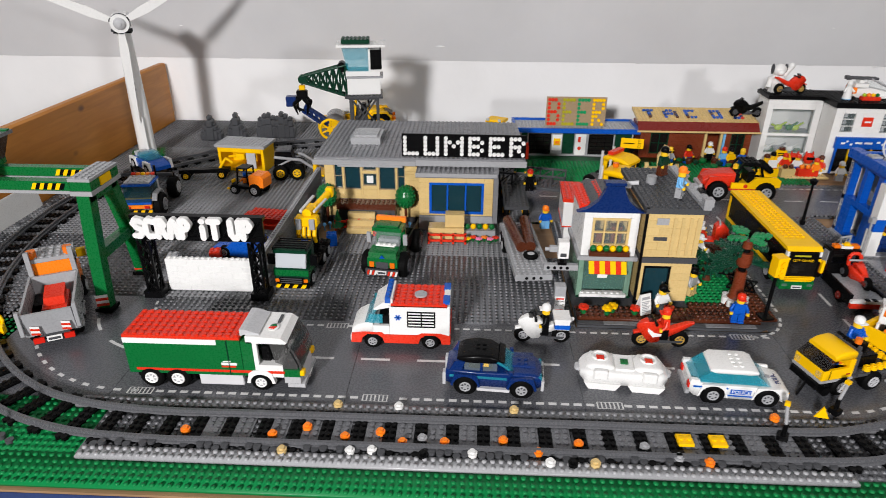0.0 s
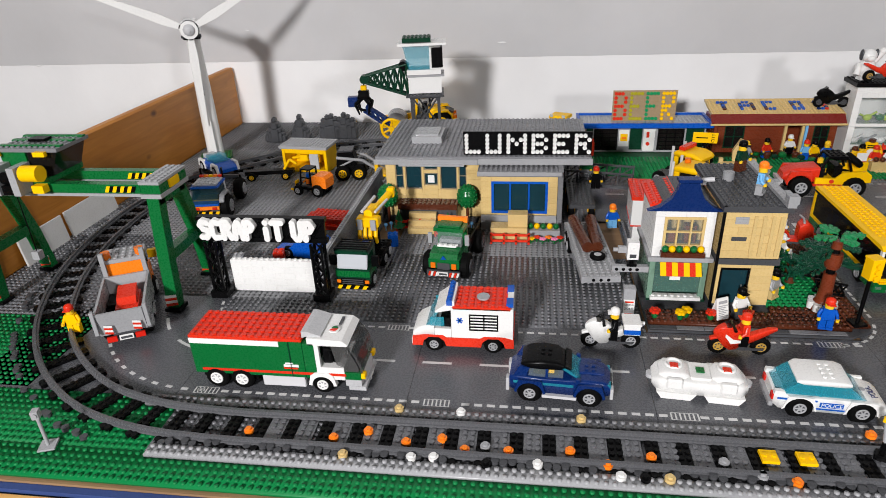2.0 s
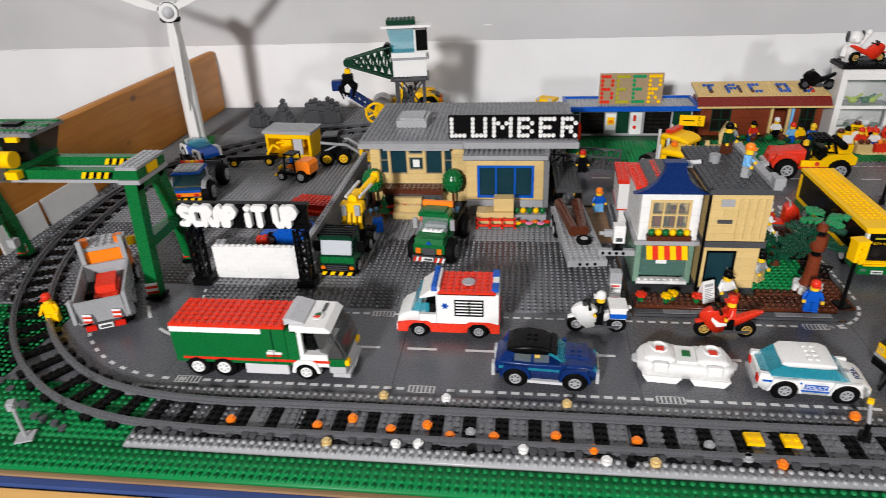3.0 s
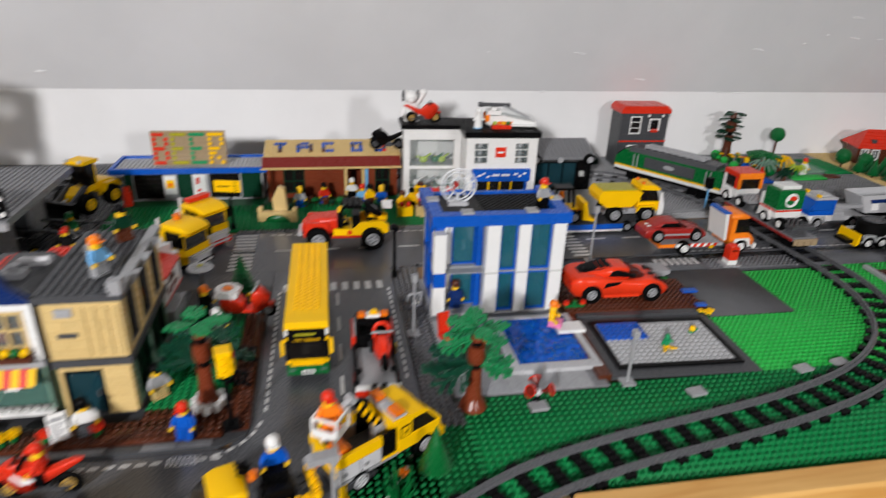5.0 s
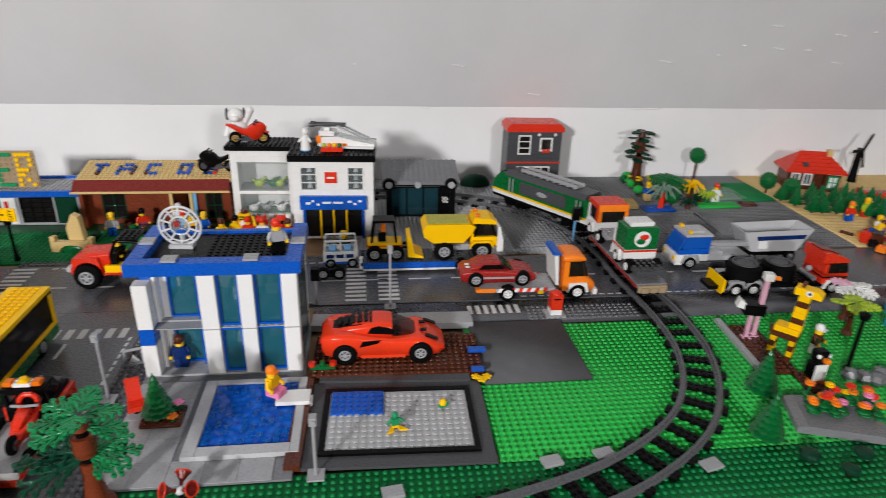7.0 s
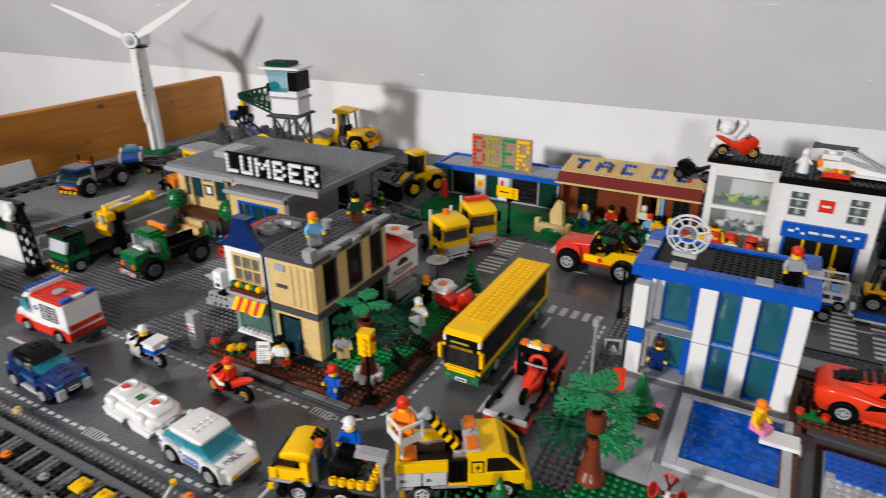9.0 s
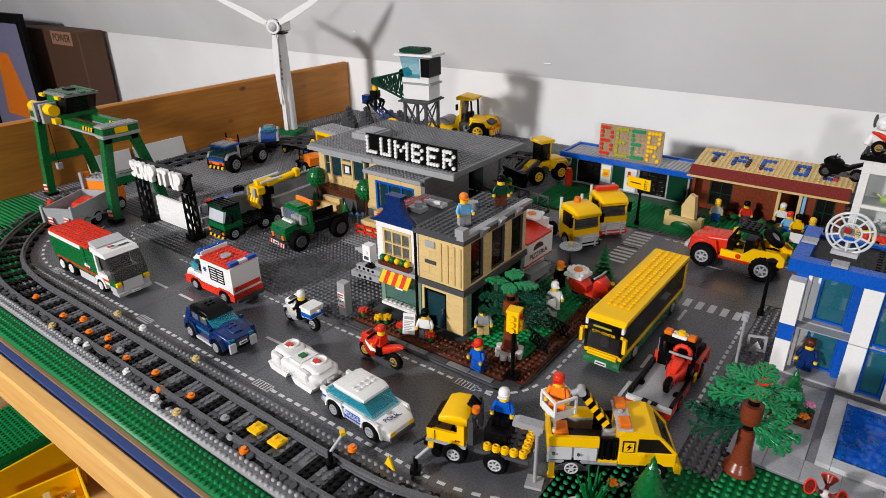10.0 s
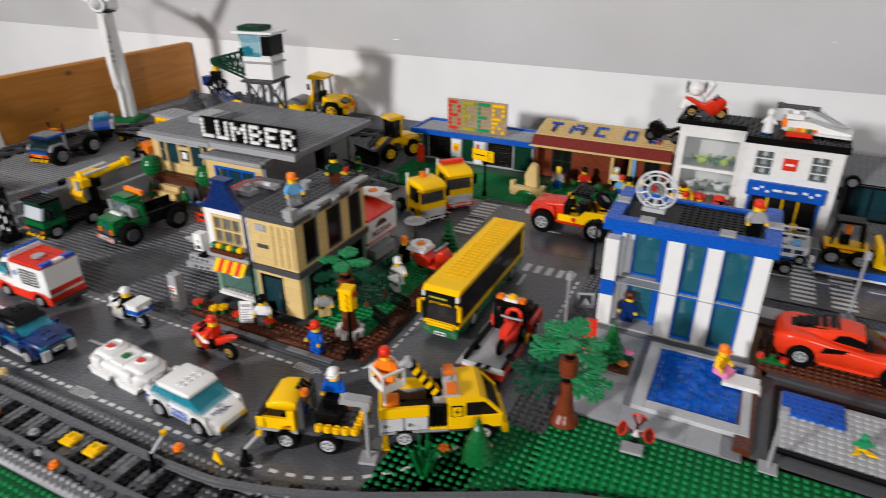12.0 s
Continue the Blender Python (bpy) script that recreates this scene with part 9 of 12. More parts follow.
# scrap yard cars
v = thing("blue_wreck", "blue scrapped toy car body", "car", 0.172, 1.300, 168, 0.0002)
part("body", Geo().prism([(-50, 6), (-48, 18), (-24, 20), (-10, 32), (14, 32), (26, 20), (50, 18), (52, 6)], -22, 22, "y"), BLUE, v)
axles(v, (-30, 32), 19, 10, 8)
v = thing("red_scrap", "pile of red studded roof plates", "scrap", 0.175, 1.420, -8)
part("slab", Geo().box(-60, 60, -30, 26, 1.9, 9).studs(-60, -28, 15, 6, 9, 8), RED, v)
part("slab", Geo().box(-44, 56, -22, 20, 11, 18).studs(-44, -20, 12, 5, 18, 8), RED, v)
for x, y, m, lab in ((0.122, 1.262, RED, "small red scrap brick"), (0.285, 1.330, BLUE, "small blue scrap brick"), (0.10, 1.345, BLACK, "small black scrap brick"), (0.065, 1.245, LGREY, "tall grey scrap brick")):
    single("scrap_brick", Geo().brick(0, 0, 0, 2, 2, 19.2), m, lab + " in the scrap yard", "scrap", x, y, 12, 0.0019)

# roller and loader at the back
v = thing("road_roller", "yellow toy road roller with a grey drum", "roller", 0.232, 2.000, 8, 0.0019)
resize(v, 1.3)
part("body", Geo().box(-10, 14, -18, 18, 16, 34, 1).box(14.2, 58, -14, 14, 16, 28), DGREY, v)
part("bonnet", Geo().loft([(14.2, 19, 28, 46, 4), (30, 19.5, 28, 44, 5), (48, 19, 27, 38, 5), (60, 18, 26, 33, 4)]), YELLOW, v, "yellow sloping bonnet")
part("bonnet_grille", Geo().prism([(46, 38.8), (61, 33.4), (62, 37), (48, 42)], -13, 13, "y"), DGREY, v)
part("rear_panel", Geo().box(56, 66, -20, 20, 14, 25.6, 1.5), YELLOW, v)
g = Geo()
for k in range(6):
    g.slot = k % 2
    g.prism([(-16 + k * 5, 15), (-11 + k * 5, 15), (-9 + k * 5, 20), (-14 + k * 5, 20)], 66.2, 67, "x")
part("warning_stripes", g, [WHITE, RED], v)
part("spine", Geo().box(-20, -10.3, -10, 10, 14, 28).prism([(-24, 20), (-10.3, 20), (-10.3, 46), (-16, 46)], -17, 17, "y"), YELLOW, v)
for s in (-1, 1):
    y0, y1 = min(s * 21, s * 26), max(s * 21, s * 26)
    part("tail_light", Geo().box(60, 67.4, s * 16 - 4, s * 16 + 4, 26.2, 31), TORANGE, v)
    part("frame_arm", Geo().prism([(-74, 14), (-30, 14), (-18, 24), (-18, 30), (-34, 26), (-74, 26)], y0, y1, "y"), YELLOW, v, "yellow drum frame")
    part("step", Geo().box(4, 12, y0, y1, 10, 14).box(4, 12, y0, y1, 18, 22).box(4, 6, y0, y1, 14.2, 30), LGREY, v)
    part("fender", Geo().prism([(18, 30), (26, 40), (50, 40), (58, 30), (58, 33), (51, 43), (25, 43), (18, 34)], min(s * 18, s * 30), max(s * 18, s * 30), "y"), YELLOW, v)
    part("cab_post", Geo().prism([(-12, 34.2), (-8, 34.2), (-4, 78), (-8, 78)], s * 15 - 2, s * 15 + 2, "y"), YELLOW, v, "yellow front post")
    part("cab_post", Geo().prism([(16, 46), (19, 46), (17, 78), (14, 78)], s * 15 - 1.6, s * 15 + 1.6, "y"), BLACK, v, "black rear post")
    part("mirror", Geo().box(-16, -12, s * 20 - 3, s * 20 + 3, 58, 70, 0.8), BLACK, v)
part("frame_end", Geo().box(-80, -74.3, -26, 26, 12, 26, 1), YELLOW, v)
part("seat", Geo().box(2, 12, -9, 9, 34.2, 54, 1.5), BLACK, v)
part("console", Geo().box(-8, -2, -8, 8, 34.2, 50, 1), DGREY, v)
part("cab_glass", Geo().prism([(-8, 40), (-7, 40), (-3, 77), (-4, 77)], -13, 13, "y"), SMOKE, v)
part("cab_roof", Geo().prism([(-16, 78.2), (22, 80), (24, 84), (-10, 88), (-16, 84)], -19, 19, "y"), YELLOW, v, "yellow cab roof")
dr = part("drum", Geo().cyl((-48, 20), 20, -19.6, 19.6, "y", 36), ROOFG, v, "grey roller drum")
part("drum_end", Geo().cyl((-48, 20), 8, -20.6, -19.7, "y", 18).cyl((-48, 20), 8, 19.7, 20.6, "y", 18), YELLOW, dr)
axles(v, (38,), 24, 20, 13, YELLOW)
v = thing("wheel_loader", "yellow wheel loader with a black bucket", "loader", 0.566, 1.800, -114, 0.0019)
resize(v, 1.12)
part("rear_frame", Geo().box(-44, 0, -12, 12, 14, 24, 1), DGREY, v)
part("bonnet", Geo().loft([(-52, 15, 18, 34, 4), (-44, 17, 18, 40, 4), (-22, 17, 18, 42, 4), (-10, 17, 18, 42, 3)]), YELLOW, v, "yellow bonnet")
part("rear_grille", Geo().box(-54, -52.2, -11, 11, 20, 32, 0.6), DGREY, v)
part("front_frame", Geo().prism([(4, 12), (40, 12), (34, 30), (20, 40), (8, 36)], -10, 10, "y"), YELLOW, v)
cab = part("cab_floor", Geo().box(-12, 12, -15, 15, 30, 38, 1), YELLOW, v)
for u in (-11, 9):
    for w in (-14, 11):
        part("cab_post", Geo().box(u, u + 3, w, w + 3, 38.2, 74), YELLOW if u < 0 else BLACK, cab)
part("cab_glass", Geo().box(10.2, 11, -11, 11, 40, 73, 0.1).box(-8, 9, -13.6, -12.8, 40, 73, 0.1).box(-8, 9, 12.8, 13.6, 40, 73, 0.1), SMOKE, cab)
part("seat", Geo().box(-8, 2, -8, 8, 38.2, 56, 1.5), BLACK, cab)
part("cab_roof", Geo().prism([(-16, 74.2), (16, 74.2), (18, 77), (14, 80), (-14, 80), (-16, 78)], -17, 17, "y"), YELLOW, cab, "yellow cab roof")
for s in (-1, 1):
    part("roof_lamp", Geo().box(16, 19, s * 12 - 3, s * 12 + 3, 78, 83, 0.6), COURTG, cab)
    part("fender", Geo().prism([(-46, 26), (-38, 36), (-16, 36), (-8, 26), (-8, 29), (-15, 39), (-39, 39), (-46, 29)], min(s * 17, s * 28), max(s * 17, s * 28), "y"), YELLOW, v)
    part("lift_arm", Geo().prism([(14, 40), (20, 44), (50, 26), (66, 14), (60, 8), (44, 20), (18, 34)], min(s * 12, s * 16), max(s * 12, s * 16), "y"), DGREY, v, "dark grey lift arm")
    part("ram", Geo().tube((16, s * 8, 26), (50, s * 8, 20), 2.2, 8), SILVER, v)
part("bucket", Geo().prism([(60, 3), (92, 2), (92, 5), (70, 8), (64, 18), (68, 30), (60, 30), (56, 16)], -34, 34, "y"), BLACK, v, "wide black bucket")
axles(v, (-26, 28), 23, 16.5, 14, YELLOW)

# cargo train on the far bend


def rail_pose(x, y):
    i = min(range(N_WAY), key=lambda k: (WAY[k] - Vector((x, y, 0))).length)
    return WAY[i], math.degrees(math.atan2(HEAD[i].y, HEAD[i].x))


p, a = rail_pose(1.722, 1.815)
v = thing("locomotive", "green and grey toy cargo locomotive with a white stripe", "locomotive", p.x, p.y, a, 0.0096)
resize(v, 1.13)
for u in (-88, 40):
    part("bogie", Geo().box(u, u + 48, -17, 17, 1, 12), BLACK, v)
part("frame", Geo().box(-112, 112, -24, 24, 12.3, 17), BLACK, v)
part("skirt", Geo().box(-112, 112, -24.6, 24.6, 17.2, 23), WHITE, v, "white and yellow stripe")
part("yellow_line", Geo().box(-112, 112, -24.8, 24.8, 23.2, 26), YELLOW, v)
part("body", Geo().box(-84, 84, -23, 23, 26.2, 54), GREEN, v, "green body")
for s in (-1, 1):
    part("side_grille", Geo().box(-50, 50, min(s * 23.2, s * 24), max(s * 23.2, s * 24), 30, 50), DGREY, v)
    part("logo_oval", Geo().cyl((0, 0), 1.0, min(s * 24.1, s * 24.7), max(s * 24.1, s * 24.7), "y", 18), LGREY, v, "pale oval print", Matrix.Diagonal((11, 1, 4, 1)) @ Matrix.Translation((0, 0, 0.010)))
    part("nose", Geo().prism([(s * 84.3, 26.2), (s * 114, 26.2), (s * 112, 40), (s * 96, 56), (s * 84.3, 56)], -23, 23, "y"), GREEN, v, "green sloping nose")
    part("nose_window", Geo().prism([(s * 111, 42), (s * 112, 44), (s * 98, 57), (s * 96.6, 56.2)], -18, 18, "y"), SMOKE, v)
    for u in (-72, 72):
        part("handrail", Geo().tube((u, s * 25.4, 26), (u, s * 25.4, 52), 1.1, 6).tube((u + 8, s * 25.4, 26), (u + 8, s * 25.4, 52), 1.1, 6), LGREY, v)
part("roof", Geo().prism([(-24, 54.3), (24, 54.3), (16, 62), (-16, 62)], -86, 86, "x"), DGREY, v, "dark grey roof")
g = Geo().box(-60, 60, -11, -8, 64, 69).box(-60, 60, 8, 11, 64, 69)
for k in range(9):
    g.box(-60 + k * 14, -56 + k * 14, -10.7, 10.7, 62.2, 66)
part("roof_rack", g, LGREY, v, "light grey roof grille")
for u in (-76, -52, 52, 76):
    for s in (-1, 1):
        part("wheel", Geo().cyl((u, 8.6), 8.2, min(s * 18, s * 22), max(s * 18, s * 22), "y", 18), BLACK, v)
p, a = rail_pose(1.782, 1.560)
v = thing("flat_wagon", "grey flat wagon carrying two toy truck cabs", "wagon", p.x, p.y, a, 0.0096)
for u in (-76, 40):
    part("bogie", Geo().box(u, u + 36, -17, 17, 1, 12), BLACK, v)
part("deck", Geo().box(-104, 84, -23, 23, 16.3, 23).box(-80, 80, -14, 14, 12.2, 16), ROOFG, v, "grey studded deck")
part("side_beam", Geo().box(-104, 84, -25, -23.2, 17, 20.4).box(-104, 84, 23.2, 25, 17, 20.4), CARRED, v, "deep red side beam")
for s, o in ((-1, 0), (1, -20)):
    g = Geo().box(-2.4, 2.4, -22, 22, 10, 21, 1.5)
    for w in (-13, 0, 13):
        g.box(2.6 if s > 0 else -5.4, 5.4 if s > 0 else -2.6, w - 5, w + 5, 11, 19, 1)
    part("buffer_beam", g, DTAN, v, "dark tan buffer beam", pose((s * 106.8 + o) / 1000, 0, 0))
q = Matrix.Translation(p) @ Matrix.Rotation(radians(a), 4, "Z")
for off, m, rf, lab, nm in ((-86, WHITE, RED, "white toy truck cab with a red roof on a wagon", "truck_cab"), (26, WHITE, GREEN, "white and green toy truck cab on a wagon", "truck_cab")):
    o = q @ Vector((off / 1000, 0, 0))
    t = thing(nm, lab, "truck", o.x, o.y, a, 0.0327)
    resize(t, 1.16)
    part("chassis", Geo().box(-36, 30, -14, 14, 7, 13), DGREY, t)
    c = part("cab", Geo().box(-32, 6, -22, 22, 13.3, 26).box(-32, -26, -22, 22, 26.2, 44), m, t, "white lower cab")
    for s in (-1, 1):
        part("mudguard", Geo().prism([(-30, 9)] + [(-16 - 12 * math.cos(math.pi * k / 8), 9 + 12 * math.sin(math.pi * k / 8)) for k in range(9)] + [(-2, 9), (-5, 23), (-27, 23)], min(s * 20, s * 25), max(s * 20, s * 25), "y"), WHITE, c)
    if off < 0:
        part("upper", Geo().box(-33, 6, -22, 22, 44.2, 53, 1.2).box(-2, 2, -22, -19, 26.3, 44).box(-2, 2, 19, 22, 26.3, 44), rf, c, "red cab roof")
        part("front_frame", Geo().box(6.2, 9, -22, 22, 43, 53, 0.8).box(6.2, 9, -22, -17, 26.3, 42.8).box(6.2, 9, 17, 22, 26.3, 42.8), ORANGE, c, "orange windscreen frame")
        part("glass", Geo().box(3, 5, -19, 19, 26.3, 44, 0.2).box(-25, -3, -21, -20, 26.4, 44, 0.1).box(-25, -3, 20, 21, 26.4, 44, 0.1), SMOKE, c)
        part("rear_deck", Geo().box(8, 40, -20, 20, 13.3, 18).studs(8, -20, 4, 5, 18, 8), LGREY, t)
    else:
        part("upper", Geo().box(-25.6, 6, -22, 22, 26.3, 56, 1), rf, c, "green tank box")
        part("cap", Geo().box(-22, 2, -16, 16, 56.2, 62, 1), WHITE, c)
        part("red_line", Geo().box(-32, 6.4, -22.4, 22.4, 23, 25.8), RED, c)
        sg = part("round_sign", Geo().cyl((0, 41), 11, 6.2, 7, "x", 22), WHITE, c)
        part("sign_half", Geo().ball((7.1, 2, 44), (0.6, 6.5, 4), 12, 6), RED, sg)
        part("sign_half", Geo().ball((7.1, -2, 38), (0.6, 6.5, 4), 12, 6), GREEN, sg)
        part("rear_deck", Geo().box(8, 44, -20, 20, 8, 13).studs(8, -20, 4, 5, 13, 8), DGREY, t)
    axles(t, (-16, 18), 19, 9, 8, WHITE)

# ---- toy figures: one plain mesh each ----
def figure(x, y, rz, torso, legs, hat, label, z=0.0019, skin=SKIN, sit=False, group="toy figures"):
    """A plain jointed toy figure; local -y is its front."""
    g = Geo()
    g.slot = 1
    if sit:
        g.box(-7.6, -0.3, -13, 3.5, 0, 7).box(0.3, 7.6, -13, 3.5, 0, 7)
        up = -6.0
    else:
        g.box(-7.6, -0.3, -4, 3.8, 0, 12).box(0.3, 7.6, -4, 3.8, 0, 12).box(-7.6, -0.3, -5.6, -4.2, 0, 3).box(0.3, 7.6, -5.6, -4.2, 0, 3)
        up = 0.0
    g.box(-7.4, 7.4, -3.6, 3.6, 12.2 + up, 14 + up)
    g.slot = 0
    g.prism([(-7.6, 14.2 + up), (7.6, 14.2 + up), (5.6, 27 + up), (-5.6, 27 + up)], -3.7, 3.7, "y")
    for s in (-1, 1):
        g.tube((s * 6.6, 0, 25 + up), (s * 9.6, -1.5, 18.5 + up), 2.2, 8)
        g.tube((s * 9.6, -1.5, 18.5 + up), (s * 9.8, -5.5, 15.5 + up), 1.9, 8)
    g.slot = 2
    for s in (-1, 1):
        g.cyl((s * 9.8, -6.6), 2.1, 13.2 + up, 16.6 + up, n=10)
    g.cyl((0, 0), 4.9, 27.6 + up, 35.6 + up, n=16).cyl((0, 0), 3.0, 26.9 + up, 27.7 + up, n=12)
    g.slot = 3
    if hat is not None:
        g.cyl((0, 0), 5.5, 33.2 + up, 37 + up, n=16).ball((0, 0, 37 + up), (5.5, 5.5, 4.2), 14, 5, True).box(-4.6, 4.6, -8.2, -3.2, 33.4 + up, 34.8 + up)
    else:
        g.cyl((0, 0), 2.4, 35.6 + up, 37.2 + up, n=12)
    ob = single("toy_figure", g, [torso, legs, skin, hat or skin], label, "toy figure", x, y, rz, z, group)
    return ob


FIGS = [
    (-0.070, 1.067, 10, YELLOW, YELLOW, RED, "toy figure in yellow work clothes and red helmet", 0.0019),
    (0.852, 1.132, -10, BLUE, BLUE, RED, "toy figure in blue overalls and red cap", 0.0083),
    (0.760, 1.150, 20, WHITE, DGREY, BLACK, "toy figure in a striped shirt on the pavement", 0.0083),
    (0.814, 1.199, 40, LGREY, TAN, BLACK, "toy figure with grey shirt beside the corner house", 0.0083),
    (0.778, 1.208, 60, LBLUE, LGREY, ORANGE, "toy figure in light blue with orange cap on the roof", 0.1469),
    (0.778, 1.292, 40, DGREEN, BROWN, BLACK, "dark toy figure at the back of the roof", 0.1469),
    (0.638, 1.424, 10, BLUE, LBLUE, ORANGE, "toy worker in blue overalls with an orange cap beside the logs", 0.0019),
        (0.9869, 1.0623, 20, ORANGE, ORANGE, RED, "toy worker in orange standing in the basket", 0.0594),
    (0.604, 1.086, -90, BLACK, BLACK, WHITE, "toy police rider with a white helmet", 0.0135),
    (0.746, 1.084, -90, RED, BLACK, RED, "toy rider in red with a red helmet", 0.0135),
    (1.156, 1.356, 0, NAVY, NAVY, BROWN, "toy officer in navy uniform beside the station", 0.0056),
    (1.272, 1.374, 20, LGREY, BLACK, RED, "toy figure in grey with a red cap on the station roof", 0.139),
    (0.857, 1.308, 40, WHITE, WHITE, WHITE, "toy cook in white beside the red scooter", 0.0083),
    (0.834, 1.368, 60, BLACK, BLACK, ORANGE, "toy figure in black beside the pizza van", 0.0083),
    (0.941, 1.772, 10, LGREY, BLUE, SKIN, "toy figure in grey before the taco shop", 0.0019),
    (0.986, 1.790, 20, RED, BLUE, BLACK, "toy figure in red before the taco shop", 0.0019),
    (1.058, 1.778, 0, LBLUE, BLUE, RED, "toy figure in blue with a red hat", 0.0019),
    (1.040, 1.816, 0, WHITE, BLACK, WHITE, "toy cook in a striped shirt at the taco shop", 0.0019),
    (1.072, 1.774, 10, YELLOW, BROWN, BLACK, "toy figure in yellow at the taco shop", 0.0019),
    (1.094, 1.770, -10, BLUE, BLUE, SKIN, "toy figure in blue at the taco shop", 0.0019),
    (1.130, 1.735, 0, YELLOW, YELLOW, BROWN, "toy figure in yellow by the toy store", 0.0019),
    (1.172, 1.742, 0, RED, WHITE, RED, "toy figure in red by the toy store", 0.0019),
    (1.196, 1.738, 0, WHITE, BLUE, RED, "toy figure in white and blue by the toy store", 0.0019),
    (1.262, 1.692, 0, WHITE, LGREY, WHITE, "toy figure in white before the toy store", 0.0019),
    (1.335, 1.672, 0, BLACK, BLUE, YELLOW, "toy figure in black before the toy store", 0.0019),
    (1.150, 1.750, -15, YELLOW, BLACK, BLACK, "toy figure in yellow beside the toy store", 0.0019),
    (1.222, 1.712, 15, ORANGE, RED, RED, "toy figure in orange before the toy store", 0.0019),
    (1.240, 1.730, -30, RED, WHITE, BROWN, "toy figure in red and white before the toy store", 0.0019),
    (1.938, 1.332, 30, BROWN, WHITE, WHITE, "toy cook in white hat in the park", 0.0019),
    (2.010, 1.262, 30, RED, RED, ORANGE, "toy figure in red in the park", 0.0019),
    (1.972, 1.226, 40, WHITE, BLACK, YELLOW, "toy figure in white beside the flowers", 0.0019),
    (1.965, 1.915, 0, BLUE, TAN, YELLOW, "toy figure in blue beside the pond", 0.0019),
    (2.110, 1.900, 0, WHITE, WHITE, RED, "toy figure in white among the flowers", 0.0019),
    (2.330, 1.780, 0, RED, BLUE, ORANGE, "toy figure in red on the shore", 0.0019),
    (2.380, 1.800, 0, LIME, RED, YELLOW, "toy figure in green on the shore", 0.0019),
    (0.606, 1.600, 0, GREEN, LGREY, GREEN, "toy figure in green beside the trailer", 0.0258),
    (0.620, 1.540, 0, BLACK, BLACK, RED, "toy figure in black beside the trailer", 0.0258),
    (0.258, 1.470, 0, LGREY, LGREY, RED, "toy figure in grey behind the low wall", 0.0019),
]
for x, y, rz, a, b, c, lab, z in FIGS:
    figure(x, y, rz, a, b, c, lab, z)
figure(1.268, 1.282, 60, YELLOW, PINK, ORANGE, "toy figure in yellow and pink sitting on the diving board", 0.0142, sit=True)
g = Geo().box(-4, 4, -3, 3, 4, 12, 0.8).tube((-4, 0, 11), (-9, -2, 7), 1.6, 7).tube((4, 0, 11), (9, -2, 7), 1.6, 7).ball((0, 0, 15.5), (3.6, 3.6, 4), 12, 8)
g.slot = 1
g.prism([(-11, -9), (-3, -7), (-2, -1), (-5, -1)], 0.2, 2.4, "z").prism([(11, -9), (5, -1), (2, -1), (3, -7)], 0.2, 2.4, "z").box(-3.6, 3.6, -2.6, 2.6, 1, 3.8)
single("toy_figure", g, [JADE, YELLOW], "small green toy figure with yellow flippers on the court", "toy figure", 1.396, 1.224, 15, 0.0069, "toy figures")
g = Geo().ball((0, 0, 5), (4.4, 4, 4.6), 12, 8)
g.slot = 1
g.box(-5, 5, -3, 3, 0.2, 3, 0.8).cyl((3, 5), 2, -4.6, -3.4, "y", 10)
single("toy_parrot", g, [YELLOW, JADE], "small yellow and green toy bird on the court", "toy animal", 1.449, 1.254, 30, 0.0069)
figure(0.941, 1.043, 16, BLUE, BLACK, WHITE, "toy driver in blue with a white helmet on a black seat", 0.0399, sit=True)
figure(0.907, 1.021, 106, ORANGE, BLUE, None, "toy driver in orange inside the yellow cab", 0.0241, sit=True)
figure(1.012, 1.600, 90, BLACK, BLACK, None, "toy driver in black in the open jeep", 0.033, sit=True)


# ---- plants ----
def fir(x, y, h=46, label="small green toy fir tree with ribbed branches", z=0.0019, r=None):
    t = thing("fir_tree", label, "tree", x, y, random.Random(int(x * 9999)).uniform(0, 90), z, "fir trees")
    r = r or h * 0.32
    part("trunk", Geo().cyl((0, 0), 3, 0, 8, n=12), BROWN, t)
    g = Geo()
    tiers = 8
    for k in range(tiers):
        z0 = 6 + (h - 8) * k / tiers
        rr = r * (1 - k / (tiers + 0.6))
        for j in range(10):
            a = 2 * math.pi * (j + 0.5 * (k % 2)) / 10
            c, s = math.cos(a), math.sin(a)
            w = rr * 0.34
            g.add([(0.3 * rr * c, 0.3 * rr * s, z0 + 5.5), (rr * 0.8 * c - w * s, rr * 0.8 * s + w * c, z0 + 1.4), (rr * c, rr * s, z0), (rr * 0.8 * c + w * s, rr * 0.8 * s - w * c, z0 + 1.4), (0.2 * rr * c, 0.2 * rr * s, z0 - 0.6)],
                  [[0, 1, 2], [0, 2, 3], [1, 4, 2], [4, 3, 2], [0, 4, 1], [0, 3, 4]])
    g.cyl((0, 0), r * 0.34, 6, h, n=10, r2=0.6)
    part("crown", g, GREEN, t)
    return t


SPRAY = ((14, -8), (14, 8), (24, 0), (21, -16), (21, 16), (33, -7), (33, 7), (31, -19), (31, 19), (43, 0), (42, -13), (42, 13), (27, -9), (50, -6), (50, 6))


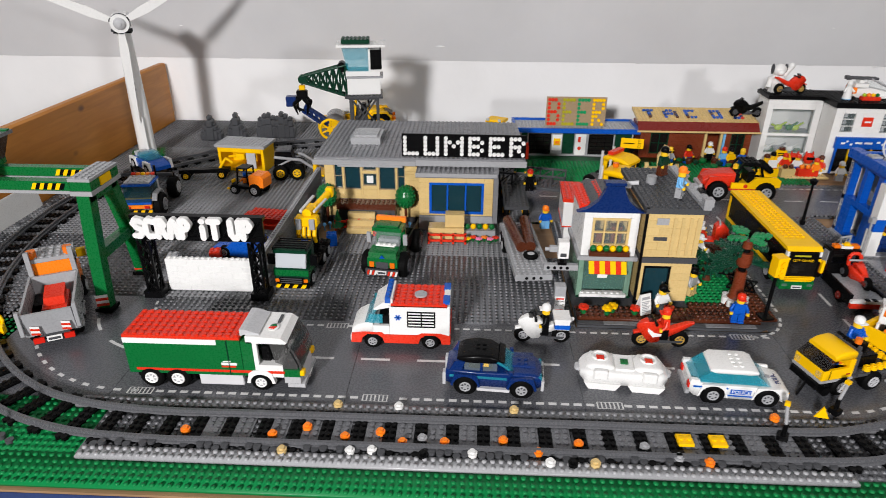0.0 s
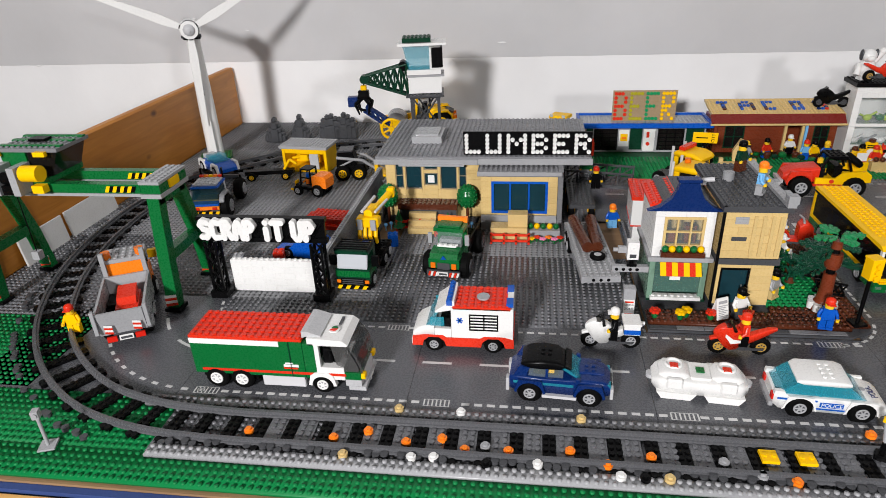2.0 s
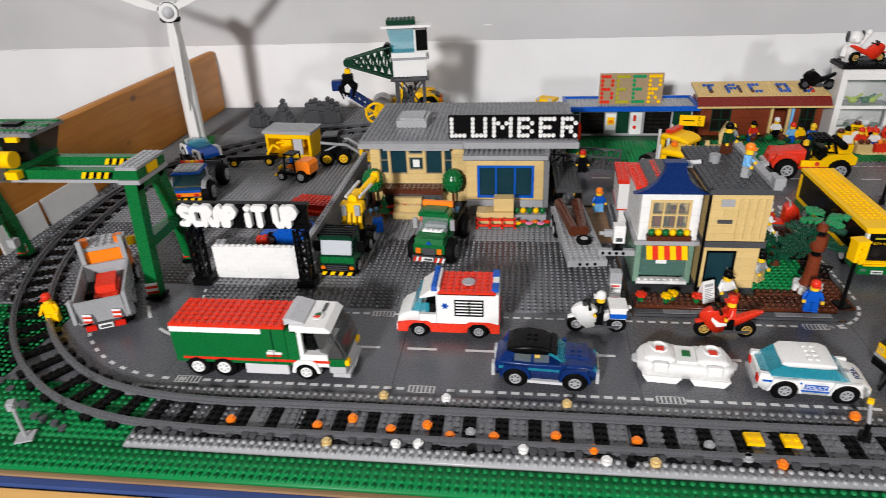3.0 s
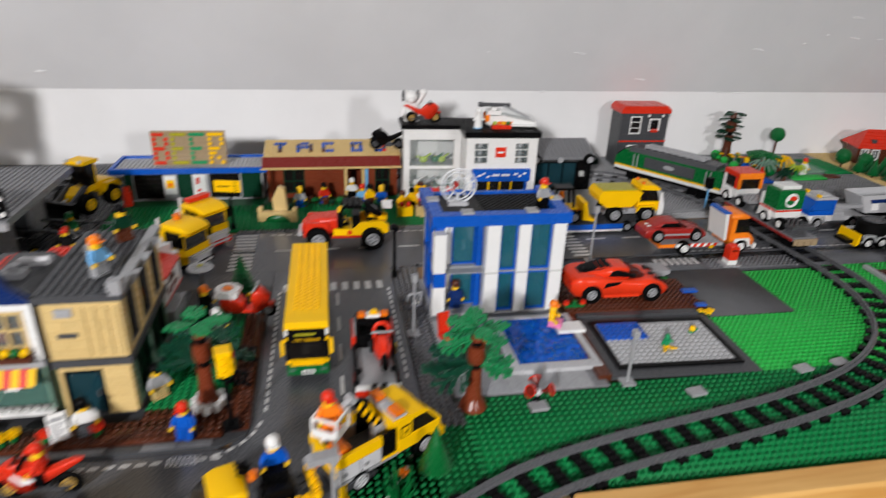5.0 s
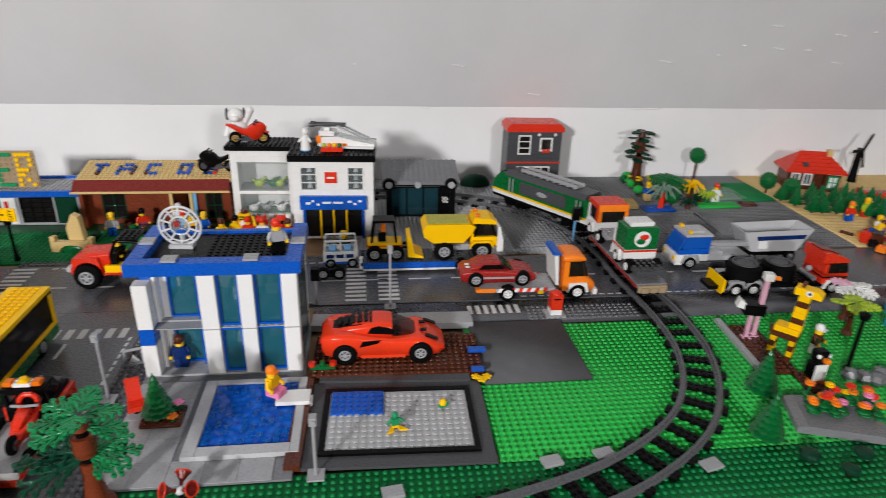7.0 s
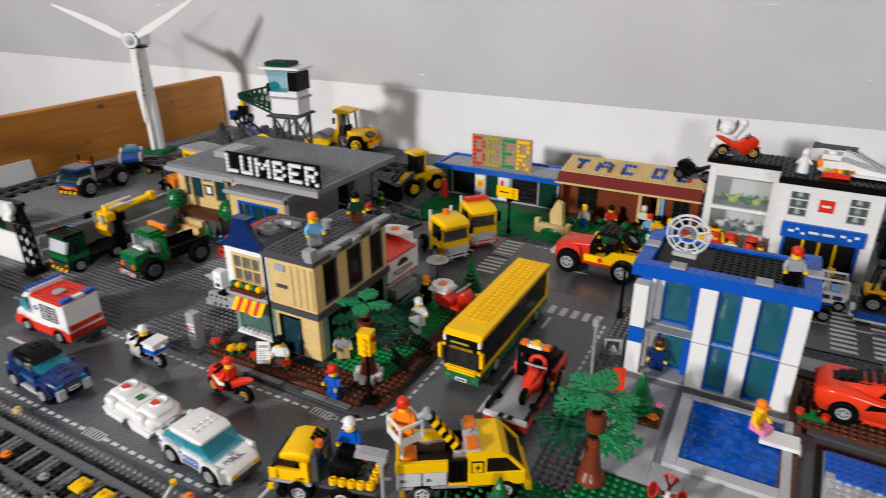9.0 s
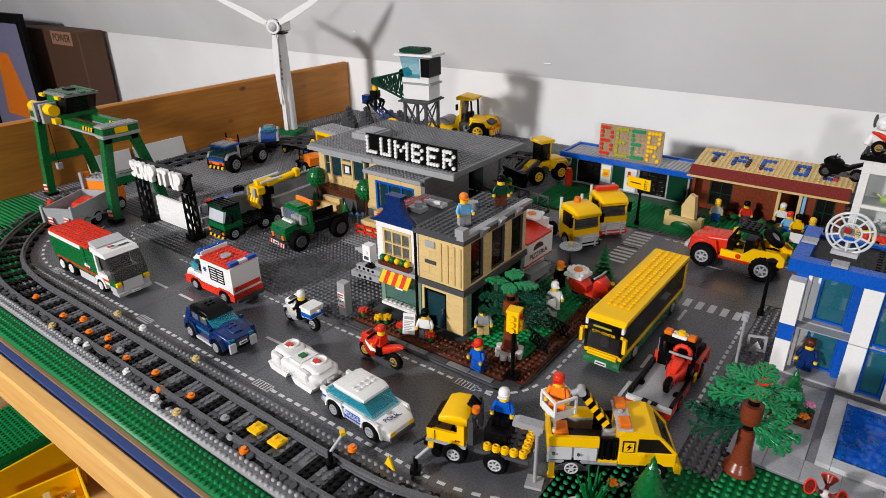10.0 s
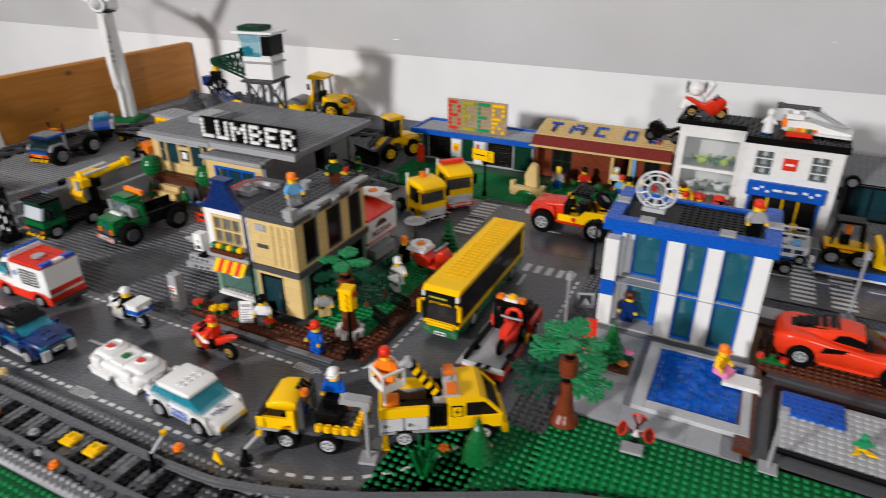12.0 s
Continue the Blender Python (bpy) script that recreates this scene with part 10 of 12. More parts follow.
def leaf_spray(g, origin, az, tilt, size, rnd):
    """A flat branching leaf element with hollow round studs at its tips."""
    old = g.turn
    g.turn = Matrix.Translation(origin) @ Matrix.Rotation(az, 4, "Z") @ Matrix.Rotation(-tilt, 4, "Y") @ Matrix.Rotation(rnd.uniform(-0.25, 0.25), 4, "X")
    k = size / 50
    g.tube((0, 0, 0.8), (44 * k, 0, 0.8), 2.1 * k, 6, 1.4 * k)
    for u, v in SPRAY:
        u, v = u * k + rnd.uniform(-1, 1), v * k + rnd.uniform(-1, 1)
        g.tube((u - 10 * k, v * 0.25, 0.8), (u, v, 0.8), max(2.0 * k, 1.3), 5)
        r, h = max(3.2 * k, 2.4), 2.6 * k + rnd.uniform(0, 0.6)
        ring = [(math.cos(2 * math.pi * j / 10), math.sin(2 * math.pi * j / 10)) for j in range(10)]
        verts = [(u + q * r * c, v + q * r * s, z) for q, z in ((0.8, -1.4), (1.0, 0), (1.0, h), (0.55, h), (0.5, 0.8)) for c, s in ring]
        faces = [[10 * a + j, 10 * a + (j + 1) % 10, 10 * a + 10 + (j + 1) % 10, 10 * a + 10 + j] for a in range(4) for j in range(10)]
        g.add(verts, faces + [list(range(9, -1, -1)), list(range(40, 50))])
    g.turn = old


def leafy_tree(x, y, label, levels, z=0.0019, k=1.0, seed=1, wood=CLAY, base=None):
    """Bell-footed jointed trunk; levels hold (height, azimuth, tilt, size, material)."""
    t = thing("leafy_tree", label, "tree", x, y, 0, z)
    rnd = random.Random(seed)
    g = Geo().cyl((0, 0), 15 * k, 0, 4 * k, n=20, r2=14 * k).cyl((0, 0), 14 * k, 4 * k, 12 * k, n=20, r2=9.5 * k).cyl((0, 0), 9.5 * k, 12 * k, 26 * k, n=18, r2=7.6 * k).cyl((0, 0), 7.6 * k, 26 * k, 49 * k, n=18, r2=7.2 * k)
    part("trunk", g, wood, t, "bell-footed reddish trunk")
    part("trunk_joint", Geo().cyl((0, 0), 5 * k, 49.2 * k, 56 * k, n=14), BLACK, t)
    part("trunk", Geo().cyl((0, 0), 8 * k, 56.2 * k, 62 * k, n=18, r2=9.4 * k).cyl((0, 0), 9.4 * k, 62 * k, 76 * k, n=18, r2=9.0 * k), wood, t)
    part("trunk_joint", Geo().cyl((0, 0), 5 * k, 76.2 * k, 82 * k, n=14), BLACK, t)
    part("trunk", Geo().cyl((0, 0), 6.4 * k, 82.2 * k, 92 * k, n=16, r2=5 * k), wood, t)
    if base:
        g = Geo().cyl((0, 0), 13, 0.1, 8, n=18)
        for j in range(8):
            a = 2 * math.pi * j / 8
            g.cyl((13 * math.cos(a), 13 * math.sin(a)), 4.6, 0.2, 9.4, n=12)
        part("planter", g, base, t, "white scalloped planter")
    for zz, az, tilt, size, m in levels:
        c = Geo()
        a = radians(az)
        leaf_spray(c, (3 * k * math.cos(a), 3 * k * math.sin(a), zz), a, radians(tilt), size, rnd)
        part("leaf_spray", c, m, t)
    return t


def bush(x, y, r, h, label="round ribbed green toy bush", z=0.0019, mat=GREEN, trunk=12):
    t = thing("bush", label, "bush", x, y, 0, z, "round bushes")
    part("trunk", Geo().cyl((0, 0), 2.4, 0, trunk, n=10), BROWN, t)
    g = Geo()
    for k in range(7):
        a0, a1 = math.pi * k / 7, math.pi * (k + 1) / 7
        g.cyl((0, 0), r * math.sin(a0) + 0.4, trunk + h / 2 - h / 2 * math.cos(a0), trunk + h / 2 - h / 2 * math.cos(a1), n=16, r2=max(0.3, r * math.sin(a1) * 1.05))
    if r > 15:
        for k in range(1, 9):
            a = math.pi * k / 9
            n = max(4, int(2 * math.pi * r * math.sin(a) / 6.2))
            for j in range(n):
                p = 2 * math.pi * (j + 0.5 * (k % 2)) / n
                g.ball(((r * math.sin(a) + 0.3) * math.cos(p), (r * math.sin(a) + 0.3) * math.sin(p), trunk + h / 2 - h / 2 * math.cos(a)), (2.2, 2.2, 2.0), 6, 4)
    part("crown", g, mat, t)
    return t


def pot_flower(x, y, mat, z):
    t = thing("flower", "round toy flower in a small green pot", "flower", x, y, 0, z, "toy flowers")
    part("pot", Geo().cyl((0, 0), 3, 0, 2, n=12).cyl((0, 0), 4, 2.2, 6, n=12), GREEN, t)
    g = Geo().cyl((0, 0), 3, 6.2, 7.4, n=12).cyl((0, 0), 2.4, 11.4, 12.6, n=12)
    for k in range(6):
        a = 2 * math.pi * k / 6
        g.cyl((4.4 * math.cos(a), 4.4 * math.sin(a)), 2.4, 7.6, 11.2, n=10)
    g.cyl((0, 0), 4.4, 7.5, 11.3, n=12)
    part("blossom", g, mat, t)
    return t


def flower(x, y, mat, z=0.0019, h=14, label="small toy flower on a green stem"):
    t = thing("flower", label, "flower", x, y, 0, z, "toy flowers")
    part("stem", Geo().cyl((0, 0), 1.3, 0, h, n=8).box(-5, 5, -1.2, 1.2, 3, 4.4).box(-1.2, 1.2, -5, 5, 3, 4.4), GREEN, t)
    g = Geo().cyl((0, 0), 2.2, h + 0.2, h + 3, n=10)
    for k in range(5):
        a = 2 * math.pi * k / 5
        g.ball((3.6 * math.cos(a), 3.6 * math.sin(a), h + 1.4), (2.5, 2.5, 1.5), 8, 5)
    part("blossom", g, mat, t)
    return t


def spray_bush(x, y):
    t = thing("bush", "low bright green toy grass tuft", "bush", x, y, 0, 0.0019)
    g = Geo()
    rnd = random.Random(3)
    for k in range(26):
        a, r, b = rnd.uniform(0, 6.283), rnd.uniform(0, 6), rnd.uniform(4, 13)
        g.tube((r * math.cos(a), r * math.sin(a), 0.2), ((r + b) * math.cos(a), (r + b) * math.sin(a), rnd.uniform(16, 34)), 1.5, 5, 0.8)
    part("tuft", g, GREEN, t)
    return t


leafy_tree(1.136, 1.150, "toy tree with reddish trunk and bright green leaves",
           [(94, 10, 2, 29, LEAF), (97, 85, 10, 26, LEAF), (95, 150, 6, 28, LEAF), (93, 195, 0, 30, LEAF), (98, 280, 2, 20, LEAF), (82, 185, -10, 34, LEAF), (82, 15, -14, 30, LEAF),
            (54, 6, -2, 36, LEAF), (53, -22, -8, 34, LEAF), (55, 42, 2, 32, LEAF), (54, 146, 4, 46, TLEAF), (53, 178, -4, 50, TLEAF), (52, 206, -12, 46, TLEAF), (50, 160, -14, 44, TLEAF)], seed=4)
leafy_tree(0.866, 1.178, "toy tree with dark leaves beside the corner house",
           [(97, 15, 0, 25, LEAF), (98, 110, 4, 24, LEAF), (97, 195, 0, 25, LEAF), (98, 290, -4, 20, LEAF),
            (82, 40, -10, 38, TLEAF), (80, 120, -10, 40, TLEAF), (80, 195, -12, 34, TLEAF), (60, 5, -8, 44, TLEAF), (58, 60, -10, 44, TLEAF), (57, 120, -6, 44, TLEAF), (56, 180, -8, 38, TLEAF)], z=0.0083, seed=7, base=WHITE)
fir(0.872, 1.436, 56, z=0.0032, r=20)
plate("baseplate", "brown studded planter plate beside the pool", BROWN, 1.140, 1.246, 1.180, 1.278, z=0.0070)
fir(1.156, 1.262, 52, z=0.0072, r=18)
flower(1.174, 1.270, PINK, 0.0072, 9, "small pink toy flower beside the fir")
flower(1.172, 1.252, ORANGE, 0.0072, 5, "small orange toy flower beside the fir")
fir(1.081, 1.062, 52)
spray_bush(1.043, 1.030)
fir(1.818, 1.256, 60)
fir(1.778, 1.182, 58)
rnd = random.Random(41)
for k in range(22):
    x = 2.265 + 0.0085 * k + rnd.uniform(-0.004, 0.004)
    fir(x, 1.905 - 0.075 * (k % 3) / 2 - 0.0022 * k + rnd.uniform(-0.006, 0.006), rnd.uniform(38, 52), "small dark green toy conifer on the shore", r=rnd.uniform(14, 18))
for x, y in ((0.268, 1.424), (0.402, 1.424)):
    bush(x, y, 15.5, 38, trunk=32)
w = thing("yard_wall", "light grey brick wall between the two yards", "wall", 0, 0, group="")
for k in range(5):
    for j in range(6):
        u = 1192 + 62 * j + (31 if k % 2 else 0)
        part("brick", Geo().box(220, 228, u + 0.15, min(u + 61.8, 1562), 2 + 9.7 * k, 11.6 + 9.7 * k, 0.25), LGREY, w)
part("capping", Geo().box(219.6, 228.4, 1192, 1562, 50.6, 53.8, 0.3).studs(220, 1193, 1, 46, 53.8, 8), LGREY, w)
fir(0.290, 1.398, 36)
fir(0.372, 1.398, 32, label="small fir tree with pale flowers beside the steps")
bush(2.135, 2.045, 16, 34, "round green toy tree on a thin trunk", trunk=44)
bush(2.262, 1.955, 16, 36, "round green toy bush beside the cabin", trunk=10)
bush(2.300, 1.925, 16, 36, "round green toy bush beside the cabin", trunk=6)
bush(2.00, 1.875, 14, 30, "round green toy bush beside the pond", trunk=6)
for x, y, m in ((0.660, 1.142, RED), (0.690, 1.140, YELLOW), (0.698, 1.146, YELLOW), (0.726, 1.142, RED), (0.770, 1.146, RED)):
    pot_flower(x, y, m, 0.0083)
for k, m in enumerate((YELLOW, RED, PINK, ORANGE, PINK, RED)):
    flower(0.508 + 0.009 * k, 1.356 + 0.006 * (k % 2), m, h=7)
planter = thing("planter", "grey planter of green and yellow toy flowers", "planter", 0.527, 1.384)
part("trough", Geo().box(-26, 26, -7, 7, 1.9, 14), LGREY, planter)
for k in range(5):
    part("flower_head", Geo().ball((-20 + k * 10, 0, 19), 5, 10, 6), YELLOW if k % 2 else GREEN, planter)
for k in range(6):
    single("pale_flower", Geo().cyl((0, 0), 1.1, 0, 9, n=8).ball((0, 0, 11), 3.4, 8, 6), LBLUE, "pale blue toy flower on the porch bed", "flower", (0.268, 0.276, 0.284, 0.392, 0.402, 0.410)[k], 1.392 + 0.006 * (k % 3), 0, 0.0019, "pale flowers")
for x, y, m in ((1.500, 1.300, YELLOW), (1.507, 1.306, YELLOW), (1.494, 1.306, YELLOW)):
    flower(x, y, m, h=3, label="low yellow toy flower beside the court")
fl = thing("flower_pot_lamp", "green stemmed plant with red pots beside the pool", "plant", 1.318, 1.332, 0, 0.0068)
part("stem", Geo().cyl((0, 0), 3, 0, 12, n=12).box(-14, 14, -3, 3, 2, 6), GREEN, fl)
part("pot", Geo().cyl((-12, 0), 4, 6.2, 11, n=12).cyl((12, 0), 4, 6.2, 11, n=12), RED, fl)
ch = thing("red_chair", "small red toy armchair on the pavement", "chair", 1.130, 1.274, 20, 0.0034)
part("seat", Geo().box(-8, 8, -8, 8, 6, 12), RED, ch)
part("backrest", Geo().prism([(5, 12.2), (9, 12.2), (13, 36), (8, 38)], -7, 7, "x"), RED, ch)
part("leg", Geo().cyl((0, 0), 3, 0, 5.8, n=10), BLACK, ch)
v = thing("windflower", "three dark red cups on a silver hub and dark stand", "toy", 1.206, 1.146)
part("stand", Geo().cyl((0, 0), 5, 1.9, 4, n=14).cyl((0, 0), 2.2, 4.1, 14, n=10), BLACK, v)
part("hub", Geo().ball((0, 0, 16), (4.4, 4.4, 4), 12, 8), SILVER, v)
for k in range(3):
    g = Geo()
    g.turn = Matrix.Translation((0, 0, 16)) @ Matrix.Rotation(radians(90 + 120 * k), 4, "Z") @ Matrix.Rotation(radians(62), 4, "Y")
    g.cyl((0, 0), 1.8, 4, 9, n=10).cyl((0, 0), 2.6, 9, 16, n=18, r2=6.8)
    g.slot = 1
    g.ring((0, 0, 16), 6.4, 0.8, "z", 20, 6)
    part("cup", g, [DRED, RED], v, "dark red cup")
single("cup_cake", Geo().cyl((0, 0), 6, 0, 5, n=14).ball((0, 0, 5.2), (6.5, 6.5, 5), 12, 6), LPINK, "small pink and tan toy cake on the grass", "toy", 1.082, 1.078, 0, 0.0019)
flower(1.050, 1.055, ORANGE, h=8, label="small orange toy flower on the grass")

# ---- wind turbine ----
v = thing("wind_turbine", "white toy wind turbine on a green base", "wind turbine", -0.208, 1.766, 22)
part("base", Geo().box(-34, 34, -30, 26, 1.9, 12).studs(-32, -28, 8, 6, 12, 8), GREEN, v)
g = Geo().cyl((0, 0), 18, 12.2, 130, n=28, r2=17).cyl((0, 0), 17, 130, 266, n=28, r2=13.5)
part("tower", g, WHITE, v, "tapered white tower")
part("tower_door", Geo().loft([(4, 3, 14, 92, 2), (12, 5, 14, 96, 3)]), WHITE, v, "", pose(0, -0.0135, 0, 0, 0, -90))
for z in (150, 162, 174, 196, 208):
    part("tower_mark", Geo().box(-3, 3, -18.2, -15, z, z + 6, 0.3), LGREY, v)
nac = part("nacelle", Geo().box(-17, 17, -24, 34, 270, 304, 5).cyl((0, 287), 18, -36, -24.4, "y", 22), WHITE, v)
part("hub_cap", Geo().ball((0, -36, 287), (12, 8, 12), 18, 8).cyl((0, 287), 4, -45, -43, "y", 12), COURTG, nac)
part("hub_ring", Geo().ring((0, -25, 287), 17, 2.2, "y", 22, 6).box(-20, 20, -22, -12, 270, 276, 1), DGREY, nac)
part("collar", Geo().cyl((0, 0), 12, 266.2, 269.8, n=16).box(-17, 17, -18, 14, 266.4, 269.6), BLACK, v)
for k, a in enumerate((62, 181, -66)):
    g = Geo()
    m = Matrix.Translation((0, -30, 287)) @ Matrix.Rotation(radians(a), 4, "Y")
    g.turn = m
    g.prism([(-5, 12), (5, 12), (10, 60), (8, 130), (2, 200), (-3, 200), (-6, 110), (-8, 50)], -2, 2, "y")
    bl = part("blade", g, WHITE, v)
    g = Geo()
    g.turn = m
    part("blade_clip", g.box(-4, 4, -5, 5, 12.5, 20, 0.8), BLACK, bl)

# ---- lattice crane tower ----
v = thing("tower_crane", "grey lattice tower with a white and aqua cabin", "crane", 0.288, 1.738, 8)
g = Geo()
for z0, z1 in ((1.9, 78), (78, 152)):
    for a, b in ((-27, -27), (27, -27), (27, 27), (-27, 27)):
        g.box(a - 3, a + 3, b - 3, b + 3, z0, z1)
    for s in (-1, 1):
        g.tube((-27, s * 27, z0), (27, s * 27, z1), 1.8, 6).tube((27, s * 27, z0), (-27, s * 27, z1), 1.8, 6)
        g.tube((s * 27, -27, z0), (s * 27, 27, z1), 1.8, 6).tube((s * 27, 27, z0), (s * 27, -27, z1), 1.8, 6)
    g.box(-31, 31, -31, 31, z1 - 3, z1)
part("lattice", g, DGREY, v, "dark grey lattice tower")
part("platform", Geo().box(-38, 38, -38, 38, 152.3, 156).studs(-36, -36, 9, 9, 156, 8), DGREY, v)
part("counterweight", Geo().box(-32, 34, -24, 24, 158, 190), WHITE, v, "white machinery box")
part("machinery_top", Geo().box(-34, 40, -26, 26, 190.2, 194), LGREY, v)
cab = part("cabin", Geo().box(-34, 34, -24, 24, 194.3, 204).box(12, 34, -24, 24, 204.2, 246), WHITE, v)
part("cabin_glass", Geo().prism([(-30, 204.4), (11.6, 204.4), (11.6, 250), (-40, 250)], -22, 22, "y"), AQUA, cab, "aqua cabin glass")
part("black_panel", Geo().box(16, 38, -28, -24.3, 208, 246).box(34.3, 38, -24, 24, 208, 246), BLACK, cab)
part("cabin_roof", Geo().box(-50, 46, -30, 30, 250.3, 255), WHITE, cab)
part("roof_top", Geo().box(-40, 16, -22, 22, 256.3, 264).studs(-40, -20, 7, 5, 264, 8), DGREEN, cab, "dark green roof plates")
g = Geo()
for s in (-1, 1):
    g.tube((-34, s * 11, 214), (-122, s * 5, 192), 2.6, 8).tube((-34, s * 11, 152), (-122, s * 5, 180), 2.6, 8).tube((-34, s * 11, 152), (-34, s * 11, 214), 2.8, 8)
    for k in range(6):
        f0, f1 = k / 6.5, (k + 1) / 6.5
        hi0, lo0, lo1, hi1 = 214 - 22 * f0, 152 + 28 * f0, 152 + 28 * f1, 214 - 22 * f1
        u0, u1, w0, w1 = -34 - 88 * f0, -34 - 88 * f1, 11 - 6 * f0, 11 - 6 * f1
        g.tube((u0, s * w0, hi0), (u1, s * w1, lo1), 1.7, 6).tube((u0, s * w0, lo0), (u1, s * w1, hi1), 1.7, 6).tube((u1, s * w1, lo1), (u1, s * w1, hi1), 1.5, 6)
g.cyl((-122, 186), 9, -7, 7, "y", 16)
part("jib", g, DGREEN, v, "dark green lattice jib")
part("drum", Geo().cyl((-42, 212), 8, -12, 12, "y", 18).box(-44, -30, -12, 12, 200, 214), BLACK, v)
g = Geo().tube((-138, 0, 184), (-140, 0, 170), 1.6, 6).ring((-142, 0, 138), 15, 3.0, "y", 20, 8).box(-152, -130, -8, 8, 148, 164, 2)
for a in (0, 90, 180, 270):
    c, s = math.cos(radians(a + 40)), math.sin(radians(a + 40))
    g.tube((-142, 0, 150), (-142 + 21 * c, 21 * s, 138), 4.0, 8).tube((-142 + 21 * c, 21 * s, 138), (-142 + 13 * c, 13 * s, 116), 3.4, 8, 1.4)
part("grab", g, BLACK, v, "black claw grab", pose(0.015, 0, 0))
part("grab_box", Geo().box(-174, -154, -9, 9, 132, 152, 1), NAVY, v, "navy motor box", pose(0.015, 0, 0))
part("grab_hub", Geo().box(-146, -134, -6, 6, 164.4, 174, 1.5), YELLOW, v, "", pose(0.015, 0, 0))
g = Geo()
for s in (-1, 1):
    g.tube((-128, s * 7, 132), (-78, s * 9, 96), 2.6, 7).tube((-134, s * 7, 122), (-84, s * 9, 86), 2.2, 7)
for k in range(5):
    for s in (-1, 1):
        g.tube((-128 + 10 * k, s * 7.5, 132 - 7.2 * k), (-124 + 10 * k, s * 7.5, 115 - 7.2 * k), 1.5, 6)
part("lower_arm", g, NAVY, v, "navy lattice arm", pose(0.005, 0, 0))
g = Geo().ring((-68, -10, 84), 20, 3.0, "y", 24, 8).cyl((-68, 84), 6, -14, -6, "y", 12)
for k in range(3):
    a = radians(25 + 60 * k)
    g.tube((-68 - 19 * math.cos(a), -10, 84 - 19 * math.sin(a)), (-68 + 19 * math.cos(a), -10, 84 + 19 * math.sin(a)), 2.2, 7)
part("spoked_wheel", g, YELLOW, v, "yellow spoked wheel", pose(-0.006, 0, 0))
# crane stands clear on a grey ramp of plates
for x, y, w, h, n in ((-0.115, 1.905, 44, 52, 5), (-0.055, 1.915, 40, 56, 5), (0.035, 1.935, 84, 58, 8)):
    t = thing("rock_stack", "dark grey stepped rock of stacked bricks", "rock", x, y, 4, 0.0019, "grey rocks")
    rnd = random.Random(int(w * 7 + h))
    for k in range(n):
        u = -w / 2 + (w - 12) * k / max(1, n - 1)
        f = abs(2 * k / (n - 1) - 1) if n < 7 else abs(((2 * k / (n - 1)) % 1.0) * 2 - 1) * 0.5
        hh = h * (1.08 - 0.5 * f) * rnd.uniform(0.94, 1.04)
        d = 14 - 5 * f
        part("brick_column", Geo().box(u - 5, u + 15, -d - 2, d, 0, hh * 0.55, 2.4).box(u - 3, u + 13, -d, d - 2, hh * 0.55 + 0.2, hh * 0.84, 2.4).box(u - 0.6, u + 10, -d * 0.6, d * 0.6, hh * 0.84 + 0.2, hh, 2.4).cyl((u + 4.3, 0), 2.4, hh, hh + 1.8, n=8), DGREY, t)

# low grey wall between yard and timber shop
lw = thing("low_wall", "light grey low brick wall with a smooth top", "wall", 0, 0)
g = Geo()
g.turn = Matrix.Translation((252, 1330, 0)) @ Matrix.Rotation(radians(90), 4, "Z")
holed(g, 0, 300, 1.9, 30.7, 0, 8, [])
part("wall", g, LGREY, lw)
part("coping", Geo().box(243, 253, 1329, 1631, 31, 34), LGREY, lw)

# ---- gantry crane ----
v = thing("gantry_crane", "green toy gantry crane over the railway", "gantry crane", 0, 0)
for x in (34, -230):
    for y0, ym, y1 in ((1131, 1136, 1147), (1233, 1222, 1197)):
        part("leg", Geo().prism([(y0 - 7, 5), (y0 + 7, 5), (ym + 8, 70), (y1 + 8, 158), (y1 - 8, 158), (ym - 7, 70)], x - 8, x + 8, "x"), GREEN, v)
        part("foot", Geo().box(x - 11, x + 11, y0 - 11, y0 + 11, 1.9, 7), BLACK, v)
        g = Geo()
        for k in range(4):
            g.slot = k % 2
            g.prism([(x - 8.4, 9 + 4 * k), (x + 8.4, 12 + 4 * k), (x + 8.4, 15.8 + 4 * k), (x - 8.4, 12.8 + 4 * k)], y0 - 8.2, y0 - 7.2, "y")
        part("foot_stripes", g, [RED, WHITE], v)
    part("cross_beam", Geo().box(x - 7, x + 7, 1143, 1214, 70, 84), GREEN, v)
    part("top_beam", Geo().box(x - 8, x + 8, 1140, 1204, 148, 158), GREEN, v)
    part("end_plate", Geo().box(x - 14, x + 14, 1137, 1207, 158.2, 164), LGREY, v, "light grey end plate")
    part("end_block", Geo().box(x - 13, x + 13, 1139, 1205, 164.2, 176), GREEN, v)
    part("end_cap", Geo().box(x - 14, x + 14, 1138, 1206, 176.2, 180).studs(x - 12, 1140, 3, 8, 180, 8), LGREY, v, "light grey studded end cap")
    part("amber_block", Geo().box(x - 15, x + 15, 1160, 1184, 165, 175.6), YELLOW, v)
for y in (1140, 1190):
    part("girder", Geo().box(-216, 20, y, y + 13, 164.2, 176), GREEN, v, "green girder")
    part("girder_base", Geo().box(-216, 20, y - 1, y + 14, 160, 164), LGREY, v)
    for u in (-206, -28):
        g = Geo()
        for k in range(8):
            g.slot = k % 2
            g.prism([(u + k * 5, 166), (u + 5 + k * 5, 166), (u + 9 + k * 5, 174), (u + 4 + k * 5, 174)], y - 1.4, y - 0.2, "y")
        part("warning_stripe", g, [YELLOW, BLACK], v)
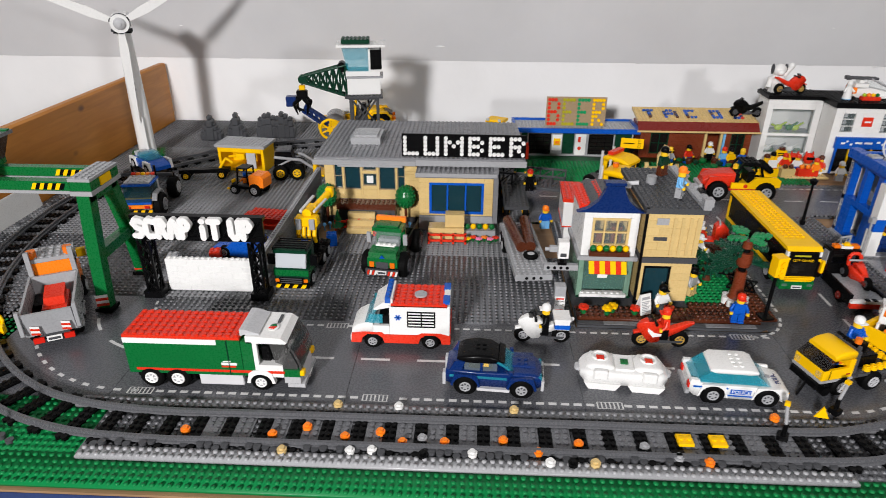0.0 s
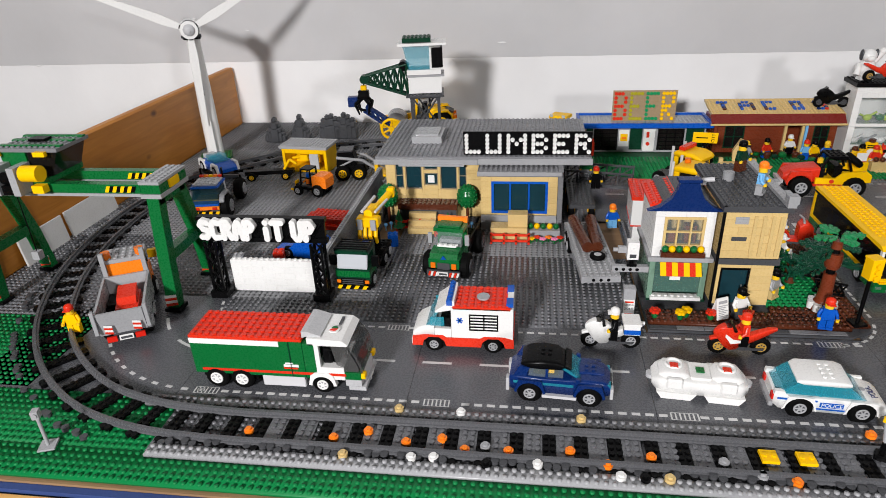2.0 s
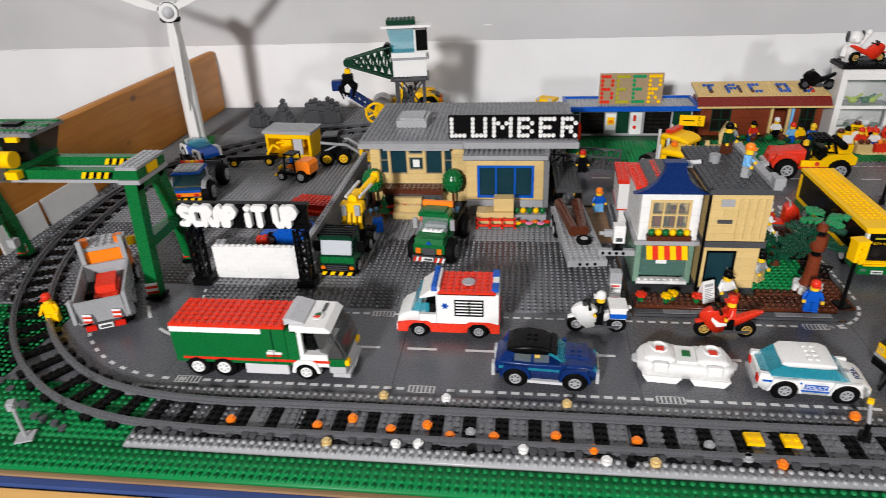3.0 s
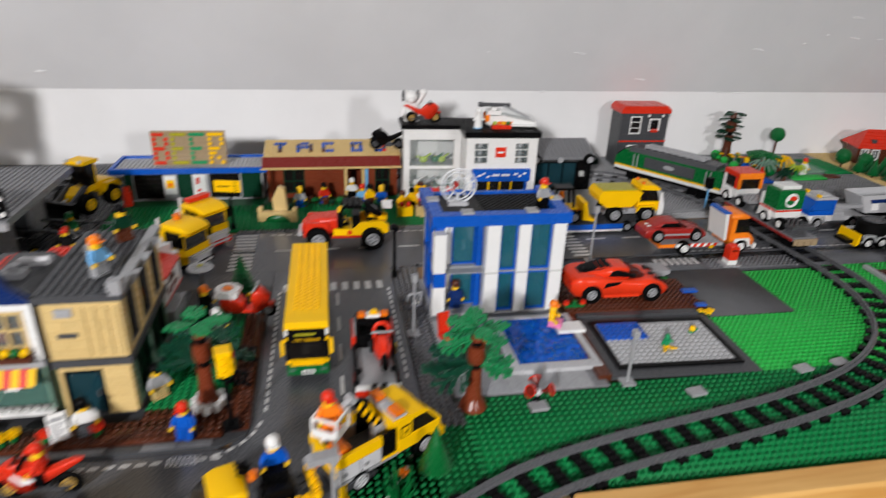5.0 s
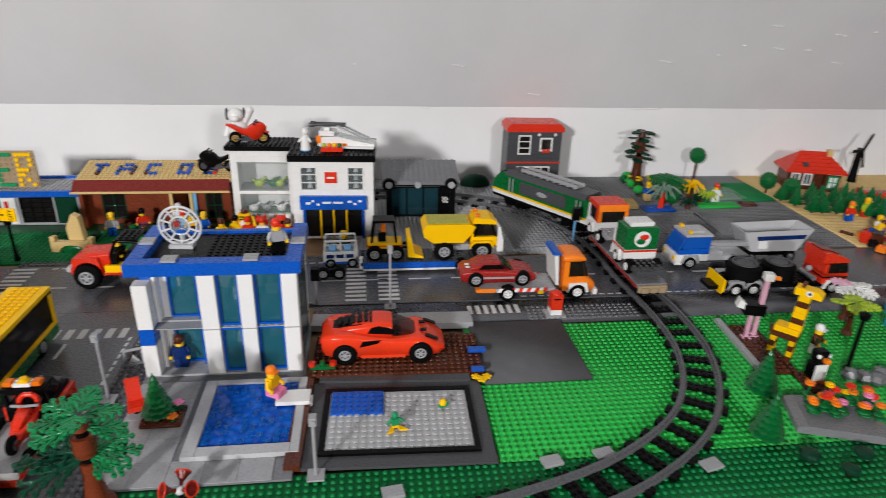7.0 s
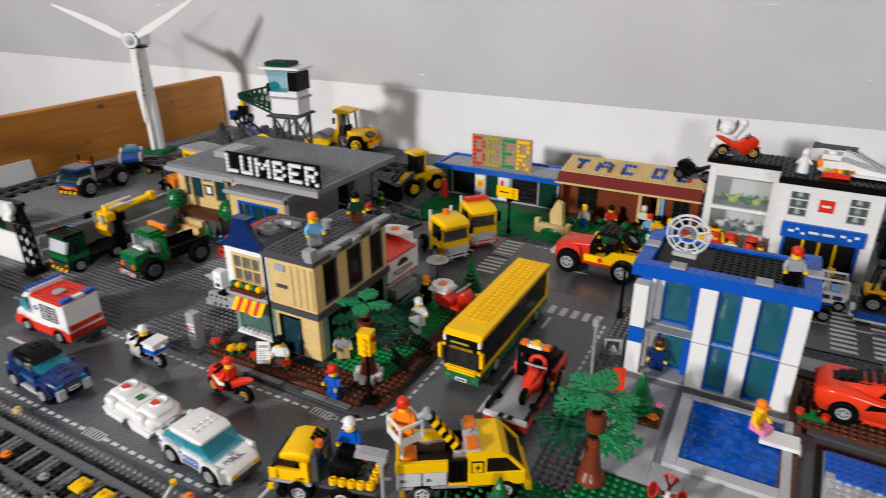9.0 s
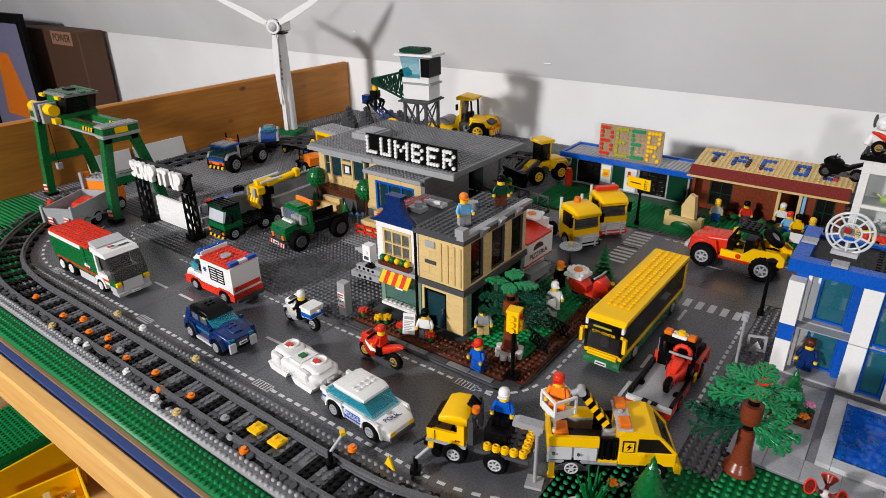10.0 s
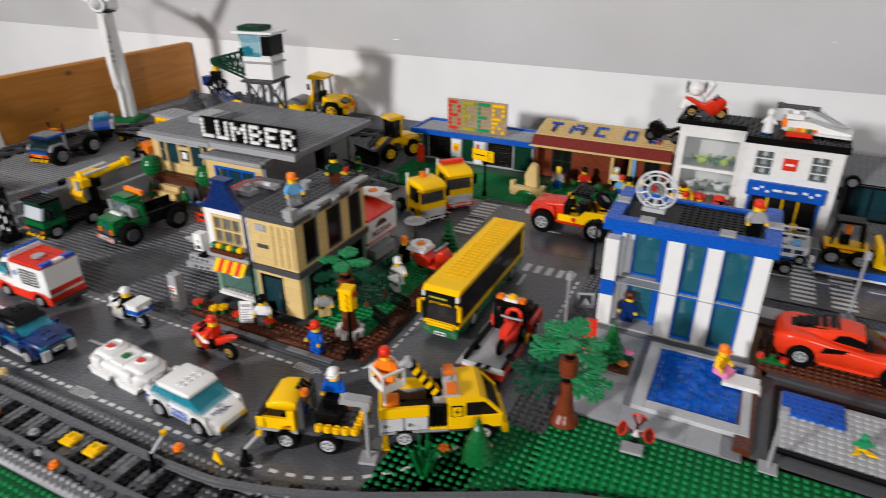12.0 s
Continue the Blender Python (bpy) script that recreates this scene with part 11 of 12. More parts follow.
tro = part("trolley", Geo().box(-184, -116, 1140, 1208, 176.3, 184), GREEN, v, "green trolley", pose(0.014, 0, 0))
part("trolley_cab", Geo().prism([(-142, 184.2), (-114, 184.2), (-100, 216), (-142, 216)], 1148, 1204, "y"), SMOKE, tro)
part("cab_back", Geo().box(-178, -143, 1146, 1206, 184.2, 216), GREEN, tro)
part("trolley_roof", Geo().box(-182, -96, 1144, 1208, 216.3, 221).studs(-180, 1146, 10, 7, 221, 8), ROOFG, tro)
for y in (1152, 1176, 1196):
    part("roof_stripe", Geo().box(-182.4, -95.6, y, y + 7, 221.1, 223.4), GREEN, tro)
part("roof_hatch", Geo().box(-150, -128, 1166, 1182, 223.6, 227), BLACK, tro)
for u in (-176, -148):
    part("drum_cheek", Geo().box(u - 2, u + 8, 1116, 1145.6, 168, 204), LGREY, tro)
for u in (-202, -138):
    part("winch", Geo().cyl((1128, 194), 10.5, u, u + 24, "x", 20), YELLOW, tro, "yellow round drum")
    part("roof_lamp", Geo().box(u + 12, u + 28, 1138, 1143.8, 212, 218), YELLOW, tro)
    part("winch_lamp", Geo().box(u + 6, u + 22, 1126, 1137, 168, 178), YELLOW, tro)
part("winch_hub", Geo().cyl((1128, 188), 8, -167, -150, "x", 16).box(-168, -150, 1120, 1136, 168, 180), BLACK, tro)
part("hook_cable", Geo().cyl((-158, 1128), 0.8, 86, 178, n=6), BLACK, tro)
part("hook", Geo().box(-163, -153, 1123, 1133, 74, 86), LGREY, tro)

# ---- scrap sign ----
v = thing("scrap_sign", "black lattice sign with SCRAP IT UP in white", "sign", 0, 0)
for x in (82, 229):
    g = Geo()
    for a in (-7, 7):
        for b in (-7, 7):
            g.box(x + a - 1.6, x + a + 1.6, 1172 + b - 1.6, 1172 + b + 1.6, 4, 85.8)
    for k in range(4):
        z0, z1 = 8 + k * 19, 27 + k * 19
        for s in (-7, 7):
            g.tube((x - 7, 1172 + s, z0), (x + 7, 1172 + s, z1), 1.3, 6).tube((x + 7, 1172 + s, z0), (x - 7, 1172 + s, z1), 1.3, 6)
            g.tube((x + s, 1165, z0), (x + s, 1179, z1), 1.3, 6)
    part("post", g, BLACK, v, "black lattice post")
    part("post_foot", Geo().box(x - 12, x + 12, 1160, 1184, 1.9, 12), BLACK, v)
g = Geo().box(68, 244, 1168, 1178, 86, 92).box(68, 244, 1168, 1178, 116, 121).box(70, 242, 1170.5, 1175.5, 92.2, 115.8)
for k in range(10):
    g.tube((70 + k * 17, 1168.6, 92), (87 + k * 17, 1168.6, 116), 1.4, 6)
part("top_beam", g, BLACK, v)
STROKES = {"S": [[(11, 22), (3, 24), (0, 19), (4, 13), (10, 11), (11, 5), (7, 0), (0, 1)]], "C": [[(11, 22), (4, 24), (0, 18), (0, 6), (4, 0), (11, 1)]],
           "R": [[(0, 0), (0, 24), (7, 24), (10, 18), (6, 13), (0, 12)], [(6, 12), (11, 0)]], "A": [[(0, 0), (2, 18), (6, 24), (10, 18), (12, 0)], [(2, 9), (10, 9)]],
           "P": [[(0, 0), (0, 24), (7, 24), (11, 18), (7, 12), (0, 11)]], "I": [[(0, 0), (0, 15)], [(0, 24), (0.4, 24)]], "T": [[(0, 24), (14, 24)], [(7, 24), (7, 0)]], "U": [[(0, 24), (0, 6), (4, 0), (8, 0), (12, 6), (12, 24)]]}


def stroke_letter(g, lines, x, z, y0, y1, r):
    """A letter of round-ended strokes in the x-z plane."""
    q = 0.0
    for line in lines:
        for a, b in line:
            g.cyl((x + a, z + b), r, y0 + q, y1 - q, "y", 14)
            q += 0.07
        for (a, b), (c, d) in zip(line[:-1], line[1:]):
            n = Vector((b - d, c - a)).normalized() * r
            g.prism([(x + a + n.x, z + b + n.y), (x + a - n.x, z + b - n.y), (x + c - n.x, z + d - n.y), (x + c + n.x, z + d + n.y)], y0 + q, y1 - q, "y")
            q += 0.07
    return g


for ch, x in zip("SCRAPITUP", (76.5, 92, 107.5, 123, 138.5, 166.5, 175.5, 203, 219)):
    lines = [[(a * 0.88, b * 0.96) for a, b in line] for line in STROKES[ch]]
    part("letter", stroke_letter(Geo(), lines, x, 94.5, 1160, 1167.6, 4.0), WHITE, v, "white letter " + ch + " of round-ended pieces")
v = thing("white_wall", "white studded brick wall below the scrap sign", "wall", 0, 0)
g = Geo()
holed(g, 95, 217, 1.9, 50, 1184, 1192, [])
part("wall", g, WHITE, v)
part("top_studs", Geo().studs(96, 1184, 15, 1, 50), WHITE, v)

# ---- street furniture ----
def street_lamp(x, y, h, label, mat=BLACK, heads=1, z=0.0019):
    t = thing("street_lamp", label, "street lamp", x, y, 0, z)
    part("pole", Geo().cyl((0, 0), 4.4, 0, 8, n=12).cyl((0, 0), 2.6, 8, h - 10, n=10, r2=2.0), mat, t)
    part("lamp_head", Geo().cyl((0, 0), 5, h - 10, h - 3, n=14, r2=7).cyl((0, 0), 7, h - 3, h, n=14, r2=2), mat, t)
    return t


v = thing("traffic_light", "yellow traffic light on a black pole", "traffic light", 0.892, 1.142, 12, 0.0083)
part("pole", Geo().cyl((0, 0), 2.4, 3, 62, n=10).box(-8, 8, -8, 8, 0, 3), BLACK, v)
head = part("head", Geo().box(-7, 7, -7, 7, 62.2, 86, 0.6).box(-7.8, 7.8, -7.8, 7.8, 86.2, 89, 0.6), YELLOW, v)
for z in (66, 73.5, 81):
    part("lens", Geo().cyl((0, z), 3.2, -9.4, -7.2, "y", 12), YELLOW, head)
    part("side_lens", Geo().cyl((0, z), 3.2, 7.2, 9.4, "x", 12), TRED if z == 81 else YELLOW, head)
street_lamp(1.086, 1.462, 84, "black street lamp with a green bracket")
street_lamp(1.949, 1.286, 84, "black street lamp in the park")
street_lamp(0.832, 1.672, 70, "black pole beside the green forecourt")
cs = thing("city_sign", "yellow sign with a black arrow on a pole", "sign", 0.832, 1.668, -10)
part("sign_plate", Geo().box(-24, 20, -3, -1, 70, 90), YELLOW, cs)
part("arrow", Geo().box(-18, 2, -3.6, -3.1, 79, 81, 0.1), BLACK, cs)
lettering("CITY", 0.008, BLACK, cs, Matrix.Translation((0.012, -0.0032, 0.080)) @ Euler((radians(90), radians(-90), 0)).to_matrix().to_4x4())


def grey_signal(x, y, rz, h, label, z=0.0019):
    t = thing("signal_post", label, "signal", x, y, rz, z)
    part("pole", Geo().cyl((0, 0), 1.8, 2, h, n=8).box(-8, 8, -8, 8, 0, 2), LGREY, t)
    part("lamp_box", Geo().box(-3.4, 3.4, -4, 4, h + 0.1, h + 9).cyl((0, h + 5), 2.4, -5.2, -4.1, "y", 10), LGREY, t)
    return t


grey_signal(0.037, 0.872, 20, 36, "small light grey sign post on the green plate")
ml = thing("street_lamp", "tall light grey street lamp with a long flat head", "street lamp", 0.989, 1.022, 198, 0.0002)
part("base", Geo().box(-8, 8, -8, 8, 0, 3), LGREY, ml)
part("pole", Geo().cyl((0, 0), 1.8, 3, 58, n=10).box(-3.4, 3.4, -3, 3, 58.2, 64, 0.8), LGREY, ml)
part("lamp_head", Geo().prism([(-5, 64.2), (22, 66), (22, 70), (17, 72), (-5, 70)], -5, 5, "y"), LGREY, ml)
part("bulb", Geo().cyl((13, 0), 3, 62.4, 65.2, n=12), TORANGE, ml)
grey_signal(1.093, 1.300, 0, 74, "tall light grey lamp post on the pavement")
grey_signal(1.403, 1.484, 0, 84, "tall light grey post at the crossing")
grey_signal(1.320, 1.168, 0, 60, "light grey lamp post before the court")
for x, y, rz in ((0.822, 0.925, 60), (0.893, 0.966, 30)):
    t = thing("crossing_barrier", "grey and black railway barrier beside the track", "barrier", x, y, rz, 0.0034)
    part("post", Geo().box(-5, 5, -5, 5, 0, 6).cyl((0, 0), 2.4, 6, 18, n=10), BLACK, t)
    part("arm", Geo().tube((0, 0, 16), (14, 3, 30), 1.8, 8), LGREY, t)
    part("amber_tip", Geo().box(12, 17, 1, 6, 30, 34), YELLOW, t)
tri = thing("warning_sign", "small yellow triangle sign beside the rails", "sign", 0.872, 0.953, -10, 0.005)
part("triangle", Geo().prism([(-7, 3), (7, 3), (0, 17)], -0.8, 0.8, "y"), YELLOW, tri)
part("stake", Geo().box(-1, 1, -1, 1, 0, 3), BLACK, tri)
ws = thing("road_works_sign", "light grey hinged warning frame on the pavement", "sign", 1.102, 1.360, 20, 0.0019)
part("board", Geo().box(-11, 11, -1, 1, 4, 7).box(-11, 11, -1, 1, 23, 26).box(-11, -8, -1, 1, 7.1, 22.9).box(8, 11, -1, 1, 7.1, 22.9), LGREY, ws)
part("brace", Geo().tube((-9, 2, 22), (-9, 13, 3), 1.2, 6).tube((9, 2, 22), (9, 13, 3), 1.2, 6), LGREY, ws)
part("triangle", Geo().prism([(-6, 9), (6, 9), (0, 19)], -1.8, -1.1, "y"), WHITE, ws)
hy = thing("fire_hydrant", "red post box on a light grey plate", "post box", 1.630, 1.452)
part("base", Geo().box(-14, 14, -12, 12, 0.2, 3), LGREY, hy)
part("foot", Geo().box(-8, 8, -8, 8, 3.2, 11), WHITE, hy, "white foot")
part("slot", Geo().box(-5, 5, -8.8, -8.1, 27, 29, 0.1), BLACK, hy)
part("box_body", Geo().box(-8, 8, -8, 8, 11.2, 34).ball((0, 0, 34.2), (8, 8, 4), 12, 5, True), RED, hy)
rp = thing("fuel_post", "red round post beside the bar", "post", 0.632, 1.800)
part("post_body", Geo().cyl((0, 0), 8, 1.9, 30, n=16).cyl((0, 0), 6, 30.2, 38, n=16), RED, rp)
zs = thing("loading_sign", "light grey pillar with a framed loading zone notice", "sign", 0.627, 1.143, 0, 0.0002)
part("pillar", Geo().box(-7, 7, -8, 4, 0, 50), LGREY, zs)
nt_ = part("notice", Geo().box(-6.6, 6.6, -9.2, -8.2, 14, 36, 0.2), WHITE, zs)
lettering("LOADING", 0.0024, BLACK, nt_, Matrix.Translation((0, -0.0093, 0.029)) @ Euler((radians(90), 0, 0)).to_matrix().to_4x4())
lettering("ZONE", 0.0042, BLACK, nt_, Matrix.Translation((0, -0.0093, 0.0235)) @ Euler((radians(90), 0, 0)).to_matrix().to_4x4())
part("red_bar", Geo().box(-5, 5, -9.6, -9.25, 32, 34, 0.05).box(-5, 5, -9.6, -9.25, 16, 17.6, 0.05), RED, nt_)
cam_ = thing("camera_robot", "small white toy robot on a light grey beam", "toy robot", 0.634, 1.188, 0, 0.0083)
g = Geo().box(-24, 21.6, -4, 4, 39, 47, 0.5)
g.slot = 1
for k in range(4):
    g.cyl((-18 + 8.4 * k, 43), 2.2, -4.4, -4.05, "y", 12)
part("beam", g, [LGREY, BLACK], cam_, "light grey beam with round holes")
part("robot_foot", Geo().box(-6, 6, -5, 5, 47.2, 51).cyl((0, 0), 3, 51.1, 58, n=12), BLACK, cam_)
part("robot_head", Geo().box(-7, 7, -7, 6, 58.2, 82).cyl((0, 72), 2.6, -8.6, -7.2, "y", 12), WHITE, cam_)
part("robot_arm", Geo().box(-18, -7.2, -4, 2, 66, 74).cyl((-2, 70), 2.6, -24, -18.2, "x", 10), LGREY, cam_)
part("print_bar", Geo().box(-4, 4, -7.6, -7.1, 61, 66, 0.1), DGREY, cam_)
ns = thing("news_board", "white folding news board with grey print bars", "board", 0.740, 1.140, 24, 0.0083)
g = Geo()
g.turn = Matrix.Rotation(radians(-14), 4, "X")
part("board", g.box(-8, 8, -1, 1, 1, 29, 0.3), WHITE, ns)
g = Geo()
g.turn = Matrix.Translation((0, 14, 0)) @ Matrix.Rotation(radians(14), 4, "X")
part("board", g.box(-8, 8, -1, 1, 1, 28, 0.3), WHITE, ns)
g = Geo()
g.turn = Matrix.Rotation(radians(-14), 4, "X")
for k in range(7):
    g.box(-6.4, 6.4 - (k * 5 % 3) * 2.4, -1.5, -1.05, 5 + k * 2.2, 6 + k * 2.2, 0.05)
g.box(-6, 6, -1.5, -1.05, 21.4, 25, 0.05)
part("print_bars", g, LGREY, ns)
nb = thing("menu_board", "white leaning board held beside the cook", "board", 0.868, 1.284, 60, 0.0083)
g = Geo()
g.turn = Matrix.Rotation(radians(-16), 4, "X")
part("board", g.box(-7, 7, -1, 1, 0.4, 25, 0.3), WHITE, nb)
for x, y, rz in ((0.887, 1.212, -24), (0.890, 1.256, -12)):
    f = resize(thing("iron_fence", "low black lattice fence beside the path", "fence", x, y, rz, 0.0083), 1.25)
    g = Geo().box(-15, 15, -1, 1, 0, 2).box(-15, 15, -1, 1, 13, 15)
    for k in range(5):
        g.tube((-14 + k * 5.6, 0, 2), (-8.4 + k * 5.6, 0, 13), 0.9, 6).tube((-8.4 + k * 5.6, 0, 2), (-14 + k * 5.6, 0, 13), 0.9, 6)
    part("lattice", g, BLACK, f)
sc = thing("delivery_scooter", "red delivery scooter with a pizza topped box", "scooter", 0.880, 1.360, -8, 0.0083)
resize(sc, 1.12)
part("rear_body", Geo().loft([(-22, 7, 12, 22, 2), (-14, 10, 9, 26, 3), (-2, 10, 8, 24, 3), (4, 7, 9, 18, 2)], 4), RED, sc, "red rear body")
part("foot_plate", Geo().box(2, 18, -8, 8, 7, 10.5, 1), RED, sc)
part("front_shield", Geo().loft([(14, 9, 9, 30, 3), (19, 10, 9, 36, 4), (25, 8, 12, 34, 4), (32, 5, 17, 27, 3)], 4), RED, sc, "red front shield")
part("fender", Geo().loft([(22, 4, 13, 17, 1), (30, 5, 15, 21, 2), (37, 4, 12, 17, 1)], 3), RED, sc)
part("handlebar", Geo().tube((17, -13, 37), (19, 0, 38), 1.4, 8).tube((19, 0, 38), (17, 13, 37), 1.4, 8), LGREY, sc)
bx = part("delivery_box", Geo().box(-27, -1, -13, 13, 26.4, 31, 0.8), WHITE, sc, "white spotted pizza box")
g = Geo()
for k in range(12):
    a = 2 * math.pi * k / 12
    g.cyl((-14 + 11 * math.cos(a), 11 * math.sin(a)), 3.2, 31.2, 34.6, n=10)
part("box_rim", g.cyl((-14, 0), 10.6, 31.1, 33.8, n=20), WHITE, bx, "white scalloped lid")
part("pizza_disc", Geo().ball((-14, 0, 34), (6, 6, 2.4), 16, 5, True), ORANGE, bx)
wheel(sc, -14, 0, 8.5, 6)
wheel(sc, 30, 0, 8.5, 6)
for x, y in ((0.892, 1.388), (0.886, 1.402), (0.897, 1.406)):
    flower(x, y, YELLOW, 0.0032, 11, "bright yellow toy flower beside the scooter")
tb = thing("cafe_table", "round clear ribbed parasol on a dark green drum", "parasol", 0.822, 1.424, 0, 0.0032)
part("drum", Geo().cyl((0, 0), 8, 0, 14, n=18), DGREEN, tb)
part("pole", Geo().cyl((0, 0), 2.2, 14.2, 44, n=10), DGREY, tb)
g = Geo().cyl((0, 0), 17, 44.2, 45.6, n=24, r2=16)
for k in range(12):
    a = 2 * math.pi * k / 12
    g.tube((3 * math.cos(a), 3 * math.sin(a), 47), (16 * math.cos(a), 16 * math.sin(a), 45.6), 1.0, 5)
part("parasol_top", g, COURTG, tb, "pale ribbed round top")
part("parasol_hub", Geo().cyl((0, 0), 4, 45.8, 48.2, n=16), OLIVE, tb)
ar = thing("tan_arch", "tan stone arch with stairs in a green plot", "arch", 0.905, 1.702, -8)
part("arch_stone", Geo().prism([(-34, 1.9), (-34, 20), (34, 20), (34, 1.9), (22, 1.9)] + [(22 * math.cos(math.pi * k / 10), 1.9 + 13 * math.sin(math.pi * k / 10)) for k in range(1, 10)] + [(-22, 1.9)], -6, 4, "y"), TAN, ar)
for u in (-34, 26):
    part("crenel", Geo().box(u, u + 8, -6, 4, 20.2, 28), TAN, ar)
part("slide", Geo().prism([(-8, 20.2), (16, 20.2), (12, 60), (2, 64), (-10, 40)], 4.3, 16, "y"), TAN, ar, "tall tan slide block")
part("grass", Geo().ball((0, -1, 1.9), (21, 4, 12), 14, 6, True), GREEN, ar)
rnd = random.Random(21)
for k in range(14):
    x, y = 0.92 + 0.016 * k, 1.70 + 0.05 * rnd.random()
    bush(x, y + 0.045, rnd.uniform(6, 9), rnd.uniform(8, 14), "small dark green toy shrub before the taco shop", mat=rnd.choice((GREEN, DGREEN)), trunk=2)
for k in range(6):
    single("brown_pot", Geo().cyl((0, 0), 6, 0, 9, n=12, r2=8).ball((0, 0, 9.2), (7, 7, 4), 10, 5, True), BROWN, "brown toy barrel before the taco shop", "barrel", 0.96 + 0.028 * k, 1.795 - 0.01 * (k % 2), 0, 0.0019, "brown barrels")
for k in range(3):
    t = thing("yellow_stall", "yellow stall with red goods by the store", "stall", 1.132 + 0.034 * k, 1.710, 0, 0.0019)
    part("counter", Geo().box(-14, 14, -6, 6, 0, 18), (YELLOW, TAN, RED)[k], t)
    part("goods", Geo().ball((-6, 0, 22), 5, 8, 6).ball((6, 0, 22), 5, 8, 6), (RED, BROWN, ORANGE)[k], t)

st = thing("fuel_stand", "yellow stand with a round red and green sign", "stand", 1.166, 1.752, -8, 0.0019)
part("stand_body", Geo().box(-13, 13, -5, 5, 0, 30, 1).box(-11, 11, -4, 4, 30.2, 44, 2), YELLOW, st, "yellow stand body")
part("head", Geo().cyl((0, 0), 6, 44.2, 50, n=16), BROWN, st)
for s in (-1, 1):
    part("arm", Geo().tube((s * 13, 0, 38), (s * 18, -4, 26), 3, 8).ball((s * 18, -4, 24), 3.6, 10, 6), YELLOW, st)
part("round_sign", Geo().cyl((0, 24), 8, -6, -5.2, "y", 18), WHITE, st)
part("sign_print", Geo().box(-8, 8, -5.8, -5.2, 33, 35, 0.1).box(-8, 8, -5.8, -5.2, 37, 39, 0.1), BLACK, st)
for x, y in ((1.194, 1.752), (1.226, 1.754)):
    rb = thing("red_basket", "round red toy helmet with a black visor on a crate", "toy", x, y, 0, 0.0019, "red helmets by the store")
    part("crate", Geo().box(-12, 12, -8, 8, 0, 16, 0.6), TAN, rb)
    part("helmet", Geo().ball((0, 0, 26), (11, 10, 12), 16, 10).prism([(-9, 34), (-4, 34), (-7, 42)], -2, 2, "y").prism([(4, 34), (9, 34), (7, 42)], -2, 2, "y"), RED, rb)
    part("visor", Geo().box(-8, 8, -10.6, -7, 25, 31, 1), BLACK, rb)
plate("baseplate", "tan studded strip before the toy store", TAN, 1.160, 1.700, 1.248, 1.724, z=0.0036)

# things on the toy store roof
g = Geo().cyl((0, 0), 8.5, 1.6, 26, n=16, r2=5.5).ball((0, 0, 31), (5.6, 5.6, 7), 12, 8).tube((5, -1, 22), (10, -5, 15), 2, 8).tube((-5, -1, 22), (-10, -5, 15), 2, 8)
g.slot = 1
g.cyl((0, 0), 8.8, 0, 1.5, n=16)
single("robed_figure", g, [WHITE, LBLUE], "plain white robed toy figure on the roof", "toy figure", 1.274, 1.764, 0, 0.152)
g = Geo().ball((0, 0, 22), (17, 13, 20), 14, 8).ball((-2, -4, 46), (14, 12, 13), 12, 8).ball((-3, -14, 42), (8, 6, 6), 10, 6).tube((12, 0, 34), (22, -4, 52), 6, 10).ball((22, -4, 54), 7, 10, 6).tube((-14, 0, 30), (-20, -6, 10), 6, 10).box(-13, -2, -10, 6, 0, 9).box(2, 13, -10, 6, 0, 9)
g.slot = 1
g.ball((-16, -2, 48), (3, 6, 11), 8, 6).ball((12, -2, 48), (3, 6, 11), 8, 6)
single("white_beast", g, [WHITE, DGREY], "plain white chunky toy beast on the roof", "toy figure", 1.156, 1.825, 6, 0.152)
motorbike(1.176, 1.806, 5, RED, GOLD, 0.152, label="red toy motorbike on the store roof")
motorbike(1.112, 1.838, 176, BLACK, DGREY, 0.0935, label="black toy motorbike on the tan roof")
v = thing("toy_speeder", "white and orange toy aircraft on the roof", "toy aircraft", 1.335, 1.792, -6, 0.152)
part("hull", Geo().prism([(-40, 4), (-38, 18), (-6, 20), (20, 14), (56, 8), (56, 3), (-30, 0)], -17, 17, "y"), WHITE, v)
part("tail_block", Geo().box(-38, -12, -14, 14, 20.2, 28).box(-30, -20, -10, 10, 28.2, 34), WHITE, v)
for s in (-1, 1):
    part("orange_panel", Geo().box(-42, -34, min(s * 10, s * 18), max(s * 10, s * 18), 8, 20), ORANGE, v)
    part("orange_panel", Geo().box(-16, 10, min(s * 17.2, s * 18), max(s * 17.2, s * 18), 5, 9), ORANGE, v)
    part("wing", Geo().prism([(-20, 2), (56, 2), (56, 5), (-20, 5)], min(s * 18.2, s * 26), max(s * 18.2, s * 26), "y"), WHITE, v)
    part("gun", Geo().tube((-52, s * 5, 37), (6, s * 5, 37), 2.6, 8).tube((-54, s * 5, 37), (-46, s * 5, 37), 4, 8), DGREY, v)
part("canopy", Geo().prism([(-10, 20.2), (44, 12), (12, 33), (-8, 36)], -9, 9, "y"), CLEARG, v, "clear canopy")
part("canopy_frame", Geo().tube((-8, -9, 37), (46, -9, 13), 1.6, 6).tube((-8, 9, 37), (46, 9, 13), 1.6, 6), LGREY, v)
ft = thing("fruit_tray", "tray of coloured round fruit on the roof edge", "tray", 1.318, 1.758, -2, 0.152)
part("tray", Geo().box(-18, 18, -6, 6, 0, 7), RED, ft)
for k in range(4):
    part("fruit", Geo().ball((-13 + k * 8.6, 0, 10), 3.8, 10, 6), (LIME, ORANGE, YELLOW, GREEN)[k], ft)

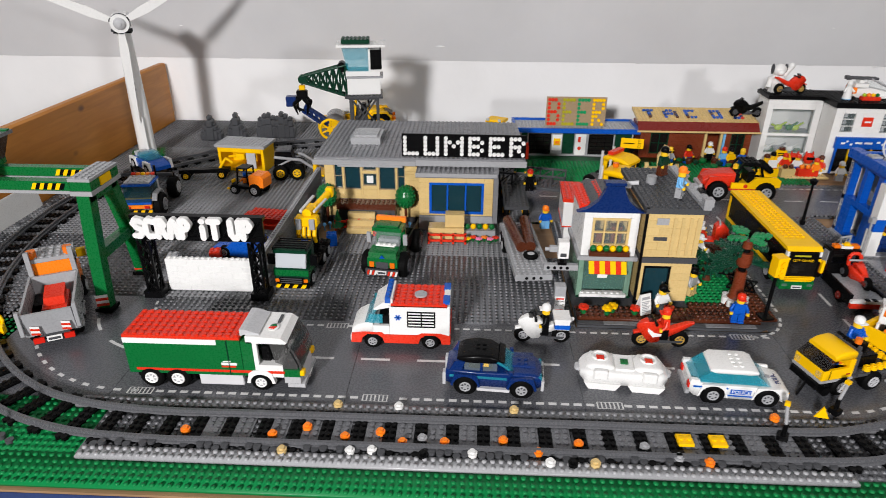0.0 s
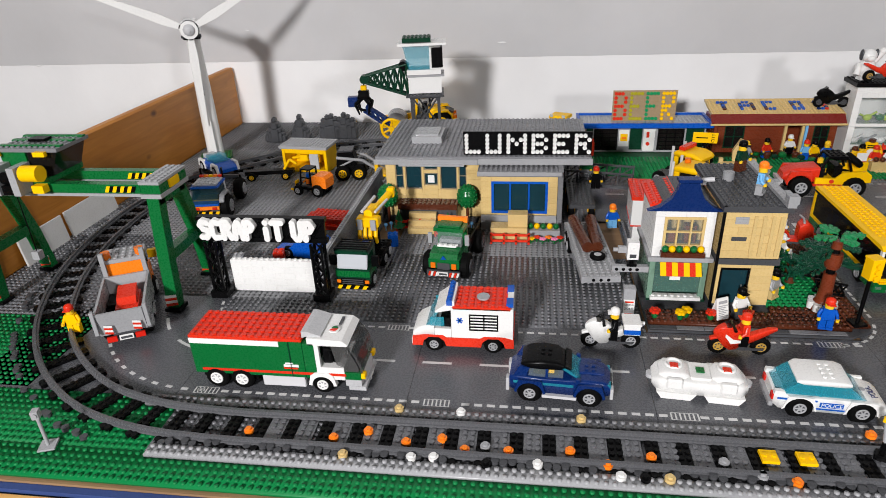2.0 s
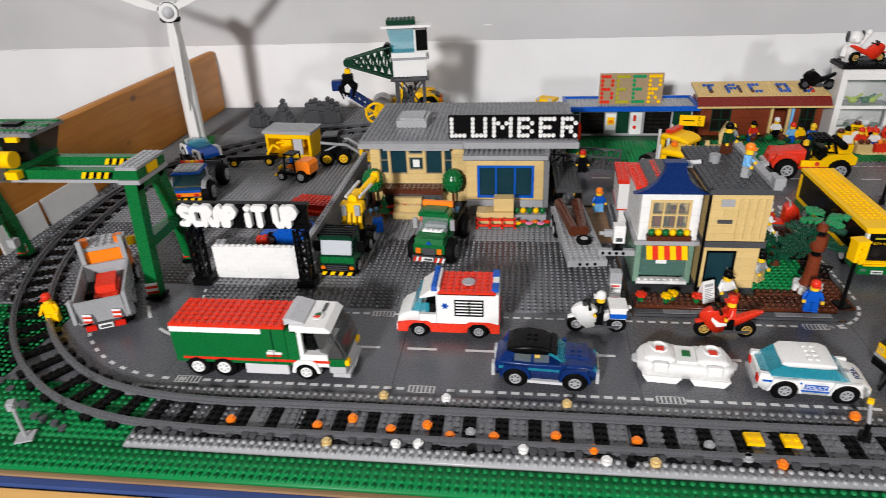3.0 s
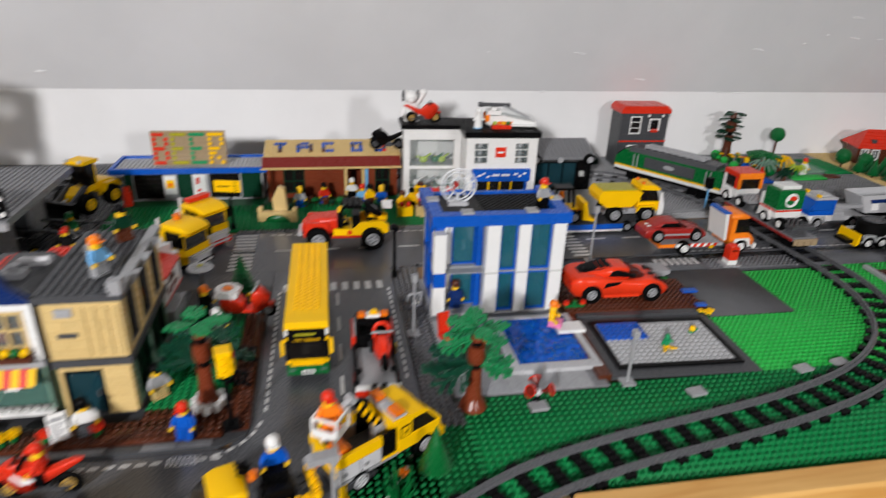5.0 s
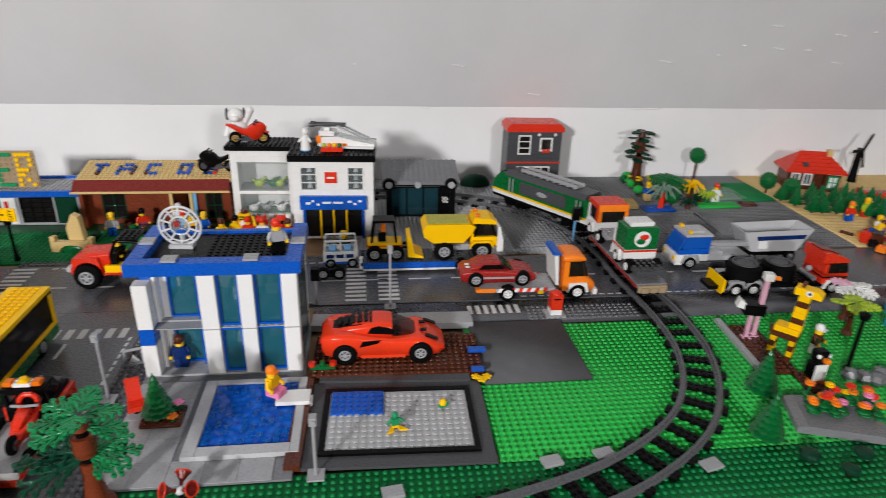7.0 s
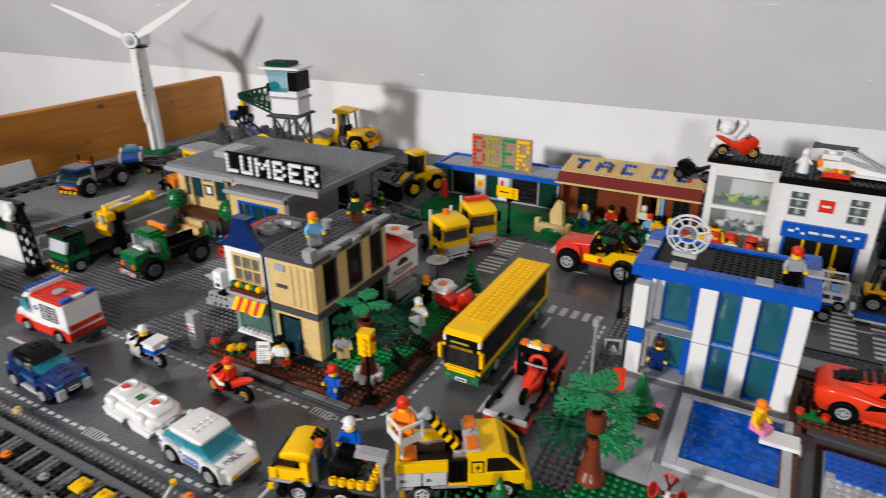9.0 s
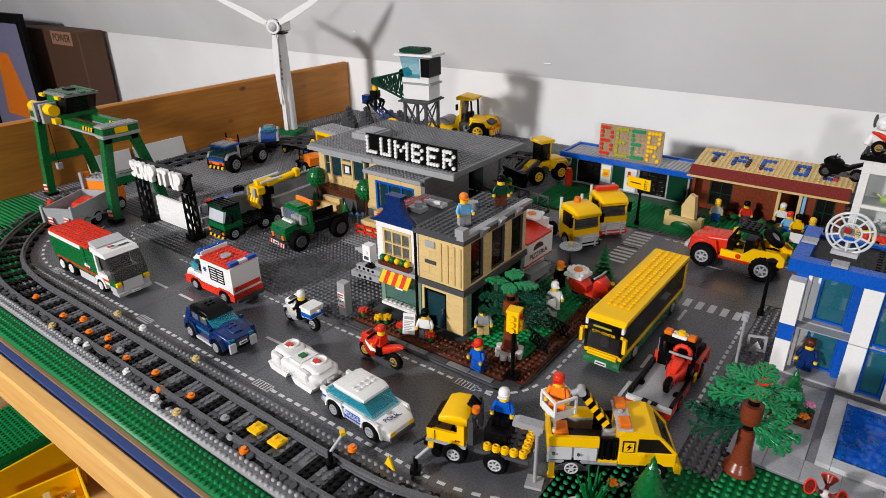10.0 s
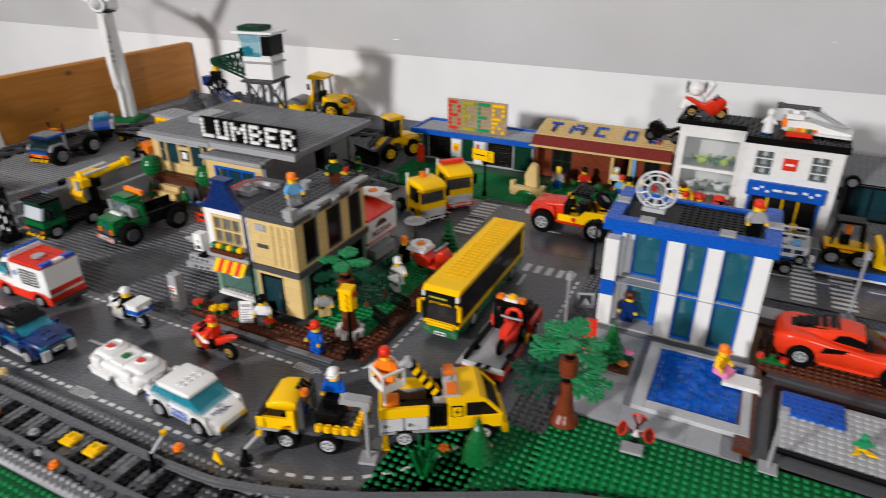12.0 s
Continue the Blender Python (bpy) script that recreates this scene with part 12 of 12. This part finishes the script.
# ---- park animals and flowers ----
gf = thing("toy_giraffe", "yellow and brown blocky toy giraffe", "toy animal", 1.880, 1.322, -48, 0.0056)
resize(gf, 0.82)
for a in (-14, 12):
    for b in (-10, 3):
        for k in range(4):
            part("leg_brick", Geo().box(a, a + 8, b, b + 8, 0.1 + 9.2 * k, 9.2 * (k + 1) - 0.1), BROWN if k in (0, 2) else YELLOW, gf)
part("body_brick", Geo().box(-16, 22, -11, 12, 36.9, 45.9), BROWN, gf)
part("body_brick", Geo().box(-12, 22, -11, 12, 46.1, 55.1), YELLOW, gf)
for k in range(6):
    part("neck_brick", Geo().box(5 + 0.6 * k, 23, -8, 9, 55.3 + 9.2 * k, 64.3 + 9.2 * k), BROWN if k in (1, 4) else YELLOW, gf)
hd = part("head", Geo().prism([(1, 110.5), (37, 110.5), (37, 117), (30, 122), (1, 122)], -9, 10, "y"), YELLOW, gf)
for w in (-5, 2):
    part("horn", Geo().box(8, 12, w, w + 4, 122.2, 129), BROWN, hd)
for w in (-10, 10.1):
    ey = part("eye", Geo().cyl((20, 117), 4.6, w, w + 0.9, "y", 14), WHITE, hd)
    part("pupil", Geo().cyl((21, 117), 2.2, w - 0.5 if w < 0 else w + 1, w - 0.1 if w < 0 else w + 1.4, "y", 10), BLACK, ey)
part("tail", Geo().box(-19, -16.2, -2, 2, 38, 50), BROWN, gf)
g = Geo()
g.slot = 0
g.box(-8, -2, -6, 0, 0, 44).box(6, 12, 2, 8, 0, 44).box(-12, 2, -10, 2, 0, 4).box(2, 16, -2, 10, 0, 4).box(4, 11, -3, 4, 62, 104)
g.slot = 1
g.box(-18, 14, -9, 10, 44.2, 61.8)
g.slot = 2
g.prism([(-30, 56), (-16, 52), (-16, 62), (-26, 70)], -6, 8, "y").box(1, 15, -6, 7, 104.2, 116)
g.slot = 3
g.box(15.2, 26, -3, 4, 106, 111)
resize(single("toy_ostrich", g, [LPINK, BLACK, WHITE, ORANGE], "pink legged black and white toy ostrich", "toy animal", 1.872, 1.372, -15, 0.0019), 0.82)
g = Geo()
g.box(-11, 11, -7, 10, 4, 32, 1.5).box(-10, 10, -9, 9, 32.2, 52, 3).box(-14, -11.2, -4, 6, 10, 30, 1).box(11.2, 14, -4, 6, 10, 30, 1)
g.slot = 1
g.box(-10, 10, -9.6, -7.2, 4, 31, 1)
for s in (-1, 1):
    g.ball((s * 8.2, -7, 45), (3.6, 3, 3.8), 10, 8)
g.slot = 2
g.box(-4, 4, -18, -9.2, 37, 44, 1.2).box(-10, -2, -12, 4, 0, 3.8, 0.6).box(2, 10, -12, 4, 0, 3.8, 0.6)
resize(single("toy_penguin", g, [BLACK, WHITE, ORANGE], "black and white blocky toy penguin", "toy animal", 1.893, 1.270, 4, 0.0056), 0.8)
g = Geo().box(-34, 30, -18, 18, 14, 44, 2).box(-30, 22, -15, 15, 44.2, 50, 2)
for a in (-30, 16):
    for b in (-16, 6):
        g.box(a, a + 12, b, b + 10, 0, 13.8, 1)
g.box(-54, -34.2, -15, 15, 24, 54, 3).box(-60, -54.2, -5, 5, 10, 42, 1.5).box(-46, -40, -22, -15.2, 30, 50, 1.5).box(-46, -40, 15.2, 22, 30, 50, 1.5).box(30.2, 33, -3, 3, 28, 40, 0.8)
resize(single("toy_elephant", g, [TEAL], "teal blocky toy elephant in the park", "toy animal", 2.120, 1.380, 10, 0.0019), 0.85)
plate("baseplate", "brown studded pad under the penguin", BROWN, 1.876, 1.250, 1.908, 1.288, z=0.0036, rz=-4)
plate("baseplate", "brown studded bed along the park path", BROWN, 1.848, 1.290, 1.888, 1.402, z=0.0036, rz=-4)
single("path_edge", Geo().box(0, 8, 0, 150, 0, 6), LGREY, "light grey kerb beside the park bed", "kerb", 1.836, 1.265, -4, 0.0019)
fb = thing("flower_bed", "dense bed of red, orange and yellow toy flowers", "flower bed", 1.872, 1.196, -18, 0.0019)
part("bed_plate", Geo().prism([(-50, 0), (44, 0), (44, 6.4), (30, 9.6), (-40, 9.6), (-50, 7)], -26, 30, "y"), ROOFG, fb, "smooth grey base plate")
rnd = random.Random(31)
for k in range(24):
    u, w, h = rnd.uniform(-34, 34), rnd.uniform(-4, 26), rnd.uniform(10, 26)
    part("stem", Geo().tube((u, w, 9.7), (u + rnd.uniform(-4, 4), w, 9.7 + h), 1.3, 6).ball((u, w, 9.7 + h * 0.5), (6, 6, 2.4), 8, 5).ball((u + 3, w - 2, 9.7 + h * 0.28), (6.5, 5, 2), 8, 5), GREEN, fb)
    part("blossom", Geo().cyl((u, w), 5, 10 + h, 12.4 + h, n=10).cyl((u, w), 2.4, 12.5 + h, 14 + h, n=8), rnd.choice((RED, ORANGE, YELLOW, PINK, ORANGE, RED)), fb)
single("orange_roof", Geo().prism([(-24, 0), (24, 0), (12, 20), (-12, 20)], -20, 20, "y").box(-10, 10, -12, 12, 20.2, 30), [ORANGE], "orange sloping toy roof on the lawn", "toy roof", 1.985, 1.188, 12, 0.0019)
for k in range(5):
    g = Geo().ball((0, 0, 4), (rnd.uniform(9, 14), rnd.uniform(8, 12), rnd.uniform(6, 11)), 7, 4)
    g.s = [False] * len(g.s)
    single("grey_rock", g, ROOFG, "rough grey toy rock on the lawn", "rock", 1.945 + 0.014 * k, 1.276 - 0.006 * (k % 3), 20 * k, 0.0019, "lawn rocks")
leafy_tree(2.015, 1.372, "small toy tree with lime leaves in the park", [(46, 60 + 90 * j, -4, 26, LIME) for j in range(4)], k=0.5, seed=17, wood=BROWN)
leafy_tree(2.040, 1.410, "toy tree with white blossom in the park", [(50, 20 + 90 * j, -4, 28, LPINK if j == 1 else WHITE) for j in range(4)], k=0.55, seed=18, wood=BROWN)
for x, y, m in ((1.60, 1.172, LGREY), (1.545, 1.166, LGREY), (1.700, 1.148, LGREY), (1.205, 1.138, LGREY), (1.390, 1.140, LGREY)):
    single("grey_tile", Geo().box(-10, 10, -7, 7, 0, 3.2), m, "loose light grey tile on the green plates", "toy brick", x, y, 20 * (x - 1), 0.0019)
for k in range(10):
    bush(1.80 + 0.03 * k, 1.145 - 0.02 * (k % 2), rnd.uniform(6, 10), rnd.uniform(8, 15), "small dark green toy shrub near the track", mat=DGREEN, trunk=2)
leafy_tree(1.345, 1.002, "dark green leafy toy plant before the table edge", [(24 + 9 * (j % 4), 67 * j, 10, 34, DGREEN if j % 3 else GREEN) for j in range(10)], z=-0.06, k=0.6, seed=23, wood=BROWN)

# ---- far right: pond, cabin, shore ----
leafy_tree(1.985, 2.028, "tall dark toy pine with a brown trunk", [(60 + 15 * (j // 3), 50 * (j // 3) + 120 * j, -6, 27 - 0.4 * j, DGREEN) for j in range(15)], k=1.32, seed=29, wood=BROWN)
leafy_tree(2.000, 1.905, "toy palm with a red trunk and pale leaves", [(56, 45 * j, -22 + 8 * (j % 2), 36, GREEN) for j in range(8)], k=0.62, seed=33, wood=RED)
plate("baseplate", "small blue pond plates beside the stage", BLUE, 1.935, 1.845, 1.999, 1.877, z=0.0036, sides=6)
for a, b, c, d, m, lab in ((2.06, 1.86, 2.15, 1.892, LAWN, "bright green plates in the park"), (2.08, 1.91, 2.19, 1.99, SGREEN, "sand green plates in the park"), (2.06, 1.895, 2.09, 1.919, BROWN, "brown plates in the park"), (2.16, 1.87, 2.19, 1.894, BROWN, "brown plates in the park"), (2.18, 1.90, 2.252, 2.02, PLATEGREEN, "green plates in the park")):
    plate("baseplate", lab, m, a, b, c, d, z=0.0036, sides=6)
plate("baseplate", "mid grey path plates in the park", ROOFG, 2.03, 1.72, 2.24, 1.83, z=0.0036, sides=6)
single("tan_stage", Geo().box(-32, 32, -20, 20, 0, 8).studs(-32, -20, 8, 5, 8, 6), TAN, "tan studded stage plates beside the pond", "stage", 1.895, 1.885, -8, 0.0019)
for k in range(26):
    m = rnd.choice((RED, YELLOW, ORANGE, YELLOW, LIME, PINK))
    flower(rnd.uniform(1.96, 2.08), rnd.uniform(1.90, 2.02), m, 0.0019, rnd.uniform(8, 26), "tall coloured toy flower in the park")
for k in range(14):
    bush(rnd.uniform(1.95, 2.10), rnd.uniform(1.90, 2.05), rnd.uniform(7, 12), rnd.uniform(9, 20), "small green toy shrub in the park", mat=rnd.choice((GREEN, DGREEN, LAWN)), trunk=3, z=0.0019)
cb = thing("log_cabin", "brown log cabin with a red tiled roof", "building", 2.385, 1.995, -14)
resize(cb, 0.93)
part("wall", Geo().box(-58, 26, -26, 34, 1.9, 50), BROWN, cb, "brown log wall")
part("porch_wall", Geo().box(26.3, 62, -34, 30, 1.9, 50), BROWN, cb, "brown porch wall")
for k in range(5):
    part("log_course", Geo().box(-59, 25, -27.6, -26.2, 4 + k * 9.4, 11 + k * 9.4, 0.6), BROWN, cb)
window(cb, -50, -30, 14, 44, -31, WHITE, PITGLASS, 1, 0, 3, 4)
window(cb, -22, -2, 14, 44, -31, WHITE, PITGLASS, 1, 0, 3, 4)
window(cb, 32, 56, 10, 42, -39, JADE, WHITE, 1, 1, 3, 4, label="green framed porch window")
part("porch_trim", Geo().prism([(28, 46), (60, 46), (54, 51), (34, 51)], -40, -34.4, "y"), WHITE, cb)
g = Geo()
top = [(-68, -42, 51), (72, -42, 51), (72, 46, 51), (-68, 46, 51), (-30, 2, 92), (30, 2, 92)]
low = [(x, y, z - 4) for x, y, z in top[:4]]
g.add(top + low, [[0, 1, 5, 4], [1, 2, 5], [2, 3, 4, 5], [3, 0, 4], [0, 6, 7, 1], [1, 7, 8, 2], [2, 8, 9, 3], [3, 9, 6, 0], [9, 8, 7, 6]])
part("roof", g, RED, cb, "red hipped roof")
for k in range(5):
    f = (k + 0.5) / 5.5
    part("roof_course", Geo().tube((-68 + 38 * f, -42 + 44 * f, 52 + 41 * f), (72 - 42 * f, -42 + 44 * f, 52 + 41 * f), 1.4, 6), RED, cb)
part("chimney", Geo().box(30, 42, -8, 6, 70, 98), TAN, cb)
part("roof_hatch", Geo().box(-30, -18, -34, -20, 61, 70, 1), DGREY, cb)
wm = thing("black_windmill", "black toy windmill with three blades", "windmill", 2.530, 2.030, 24)
resize(wm, 0.85)
part("tower", Geo().cyl((0, 0), 12, 1.9, 40, n=10, r2=9).cyl((0, 0), 9, 40, 98, n=10, r2=7), BLACK, wm)
for a in (35, 155, 275):
    g = Geo()
    g.turn = Matrix.Translation((0, -8, 92)) @ Matrix.Rotation(radians(a), 4, "Y")
    g.box(-4, 4, -1.5, 1.5, 2, 54)
    part("blade", g, BLACK, wm)
tw = thing("stilt_house", "blue and yellow beach house on brown stilts", "building", 2.725, 1.950, -12)
resize(tw, 0.9)
for a in (-46, 46):
    for b in (-26, 26):
        part("stilt", Geo().box(a - 5, a + 5, b - 5, b + 5, 1.9, 44), BROWN, tw)
part("deck", Geo().box(-60, 60, -38, 36, 44.2, 50), BROWN, tw)
g = Geo()
holed(g, -48, 48, 50.4, 104, -28, -20, [(6, 36, 58, 96)])
part("wall", g, LBLUE, tw, "light blue plank wall")
part("wall", Geo().box(-48, 48, -19.6, 30, 50.4, 104), LBLUE, tw)
window(tw, 6, 36, 58, 96, -29, YELLOW, SMOKE, 1, 0, 4, 5, label="yellow framed window")
part("roof", Geo().prism([(-40, 104.4), (36, 104.4), (10, 142), (-12, 142)], -58, 58, "x"), NAVY, tw, "dark blue roof")
cn = thing("canoe", "long red toy canoe on the water", "canoe", 2.520, 1.900, -4, 0.0054)
part("hull", Geo().loft([(-78, 2, 12, 24, 1), (-66, 8, 4, 17, 3), (-40, 14, 1, 14, 4), (0, 16, 0.5, 13, 4), (40, 14, 1, 14, 4), (66, 8, 4, 17, 3), (78, 2, 12, 24, 1)], 4), RED, cn)
part("inside", Geo().box(-44, 44, -9, 9, 13.4, 14.2, 0.2), CARRED, cn)
for k in range(5):
    t = thing("toy_boat", "small coloured toy boat on the lake", "boat", 2.47 + 0.085 * k, 1.72 + 0.04 * (k % 2), 15 * k, 0.0054)
    part("hull", Geo().prism([(-34, 10), (-28, 1), (26, 1), (40, 12), (30, 14), (-34, 14)], -13, 13, "y"), (BLUE, RED, YELLOW, WHITE, BLUE)[k], t)
    part("seat", Geo().box(-14, 8, -8, 8, 14.2, 22), (YELLOW, WHITE, RED, BLUE, ORANGE)[k], t)
rnd = random.Random(77)
for k in range(110):
    x, y = rnd.uniform(2.27, 2.66), rnd.uniform(1.50, 1.72)
    m = rnd.choice((RED, ORANGE, BROWN, BROWN, BLUE, TAN, BLACK, DRED, ORANGE, NAVY))
    g = Geo().brick(-8, -8, 0, rnd.choice((1, 2, 2)), rnd.choice((1, 2, 3)), rnd.choice((9.6, 9.6, 19.2, 3.2)), 8)
    single("loose_brick", g, m, "loose coloured toy brick in a heap", "toy brick", x, y, rnd.uniform(0, 180), 0.0056 if (x > 2.39 and y > 1.59) else 0.0019, "heap of loose bricks")
for k in range(12):
    figure(rnd.uniform(2.30, 2.60), rnd.uniform(1.54, 1.72), rnd.uniform(0, 360), rnd.choice((RED, ORANGE, BLUE, YELLOW)), rnd.choice((BLUE, BROWN, WHITE)), rnd.choice((RED, ORANGE, YELLOW, BROWN)), "toy figure standing in the brick heap", 0.0056)
for k in range(34):
    u = rnd.uniform(0, 1)
    figure(2.275 + 0.17 * u + rnd.uniform(-0.03, 0.03), 1.665 - 0.14 * u + rnd.uniform(-0.03, 0.035), rnd.uniform(0, 360), rnd.choice((BLACK, BROWN, BLUE, DRED, RED, DGREY, ORANGE)), rnd.choice((BLUE, BROWN, BLACK, NAVY)), rnd.choice((ORANGE, YELLOW, BROWN, BLACK, WHITE, BLUE)), "small toy figure in the crowd on the shore", 0.0019)


def spiky(x, y, h, reach, leaf, stem, label, n=16, seed=1):
    """A plant of long thin drooping plastic leaves on a stem."""
    t = thing("spiky_plant", label, "plant", x, y, 0, 0.0019, "spiky plants")
    part("stem", Geo().cyl((0, 0), 6, 0, h, n=12, r2=4.5), stem, t)
    rr = random.Random(seed)
    g = Geo()
    for k in range(n):
        a, w = 2 * math.pi * k / n + rr.uniform(-0.2, 0.2), reach * rr.uniform(0.75, 1.1)
        c, s, z = math.cos(a), math.sin(a), h + rr.uniform(0, 8)
        g.tube((0, 0, z - 3), (c * w * 0.5, s * w * 0.5, z + reach * 0.25), 1.7, 6).tube((c * w * 0.5, s * w * 0.5, z + reach * 0.25), (c * w, s * w, z - reach * rr.uniform(0, 0.3)), 1.4, 6)
    part("leaf_crown", g, leaf, t)
    return t


spiky(1.972, 1.862, 34, 34, SGREEN, RED, "pale green palm plant on a red stem", 22, 1)
spiky(2.066, 1.925, 24, 32, YELLOW, BROWN, "yellow spiky toy plant in the park", 20, 2)
spiky(2.020, 1.915, 26, 28, GREEN, BROWN, "green spiky toy plant in the park", 18, 3)
spiky(2.086, 1.890, 14, 22, LIME, GREEN, "lime spiky toy plant in the park", 14, 4)
spiky(2.030, 1.860, 10, 20, DGREEN, BROWN, "dark green spiky toy plant in the park", 14, 5)
for k, (x, y, h) in enumerate(((0.828, 1.262, 12), (0.842, 1.290, 16), (0.834, 1.318, 10), (0.858, 1.268, 14), (0.850, 1.242, 8))):
    sp = spiky(x, y, h, 20, TLEAF, BROWN, "dark clear green toy fern beside the corner house", 12, 40 + k)
    sp.matrix_basis = pose(x, y, 0.0083)
tr = thing("track_signal", "black railway signal on a light blue post", "signal", 1.735, 1.700)
part("pole", Geo().cyl((0, 0), 2, 1.9, 44, n=8), LBLUE, tr)
part("head", Geo().box(-6, 6, -5, 5, 44.2, 66), BLACK, tr)
tl = thing("pedestrian_light", "black traffic light on a grey pole", "traffic light", 1.300, 1.508, 0, 0.0002)
part("pole", Geo().cyl((0, 0), 1.8, 0, 36, n=8), LGREY, tl)
part("head", Geo().box(-6, 6, -5, 5, 36.2, 54), BLACK, tl)
single("brown_scrap", Geo().box(-24, 20, -9, 9, 0, 8).ball((0, 0, 9), (16, 8, 7), 10, 6), [BROWN], "brown toy log heap before the grey house", "logs", 1.805, 1.955, 10, 0.0019)
single("green_mound", Geo().ball((0, 0, 0), (34, 20, 26), 12, 6, True), [DGREEN], "dark green toy hill beside the grey house", "hill", 1.615, 2.030, 0, 0.0019)

lettering("POWER", 0.047, BLACK, carton, Matrix.Translation((0.381, -0.0016, 0.9415)) @ Euler((radians(90), 0, 0)).to_matrix().to_4x4())

# every thing's empty moves to the foot of its parts
bpy.context.view_layer.update()
for ob in [o for o in scene.objects if o.parent is None and o.type == "EMPTY" and o.children and o.matrix_basis.translation.length < 1e-6]:
    pts = [k.matrix_world @ Vector(c) for k in ob.children if k.type == "MESH" for c in k.bound_box]
    base = Vector(((min(p.x for p in pts) + max(p.x for p in pts)) / 2, (min(p.y for p in pts) + max(p.y for p in pts)) / 2, min(p.z for p in pts)))
    ob.matrix_basis = Matrix.Translation(base)
    for k in ob.children:
        k.matrix_basis = Matrix.Translation(-base) @ k.matrix_basis
